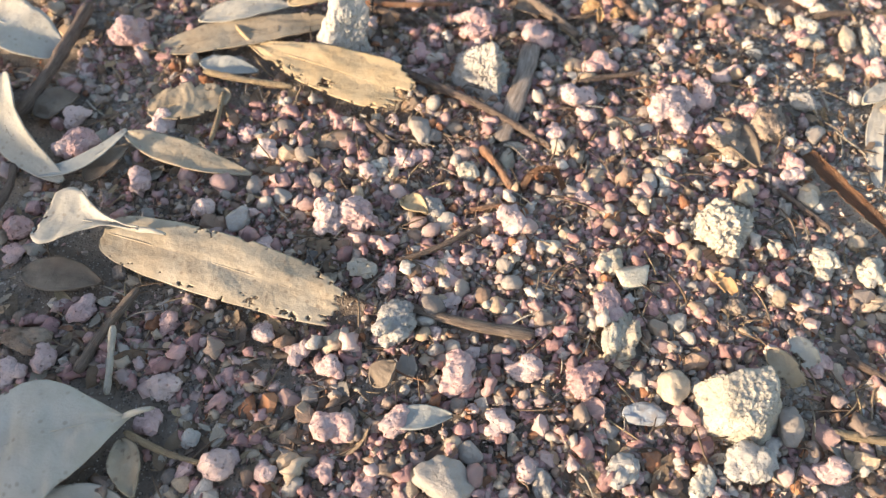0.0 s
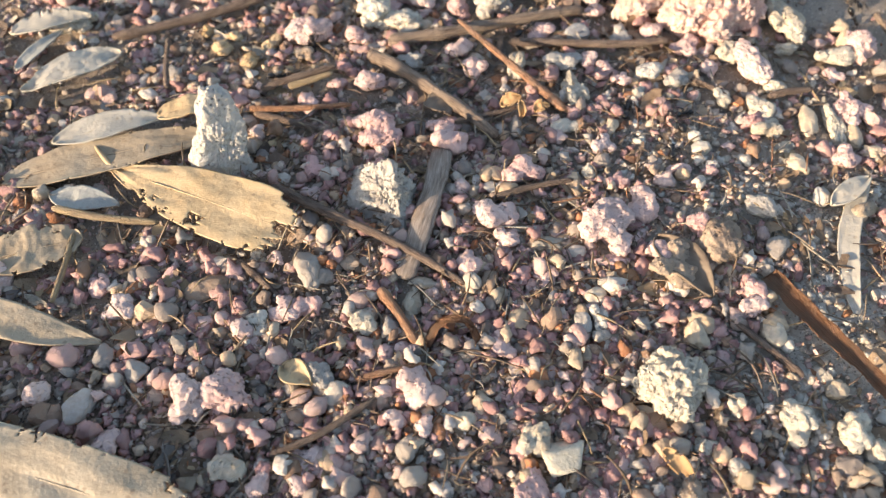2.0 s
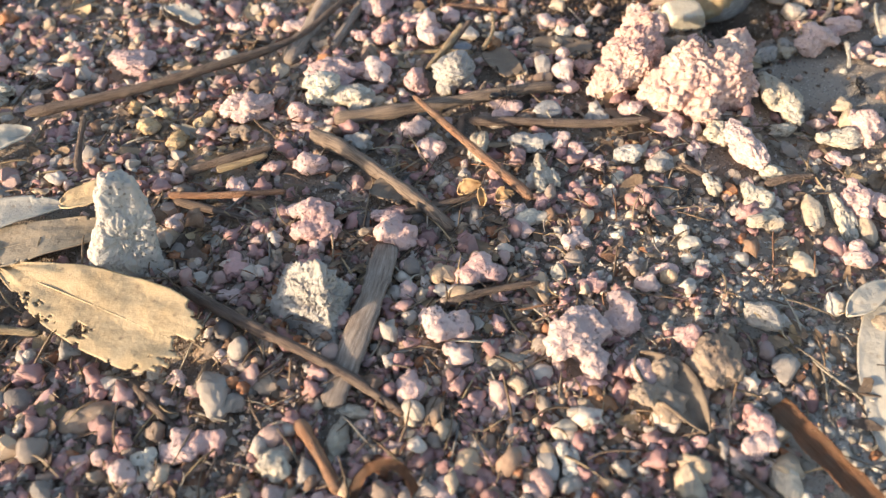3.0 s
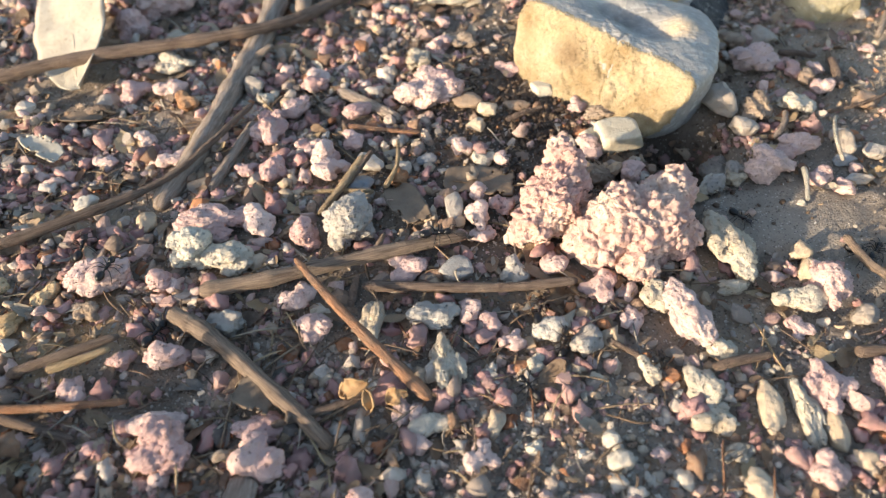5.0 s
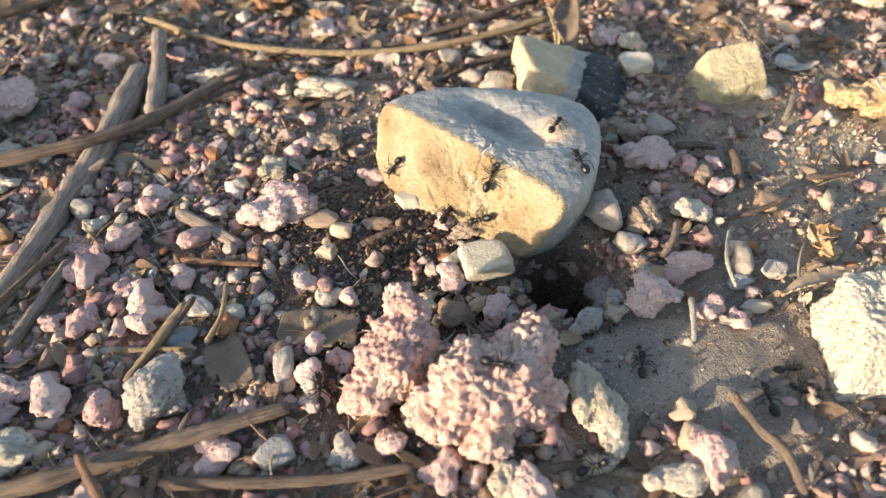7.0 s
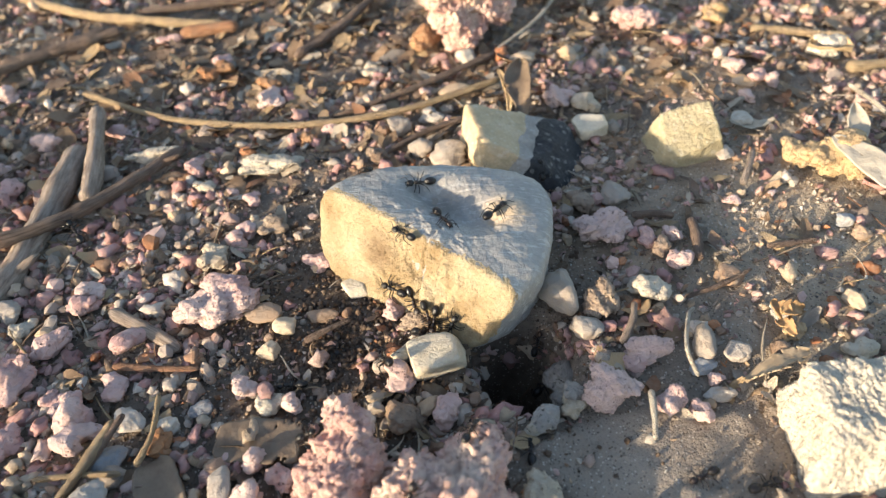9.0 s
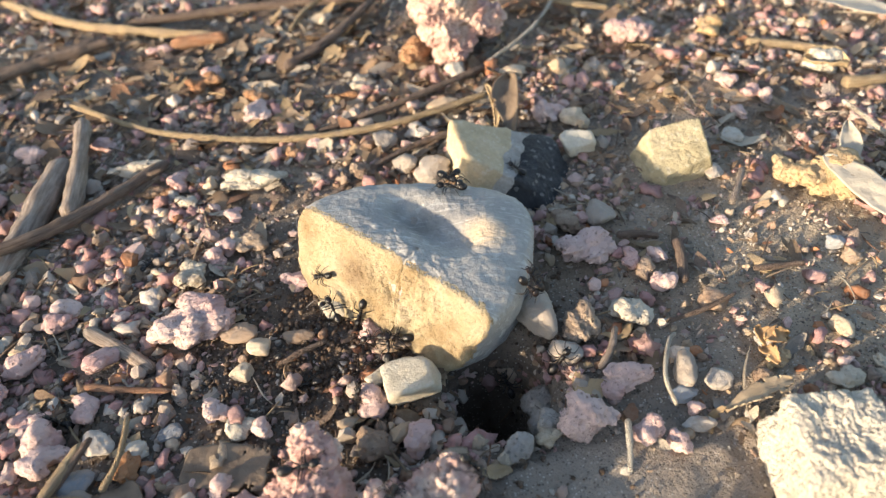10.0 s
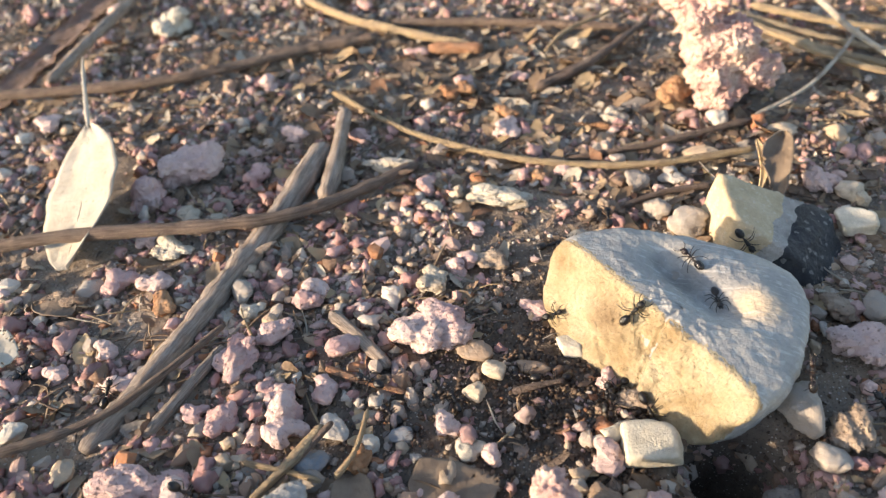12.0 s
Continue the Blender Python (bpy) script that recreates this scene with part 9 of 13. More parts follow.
    ant_walk(10, [(0, 0.0173, 0.0889, 0.0003, 0, 2, 2), (0.25, 0.0166, 0.0856, 0.0013, 25, 0, 1), (0.5, 0.0168, 0.0857, 0.0012, 24, 1, 1), (0.75, 0.0170, 0.0857, 0.0011, 24, 2, 0), (1, 0.0172, 0.0858, 0.0010, 23, 3, 0), (1.25, 0.0177, 0.0871, 0.0004, 24, 3, 0), (1.5, 0.0179, 0.0872, 0.0004, 24, 3, 0), (1.75, 0.0181, 0.0877, 0.0004, 25, 18, 1), (2, 0.0183, 0.0878, 0.0004, 27, 17, 1), (2.25, 0.0184, 0.0879, 0.0004, 29, 15, 2), (2.5, 0.0186, 0.0878, 0.0004, 32, 13, 3), (2.75, 0.0187, 0.0878, 0.0004, 38, 12, 4), (3, 0.0185, 0.0865, 0.0005, 47, 9, 4), (3.25, 0.0185, 0.0866, 0.0004, 55, 7, 5), (3.5, 0.0186, 0.0867, 0.0003, 63, -2, 5), (3.75, 0.0186, 0.0868, 0.0003, 69, -2, 5), (4, 0.0187, 0.0869, 0.0003, 74, -2, 4), (4.25, 0.0187, 0.0870, 0.0004, 80, -2, -2), (4.5, 0.0187, 0.0871, 0.0003, 86, -2, 4), (4.75, 0.0187, 0.0872, 0.0003, 86, -2, 3), (5, 0.0187, 0.0873, 0.0003, 86, -2, 3), (5.25, 0.0187, 0.0874, 0.0003, 86, -2, 3), (5.5, 0.0186, 0.0875, 0.0003, 86, -2, 3), (5.75, 0.0186, 0.0875, 0.0004, 86, -2, 2), (6, 0.0185, 0.0875, 0.0004, 86, -2, 2), (6.25, 0.0184, 0.0875, 0.0003, 86, -1, 2), (6.5, 0.0183, 0.0875, 0.0004, 143, -1, 0), (6.75, 0.0177, 0.0880, 0.0005, 139, 7, 1), (7, 0.0166, 0.0889, 0.0008, 150, -23, 1), (7.25, 0.0158, 0.0889, 0.0007, 208, 3, -22), (7.5, 0.0159, 0.0870, 0.0004, 265, -3, 1), (7.75, 0.0177, 0.0822, 0.0002, 292, 2, 3), (8, 0.0209, 0.0750, 0.0001, 294, -1, 4), (8.25, 0.0247, 0.0663, 0.0170, 294, -11, 1), (8.5, 0.0287, 0.0572, 0.0167, 294, 8, 10), (8.75, 0.0324, 0.0487, 0.0089, 293, 40, 54), (9, 0.0352, 0.0418, 0.0031, 288, 43, 34), (9.25, 0.0348, 0.0402, 0.0025, 231, 41, -28), (9.5, 0.0326, 0.0416, 0.0030, 173, -7, -32), (9.75, 0.0305, 0.0424, 0.0028, 156, 28, 8), (10, 0.0287, 0.0431, 0.0020, 177, 9, -25), (10.25, 0.0280, 0.0425, 0.0014, 234, 22, 16), (10.5, 0.0280, 0.0420, 0.0011, 291, 34, -14), (10.75, 0.0288, 0.0430, 0.0020, 349, -15, 26), (11, 0.0295, 0.0439, 0.0023, 406, 9, -4), (11.25, 0.0292, 0.0437, 0.0017, 349, 26, 19), (11.5, 0.0287, 0.0428, 0.0019, 291, 22, 2), (11.75, 0.0286, 0.0411, 0.0016, 269, 9, 19), (12, 0.0285, 0.0391, 0.0014, 269, -5, -9)])
    ant_walk(11, [(0, 0.0513, 0.0239, -0.0276, 0, 54, -50), (0.25, 0.0514, 0.0240, -0.0298, 24, 53, -31), (0.5, 0.0516, 0.0240, -0.0300, 23, 51, -36), (0.75, 0.0518, 0.0241, -0.0302, 22, 48, -38), (1, 0.0520, 0.0242, -0.0304, 22, 43, -37), (1.25, 0.0523, 0.0243, -0.0307, 22, 38, -32), (1.5, 0.0525, 0.0244, -0.0309, 23, 33, -31), (1.75, 0.0527, 0.0245, -0.0310, 24, 30, -29), (2, 0.0528, 0.0245, -0.0311, 27, 27, -27), (2.25, 0.0530, 0.0246, -0.0312, 30, 26, -27), (2.5, 0.0531, 0.0247, -0.0313, 36, 25, -26), (2.75, 0.0532, 0.0248, -0.0311, 48, 11, -24), (3, 0.0533, 0.0249, -0.0311, 48, 8, -23), (3.25, 0.0533, 0.0250, -0.0312, 48, 6, -23), (3.5, 0.0533, 0.0251, -0.0313, 104, 17, 6), (3.75, 0.0532, 0.0252, -0.0315, 114, 20, 13), (4, 0.0532, 0.0253, -0.0313, 122, 21, 0), (4.25, 0.0531, 0.0254, -0.0313, 128, 17, -1), (4.5, 0.0530, 0.0255, -0.0313, 133, 13, -2), (4.75, 0.0529, 0.0256, -0.0314, 138, 9, -1), (5, 0.0528, 0.0257, -0.0313, 143, -4, 2), (5.25, 0.0526, 0.0258, -0.0314, 149, -8, 6), (5.5, 0.0525, 0.0258, -0.0316, 156, -11, 19), (5.75, 0.0524, 0.0259, -0.0315, 165, 0, 14), (6, 0.0523, 0.0259, -0.0313, 176, -12, 10), (6.25, 0.0521, 0.0259, -0.0287, 190, -54, 12), (6.5, 0.0520, 0.0259, -0.0292, 247, -18, -54), (6.75, 0.0523, 0.0255, -0.0312, 305, -2, -8), (7, 0.0529, 0.0247, -0.0311, 300, -24, -19), (7.25, 0.0530, 0.0240, -0.0305, 243, -39, 17), (7.5, 0.0521, 0.0237, -0.0300, 186, -37, 44), (7.75, 0.0494, 0.0243, -0.0198, 168, -54, -29), (8, 0.0451, 0.0252, -0.0057, 167, -54, -47), (8.25, 0.0399, 0.0265, 0.0005, 166, -37, 20), (8.5, 0.0347, 0.0279, 0.0052, 163, -54, -51), (8.75, 0.0301, 0.0295, 0.0043, 159, 17, -13), (9, 0.0269, 0.0310, 0.0042, 119, 37, -41), (9.25, 0.0298, 0.0343, 0.0029, 62, -34, -35), (9.5, 0.0347, 0.0353, 0.0057, 57, 50, -54), (9.75, 0.0336, 0.0382, 0.0007, 114, -18, 0), (10, 0.0320, 0.0407, 0.0024, 88, -32, -12), (10.25, 0.0336, 0.0418, 0.0029, 31, -17, 5), (10.5, 0.0355, 0.0423, 0.0044, 31, -54, 30), (10.75, 0.0359, 0.0431, 0.0059, 89, -54, -54), (11, 0.0357, 0.0433, 0.0067, 146, -4, -54), (11.25, 0.0351, 0.0427, 0.0048, 203, 54, -44), (11.5, 0.0346, 0.0416, 0.0027, 261, 44, 1), (11.75, 0.0350, 0.0406, 0.0025, 305, 32, 41), (12, 0.0359, 0.0403, 0.0011, 305, 28, 37)])
    ant_walk(12, [(0, 0.0370, 0.0399, 0.0024, -40, 15, 53), (0.25, 0.0407, 0.0370, 0.0023, -33, -23, 54), (0.5, 0.0423, 0.0361, 0.0029, -26, -31, 54), (0.75, 0.0436, 0.0355, 0.0037, -21, -32, 54), (1, 0.0448, 0.0351, 0.0045, -19, -26, 54), (1.25, 0.0459, 0.0348, 0.0052, -13, 54, 54), (1.5, 0.0468, 0.0346, 0.0055, -10, 54, 54), (1.75, 0.0477, 0.0344, -0.0076, -16, 54, 54), (2, 0.0485, 0.0341, -0.0081, -24, 54, 54), (2.25, 0.0493, 0.0337, -0.0162, -26, 54, 54), (2.5, 0.0501, 0.0333, -0.0271, -23, 54, 43), (2.75, 0.0509, 0.0331, -0.0285, -13, 49, 49), (3, 0.0518, 0.0329, -0.0289, -11, 44, 46), (3.25, 0.0526, 0.0327, -0.0297, -25, 16, 48), (3.5, 0.0533, 0.0321, -0.0302, -48, 27, 45), (3.75, 0.0539, 0.0313, -0.0305, -60, 24, 48), (4, 0.0544, 0.0304, -0.0309, -61, -2, 42), (4.25, 0.0550, 0.0294, -0.0273, -58, -8, 54), (4.5, 0.0556, 0.0284, -0.0267, -59, -25, 54), (4.75, 0.0563, 0.0273, -0.0221, -54, -54, 54), (5, 0.0573, 0.0262, -0.0138, -33, -54, 54), (5.25, 0.0596, 0.0256, -0.0127, -20, -7, 10), (5.5, 0.0613, 0.0232, -0.0042, -78, -54, 54), (5.75, 0.0598, 0.0153, -0.0043, -104, -44, 54), (6, 0.0575, 0.0066, 0.0008, -98, -10, -1), (6.25, 0.0576, 0.0022, 0.0011, -83, -2, 0), (6.5, 0.0583, 0.0005, 0.0011, -25, 4, -1), (6.75, 0.0597, 0.0032, 0.0009, 32, 6, 1), (7, 0.0611, 0.0072, 0.0006, 76, 2, -5), (7.25, 0.0606, 0.0085, 0.0005, 133, 9, -1), (7.5, 0.0590, 0.0091, -0.0008, 175, 2, 10), (7.75, 0.0568, 0.0087, 0.0007, 180, -4, 17), (8, 0.0548, 0.0087, 0.0008, 179, -4, 18), (8.25, 0.0528, 0.0088, 0.0011, 171, -4, 29), (8.5, 0.0511, 0.0094, 0.0011, 155, 1, 23), (8.75, 0.0499, 0.0106, 0.0003, 128, 11, 28), (9, 0.0492, 0.0126, -0.0001, 81, 3, 54), (9.25, 0.0525, 0.0200, -0.0196, 63, 54, -54), (9.5, 0.0567, 0.0293, -0.0131, 75, -54, -54), (9.75, 0.0564, 0.0342, -0.0222, 109, -54, -54), (10, 0.0550, 0.0368, -0.0083, 120, -54, -54), (10.25, 0.0547, 0.0366, -0.0157, 177, 10, -54), (10.5, 0.0547, 0.0353, -0.0219, 234, 54, -54), (10.75, 0.0549, 0.0346, -0.0235, 292, 54, 54), (11, 0.0552, 0.0339, -0.0253, 294, 49, 54), (11.25, 0.0554, 0.0332, -0.0264, 274, 54, 54), (11.5, 0.0553, 0.0323, -0.0250, 255, 54, 54), (11.75, 0.0550, 0.0312, -0.0261, 250, 53, 54), (12, 0.0546, 0.0302, -0.0310, 252, 36, 28)])
    ant_walk(13, [(0, 0.0510, 0.0345, -0.0086, -108, 54, -54), (0.25, 0.0503, 0.0310, -0.0296, -84, 25, -52), (0.5, 0.0510, 0.0292, -0.0289, -63, 21, -54), (0.75, 0.0518, 0.0277, -0.0291, -62, 1, -54), (1, 0.0525, 0.0261, -0.0315, -75, -4, 6), (1.25, 0.0528, 0.0242, -0.0307, -81, -34, -17), (1.5, 0.0530, 0.0224, -0.0285, -88, -54, -21), (1.75, 0.0530, 0.0206, -0.0230, -98, -54, -9), (2, 0.0525, 0.0191, -0.0137, -118, -54, 54), (2.25, 0.0516, 0.0178, -0.0099, -124, -54, 54), (2.5, 0.0509, 0.0165, -0.0063, -112, -54, 44), (2.75, 0.0506, 0.0153, -0.0051, -91, -54, -54), (3, 0.0508, 0.0140, -0.0038, -78, -48, -54), (3.25, 0.0511, 0.0129, -0.0026, -71, -31, -42), (3.5, 0.0515, 0.0118, -0.0018, -66, -36, -34), (3.75, 0.0520, 0.0110, -0.0005, -57, -26, -31), (4, 0.0526, 0.0102, -0.0005, -48, -15, -27), (4.25, 0.0534, 0.0094, -0.0006, -36, -5, -23), (4.5, 0.0542, 0.0091, -0.0006, -15, 3, -20), (4.75, 0.0548, 0.0079, 0.0007, -34, -5, -13), (5, 0.0567, 0.0067, 0.0007, -54, -7, -6), (5.25, 0.0600, 0.0010, 0.0009, -58, 4, -5), (5.5, 0.0645, -0.0039, 0.0028, -26, 0, 51), (5.75, 0.0691, -0.0014, 0.0010, 32, 47, 33), (6, 0.0711, -0.0002, 0.0016, 28, -5, -1), (6.25, 0.0747, 0.0006, 0.0023, 14, 4, -2), (6.5, 0.0793, 0.0023, 0.0013, 13, 0, 0), (6.75, 0.0830, 0.0033, 0.0008, 12, -2, -1), (7, 0.0860, 0.0038, 0.0011, 5, -1, 0), (7.25, 0.0866, 0.0037, 0.0011, -52, 1, 0), (7.5, 0.0852, 0.0036, 0.0011, -109, -1, 4), (7.75, 0.0839, 0.0037, 0.0009, -166, 5, 5), (8, 0.0825, 0.0039, 0.0008, -181, -3, 0), (8.25, 0.0808, 0.0037, 0.0012, -180, -7, -2), (8.5, 0.0794, 0.0037, 0.0013, -177, -2, -1), (8.75, 0.0779, 0.0036, 0.0012, -172, 4, -2), (9, 0.0765, 0.0033, 0.0010, -163, 4, -2), (9.25, 0.0753, 0.0027, 0.0010, -141, -2, -5), (9.5, 0.0738, 0.0011, 0.0023, -134, -5, 0), (9.75, 0.0726, -0.0000, 0.0023, -141, 2, 0), (10, 0.0712, -0.0010, 0.0021, -148, 5, 0), (10.25, 0.0697, -0.0019, 0.0019, -149, -2, 1), (10.5, 0.0685, -0.0024, 0.0018, -146, -46, -30), (10.75, 0.0677, -0.0027, 0.0016, -139, 29, -54), (11, 0.0659, -0.0047, 0.0016, -136, 46, -46), (11.25, 0.0652, -0.0053, -0.0001, -138, 0, 51), (11.5, 0.0635, -0.0067, -0.0001, -149, 0, -2), (11.75, 0.0625, -0.0072, 0.0001, -158, -15, -2), (12, 0.0615, -0.0076, 0.0008, -157, -6, -3)])
    ant_walk(14, [(0, 0.0723, 0.0175, 0.0012, -60, -41, 46), (0.25, 0.0718, 0.0142, 0.0034, -58, 4, -2), (0.5, 0.0736, 0.0146, 0.0011, -62, 47, -41), (0.75, 0.0729, 0.0119, 0.0007, -81, 3, -40), (1, 0.0729, 0.0112, 0.0008, -105, 2, -35), (1.25, 0.0726, 0.0105, 0.0006, -108, 2, -40), (1.5, 0.0721, 0.0092, 0.0010, -90, 1, 1), (1.75, 0.0721, 0.0081, 0.0010, -81, 0, 4), (2, 0.0724, 0.0070, 0.0011, -81, -3, 3), (2.25, 0.0725, 0.0059, 0.0011, -90, -3, -4), (2.5, 0.0724, 0.0050, 0.0012, -106, -1, 3), (2.75, 0.0721, 0.0042, 0.0012, -111, 0, 1), (3, 0.0718, 0.0035, 0.0011, -100, 1, 1), (3.25, 0.0717, 0.0028, 0.0011, -85, 0, 2), (3.5, 0.0719, 0.0024, 0.0011, -68, -2, 2), (3.75, 0.0722, 0.0019, 0.0011, -60, -2, 1), (4, 0.0719, -0.0002, 0.0022, -57, -3, -2), (4.25, 0.0732, -0.0015, 0.0021, -56, 4, -1), (4.5, 0.0745, -0.0030, 0.0017, -54, 5, 4), (4.75, 0.0760, -0.0036, 0.0009, -52, 2, 7), (5, 0.0766, -0.0043, 0.0009, -46, 1, 5), (5.25, 0.0771, -0.0047, 0.0009, -42, 1, 4), (5.5, 0.0777, -0.0051, 0.0009, -48, 3, 2), (5.75, 0.0781, -0.0056, 0.0009, -51, 4, 0), (6, 0.0786, -0.0059, 0.0008, -9, 1, 3), (6.25, 0.0805, -0.0057, 0.0000, 4, -21, 2), (6.5, 0.0817, -0.0051, 0.0002, 61, -1, -30), (6.75, 0.0810, -0.0034, 0.0009, 112, -1, -3), (7, 0.0801, -0.0013, 0.0012, 90, -5, 2), (7.25, 0.0806, -0.0006, 0.0017, 36, -2, 4), (7.5, 0.0812, -0.0002, 0.0019, 35, 0, 3), (7.75, 0.0819, 0.0002, 0.0015, 26, 1, 0), (8, 0.0824, 0.0004, 0.0016, 9, -1, -2), (8.25, 0.0831, 0.0003, 0.0020, -7, -2, 0), (8.5, 0.0840, 0.0002, 0.0021, -10, -2, -7), (8.75, 0.0848, 0.0001, 0.0021, -2, 0, 0), (9, 0.0859, 0.0004, 0.0015, 14, 3, -5), (9.25, 0.0870, 0.0009, 0.0003, 14, -10, -1), (9.5, 0.0878, 0.0010, 0.0004, -4, -19, -3), (9.75, 0.0887, 0.0008, 0.0001, -19, -3, -1), (10, 0.0898, 0.0003, 0.0003, -28, -3, -2), (10.25, 0.0909, -0.0004, 0.0006, -36, -7, -2), (10.5, 0.0921, -0.0014, 0.0019, -43, 5, 54), (10.75, 0.0943, -0.0023, 0.0004, -47, 0, 44), (11, 0.0948, -0.0043, 0.0011, -53, -3, 16), (11.25, 0.0957, -0.0057, 0.0008, -65, -12, -2), (11.5, 0.0961, -0.0070, 0.0010, -80, -12, 19), (11.75, 0.0962, -0.0083, 0.0011, -86, -8, 14), (12, 0.0964, -0.0095, 0.0014, -82, -21, 7)])
    ant_walk(15, [(0, 0.0587, 0.0011, 0.0011, -63, 3, -6), (0.25, 0.0596, -0.0005, 0.0009, -62, 3, -5), (0.5, 0.0608, -0.0010, 0.0000, -51, -2, -11), (0.75, 0.0614, -0.0017, 0.0001, -46, -5, -19), (1, 0.0626, -0.0015, 0.0001, -32, -4, -15), (1.25, 0.0639, -0.0013, 0.0003, -13, -49, 1), (1.5, 0.0641, -0.0027, 0.0029, 3, -53, 38), (1.75, 0.0654, -0.0027, 0.0044, -1, -26, 39), (2, 0.0668, -0.0029, 0.0039, -19, 47, -10), (2.25, 0.0682, -0.0036, 0.0011, -32, 51, 1), (2.5, 0.0698, -0.0047, 0.0001, -33, 2, 1), (2.75, 0.0713, -0.0056, 0.0002, -26, 5, 3), (3, 0.0725, -0.0060, -0.0001, -18, 2, 8), (3.25, 0.0737, -0.0063, -0.0001, -9, 15, -1), (3.5, 0.0742, -0.0070, 0.0009, 3, 0, -1), (3.75, 0.0755, -0.0066, 0.0008, 17, 1, -1), (4, 0.0764, -0.0062, 0.0008, 29, -2, 0), (4.25, 0.0775, -0.0055, 0.0008, 35, -2, 3), (4.5, 0.0784, -0.0048, 0.0009, 45, -2, 4), (4.75, 0.0792, -0.0038, 0.0009, 54, -1, 6), (5, 0.0799, -0.0028, 0.0010, 47, -1, 6), (5.25, 0.0810, -0.0020, 0.0010, 25, -2, 8), (5.5, 0.0820, -0.0016, 0.0011, 10, -11, 7), (5.75, 0.0835, -0.0012, 0.0002, 2, -4, 7), (6, 0.0846, -0.0012, 0.0003, -4, -1, 8), (6.25, 0.0857, -0.0015, 0.0002, -19, 2, 6), (6.5, 0.0865, -0.0017, 0.0009, 26, -4, 2), (6.75, 0.0866, -0.0011, 0.0004, 83, -2, 1), (7, 0.0862, -0.0007, 0.0012, 140, 3, -2), (7.25, 0.0862, -0.0018, 0.0002, 198, 8, -3), (7.5, 0.0855, -0.0035, 0.0007, 247, -22, 29), (7.75, 0.0848, -0.0052, 0.0015, 244, -25, -15), (8, 0.0841, -0.0065, 0.0016, 236, 3, -16), (8.25, 0.0835, -0.0071, 0.0014, 209, 29, -28), (8.5, 0.0829, -0.0073, 0.0013, 202, 30, -24), (8.75, 0.0824, -0.0076, 0.0002, 234, 30, 3), (9, 0.0819, -0.0086, 0.0001, 245, 22, 5), (9.25, 0.0813, -0.0101, 0.0007, 251, 1, 19), (9.5, 0.0808, -0.0114, 0.0007, 262, 1, 0), (9.75, 0.0810, -0.0125, -0.0003, 278, -8, 3), (10, 0.0813, -0.0136, -0.0003, 291, -4, 4), (10.25, 0.0818, -0.0146, 0.0011, 303, -10, 3), (10.5, 0.0826, -0.0156, 0.0002, 313, -26, 0), (10.75, 0.0836, -0.0166, 0.0013, 321, -27, 9), (11, 0.0849, -0.0174, 0.0019, 329, 20, 25), (11.25, 0.0862, -0.0181, 0.0009, 338, 11, -12), (11.5, 0.0877, -0.0186, 0.0009, 347, -32, 6), (11.75, 0.0892, -0.0189, 0.0019, 349, -12, -22), (12, 0.0908, -0.0192, 0.0015, 348, 9, 27)])
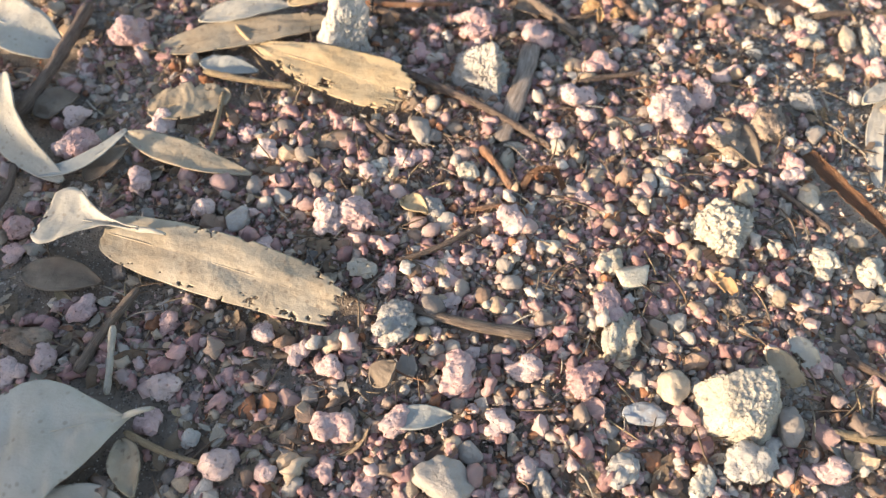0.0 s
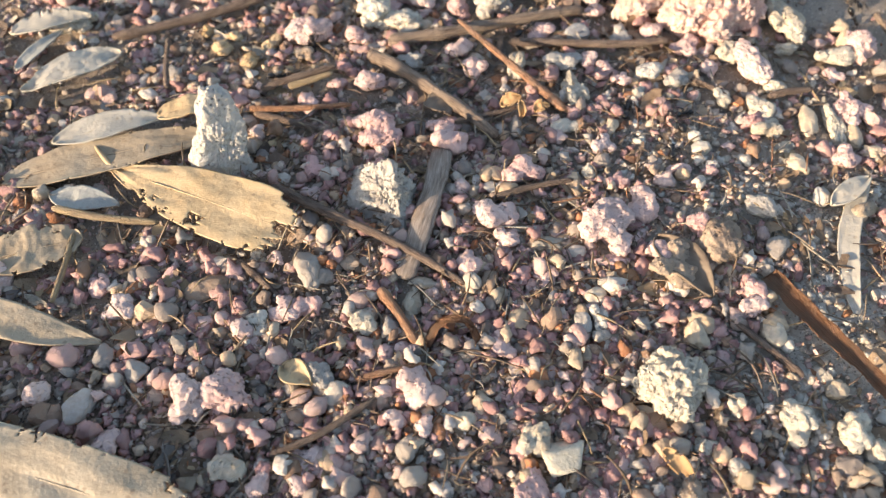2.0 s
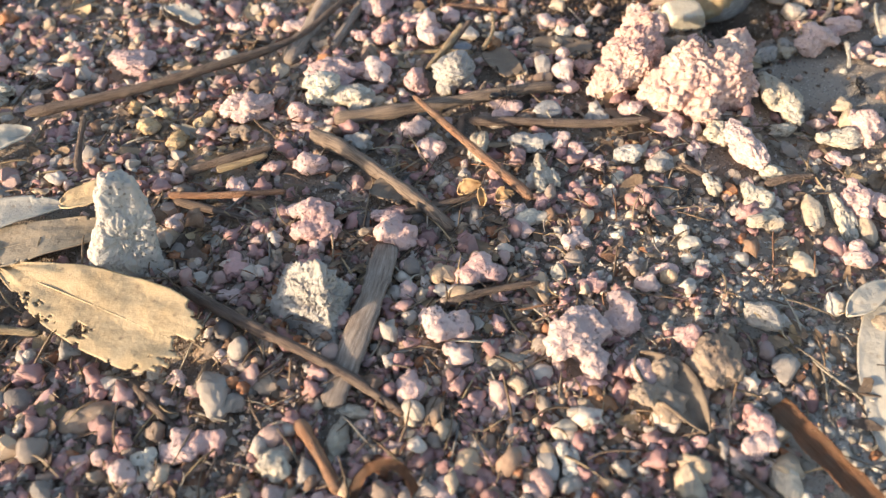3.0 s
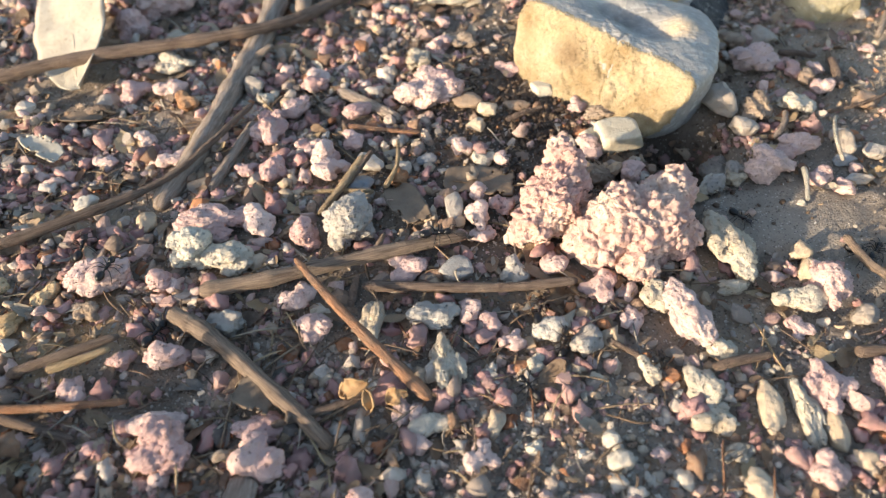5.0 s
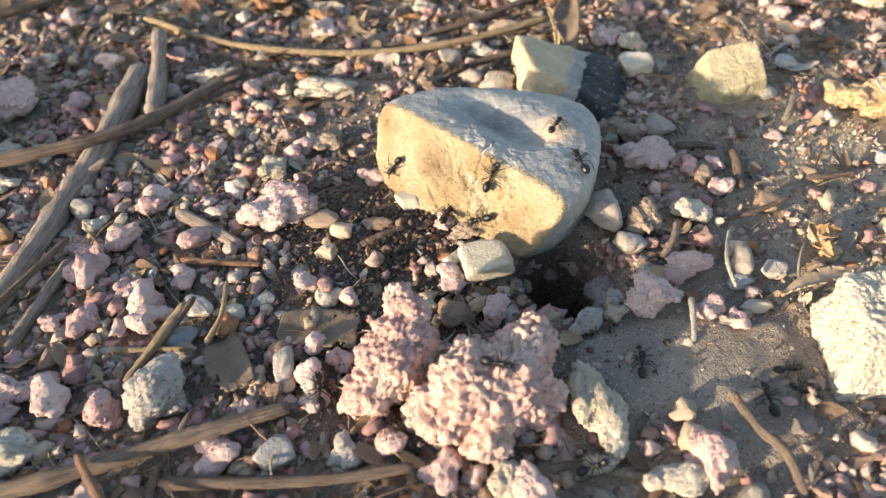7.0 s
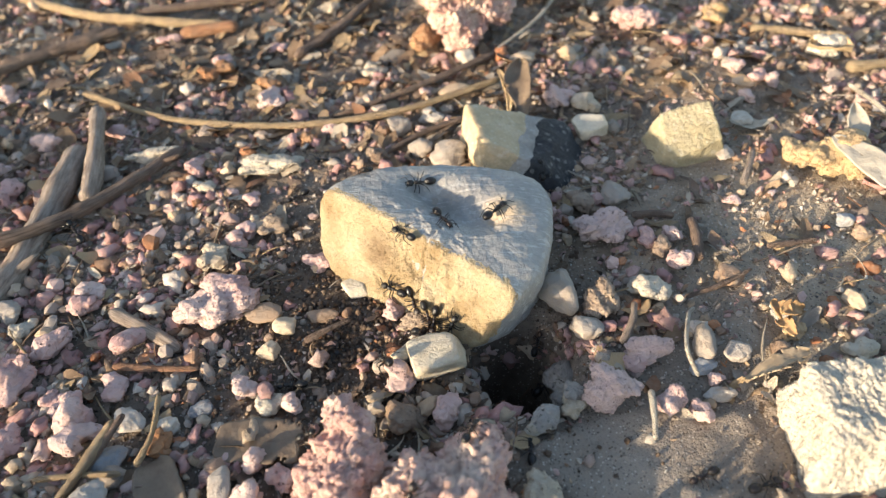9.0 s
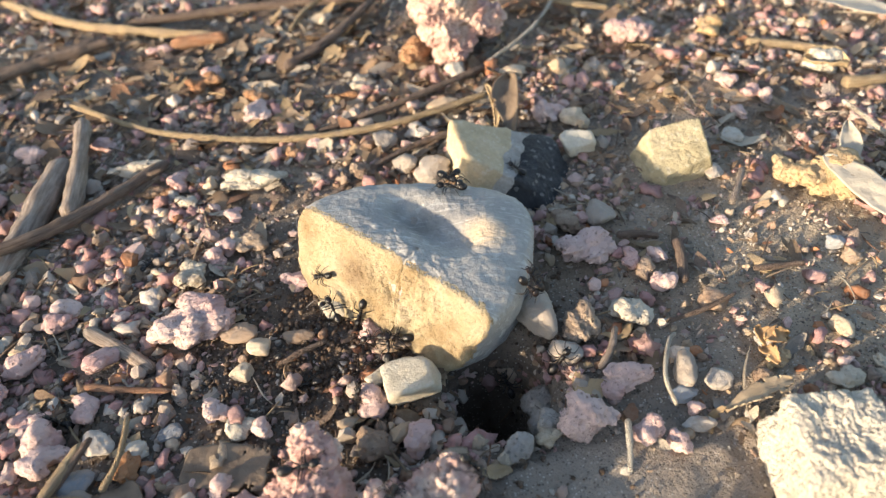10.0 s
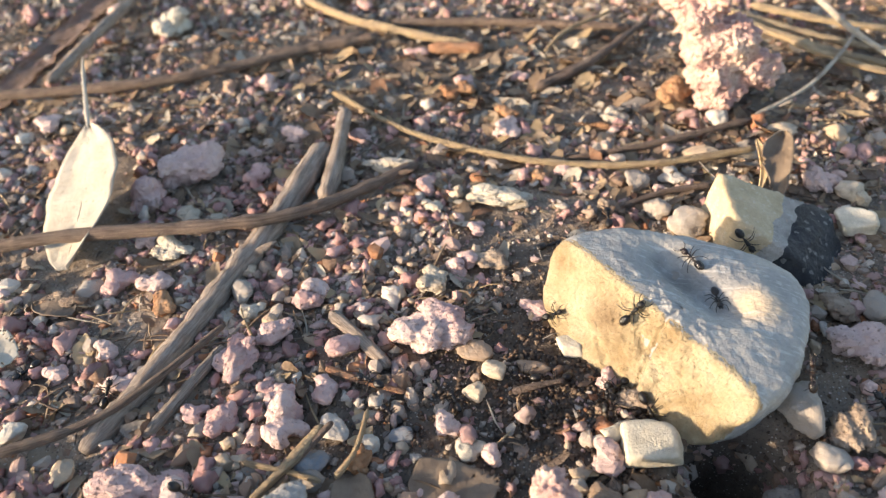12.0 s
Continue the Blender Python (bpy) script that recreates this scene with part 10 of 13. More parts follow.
    ant_walk(16, [(0, 0.0131, -0.0443, 0.0007, 134, 12, 0), (0.25, 0.0101, -0.0393, 0.0002, 130, 5, 10), (0.5, 0.0087, -0.0392, 0.0002, 124, 1, -7), (0.75, 0.0085, -0.0373, 0.0002, 115, 24, -8), (1, 0.0078, -0.0373, 0.0003, 107, 0, 8), (1.25, 0.0077, -0.0351, 0.0001, 100, 2, 9), (1.5, 0.0078, -0.0332, 0.0002, 93, 26, -30), (1.75, 0.0076, -0.0320, 0.0001, 85, -3, 25), (2, 0.0076, -0.0316, 0.0001, 72, 1, 0), (2.25, 0.0081, -0.0303, 0.0002, 67, 4, -20), (2.5, 0.0086, -0.0289, 0.0011, 74, -24, -17), (2.75, 0.0097, -0.0246, -0.0003, 86, -16, -24), (3, 0.0089, -0.0255, 0.0011, 89, 3, -31), (3.25, 0.0091, -0.0237, 0.0015, 80, -20, 14), (3.5, 0.0096, -0.0220, 0.0012, 60, 29, 10), (3.75, 0.0107, -0.0206, 0.0024, 49, -30, -43), (4, 0.0119, -0.0192, 0.0031, 49, 2, -46), (4.25, 0.0136, -0.0154, 0.0000, 58, 41, -47), (4.5, 0.0130, -0.0177, 0.0018, 80, 42, -42), (4.75, 0.0134, -0.0158, 0.0001, 84, 35, -39), (5, 0.0132, -0.0160, 0.0013, 76, 10, -34), (5.25, 0.0145, -0.0111, 0.0038, 76, -34, 34), (5.5, 0.0156, -0.0062, 0.0037, 78, -39, -30), (5.75, 0.0155, -0.0063, 0.0030, 135, -34, -44), (6, 0.0151, -0.0071, 0.0021, 93, -38, -34), (6.25, 0.0153, -0.0050, 0.0034, 81, -1, -45), (6.5, 0.0158, -0.0028, 0.0029, 76, 22, -8), (6.75, 0.0159, -0.0025, 0.0028, 19, -5, 36), (7, 0.0164, -0.0031, 0.0029, -38, -30, -37), (7.25, 0.0175, -0.0042, 0.0037, -45, -17, -33), (7.5, 0.0190, -0.0057, 0.0036, -44, 36, -42), (7.75, 0.0203, -0.0068, 0.0015, -37, 42, 0), (8, 0.0211, -0.0074, 0.0006, -28, -5, -2), (8.25, 0.0217, -0.0076, 0.0007, 0, -3, -16), (8.5, 0.0224, -0.0074, 0.0005, 19, -3, 0), (8.75, 0.0235, -0.0064, 0.0044, 28, -54, 54), (9, 0.0253, -0.0058, 0.0071, 32, -54, 54), (9.25, 0.0270, -0.0047, 0.0095, 34, -54, 24), (9.5, 0.0282, -0.0040, 0.0120, 36, -37, 54), (9.75, 0.0288, -0.0035, 0.0122, 42, -44, 44), (10, 0.0291, -0.0031, 0.0121, 56, -25, 14), (10.25, 0.0294, -0.0026, 0.0122, 61, -18, -5), (10.5, 0.0297, -0.0019, 0.0132, 67, -35, 15), (10.75, 0.0300, -0.0012, 0.0134, 83, -39, 11), (11, 0.0298, 0.0003, 0.0140, 103, -15, 17), (11.25, 0.0295, 0.0009, 0.0145, 119, -6, -9), (11.5, 0.0287, 0.0027, 0.0136, 118, 24, -12), (11.75, 0.0281, 0.0037, 0.0133, 99, 40, -24), (12, 0.0285, 0.0066, 0.0117, 77, 42, -51)])
    ant_walk(17, [(0, 0.0169, 0.0075, 0.0122, -179, 3, -7), (0.25, 0.0117, 0.0058, 0.0096, -193, 54, -13), (0.5, 0.0101, 0.0069, 0.0057, -210, 54, -45), (0.75, 0.0080, 0.0051, 0.0041, -218, 54, -12), (1, 0.0084, 0.0108, -0.0001, -220, -13, -38), (1.25, 0.0071, 0.0093, 0.0009, -230, -1, -34), (1.5, 0.0067, 0.0099, 0.0015, -243, -43, -40), (1.75, 0.0065, 0.0105, 0.0018, -249, -38, -39), (2, 0.0063, 0.0111, 0.0026, -258, -32, -38), (2.25, 0.0062, 0.0118, 0.0032, -268, -38, -37), (2.5, 0.0062, 0.0124, 0.0032, -278, 2, -38), (2.75, 0.0064, 0.0130, 0.0030, -301, 38, -37), (3, 0.0067, 0.0133, 0.0028, -312, 12, -3), (3.25, 0.0071, 0.0139, 0.0024, -294, 14, 33), (3.5, 0.0073, 0.0150, 0.0025, -278, 4, 4), (3.75, 0.0075, 0.0167, 0.0024, -274, 2, 2), (4, 0.0077, 0.0187, 0.0022, -277, 31, 1), (4.25, 0.0080, 0.0204, 0.0023, -286, -4, 3), (4.5, 0.0089, 0.0246, 0.0006, -295, -4, 3), (4.75, 0.0090, 0.0227, 0.0010, -301, 30, -1), (5, 0.0098, 0.0239, 0.0013, -305, 2, 36), (5.25, 0.0114, 0.0274, 0.0004, -311, -38, -9), (5.5, 0.0126, 0.0275, 0.0035, -290, 1, -16), (5.75, 0.0127, 0.0299, 0.0017, -267, 33, 20), (6, 0.0128, 0.0314, 0.0006, -325, -8, 3), (6.25, 0.0133, 0.0297, 0.0013, -382, 3, -25), (6.5, 0.0149, 0.0300, 0.0002, -383, 36, 0), (6.75, 0.0197, 0.0269, 0.0008, -362, 16, 3), (7, 0.0234, 0.0269, 0.0007, -362, -10, -8), (7.25, 0.0238, 0.0268, 0.0005, -386, -13, -14), (7.5, 0.0238, 0.0267, 0.0007, -444, -11, 18), (7.75, 0.0235, 0.0267, 0.0003, -501, -2, 14), (8, 0.0229, 0.0266, 0.0004, -535, 0, 15), (8.25, 0.0224, 0.0266, 0.0005, -538, -4, 1), (8.5, 0.0219, 0.0266, 0.0002, -541, -7, -2), (8.75, 0.0215, 0.0266, 0.0003, -555, -6, 0), (9, 0.0215, 0.0267, 0.0004, -612, -2, 3), (9.25, 0.0232, 0.0271, 0.0003, -669, -5, 0), (9.5, 0.0253, 0.0278, 0.0010, -694, -41, -22), (9.75, 0.0261, 0.0284, 0.0019, -676, -48, -45), (10, 0.0266, 0.0290, 0.0031, -664, -52, -47), (10.25, 0.0270, 0.0297, 0.0042, -664, -37, -30), (10.5, 0.0276, 0.0305, 0.0045, -667, 23, -34), (10.75, 0.0280, 0.0324, 0.0029, -660, 22, -43), (11, 0.0286, 0.0323, 0.0030, -646, 18, 13), (11.25, 0.0288, 0.0335, 0.0032, -631, 4, -42), (11.5, 0.0287, 0.0348, 0.0026, -624, 31, -21), (11.75, 0.0285, 0.0365, 0.0010, -626, 37, -2), (12, 0.0284, 0.0420, 0.0014, -629, -26, -37)])
    ant_walk(18, [(0, 0.0095, -0.0385, 0.0003, 34, -6, -9), (0.25, 0.0119, -0.0373, 0.0004, 14, -2, 3), (0.5, 0.0141, -0.0362, 0.0006, 0, -3, 28), (0.75, 0.0154, -0.0371, 0.0013, 3, -35, 15), (1, 0.0168, -0.0369, 0.0027, 22, -28, -7), (1.25, 0.0179, -0.0361, 0.0026, 45, 36, 11), (1.5, 0.0187, -0.0351, 0.0010, 52, 33, -2), (1.75, 0.0196, -0.0342, 0.0015, 39, 8, 1), (2, 0.0206, -0.0337, 0.0007, 20, 4, -2), (2.25, 0.0216, -0.0334, 0.0016, 16, 3, -10), (2.5, 0.0226, -0.0330, 0.0004, 30, -1, 16), (2.75, 0.0240, -0.0312, 0.0004, 51, -22, 17), (3, 0.0243, -0.0310, 0.0006, 57, 1, 28), (3.25, 0.0255, -0.0289, 0.0000, 49, -7, 2), (3.5, 0.0266, -0.0278, -0.0001, 31, 7, -1), (3.75, 0.0279, -0.0272, -0.0001, 21, -36, -2), (4, 0.0291, -0.0269, -0.0002, 17, -39, -2), (4.25, 0.0295, -0.0277, 0.0027, 12, -35, 6), (4.5, 0.0301, -0.0278, 0.0026, -18, 1, -22), (4.75, 0.0306, -0.0278, 0.0023, 17, -5, -6), (5, 0.0314, -0.0272, 0.0022, 44, 35, 13), (5.25, 0.0334, -0.0251, 0.0000, 51, -4, 4), (5.5, 0.0361, -0.0209, 0.0001, 66, -43, 2), (5.75, 0.0371, -0.0165, 0.0049, 76, -23, -32), (6, 0.0389, -0.0120, 0.0048, 44, 46, 52), (6.25, 0.0426, -0.0112, 0.0007, -3, -4, 21), (6.5, 0.0467, -0.0106, -0.0001, -2, -25, 2), (6.75, 0.0477, -0.0115, 0.0016, 3, -25, 32), (7, 0.0487, -0.0114, 0.0028, 8, -25, 32), (7.25, 0.0495, -0.0113, 0.0029, 17, -16, 30), (7.5, 0.0504, -0.0109, 0.0030, 31, -6, 28), (7.75, 0.0512, -0.0103, 0.0025, 35, -6, 4), (8, 0.0521, -0.0098, 0.0032, 25, -10, 48), (8.25, 0.0532, -0.0094, 0.0033, 9, 35, 52), (8.5, 0.0545, -0.0093, 0.0019, 4, 39, 41), (8.75, 0.0558, -0.0092, 0.0004, 10, 0, -9), (9, 0.0567, -0.0089, 0.0005, 35, -17, 3), (9.25, 0.0571, -0.0083, 0.0005, 59, -16, 5), (9.5, 0.0575, -0.0077, 0.0007, 48, -23, 5), (9.75, 0.0582, -0.0072, 0.0009, 21, -10, 27), (10, 0.0595, -0.0069, 0.0006, 10, 12, 23), (10.25, 0.0610, -0.0067, 0.0003, 13, 9, 18), (10.5, 0.0624, -0.0062, 0.0001, 29, 3, 12), (10.75, 0.0633, -0.0054, 0.0000, 46, 0, 5), (11, 0.0645, -0.0040, -0.0001, 51, -50, 0), (11.25, 0.0650, -0.0035, 0.0035, 45, -54, 37), (11.5, 0.0680, -0.0010, 0.0011, 41, 26, 38), (11.75, 0.0683, -0.0007, 0.0011, 40, 54, -4), (12, 0.0691, 0.0000, 0.0010, 40, 1, 0)])
    ant_walk(19, [(0, -0.0735, -0.0219, 0.0010, 62, -17, 1), (0.25, -0.0718, -0.0187, 0.0009, 61, -2, -5), (0.5, -0.0712, -0.0179, 0.0011, 53, 6, 8), (0.75, -0.0714, -0.0145, -0.0003, 65, 22, 14), (1, -0.0707, -0.0166, 0.0007, 80, -7, -19), (1.25, -0.0705, -0.0151, 0.0017, 84, -39, 26), (1.5, -0.0704, -0.0132, 0.0024, 89, 28, 32), (1.75, -0.0710, -0.0095, -0.0004, 99, 23, 36), (2, -0.0709, -0.0099, 0.0012, 111, -54, 1), (2.25, -0.0716, -0.0084, 0.0059, 118, -54, -40), (2.5, -0.0724, -0.0070, 0.0058, 119, 19, -33), (2.75, -0.0732, -0.0055, 0.0051, 119, 12, -7), (3, -0.0741, -0.0039, 0.0051, 121, 32, 3), (3.25, -0.0750, -0.0025, 0.0028, 124, 51, 21), (3.5, -0.0758, -0.0015, 0.0020, 132, 25, -13), (3.75, -0.0765, -0.0008, 0.0015, 143, 17, -23), (4, -0.0771, -0.0004, 0.0014, 139, 11, -25), (4.25, -0.0776, 0.0002, 0.0010, 128, 3, -19), (4.5, -0.0779, 0.0005, 0.0010, 128, 7, -23), (4.75, -0.0781, 0.0010, 0.0013, 99, -10, -4), (5, -0.0782, 0.0022, 0.0016, 90, -9, 0), (5.25, -0.0781, 0.0060, 0.0014, 86, 9, 39), (5.5, -0.0774, 0.0097, 0.0043, 62, -54, 52), (5.75, -0.0759, 0.0101, 0.0031, 5, 45, 50), (6, -0.0758, 0.0113, -0.0002, -5, -10, -2), (6.25, -0.0722, 0.0097, 0.0003, 1, 30, -2), (6.5, -0.0703, 0.0097, 0.0005, 3, -42, 2), (6.75, -0.0687, 0.0098, 0.0028, 6, -44, -16), (7, -0.0678, 0.0100, 0.0030, 19, -5, -10), (7.25, -0.0673, 0.0102, 0.0030, 32, 43, -9), (7.5, -0.0669, 0.0105, 0.0026, 15, 40, -39), (7.75, -0.0659, 0.0106, 0.0022, 6, 44, -37), (8, -0.0646, 0.0107, 0.0007, 4, 28, -10), (8.25, -0.0632, 0.0108, 0.0003, 3, 1, 9), (8.5, -0.0618, 0.0109, 0.0007, 3, 2, 20), (8.75, -0.0601, 0.0110, 0.0010, 3, 15, -29), (9, -0.0586, 0.0110, 0.0024, 3, -41, -40), (9.25, -0.0573, 0.0111, 0.0024, 5, -52, -44), (9.5, -0.0566, 0.0112, 0.0034, 11, -32, -44), (9.75, -0.0560, 0.0113, 0.0041, 0, -52, -47), (10, -0.0552, 0.0112, 0.0042, -12, -13, -54), (10.25, -0.0538, 0.0108, 0.0042, -17, 1, -51), (10.5, -0.0521, 0.0102, 0.0041, -20, 12, 6), (10.75, -0.0504, 0.0096, 0.0035, -24, 21, -3), (11, -0.0490, 0.0088, 0.0028, -35, 20, 39), (11.25, -0.0478, 0.0079, 0.0022, -35, 43, 16), (11.5, -0.0464, 0.0071, 0.0021, -20, -54, 54), (11.75, -0.0443, 0.0070, 0.0054, 9, -38, -2), (12, -0.0413, 0.0076, 0.0052, 12, 54, -19)])
    ant_walk(20, [(0, -0.0798, -0.0358, 0.0023, 91, -48, -41), (0.25, -0.0798, -0.0321, 0.0008, 83, 47, 12), (0.5, -0.0795, -0.0312, -0.0001, 66, 6, 9), (0.75, -0.0792, -0.0307, -0.0003, 60, 8, -1), (1, -0.0789, -0.0300, -0.0003, 72, -1, 2), (1.25, -0.0786, -0.0288, 0.0007, 77, -51, 2), (1.5, -0.0783, -0.0274, 0.0037, 74, -51, 49), (1.75, -0.0778, -0.0260, 0.0040, 63, 25, -51), (2, -0.0769, -0.0247, 0.0028, 50, 34, -42), (2.25, -0.0757, -0.0234, 0.0020, 47, 34, -40), (2.5, -0.0745, -0.0221, 0.0006, 53, 8, 0), (2.75, -0.0736, -0.0206, 0.0011, 63, -1, 3), (3, -0.0740, -0.0167, -0.0002, 67, -10, 15), (3.25, -0.0722, -0.0174, 0.0017, 68, 5, 14), (3.5, -0.0715, -0.0157, 0.0014, 67, -9, 34), (3.75, -0.0708, -0.0140, 0.0023, 67, -11, 32), (4, -0.0714, -0.0102, -0.0004, 70, 38, 28), (4.25, -0.0701, -0.0101, -0.0004, 78, 12, -3), (4.5, -0.0695, -0.0096, 0.0018, 89, -54, 40), (4.75, -0.0695, -0.0084, 0.0051, 85, -54, 54), (5, -0.0692, -0.0067, 0.0056, 74, -3, 25), (5.25, -0.0679, -0.0032, 0.0037, 69, 54, 47), (5.5, -0.0666, 0.0002, 0.0011, 68, 0, 16), (5.75, -0.0662, 0.0010, 0.0004, 58, 5, 2), (6, -0.0662, 0.0011, 0.0003, 80, 0, 1), (6.25, -0.0661, 0.0019, 0.0008, 86, 13, 0), (6.5, -0.0660, 0.0027, 0.0009, 83, -18, 1), (6.75, -0.0659, 0.0035, 0.0004, 68, 17, 5), (7, -0.0654, 0.0041, 0.0008, 47, -16, 9), (7.25, -0.0648, 0.0047, 0.0002, 41, 4, -16), (7.5, -0.0642, 0.0053, 0.0008, 52, 1, -13), (7.75, -0.0638, 0.0060, 0.0001, 63, 1, 11), (8, -0.0635, 0.0067, 0.0003, 70, 14, 14), (8.25, -0.0640, 0.0080, -0.0001, 82, -3, 12), (8.5, -0.0632, 0.0085, 0.0000, 96, -9, -1), (8.75, -0.0635, 0.0095, 0.0002, 105, 3, -17), (9, -0.0638, 0.0106, 0.0008, 108, 7, 18), (9.25, -0.0641, 0.0117, -0.0001, 108, 14, -5), (9.5, -0.0645, 0.0127, -0.0002, 110, -1, -6), (9.75, -0.0649, 0.0138, 0.0003, 112, -26, -14), (10, -0.0653, 0.0147, 0.0007, 115, -33, -27), (10.25, -0.0656, 0.0153, 0.0014, 123, -34, -1), (10.5, -0.0659, 0.0158, 0.0018, 123, -32, -2), (10.75, -0.0664, 0.0165, 0.0021, 116, -43, -34), (11, -0.0670, 0.0178, 0.0042, 117, 19, 29), (11.25, -0.0678, 0.0194, 0.0020, 114, 52, -54), (11.5, -0.0685, 0.0212, 0.0002, 105, 7, -1), (11.75, -0.0687, 0.0236, 0.0002, 87, 2, -2), (12, -0.0684, 0.0266, 0.0019, 85, -38, 24)])
    ant_walk(21, [(0, -0.0584, -0.0419, 0.0015, 130, 34, 28), (0.25, -0.0624, -0.0371, 0.0005, 128, -4, -36), (0.5, -0.0634, -0.0358, 0.0009, 124, -48, -1), (0.75, -0.0639, -0.0349, 0.0022, 121, -47, -40), (1, -0.0643, -0.0342, 0.0038, 123, 4, -46), (1.25, -0.0649, -0.0334, 0.0036, 129, 4, 48), (1.5, -0.0653, -0.0329, 0.0016, 118, 49, 50), (1.75, -0.0655, -0.0320, 0.0015, 96, 51, 45), (2, -0.0655, -0.0307, 0.0002, 87, 2, 35), (2.25, -0.0653, -0.0290, -0.0004, 80, -2, 2), (2.5, -0.0649, -0.0273, -0.0003, 73, 2, 1), (2.75, -0.0643, -0.0257, 0.0016, 62, -39, 54), (3, -0.0646, -0.0209, -0.0001, 56, -32, -41), (3.25, -0.0623, -0.0228, 0.0021, 51, 41, 46), (3.5, -0.0623, -0.0203, -0.0004, 36, 4, 4), (3.75, -0.0615, -0.0205, -0.0004, 5, 3, -4), (4, -0.0603, -0.0217, 0.0018, 13, 2, 31), (4.25, -0.0606, -0.0200, -0.0004, 46, 5, 27), (4.5, -0.0592, -0.0206, 0.0006, 57, -32, 19), (4.75, -0.0587, -0.0197, 0.0012, 63, -7, 39), (5, -0.0582, -0.0187, 0.0010, 71, 8, 26), (5.25, -0.0579, -0.0171, 0.0007, 78, -21, -1), (5.5, -0.0574, -0.0159, 0.0009, 21, -50, -3), (5.75, -0.0564, -0.0168, 0.0010, -36, 22, 52), (6, -0.0563, -0.0171, -0.0005, -34, -21, 54), (6.25, -0.0533, -0.0189, 0.0019, -20, -32, 54), (6.5, -0.0515, -0.0195, 0.0032, -20, -48, 54), (6.75, -0.0499, -0.0203, 0.0041, -32, -2, 54), (7, -0.0488, -0.0213, 0.0034, -52, 44, 49), (7.25, -0.0480, -0.0225, 0.0025, -60, 44, 46), (7.5, -0.0473, -0.0237, 0.0011, -53, -5, 51), (7.75, -0.0462, -0.0248, 0.0017, -43, 16, 32), (8, -0.0465, -0.0254, 0.0000, -39, -27, 47), (8.25, -0.0455, -0.0264, 0.0002, -36, -20, 20), (8.5, -0.0425, -0.0277, 0.0024, -31, 3, 30), (8.75, -0.0410, -0.0285, 0.0019, -27, 14, 38), (9, -0.0396, -0.0293, 0.0028, -31, -27, 30), (9.25, -0.0382, -0.0302, 0.0033, -40, -40, 18), (9.5, -0.0368, -0.0315, 0.0032, -45, -2, 13), (9.75, -0.0356, -0.0328, 0.0033, -48, 8, 16), (10, -0.0345, -0.0341, 0.0028, -51, 29, 14), (10.25, -0.0336, -0.0353, 0.0025, -58, 20, 28), (10.5, -0.0329, -0.0365, 0.0023, -56, -29, 22), (10.75, -0.0321, -0.0375, 0.0030, -41, 27, 27), (11, -0.0309, -0.0382, 0.0019, -23, 37, 37), (11.25, -0.0294, -0.0387, 0.0015, -17, -12, 51), (11.5, -0.0280, -0.0392, 0.0016, -23, -35, 42), (11.75, -0.0265, -0.0400, 0.0024, -37, 1, 34), (12, -0.0250, -0.0412, 0.0021, -39, 40, 33)])
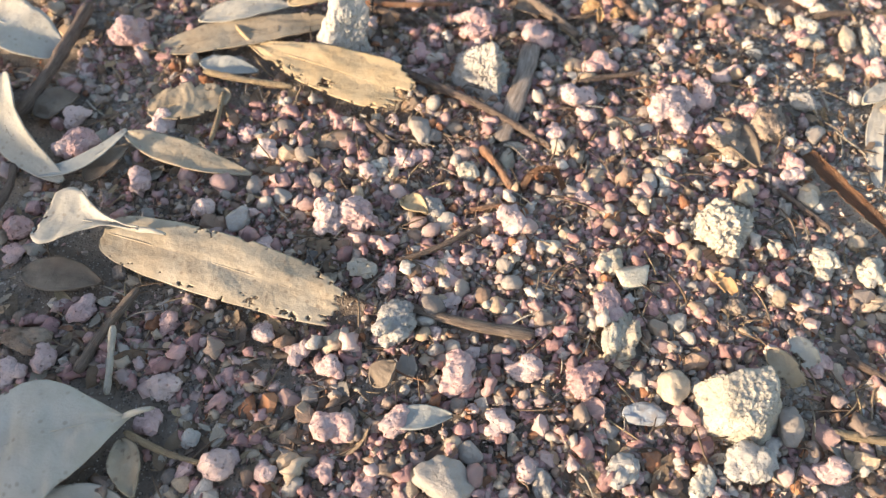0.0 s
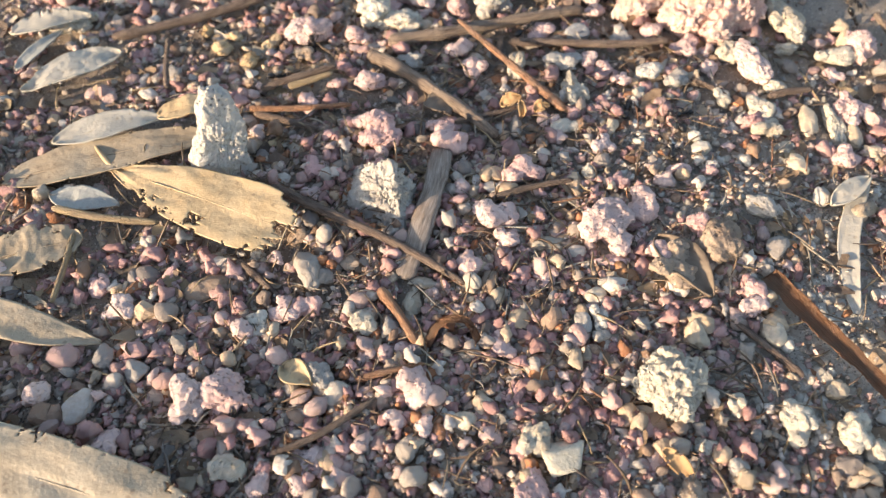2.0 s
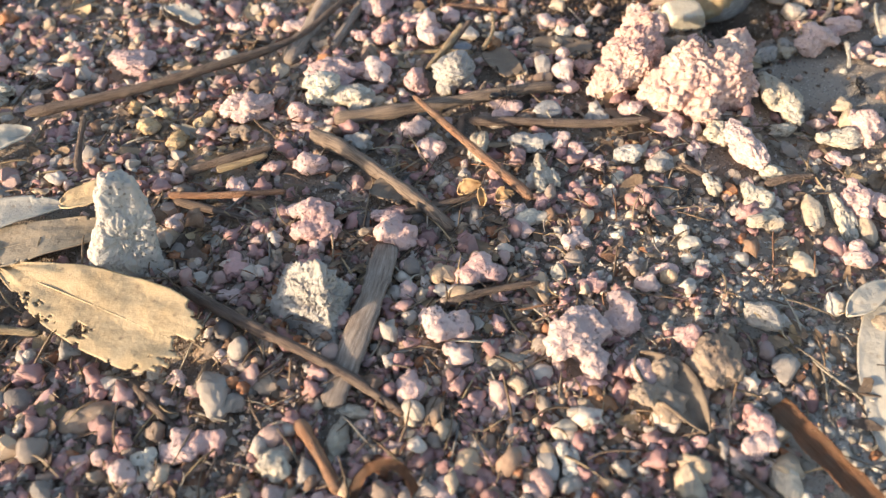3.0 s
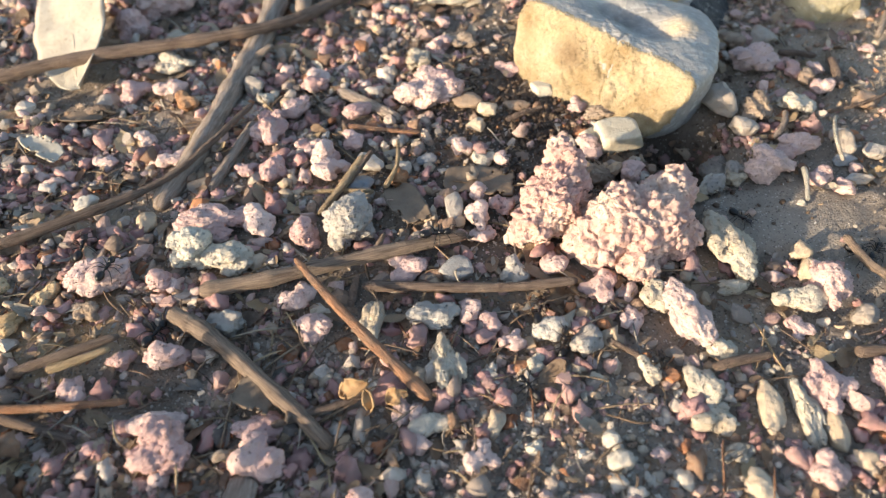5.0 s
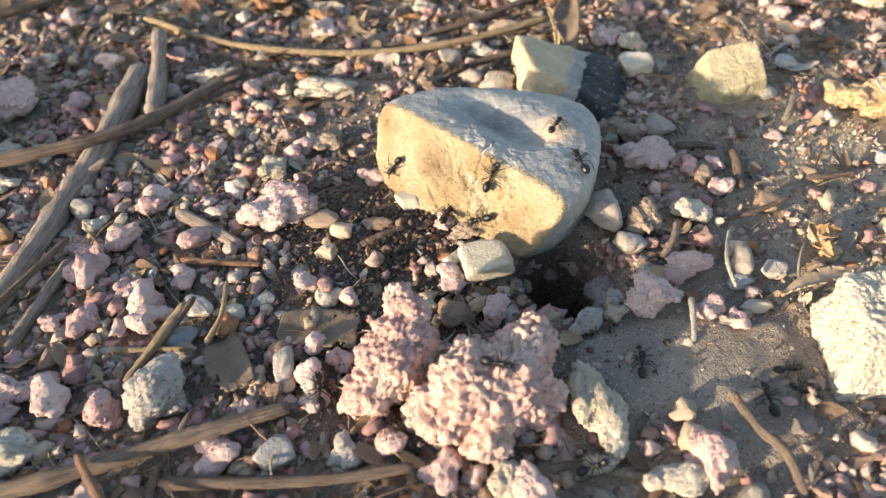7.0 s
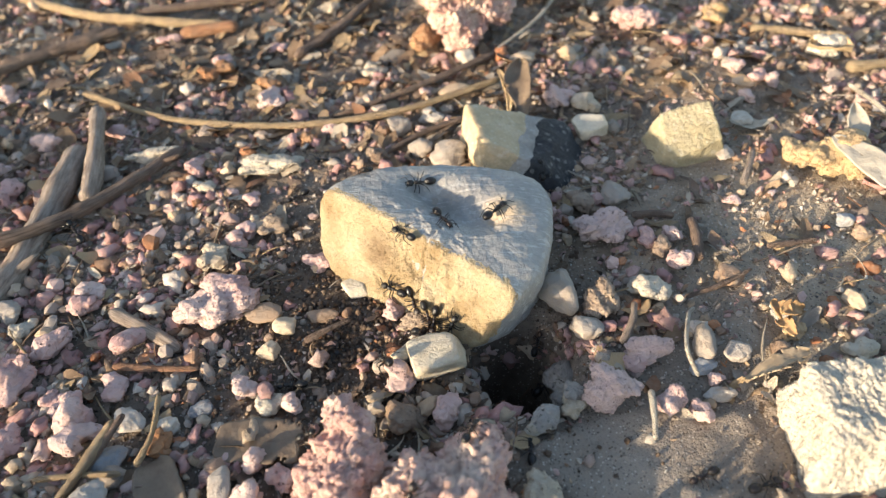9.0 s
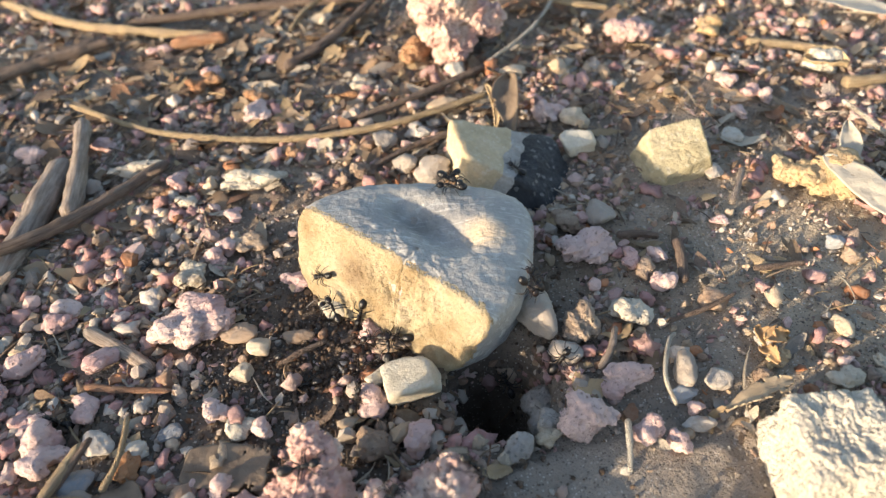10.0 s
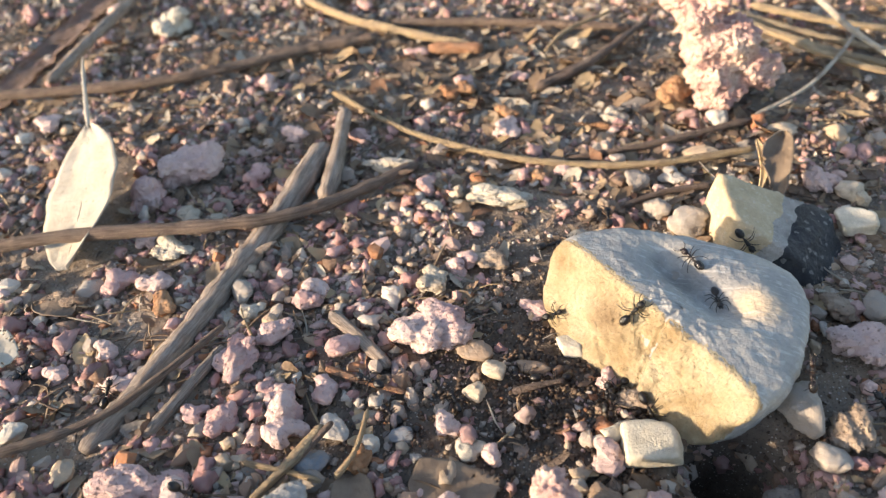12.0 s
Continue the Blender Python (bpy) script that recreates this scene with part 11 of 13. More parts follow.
    ant_walk(22, [(0, 0.0205, -0.0480, 0.0028, 109, 20, -28), (0.25, 0.0196, -0.0422, 0.0007, 102, -22, 16), (0.5, 0.0197, -0.0400, 0.0007, 91, -2, -28), (0.75, 0.0195, -0.0395, 0.0008, 88, 0, -33), (1, 0.0189, -0.0396, 0.0008, 100, -2, -4), (1.25, 0.0187, -0.0389, 0.0013, 115, -25, -2), (1.5, 0.0184, -0.0384, 0.0013, 127, -31, -2), (1.75, 0.0180, -0.0379, 0.0019, 125, -32, -2), (2, 0.0175, -0.0372, 0.0027, 129, -26, -16), (2.25, 0.0169, -0.0365, 0.0027, 128, 12, -22), (2.5, 0.0175, -0.0328, 0.0004, 118, 21, -4), (2.75, 0.0159, -0.0347, 0.0017, 103, 4, 20), (3, 0.0158, -0.0336, 0.0016, 96, -14, -1), (3.25, 0.0157, -0.0325, 0.0020, 100, 5, -28), (3.5, 0.0153, -0.0311, 0.0015, 109, 5, -9), (3.75, 0.0146, -0.0294, 0.0015, 112, -3, -6), (4, 0.0140, -0.0277, 0.0016, 106, 18, 17), (4.25, 0.0138, -0.0261, 0.0013, 86, 9, 9), (4.5, 0.0141, -0.0250, 0.0007, 60, 18, -3), (4.75, 0.0148, -0.0240, 0.0001, 63, 5, -11), (5, 0.0154, -0.0222, 0.0022, 78, -49, 44), (5.25, 0.0162, -0.0176, 0.0020, 82, 42, 21), (5.5, 0.0166, -0.0135, 0.0026, 93, -13, 19), (5.75, 0.0159, -0.0145, 0.0016, 150, -27, -1), (6, 0.0155, -0.0158, 0.0018, 93, 4, 39), (6.25, 0.0169, -0.0132, 0.0022, 61, -7, -25), (6.5, 0.0187, -0.0101, 0.0040, 57, 28, -16), (6.75, 0.0201, -0.0084, 0.0016, 50, 45, -19), (7, 0.0212, -0.0061, 0.0005, 47, -54, -5), (7.25, 0.0223, -0.0059, 0.0048, 51, -54, 54), (7.5, 0.0229, -0.0050, 0.0078, 68, -44, -26), (7.75, 0.0230, -0.0037, 0.0076, 71, -42, -21), (8, 0.0235, -0.0037, 0.0082, 43, -21, -8), (8.25, 0.0246, -0.0030, 0.0095, 23, -52, 30), (8.5, 0.0264, -0.0023, 0.0121, 20, -47, 45), (8.75, 0.0283, -0.0016, 0.0127, 30, -44, 29), (9, 0.0295, 0.0001, 0.0147, 53, -38, 10), (9.25, 0.0305, 0.0012, 0.0144, 66, 24, 9), (9.5, 0.0312, 0.0030, 0.0135, 70, 27, 15), (9.75, 0.0317, 0.0044, 0.0130, 70, 23, 8), (10, 0.0321, 0.0055, 0.0124, 77, 42, 10), (10.25, 0.0321, 0.0073, 0.0108, 74, 44, 5), (10.5, 0.0326, 0.0072, 0.0115, 59, 48, -4), (10.75, 0.0331, 0.0080, 0.0091, 49, 54, -26), (11, 0.0338, 0.0085, 0.0088, 36, 20, -54), (11.25, 0.0347, 0.0091, 0.0087, 26, -27, -54), (11.5, 0.0363, 0.0097, 0.0104, 18, -25, -38), (11.75, 0.0386, 0.0112, 0.0098, 16, -34, -49), (12, 0.0404, 0.0109, 0.0124, 17, -23, -54)])
    ant_walk(23, [(0, 0.0193, -0.0552, 0.0011, 131, -2, 27), (0.25, 0.0174, -0.0530, 0.0025, 132, -42, -29), (0.5, 0.0167, -0.0523, 0.0036, 136, -35, -37), (0.75, 0.0161, -0.0517, 0.0036, 127, 12, -38), (1, 0.0157, -0.0509, 0.0030, 108, 39, -34), (1.25, 0.0162, -0.0482, 0.0006, 96, 30, -2), (1.5, 0.0154, -0.0484, 0.0014, 89, 2, 2), (1.75, 0.0161, -0.0456, 0.0007, 84, -14, 6), (2, 0.0158, -0.0455, 0.0009, 75, 14, 6), (2.25, 0.0163, -0.0439, 0.0010, 74, -9, -10), (2.5, 0.0166, -0.0423, 0.0014, 85, 3, -2), (2.75, 0.0165, -0.0406, 0.0011, 99, 14, 8), (3, 0.0161, -0.0387, 0.0008, 106, -1, -25), (3.25, 0.0155, -0.0369, 0.0013, 109, -17, -36), (3.5, 0.0150, -0.0356, 0.0014, 110, 2, -13), (3.75, 0.0147, -0.0347, 0.0019, 116, 9, 8), (4, 0.0143, -0.0341, 0.0019, 131, -9, 9), (4.25, 0.0135, -0.0334, 0.0008, 144, -5, -13), (4.5, 0.0122, -0.0326, 0.0008, 154, 29, -16), (4.75, 0.0109, -0.0312, -0.0001, 150, 5, -26), (5, 0.0093, -0.0309, 0.0012, 130, -14, -24), (5.25, 0.0084, -0.0290, 0.0010, 111, 4, -27), (5.5, 0.0073, -0.0270, 0.0015, 138, -1, -23), (5.75, 0.0050, -0.0259, 0.0015, 162, 3, -5), (6, 0.0029, -0.0243, -0.0005, 153, -34, -38), (6.25, 0.0023, -0.0247, 0.0008, 131, -28, -36), (6.5, 0.0020, -0.0242, 0.0019, 111, -26, -35), (6.75, 0.0018, -0.0237, 0.0020, 115, -21, -34), (7, 0.0014, -0.0231, 0.0015, 126, 28, -10), (7.25, 0.0011, -0.0225, 0.0011, 116, 21, -29), (7.5, 0.0008, -0.0217, 0.0006, 93, 10, -25), (7.75, 0.0010, -0.0203, 0.0009, 81, -26, 2), (8, 0.0013, -0.0185, 0.0015, 76, -25, 5), (8.25, 0.0019, -0.0165, 0.0020, 72, 12, 19), (8.5, 0.0020, -0.0141, -0.0003, 63, 32, 27), (8.75, 0.0035, -0.0133, -0.0001, 56, -4, 5), (9, 0.0038, -0.0111, -0.0000, 58, -48, 49), (9.25, 0.0053, -0.0104, 0.0037, 67, -10, -50), (9.5, 0.0051, -0.0082, -0.0003, 74, 34, 14), (9.75, 0.0061, -0.0075, 0.0014, 79, -2, -27), (10, 0.0059, -0.0054, 0.0000, 82, 20, -35), (10.25, 0.0066, -0.0041, 0.0013, 84, 5, -36), (10.5, 0.0068, -0.0022, 0.0007, 89, -19, 16), (10.75, 0.0067, -0.0004, 0.0002, 99, 16, 2), (11, 0.0063, 0.0010, 0.0005, 113, 22, 0), (11.25, 0.0053, 0.0027, 0.0001, 123, -32, -13), (11.5, 0.0047, 0.0036, 0.0021, 122, -32, 42), (11.75, 0.0035, 0.0055, 0.0035, 123, -36, 43), (12, 0.0017, 0.0082, 0.0046, 123, 8, -30)])
    ant_walk(24, [(0, -0.0228, -0.0142, -0.0002, 54, 2, 2), (0.25, -0.0213, -0.0121, -0.0003, 54, 3, 0), (0.5, -0.0204, -0.0107, 0.0004, 63, -44, -1), (0.75, -0.0200, -0.0097, 0.0026, 71, 1, -44), (1, -0.0196, -0.0089, 0.0027, 61, -21, -47), (1.25, -0.0190, -0.0080, 0.0022, 43, 21, -27), (1.5, -0.0178, -0.0072, 0.0019, 33, -17, -17), (1.75, -0.0164, -0.0063, 0.0022, 32, 23, 15), (2, -0.0152, -0.0055, 0.0022, 38, -14, -23), (2.25, -0.0144, -0.0048, 0.0026, 46, -21, -5), (2.5, -0.0138, -0.0041, 0.0030, 46, -44, 24), (2.75, -0.0132, -0.0036, 0.0035, 32, -2, 28), (3, -0.0124, -0.0033, 0.0037, 9, 5, 26), (3.25, -0.0116, -0.0032, 0.0035, 5, 13, 23), (3.5, -0.0107, -0.0030, 0.0033, 23, 33, 19), (3.75, -0.0099, -0.0024, 0.0033, 46, -20, 54), (4, -0.0091, -0.0014, 0.0045, 52, -54, 54), (4.25, -0.0082, -0.0004, 0.0049, 47, -8, 41), (4.5, -0.0075, 0.0002, 0.0049, 31, 6, -17), (4.75, -0.0067, 0.0005, 0.0048, 17, 4, -16), (5, -0.0060, 0.0007, 0.0047, 14, 4, 3), (5.25, -0.0051, 0.0010, 0.0047, 22, 4, 15), (5.5, -0.0041, 0.0015, 0.0046, 25, 8, 23), (5.75, -0.0029, 0.0020, 0.0044, 19, 13, 23), (6, -0.0013, 0.0024, 0.0040, 6, 43, 18), (6.25, 0.0017, 0.0023, 0.0016, -1, -25, 32), (6.5, 0.0044, 0.0025, 0.0018, 26, 37, 34), (6.75, 0.0044, 0.0036, 0.0022, 83, -29, 37), (7, 0.0037, 0.0052, 0.0032, 93, -29, 33), (7.25, 0.0043, 0.0085, 0.0045, 63, 51, 53), (7.5, 0.0048, 0.0115, 0.0001, 49, 30, -7), (7.75, 0.0066, 0.0111, 0.0026, 38, -39, 18), (8, 0.0080, 0.0120, 0.0029, 23, 36, -14), (8.25, 0.0098, 0.0125, 0.0018, 9, 18, 34), (8.5, 0.0118, 0.0126, 0.0023, 1, 6, -54), (8.75, 0.0141, 0.0108, 0.0106, -3, -54, -54), (9, 0.0143, 0.0133, 0.0106, -24, -54, -7), (9.25, 0.0152, 0.0120, 0.0115, -37, -54, 14), (9.5, 0.0158, 0.0117, 0.0122, -13, -50, -9), (9.75, 0.0166, 0.0126, 0.0118, 5, -17, 4), (10, 0.0188, 0.0119, 0.0131, 9, -2, 26), (10.25, 0.0205, 0.0121, 0.0132, 4, -3, 35), (10.5, 0.0221, 0.0121, 0.0128, -8, 29, 28), (10.75, 0.0231, 0.0125, 0.0110, -17, 46, -53), (11, 0.0240, 0.0132, 0.0074, -20, 54, -54), (11.25, 0.0259, 0.0102, 0.0069, -17, 54, -54), (11.5, 0.0273, 0.0105, 0.0058, -17, -47, -54), (11.75, 0.0287, 0.0100, 0.0091, -18, -54, -54), (12, 0.0302, 0.0096, 0.0089, -18, 9, -54)])
    ant_walk(25, [(0, 0.0540, 0.0275, -0.0314, 0, -31, -11), (0.25, 0.0542, 0.0276, -0.0318, 27, -15, -9), (0.5, 0.0544, 0.0277, -0.0317, 27, -12, -11), (0.75, 0.0546, 0.0278, -0.0315, 27, -14, -13), (1, 0.0548, 0.0279, -0.0313, 27, -20, -14), (1.25, 0.0550, 0.0280, -0.0272, 27, -54, -16), (1.5, 0.0553, 0.0281, -0.0270, 27, -54, -18), (1.75, 0.0555, 0.0282, -0.0269, 27, -54, -20), (2, 0.0556, 0.0283, -0.0267, 27, -54, -21), (2.25, 0.0558, 0.0284, -0.0266, 27, -54, -21), (2.5, 0.0559, 0.0284, -0.0265, 27, -54, -21), (2.75, 0.0560, 0.0285, -0.0264, 27, -54, -22), (3, 0.0560, 0.0285, -0.0264, 27, -54, -22), (3.25, 0.0561, 0.0284, -0.0226, -31, -54, 54), (3.5, 0.0562, 0.0280, -0.0260, -70, -24, 54), (3.75, 0.0563, 0.0276, -0.0260, -75, -25, 54), (4, 0.0564, 0.0271, -0.0260, -85, -16, 54), (4.25, 0.0564, 0.0267, -0.0219, -110, 54, 54), (4.5, 0.0562, 0.0265, -0.0262, -161, 54, 37), (4.75, 0.0557, 0.0265, -0.0266, -197, 54, -3), (5, 0.0549, 0.0269, -0.0306, -211, 34, -5), (5.25, 0.0537, 0.0277, -0.0317, -220, 24, 0), (5.5, 0.0508, 0.0303, -0.0283, -223, -40, 54), (5.75, 0.0466, 0.0343, -0.0055, -223, -54, -54), (6, 0.0421, 0.0384, 0.0063, -222, -10, -54), (6.25, 0.0387, 0.0413, 0.0060, -209, 30, -54), (6.5, 0.0379, 0.0410, 0.0048, -187, 46, -54), (6.75, 0.0365, 0.0426, 0.0046, -213, 9, -54), (7, 0.0355, 0.0424, 0.0043, -201, 30, -53), (7.25, 0.0354, 0.0424, 0.0043, -201, 28, -52), (7.5, 0.0355, 0.0424, 0.0045, -258, -50, -42), (7.75, 0.0357, 0.0424, 0.0048, -315, -54, 11), (8, 0.0360, 0.0423, 0.0048, -373, -32, 54), (8.25, 0.0363, 0.0421, 0.0048, -413, 20, 54), (8.5, 0.0364, 0.0417, 0.0039, -441, 52, 45), (8.75, 0.0364, 0.0412, 0.0032, -461, 54, 30), (9, 0.0361, 0.0404, 0.0026, -475, 48, -6), (9.25, 0.0343, 0.0368, 0.0007, -481, 9, 7), (9.5, 0.0314, 0.0332, 0.0058, -515, 41, 13), (9.75, 0.0287, 0.0354, 0.0020, -573, 49, 10), (10, 0.0262, 0.0365, 0.0005, -571, -4, -12), (10.25, 0.0230, 0.0379, 0.0003, -563, 5, -4), (10.5, 0.0203, 0.0392, 0.0007, -575, -2, -9), (10.75, 0.0189, 0.0406, 0.0013, -595, -38, -3), (11, 0.0181, 0.0420, 0.0034, -598, 2, -45), (11.25, 0.0167, 0.0452, -0.0003, -577, 45, 41), (11.5, 0.0157, 0.0438, 0.0008, -553, -12, 14), (11.75, 0.0139, 0.0440, 0.0010, -545, 6, -16), (12, 0.0121, 0.0442, 0.0008, -548, 5, -27)])
    ant_walk(26, [(0, 0.0350, 0.0860, 0.0002, 0, -2, -4), (0.25, 0.0352, 0.0861, 0.0002, 27, 1, -3), (0.5, 0.0354, 0.0862, 0.0002, 27, 1, -3), (0.75, 0.0356, 0.0863, 0.0002, 27, 1, -3), (1, 0.0358, 0.0864, 0.0002, 27, 1, -12), (1.25, 0.0360, 0.0865, 0.0003, 27, 1, -15), (1.5, 0.0363, 0.0866, 0.0003, 27, 1, -14), (1.75, 0.0365, 0.0867, 0.0002, 27, 1, -13), (2, 0.0366, 0.0868, 0.0002, 27, 1, -12), (2.25, 0.0368, 0.0869, 0.0002, 27, 1, -11), (2.5, 0.0369, 0.0869, 0.0002, 27, 1, -9), (2.75, 0.0370, 0.0870, 0.0001, 27, 1, -5), (3, 0.0370, 0.0870, 0.0001, 27, 1, -3), (3.25, 0.0369, 0.0872, 0.0001, 84, 5, 0), (3.5, 0.0366, 0.0878, 0.0001, 120, 0, -2), (3.75, 0.0362, 0.0885, 0.0001, 123, -1, -3), (4, 0.0357, 0.0891, 0.0001, 129, -1, -2), (4.25, 0.0352, 0.0896, 0.0002, 148, -1, -3), (4.5, 0.0349, 0.0896, 0.0001, 205, 1, -2), (4.75, 0.0347, 0.0890, 0.0001, 262, 1, -1), (5, 0.0347, 0.0877, 0.0001, 276, 0, -1), (5.25, 0.0351, 0.0854, 0.0003, 282, -16, 1), (5.5, 0.0365, 0.0795, 0.0016, 284, 1, 8), (5.75, 0.0387, 0.0707, 0.0168, 284, 7, 6), (6, 0.0417, 0.0635, 0.0126, 284, -2, 8), (6.25, 0.0438, 0.0553, 0.0134, 278, -17, -7), (6.5, 0.0444, 0.0465, 0.0156, 336, 0, -5), (6.75, 0.0497, 0.0544, 0.0135, 393, -1, -11), (7, 0.0530, 0.0576, 0.0152, 417, -6, -8), (7.25, 0.0556, 0.0632, 0.0150, 416, -6, -1), (7.5, 0.0572, 0.0638, 0.0159, 415, -2, 2), (7.75, 0.0591, 0.0666, 0.0160, 416, 5, 6), (8, 0.0609, 0.0693, 0.0144, 417, 54, 17), (8.25, 0.0625, 0.0719, 0.0027, 420, 54, -31), (8.5, 0.0639, 0.0745, 0.0025, 425, 9, -2), (8.75, 0.0649, 0.0770, 0.0014, 431, -27, -4), (9, 0.0660, 0.0810, 0.0048, 456, -54, -34), (9.25, 0.0640, 0.0867, 0.0066, 514, -21, -37), (9.5, 0.0583, 0.0844, 0.0084, 564, 45, -54), (9.75, 0.0524, 0.0776, 0.0000, 589, 5, -7), (10, 0.0479, 0.0718, 0.0166, 596, -18, 5), (10.25, 0.0468, 0.0693, 0.0169, 619, 2, -3), (10.5, 0.0471, 0.0719, 0.0144, 642, 9, 1), (10.75, 0.0474, 0.0699, 0.0147, 624, 14, -1), (11, 0.0468, 0.0666, 0.0149, 608, 19, 1), (11.25, 0.0461, 0.0650, 0.0145, 608, 22, 4), (11.5, 0.0457, 0.0632, 0.0138, 618, 23, 7), (11.75, 0.0458, 0.0611, 0.0130, 638, 12, 11), (12, 0.0465, 0.0585, 0.0125, 640, -6, 6)])
    ant_walk(27, [(0, 0.0540, 0.0275, -0.0314, 0, -31, -11), (0.25, 0.0542, 0.0276, -0.0318, 27, -15, -9), (0.5, 0.0544, 0.0277, -0.0317, 27, -12, -11), (0.75, 0.0546, 0.0278, -0.0315, 27, -14, -13), (1, 0.0548, 0.0279, -0.0313, 27, -20, -14), (1.25, 0.0550, 0.0280, -0.0272, 27, -54, -16), (1.5, 0.0553, 0.0281, -0.0270, 27, -54, -18), (1.75, 0.0555, 0.0282, -0.0269, 27, -54, -20), (2, 0.0556, 0.0283, -0.0267, 27, -54, -21), (2.25, 0.0558, 0.0284, -0.0266, 27, -54, -21), (2.5, 0.0559, 0.0284, -0.0265, 27, -54, -21), (2.75, 0.0560, 0.0285, -0.0264, 27, -54, -22), (3, 0.0560, 0.0285, -0.0264, 27, -54, -22), (3.25, 0.0561, 0.0284, -0.0225, -31, -54, 54), (3.5, 0.0564, 0.0280, -0.0221, -54, -54, 54), (3.75, 0.0566, 0.0276, -0.0219, -59, -54, 54), (4, 0.0569, 0.0271, -0.0221, -69, -54, 54), (4.25, 0.0570, 0.0268, -0.0145, -98, 54, 54), (4.5, 0.0568, 0.0265, -0.0225, -155, 54, 54), (4.75, 0.0562, 0.0266, -0.0261, -193, 54, -6), (5, 0.0552, 0.0269, -0.0305, -204, 40, -12), (5.25, 0.0536, 0.0277, -0.0316, -209, 26, 4), (5.5, 0.0504, 0.0295, -0.0278, -210, -53, 54), (5.75, 0.0459, 0.0322, -0.0167, -211, -54, 50), (6, 0.0410, 0.0364, 0.0013, -212, -40, 28), (6.25, 0.0356, 0.0387, 0.0009, -213, 22, -25), (6.5, 0.0314, 0.0415, 0.0026, -217, -3, -27), (6.75, 0.0288, 0.0440, 0.0023, -236, -7, 9), (7, 0.0285, 0.0452, 0.0026, -293, 10, 6), (7.25, 0.0296, 0.0447, 0.0019, -351, 12, 23), (7.5, 0.0312, 0.0449, 0.0019, -392, -24, 19), (7.75, 0.0330, 0.0425, 0.0031, -394, -6, 31), (8, 0.0350, 0.0412, 0.0025, -394, 21, 47), (8.25, 0.0368, 0.0400, 0.0025, -393, 11, 50), (8.5, 0.0382, 0.0390, 0.0027, -392, -9, 46), (8.75, 0.0392, 0.0385, 0.0029, -382, -29, 54), (9, 0.0394, 0.0386, 0.0032, -325, -54, 29), (9.25, 0.0337, 0.0434, 0.0041, -268, -41, -34), (9.5, 0.0259, 0.0496, 0.0029, -215, 7, -54), (9.75, 0.0223, 0.0513, 0.0018, -195, -13, -43), (10, 0.0207, 0.0517, 0.0025, -241, -37, -20), (10.25, 0.0217, 0.0524, 0.0025, -299, -49, 9), (10.5, 0.0237, 0.0527, 0.0049, -356, -54, 54), (10.75, 0.0252, 0.0525, 0.0068, -376, -42, 54), (11, 0.0265, 0.0520, 0.0077, -378, -37, 54), (11.25, 0.0279, 0.0517, 0.0088, -364, -48, 54), (11.5, 0.0290, 0.0519, 0.0108, -343, -54, 51), (11.75, 0.0301, 0.0524, 0.0122, -334, -54, 43), (12, 0.0311, 0.0528, 0.0145, -337, -54, 49)])
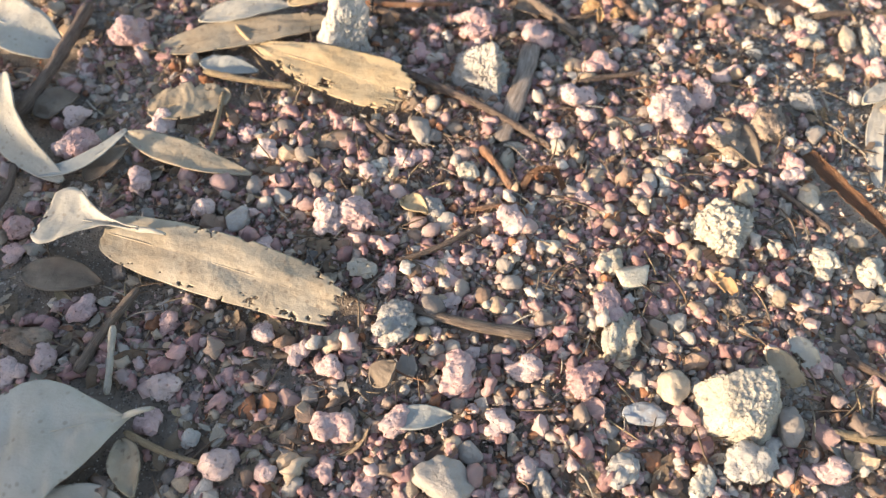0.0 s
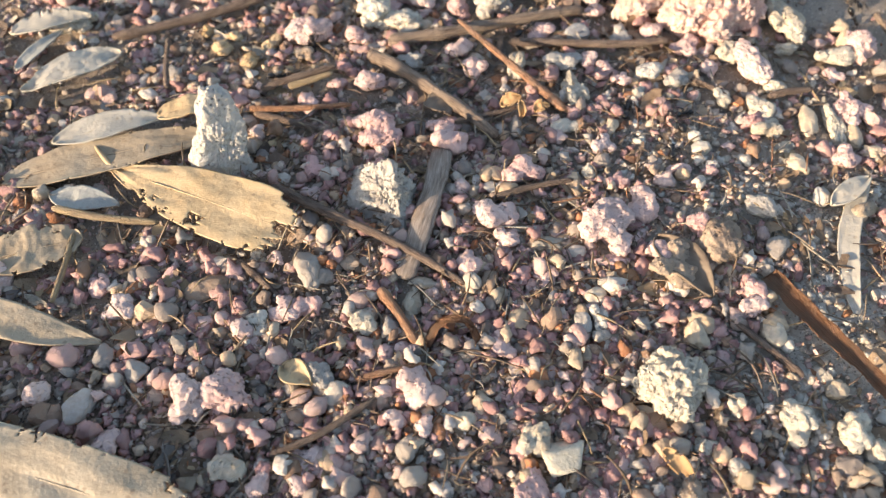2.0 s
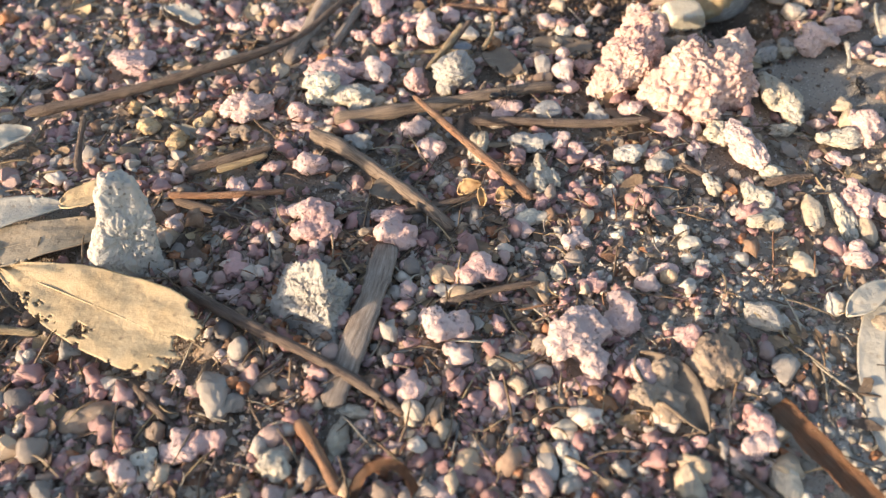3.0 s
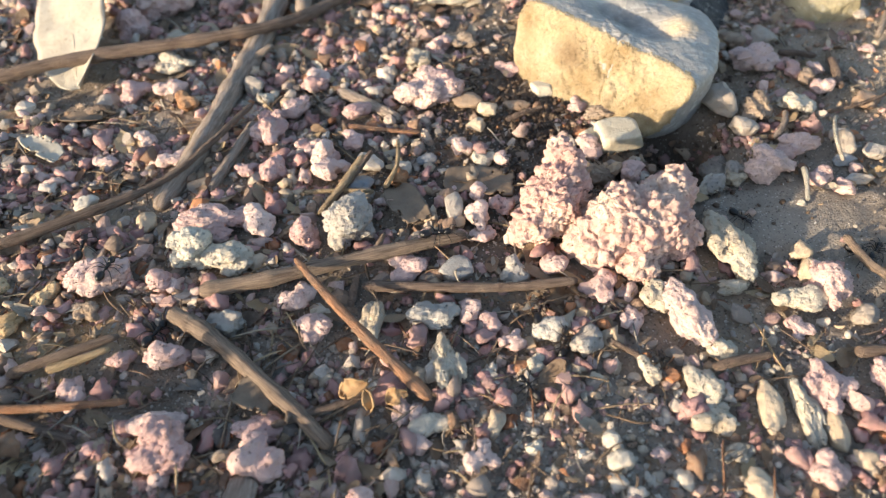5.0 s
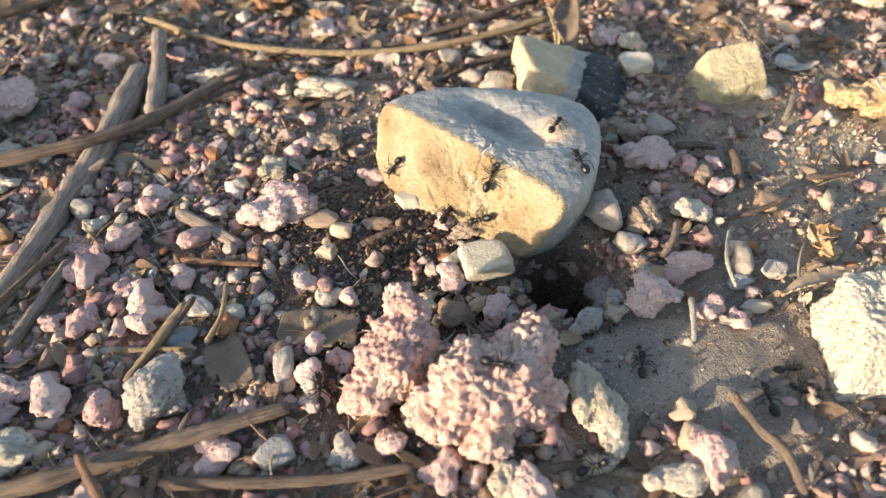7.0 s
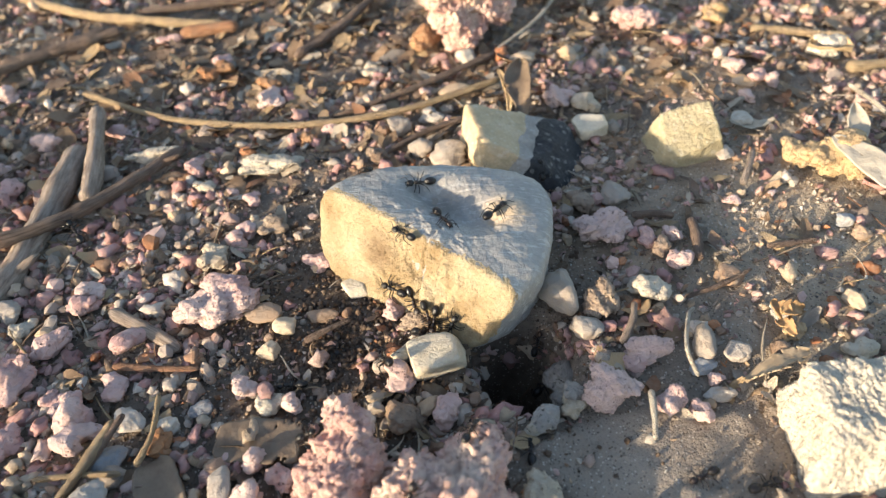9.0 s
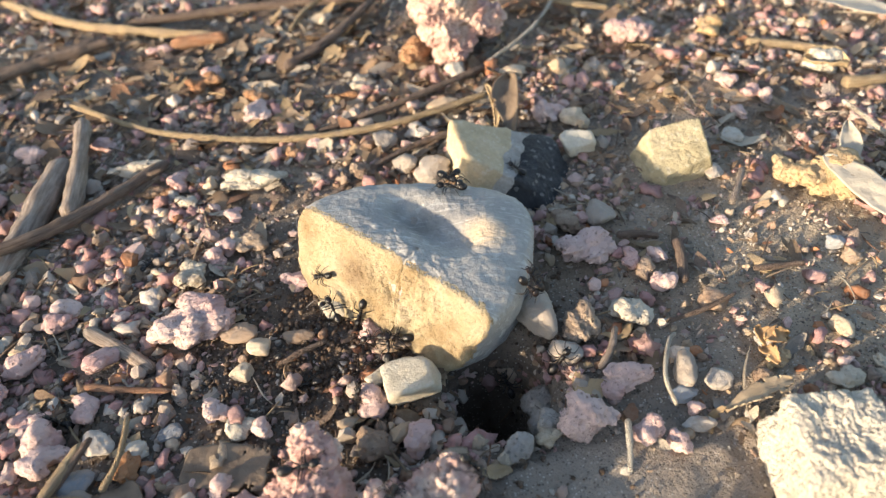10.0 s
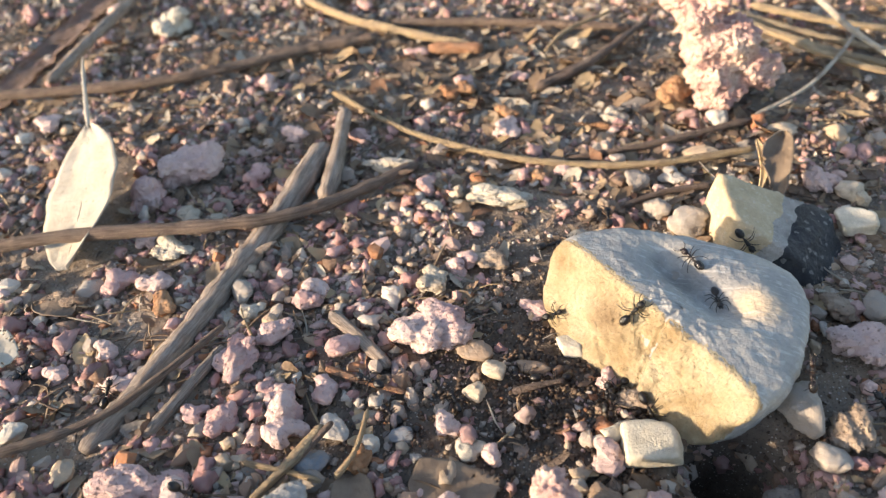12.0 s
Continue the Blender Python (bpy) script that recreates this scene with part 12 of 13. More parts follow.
    ant_walk(28, [(0, 0.0359, 0.0961, 0.0032, 0, -41, 39), (0.25, 0.0361, 0.0962, 0.0034, 24, -51, 8), (0.5, 0.0362, 0.0963, 0.0038, 23, -51, 4), (0.75, 0.0365, 0.0964, 0.0041, 22, -50, 1), (1, 0.0367, 0.0965, 0.0041, 22, -38, -3), (1.25, 0.0369, 0.0966, 0.0042, 22, -34, -7), (1.5, 0.0371, 0.0967, 0.0044, 23, -25, -9), (1.75, 0.0373, 0.0967, 0.0046, 24, -20, -14), (2, 0.0375, 0.0968, 0.0047, 27, -14, -18), (2.25, 0.0376, 0.0969, 0.0047, 30, -10, -20), (2.5, 0.0377, 0.0970, 0.0047, 37, -7, -21), (2.75, 0.0378, 0.0971, 0.0047, 37, -2, -22), (3, 0.0379, 0.0971, 0.0046, 37, 1, -23), (3.25, 0.0379, 0.0972, 0.0046, 37, 4, -23), (3.5, 0.0379, 0.0973, 0.0046, 94, 18, 2), (3.75, 0.0378, 0.0974, 0.0046, 120, 26, 7), (4, 0.0377, 0.0975, 0.0045, 127, 25, 8), (4.25, 0.0376, 0.0977, 0.0044, 132, 24, 10), (4.5, 0.0375, 0.0978, 0.0042, 137, 25, 11), (4.75, 0.0374, 0.0979, 0.0041, 142, 29, 10), (5, 0.0373, 0.0980, 0.0040, 146, 29, 10), (5.25, 0.0371, 0.0981, 0.0038, 152, 29, 28), (5.5, 0.0370, 0.0981, 0.0037, 158, 27, 30), (5.75, 0.0369, 0.0982, 0.0037, 166, 24, 32), (6, 0.0367, 0.0982, 0.0037, 176, 20, 34), (6.25, 0.0366, 0.0982, 0.0036, 190, 15, 39), (6.5, 0.0365, 0.0981, 0.0036, 190, 15, 40), (6.75, 0.0366, 0.0985, 0.0035, 133, 28, 18), (7, 0.0368, 0.0990, 0.0032, 75, 29, -20), (7.25, 0.0369, 0.0990, 0.0033, 133, 20, 16), (7.5, 0.0363, 0.0974, 0.0039, 190, 28, 37), (7.75, 0.0350, 0.0939, 0.0021, 247, 29, -20), (8, 0.0335, 0.0899, 0.0001, 249, 2, 0), (8.25, 0.0317, 0.0855, 0.0002, 248, -2, -1), (8.5, 0.0299, 0.0808, 0.0009, 248, 12, 25), (8.75, 0.0279, 0.0759, 0.0023, 248, -39, 42), (9, 0.0259, 0.0712, 0.0166, 249, -42, 54), (9.25, 0.0239, 0.0657, 0.0170, 249, -6, 8), (9.5, 0.0219, 0.0605, 0.0153, 249, 54, 32), (9.75, 0.0200, 0.0553, 0.0041, 250, 54, 34), (10, 0.0178, 0.0515, -0.0002, 251, 28, -2), (10.25, 0.0166, 0.0453, 0.0006, 252, -15, -18), (10.5, 0.0151, 0.0405, 0.0033, 262, -10, -47), (10.75, 0.0164, 0.0370, 0.0006, 306, 8, -13), (11, 0.0177, 0.0332, 0.0006, 263, 12, 0), (11.25, 0.0155, 0.0254, 0.0008, 247, -1, 25), (11.5, 0.0102, 0.0199, 0.0021, 189, 20, -29), (11.75, 0.0000, 0.0243, 0.0012, 149, 6, 26), (12, -0.0121, 0.0318, 0.0000, 149, -7, -2)])
    ant_walk(29, [(0, 0.0512, 0.0286, -0.0290, 0, 54, -2), (0.25, 0.0514, 0.0286, -0.0292, 23, 54, 12), (0.5, 0.0516, 0.0287, -0.0293, 21, 54, 11), (0.75, 0.0518, 0.0288, -0.0293, 20, 54, 16), (1, 0.0521, 0.0289, -0.0292, 20, 54, 6), (1.25, 0.0523, 0.0290, -0.0320, 20, 8, 9), (1.5, 0.0526, 0.0291, -0.0319, 21, -3, 8), (1.75, 0.0528, 0.0291, -0.0320, 23, 0, 8), (2, 0.0530, 0.0292, -0.0319, 27, -4, 7), (2.25, 0.0531, 0.0293, -0.0319, 33, -8, 6), (2.5, 0.0532, 0.0294, -0.0319, 48, -12, 5), (2.75, 0.0532, 0.0295, -0.0319, 48, -13, 5), (3, 0.0532, 0.0296, -0.0318, 48, -14, 5), (3.25, 0.0531, 0.0296, -0.0318, 105, -12, -6), (3.5, 0.0530, 0.0297, -0.0318, 151, -10, -11), (3.75, 0.0528, 0.0298, -0.0318, 155, -11, -9), (4, 0.0525, 0.0300, -0.0318, 158, -11, -11), (4.25, 0.0522, 0.0301, -0.0317, 160, -17, -12), (4.5, 0.0519, 0.0302, -0.0315, 161, -24, -19), (4.75, 0.0516, 0.0303, -0.0313, 163, -27, -21), (5, 0.0513, 0.0304, -0.0312, 165, -30, -14), (5.25, 0.0509, 0.0305, -0.0309, 167, -37, -14), (5.5, 0.0506, 0.0305, -0.0281, 169, -43, 54), (5.75, 0.0503, 0.0306, -0.0276, 173, -54, 54), (6, 0.0501, 0.0306, -0.0274, 178, -54, 54), (6.25, 0.0499, 0.0306, -0.0273, 187, -54, 54), (6.5, 0.0498, 0.0306, -0.0278, 230, -54, -54), (6.75, 0.0497, 0.0302, -0.0272, 271, -54, -54), (7, 0.0498, 0.0295, -0.0258, 287, -54, -54), (7.25, 0.0502, 0.0289, -0.0213, 312, 51, -54), (7.5, 0.0508, 0.0285, -0.0290, 357, 54, 0), (7.75, 0.0519, 0.0287, -0.0293, 375, 54, 15), (8, 0.0530, 0.0291, -0.0320, 378, -2, 6), (8.25, 0.0543, 0.0295, -0.0316, 380, -30, 5), (8.5, 0.0556, 0.0300, -0.0264, 382, -54, 8), (8.75, 0.0570, 0.0306, -0.0137, 382, -54, -54), (9, 0.0584, 0.0312, -0.0118, 383, -35, -43), (9.25, 0.0598, 0.0318, -0.0101, 383, -54, -33), (9.5, 0.0612, 0.0323, -0.0041, 383, -54, 28), (9.75, 0.0626, 0.0329, -0.0011, 382, -54, -34), (10, 0.0640, 0.0335, 0.0035, 381, -54, 53), (10.25, 0.0653, 0.0339, 0.0036, 379, -3, 48), (10.5, 0.0665, 0.0343, 0.0036, 356, 22, 16), (10.75, 0.0665, 0.0334, 0.0031, 299, 33, 38), (11, 0.0675, 0.0333, 0.0028, 356, 40, 25), (11.25, 0.0751, 0.0393, 0.0000, 395, -46, -38), (11.5, 0.0799, 0.0424, 0.0039, 417, 1, 17), (11.75, 0.0792, 0.0455, 0.0030, 475, 44, 25), (12, 0.0766, 0.0482, 0.0010, 491, -24, -8)])
    ant_walk(30, [(0, 0.0443, 0.0919, 0.0051, 0, 0, 22), (0.25, 0.0445, 0.0920, 0.0051, 23, -7, 22), (0.5, 0.0447, 0.0921, 0.0051, 21, -5, 23), (0.75, 0.0449, 0.0922, 0.0051, 20, -4, 24), (1, 0.0452, 0.0923, 0.0051, 20, -4, 26), (1.25, 0.0454, 0.0923, 0.0052, 20, -3, 27), (1.5, 0.0456, 0.0924, 0.0052, 21, -1, 28), (1.75, 0.0458, 0.0925, 0.0052, 23, -1, 29), (2, 0.0460, 0.0926, 0.0052, 27, -1, 28), (2.25, 0.0462, 0.0927, 0.0051, 33, -2, 27), (2.5, 0.0463, 0.0928, 0.0051, 46, -5, 25), (2.75, 0.0463, 0.0928, 0.0051, 46, -3, 25), (3, 0.0463, 0.0929, 0.0051, 46, -3, 24), (3.25, 0.0462, 0.0930, 0.0051, 103, -22, 2), (3.5, 0.0461, 0.0931, 0.0051, 148, -19, -5), (3.75, 0.0459, 0.0932, 0.0052, 152, -13, -4), (4, 0.0457, 0.0933, 0.0052, 155, -6, -3), (4.25, 0.0454, 0.0934, 0.0053, 157, -2, 0), (4.5, 0.0451, 0.0935, 0.0053, 159, 2, 3), (4.75, 0.0449, 0.0936, 0.0053, 161, 4, 2), (5, 0.0446, 0.0937, 0.0053, 163, 5, 1), (5.25, 0.0443, 0.0938, 0.0053, 165, 7, 0), (5.5, 0.0440, 0.0939, 0.0052, 168, 7, 0), (5.75, 0.0437, 0.0939, 0.0051, 172, 8, 2), (6, 0.0435, 0.0940, 0.0050, 178, 9, 5), (6.25, 0.0433, 0.0940, 0.0049, 187, 11, 5), (6.5, 0.0432, 0.0939, 0.0049, 245, 0, 12), (6.75, 0.0441, 0.0939, 0.0052, 302, -7, 5), (7, 0.0459, 0.0939, 0.0053, 354, 3, -6), (7.25, 0.0470, 0.0935, 0.0053, 297, 17, -13), (7.5, 0.0458, 0.0925, 0.0052, 240, 16, -21), (7.75, 0.0414, 0.0909, 0.0039, 197, 54, -17), (8, 0.0356, 0.0895, 0.0001, 193, 0, -2), (8.25, 0.0291, 0.0881, 0.0018, 191, -16, -28), (8.5, 0.0219, 0.0867, 0.0009, 191, 26, -23), (8.75, 0.0142, 0.0864, 0.0004, 193, 20, 22), (9, 0.0065, 0.0841, 0.0001, 195, 13, 3), (9.25, -0.0012, 0.0818, -0.0003, 200, -13, 0), (9.5, -0.0081, 0.0778, 0.0007, 205, -14, -2), (9.75, -0.0149, 0.0741, 0.0008, 213, -3, -10), (10, -0.0222, 0.0718, -0.0006, 243, -6, 8), (10.25, -0.0218, 0.0524, 0.0004, 274, 18, -19), (10.5, -0.0200, 0.0331, 0.0005, 273, 22, -16), (10.75, -0.0210, 0.0311, -0.0003, 215, 9, 8), (11, -0.0207, 0.0331, 0.0007, 158, 1, -26), (11.25, -0.0195, 0.0369, -0.0003, 101, -29, 2), (11.5, -0.0165, 0.0380, 0.0022, 49, -30, -30), (11.75, -0.0167, 0.0378, 0.0024, 106, -37, 34), (12, -0.0175, 0.0369, 0.0021, 164, -3, -2)])
    ant_walk(31, [(0, 0.0564, 0.0285, -0.0223, 0, -54, 54), (0.25, 0.0566, 0.0286, -0.0258, 23, -54, -22), (0.5, 0.0568, 0.0287, -0.0132, 21, -54, -54), (0.75, 0.0570, 0.0288, -0.0129, 20, -54, 3), (1, 0.0572, 0.0288, -0.0126, 20, -54, -2), (1.25, 0.0575, 0.0289, -0.0126, 20, -54, -2), (1.5, 0.0577, 0.0290, -0.0125, 21, -54, 8), (1.75, 0.0579, 0.0291, -0.0125, 23, -54, 7), (2, 0.0581, 0.0292, -0.0123, 27, -54, -6), (2.25, 0.0582, 0.0293, -0.0124, 33, -54, -12), (2.5, 0.0583, 0.0293, -0.0122, 45, -31, -22), (2.75, 0.0584, 0.0294, -0.0122, 45, -30, -24), (3, 0.0584, 0.0295, -0.0122, 45, -29, -25), (3.25, 0.0583, 0.0296, -0.0122, 102, -5, -39), (3.5, 0.0582, 0.0297, -0.0122, 146, 39, -23), (3.75, 0.0580, 0.0298, -0.0120, 150, 41, -23), (4, 0.0578, 0.0299, -0.0121, 154, 54, -25), (4.25, 0.0576, 0.0300, -0.0127, 156, 54, -26), (4.5, 0.0573, 0.0301, -0.0127, 158, 54, -54), (4.75, 0.0570, 0.0302, -0.0127, 160, 54, -54), (5, 0.0567, 0.0303, -0.0138, 162, 54, -54), (5.25, 0.0565, 0.0304, -0.0142, 165, 54, -54), (5.5, 0.0562, 0.0305, -0.0252, 168, 54, -52), (5.75, 0.0559, 0.0305, -0.0256, 172, 54, -46), (6, 0.0557, 0.0305, -0.0258, 178, 54, -45), (6.25, 0.0555, 0.0305, -0.0260, 188, 54, -41), (6.5, 0.0554, 0.0305, -0.0261, 245, 50, 54), (6.75, 0.0561, 0.0301, -0.0219, 302, -54, 54), (7, 0.0576, 0.0292, -0.0126, 327, -54, 54), (7.25, 0.0585, 0.0284, -0.0125, 287, 14, 54), (7.5, 0.0576, 0.0283, -0.0132, 229, 54, 54), (7.75, 0.0541, 0.0290, -0.0317, 172, 18, -13), (8, 0.0500, 0.0300, -0.0275, 167, -54, 54), (8.25, 0.0456, 0.0310, -0.0157, 166, -54, 19), (8.5, 0.0410, 0.0330, 0.0018, 166, -54, 30), (8.75, 0.0359, 0.0334, 0.0056, 166, -2, -2), (9, 0.0308, 0.0347, 0.0050, 166, 42, 50), (9.25, 0.0255, 0.0360, 0.0008, 166, -20, 19), (9.5, 0.0202, 0.0374, 0.0008, 166, 18, -2), (9.75, 0.0148, 0.0388, 0.0011, 165, 16, 16), (10, 0.0095, 0.0402, 0.0014, 165, 35, 0), (10.25, 0.0035, 0.0433, 0.0000, 165, -8, -9), (10.5, -0.0008, 0.0429, -0.0001, 165, -4, -1), (10.75, -0.0061, 0.0450, -0.0007, 164, 12, -3), (11, -0.0103, 0.0456, 0.0014, 156, -23, -53), (11.25, -0.0135, 0.0485, 0.0057, 125, -3, -22), (11.5, -0.0139, 0.0485, 0.0054, 182, 24, -54), (11.75, -0.0104, 0.0393, 0.0009, 239, -40, -27), (12, -0.0054, 0.0270, 0.0009, 292, -24, -10)])
    ant_walk(32, [(0, 0.0350, 0.0860, 0.0002, 0, -2, -4), (0.25, 0.0352, 0.0861, 0.0002, 27, 1, -3), (0.5, 0.0354, 0.0862, 0.0002, 27, 1, -3), (0.75, 0.0356, 0.0863, 0.0002, 27, 1, -3), (1, 0.0358, 0.0864, 0.0002, 27, 1, -12), (1.25, 0.0360, 0.0865, 0.0003, 27, 1, -15), (1.5, 0.0363, 0.0866, 0.0003, 27, 1, -14), (1.75, 0.0365, 0.0867, 0.0002, 27, 1, -13), (2, 0.0366, 0.0868, 0.0002, 27, 1, -12), (2.25, 0.0368, 0.0869, 0.0002, 27, 1, -11), (2.5, 0.0369, 0.0869, 0.0002, 27, 1, -9), (2.75, 0.0370, 0.0870, 0.0001, 27, 1, -5), (3, 0.0370, 0.0870, 0.0002, 13, 1, -10), (3.25, 0.0377, 0.0871, 0.0001, 12, 2, 3), (3.5, 0.0393, 0.0875, 0.0001, 12, 6, -6), (3.75, 0.0413, 0.0879, 0.0012, 12, -22, 45), (4, 0.0433, 0.0883, 0.0010, 11, 11, 52), (4.25, 0.0446, 0.0886, 0.0016, 8, 17, 41), (4.5, 0.0448, 0.0886, 0.0017, -49, 44, 27), (4.75, 0.0434, 0.0881, 0.0013, -106, 51, 14), (5, 0.0398, 0.0872, 0.0005, -163, 18, -1), (5.25, 0.0333, 0.0856, 0.0002, -167, 1, 9), (5.5, 0.0190, 0.0822, 0.0006, -167, 17, 0), (5.75, -0.0022, 0.0773, 0.0004, -167, 0, 34), (6, -0.0259, 0.0717, 0.0011, -167, 15, 26), (6.25, -0.0478, 0.0664, 0.0004, -166, 3, -4), (6.5, -0.0635, 0.0621, 0.0018, -158, -1, 11), (6.75, -0.0595, 0.0604, 0.0025, -101, 3, 31), (7, -0.0461, 0.0613, 0.0005, -44, 8, 29), (7.25, -0.0431, 0.0684, -0.0004, 13, 24, 6), (7.5, -0.0419, 0.0693, 0.0005, 71, -21, 30), (7.75, -0.0418, 0.0708, 0.0011, 94, -18, 15), (8, -0.0420, 0.0722, 0.0015, 102, 7, 23), (8.25, -0.0425, 0.0739, 0.0010, 113, 16, 4), (8.5, -0.0434, 0.0755, 0.0015, 120, -25, 19), (8.75, -0.0443, 0.0769, 0.0023, 122, -27, 12), (9, -0.0451, 0.0783, 0.0027, 126, -42, 21), (9.25, -0.0461, 0.0795, 0.0025, 130, -52, 30), (9.5, -0.0470, 0.0806, 0.0065, 132, -47, 5), (9.75, -0.0480, 0.0816, 0.0059, 132, 54, 10), (10, -0.0489, 0.0826, 0.0015, 135, 54, -11), (10.25, -0.0498, 0.0834, 0.0012, 144, -45, -9), (10.5, -0.0508, 0.0839, 0.0022, 167, -53, 23), (10.75, -0.0518, 0.0839, 0.0038, 186, -41, -9), (11, -0.0529, 0.0838, 0.0045, 177, -22, -2), (11.25, -0.0540, 0.0841, 0.0045, 153, 9, -1), (11.5, -0.0552, 0.0849, 0.0040, 142, 54, -29), (11.75, -0.0564, 0.0860, 0.0020, 139, 43, -51), (12, -0.0577, 0.0870, 0.0008, 141, 34, 25)])
    ant_walk(33, [(0, 0.0540, 0.0279, -0.0317, 0, -11, -15), (0.25, 0.0542, 0.0279, -0.0317, 24, -18, -24), (0.5, 0.0544, 0.0280, -0.0315, 23, -15, -24), (0.75, 0.0546, 0.0281, -0.0314, 22, -25, -24), (1, 0.0548, 0.0282, -0.0311, 22, -32, -17), (1.25, 0.0550, 0.0283, -0.0271, 22, -54, -23), (1.5, 0.0552, 0.0284, -0.0269, 23, -54, -22), (1.75, 0.0554, 0.0285, -0.0269, 24, -54, -13), (2, 0.0556, 0.0285, -0.0267, 27, -54, -17), (2.25, 0.0557, 0.0286, -0.0266, 30, -54, -23), (2.5, 0.0559, 0.0287, -0.0265, 37, -54, -31), (2.75, 0.0559, 0.0288, -0.0264, 37, -54, -31), (3, 0.0560, 0.0289, -0.0263, 37, -54, -31), (3.25, 0.0560, 0.0289, -0.0263, 37, -54, -31), (3.5, 0.0560, 0.0290, -0.0261, 94, -4, -54), (3.75, 0.0559, 0.0292, -0.0263, 120, 20, -54), (4, 0.0558, 0.0293, -0.0263, 127, 28, -54), (4.25, 0.0557, 0.0294, -0.0264, 133, 30, -54), (4.5, 0.0556, 0.0295, -0.0266, 137, 31, -54), (4.75, 0.0555, 0.0296, -0.0227, 142, 54, -54), (5, 0.0554, 0.0297, -0.0264, 147, 54, -46), (5.25, 0.0552, 0.0298, -0.0265, 152, 54, -42), (5.5, 0.0551, 0.0298, -0.0267, 158, 54, -40), (5.75, 0.0550, 0.0299, -0.0268, 166, 54, -36), (6, 0.0548, 0.0299, -0.0271, 176, 54, -28), (6.25, 0.0547, 0.0299, -0.0271, 190, 54, -29), (6.5, 0.0546, 0.0299, -0.0312, 247, 35, 23), (6.75, 0.0557, 0.0296, -0.0265, 304, -19, 54), (7, 0.0577, 0.0289, -0.0126, 339, -54, 54), (7.25, 0.0586, 0.0283, -0.0124, 281, 13, 54), (7.5, 0.0563, 0.0279, -0.0221, 224, 54, 54), (7.75, 0.0497, 0.0279, -0.0198, 179, -54, 54), (8, 0.0422, 0.0281, -0.0017, 178, -20, 16), (8.25, 0.0341, 0.0284, 0.0053, 178, -4, -54), (8.5, 0.0256, 0.0307, -0.0003, 178, 43, 4), (8.75, 0.0168, 0.0289, 0.0005, 178, 10, 10), (9, 0.0078, 0.0293, 0.0011, 178, -2, 28), (9.25, -0.0016, 0.0296, 0.0040, 178, 47, -44), (9.5, -0.0110, 0.0300, 0.0004, 178, 11, 2), (9.75, -0.0214, 0.0313, -0.0003, 178, 33, 11), (10, -0.0302, 0.0307, 0.0021, 178, -54, 54), (10.25, -0.0397, 0.0311, 0.0005, 178, -13, 15), (10.5, -0.0498, 0.0318, -0.0000, 178, 15, -4), (10.75, -0.0584, 0.0316, 0.0027, 179, 42, -21), (11, -0.0674, 0.0318, 0.0011, 179, -29, -6), (11.25, -0.0762, 0.0319, 0.0038, 179, 47, 40), (11.5, -0.0845, 0.0320, 0.0001, 183, -11, 32), (11.75, -0.0884, 0.0307, -0.0003, 239, -5, -19), (12, -0.0893, 0.0284, 0.0003, 237, 2, -6)])
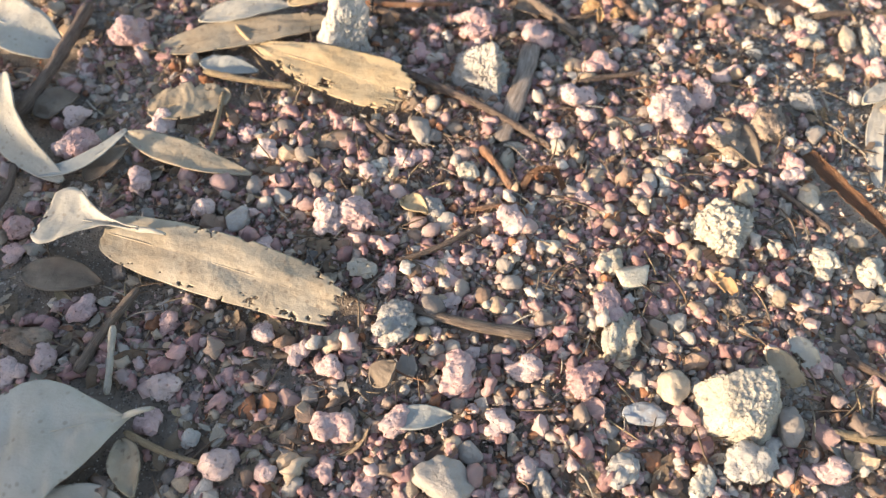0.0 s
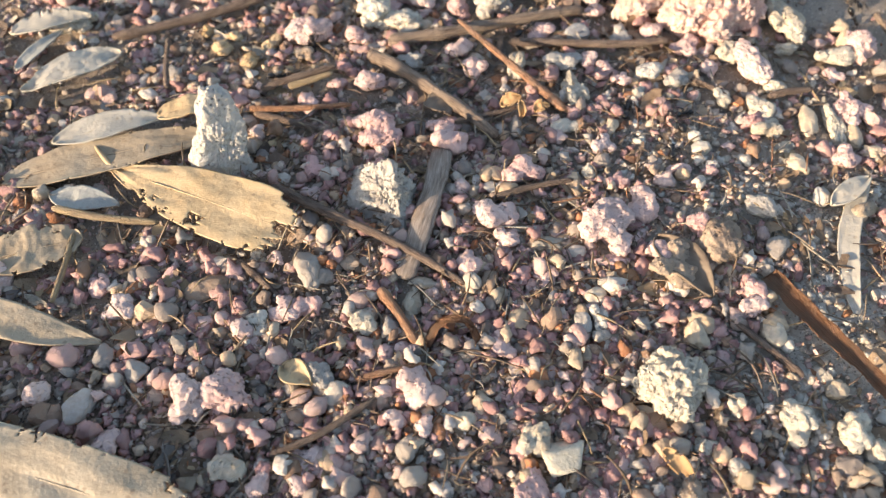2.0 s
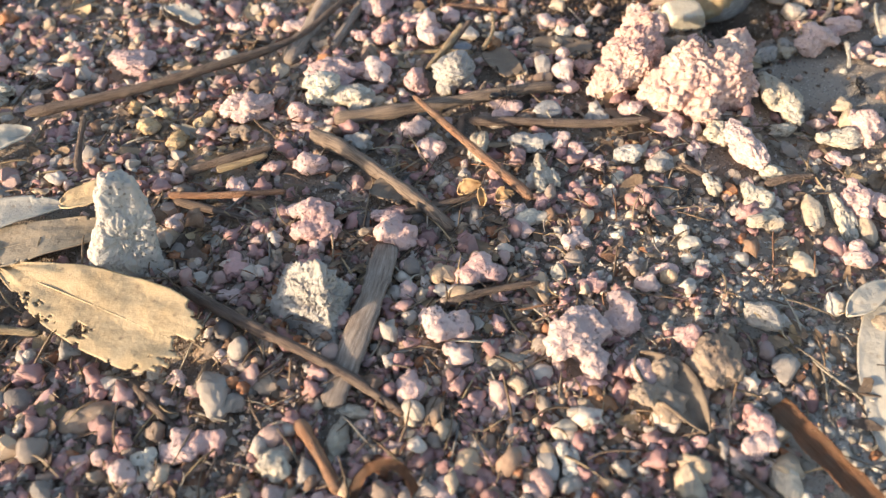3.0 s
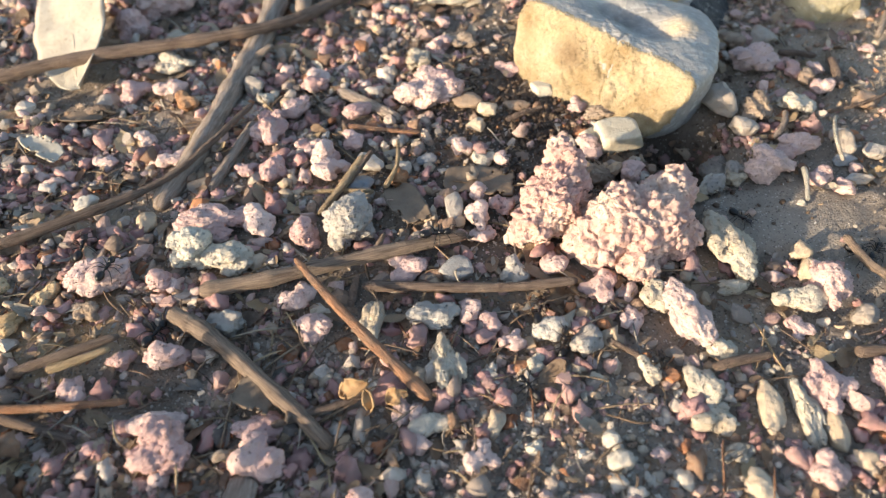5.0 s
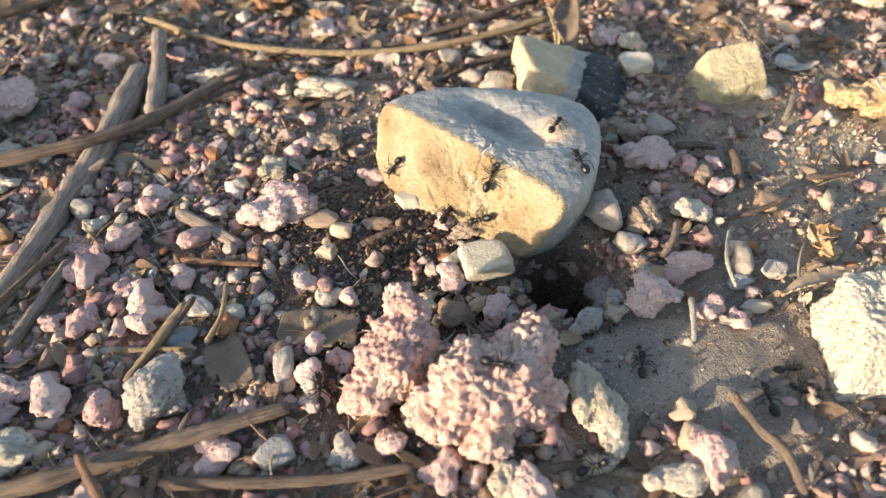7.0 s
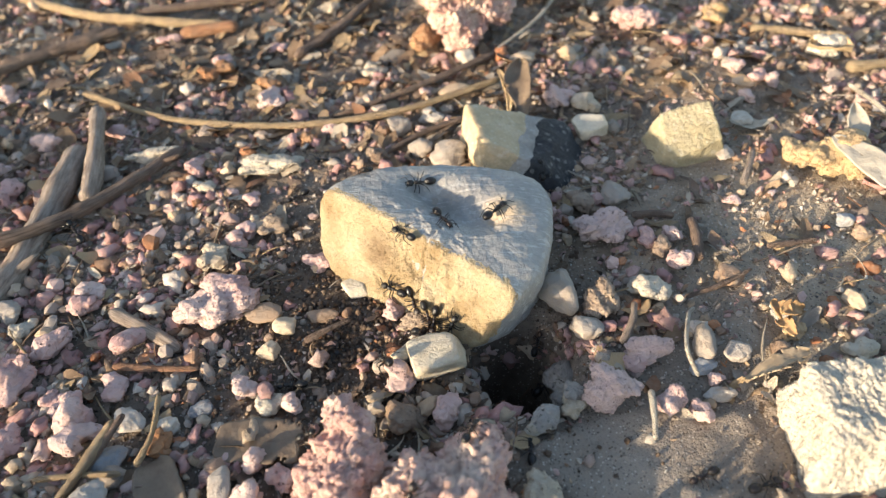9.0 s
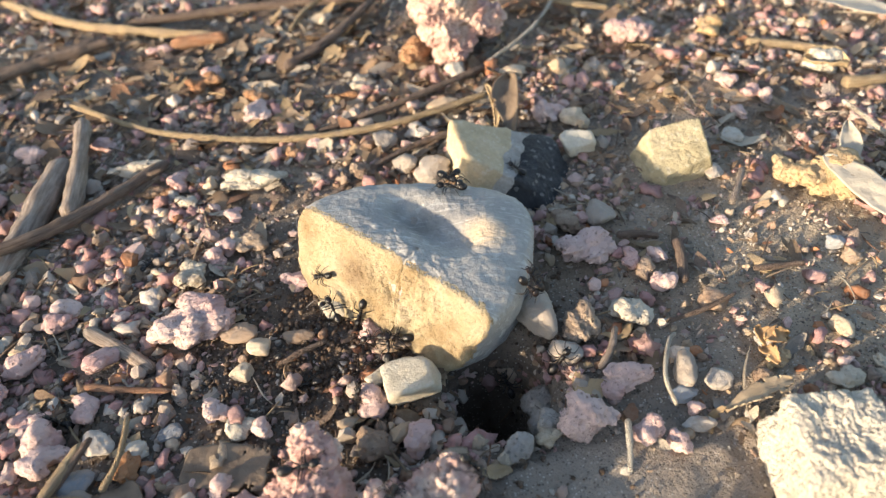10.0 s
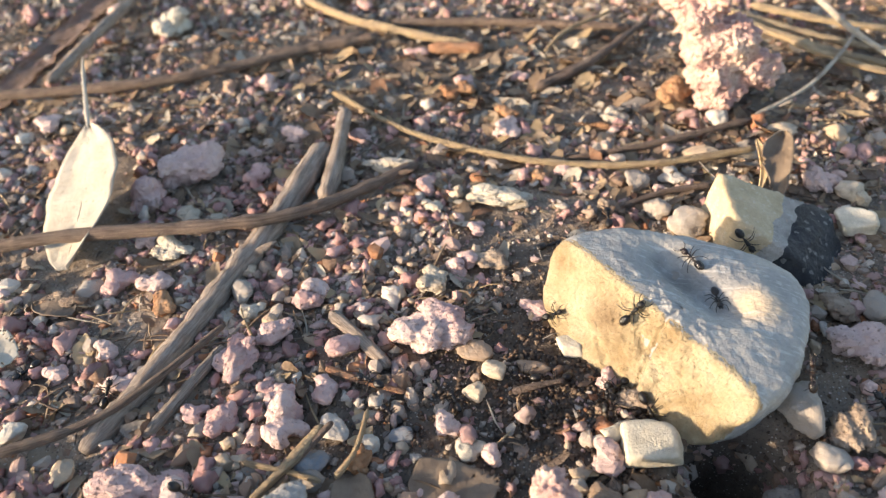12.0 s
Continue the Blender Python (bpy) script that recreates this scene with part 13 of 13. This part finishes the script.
    ant_walk(34, [(0, 0.0200, 0.0836, 0.0004, 0, -2, -15), (0.25, 0.0202, 0.0837, 0.0004, 22, 0, -17), (0.5, 0.0204, 0.0838, 0.0004, 20, -1, -17), (0.75, 0.0206, 0.0839, 0.0004, 19, -1, -17), (1, 0.0209, 0.0840, 0.0007, 19, -3, 0), (1.25, 0.0212, 0.0840, 0.0005, 19, 0, 11), (1.5, 0.0214, 0.0841, 0.0005, 20, 0, 11), (1.75, 0.0216, 0.0842, 0.0005, 22, 0, 11), (2, 0.0218, 0.0843, 0.0005, 27, 3, 11), (2.25, 0.0219, 0.0844, 0.0006, 35, 6, 12), (2.5, 0.0220, 0.0845, 0.0005, 35, 2, 13), (2.75, 0.0221, 0.0845, 0.0005, 35, 2, 13), (3, 0.0220, 0.0846, 0.0002, 92, 7, 0), (3.25, 0.0219, 0.0847, 0.0005, 150, -14, 5), (3.5, 0.0216, 0.0848, 0.0002, 159, 2, 5), (3.75, 0.0213, 0.0849, 0.0002, 161, 1, 4), (4, 0.0210, 0.0850, 0.0003, 163, 1, 8), (4.25, 0.0206, 0.0851, 0.0002, 165, -1, 2), (4.5, 0.0202, 0.0852, 0.0002, 166, -3, 0), (4.75, 0.0197, 0.0853, 0.0002, 167, -4, -2), (5, 0.0193, 0.0854, 0.0003, 168, -6, -3), (5.25, 0.0189, 0.0855, 0.0005, 170, -15, -9), (5.5, 0.0185, 0.0856, 0.0005, 171, -18, 0), (5.75, 0.0181, 0.0856, 0.0005, 174, -20, -1), (6, 0.0178, 0.0857, 0.0006, 178, -21, -2), (6.25, 0.0176, 0.0857, 0.0004, 186, -5, -2), (6.5, 0.0174, 0.0856, 0.0009, 204, -2, -2), (6.75, 0.0169, 0.0853, 0.0012, 212, 0, -3), (7, 0.0162, 0.0848, 0.0004, 239, 6, -3), (7.25, 0.0164, 0.0841, 0.0007, 296, 8, -22), (7.5, 0.0184, 0.0837, 0.0003, 353, 2, 3), (7.75, 0.0228, 0.0835, 0.0005, 358, 0, 4), (8, 0.0279, 0.0833, 0.0003, 358, 3, -1), (8.25, 0.0335, 0.0831, 0.0009, 357, -14, -30), (8.5, 0.0393, 0.0828, 0.0012, 357, 5, -27), (8.75, 0.0455, 0.0825, -0.0003, 357, 5, -17), (9, 0.0518, 0.0823, 0.0031, 358, -54, 54), (9.25, 0.0582, 0.0820, 0.0070, 358, -27, 54), (9.5, 0.0656, 0.0860, 0.0063, 359, 15, 34), (9.75, 0.0651, 0.0858, 0.0064, 420, 0, 20), (10, 0.0640, 0.0850, 0.0066, 490, -10, -20), (10.25, 0.0582, 0.0826, 0.0070, 538, 27, -54), (10.5, 0.0518, 0.0829, 0.0031, 538, 54, -54), (10.75, 0.0455, 0.0831, -0.0003, 538, -5, 17), (11, 0.0393, 0.0834, 0.0012, 538, -5, 27), (11.25, 0.0335, 0.0837, 0.0009, 538, 14, 30), (11.5, 0.0279, 0.0839, 0.0003, 538, -3, 1), (11.75, 0.0228, 0.0841, 0.0005, 538, 0, -4), (12, 0.0184, 0.0843, 0.0003, 538, -2, -3)])

motions()
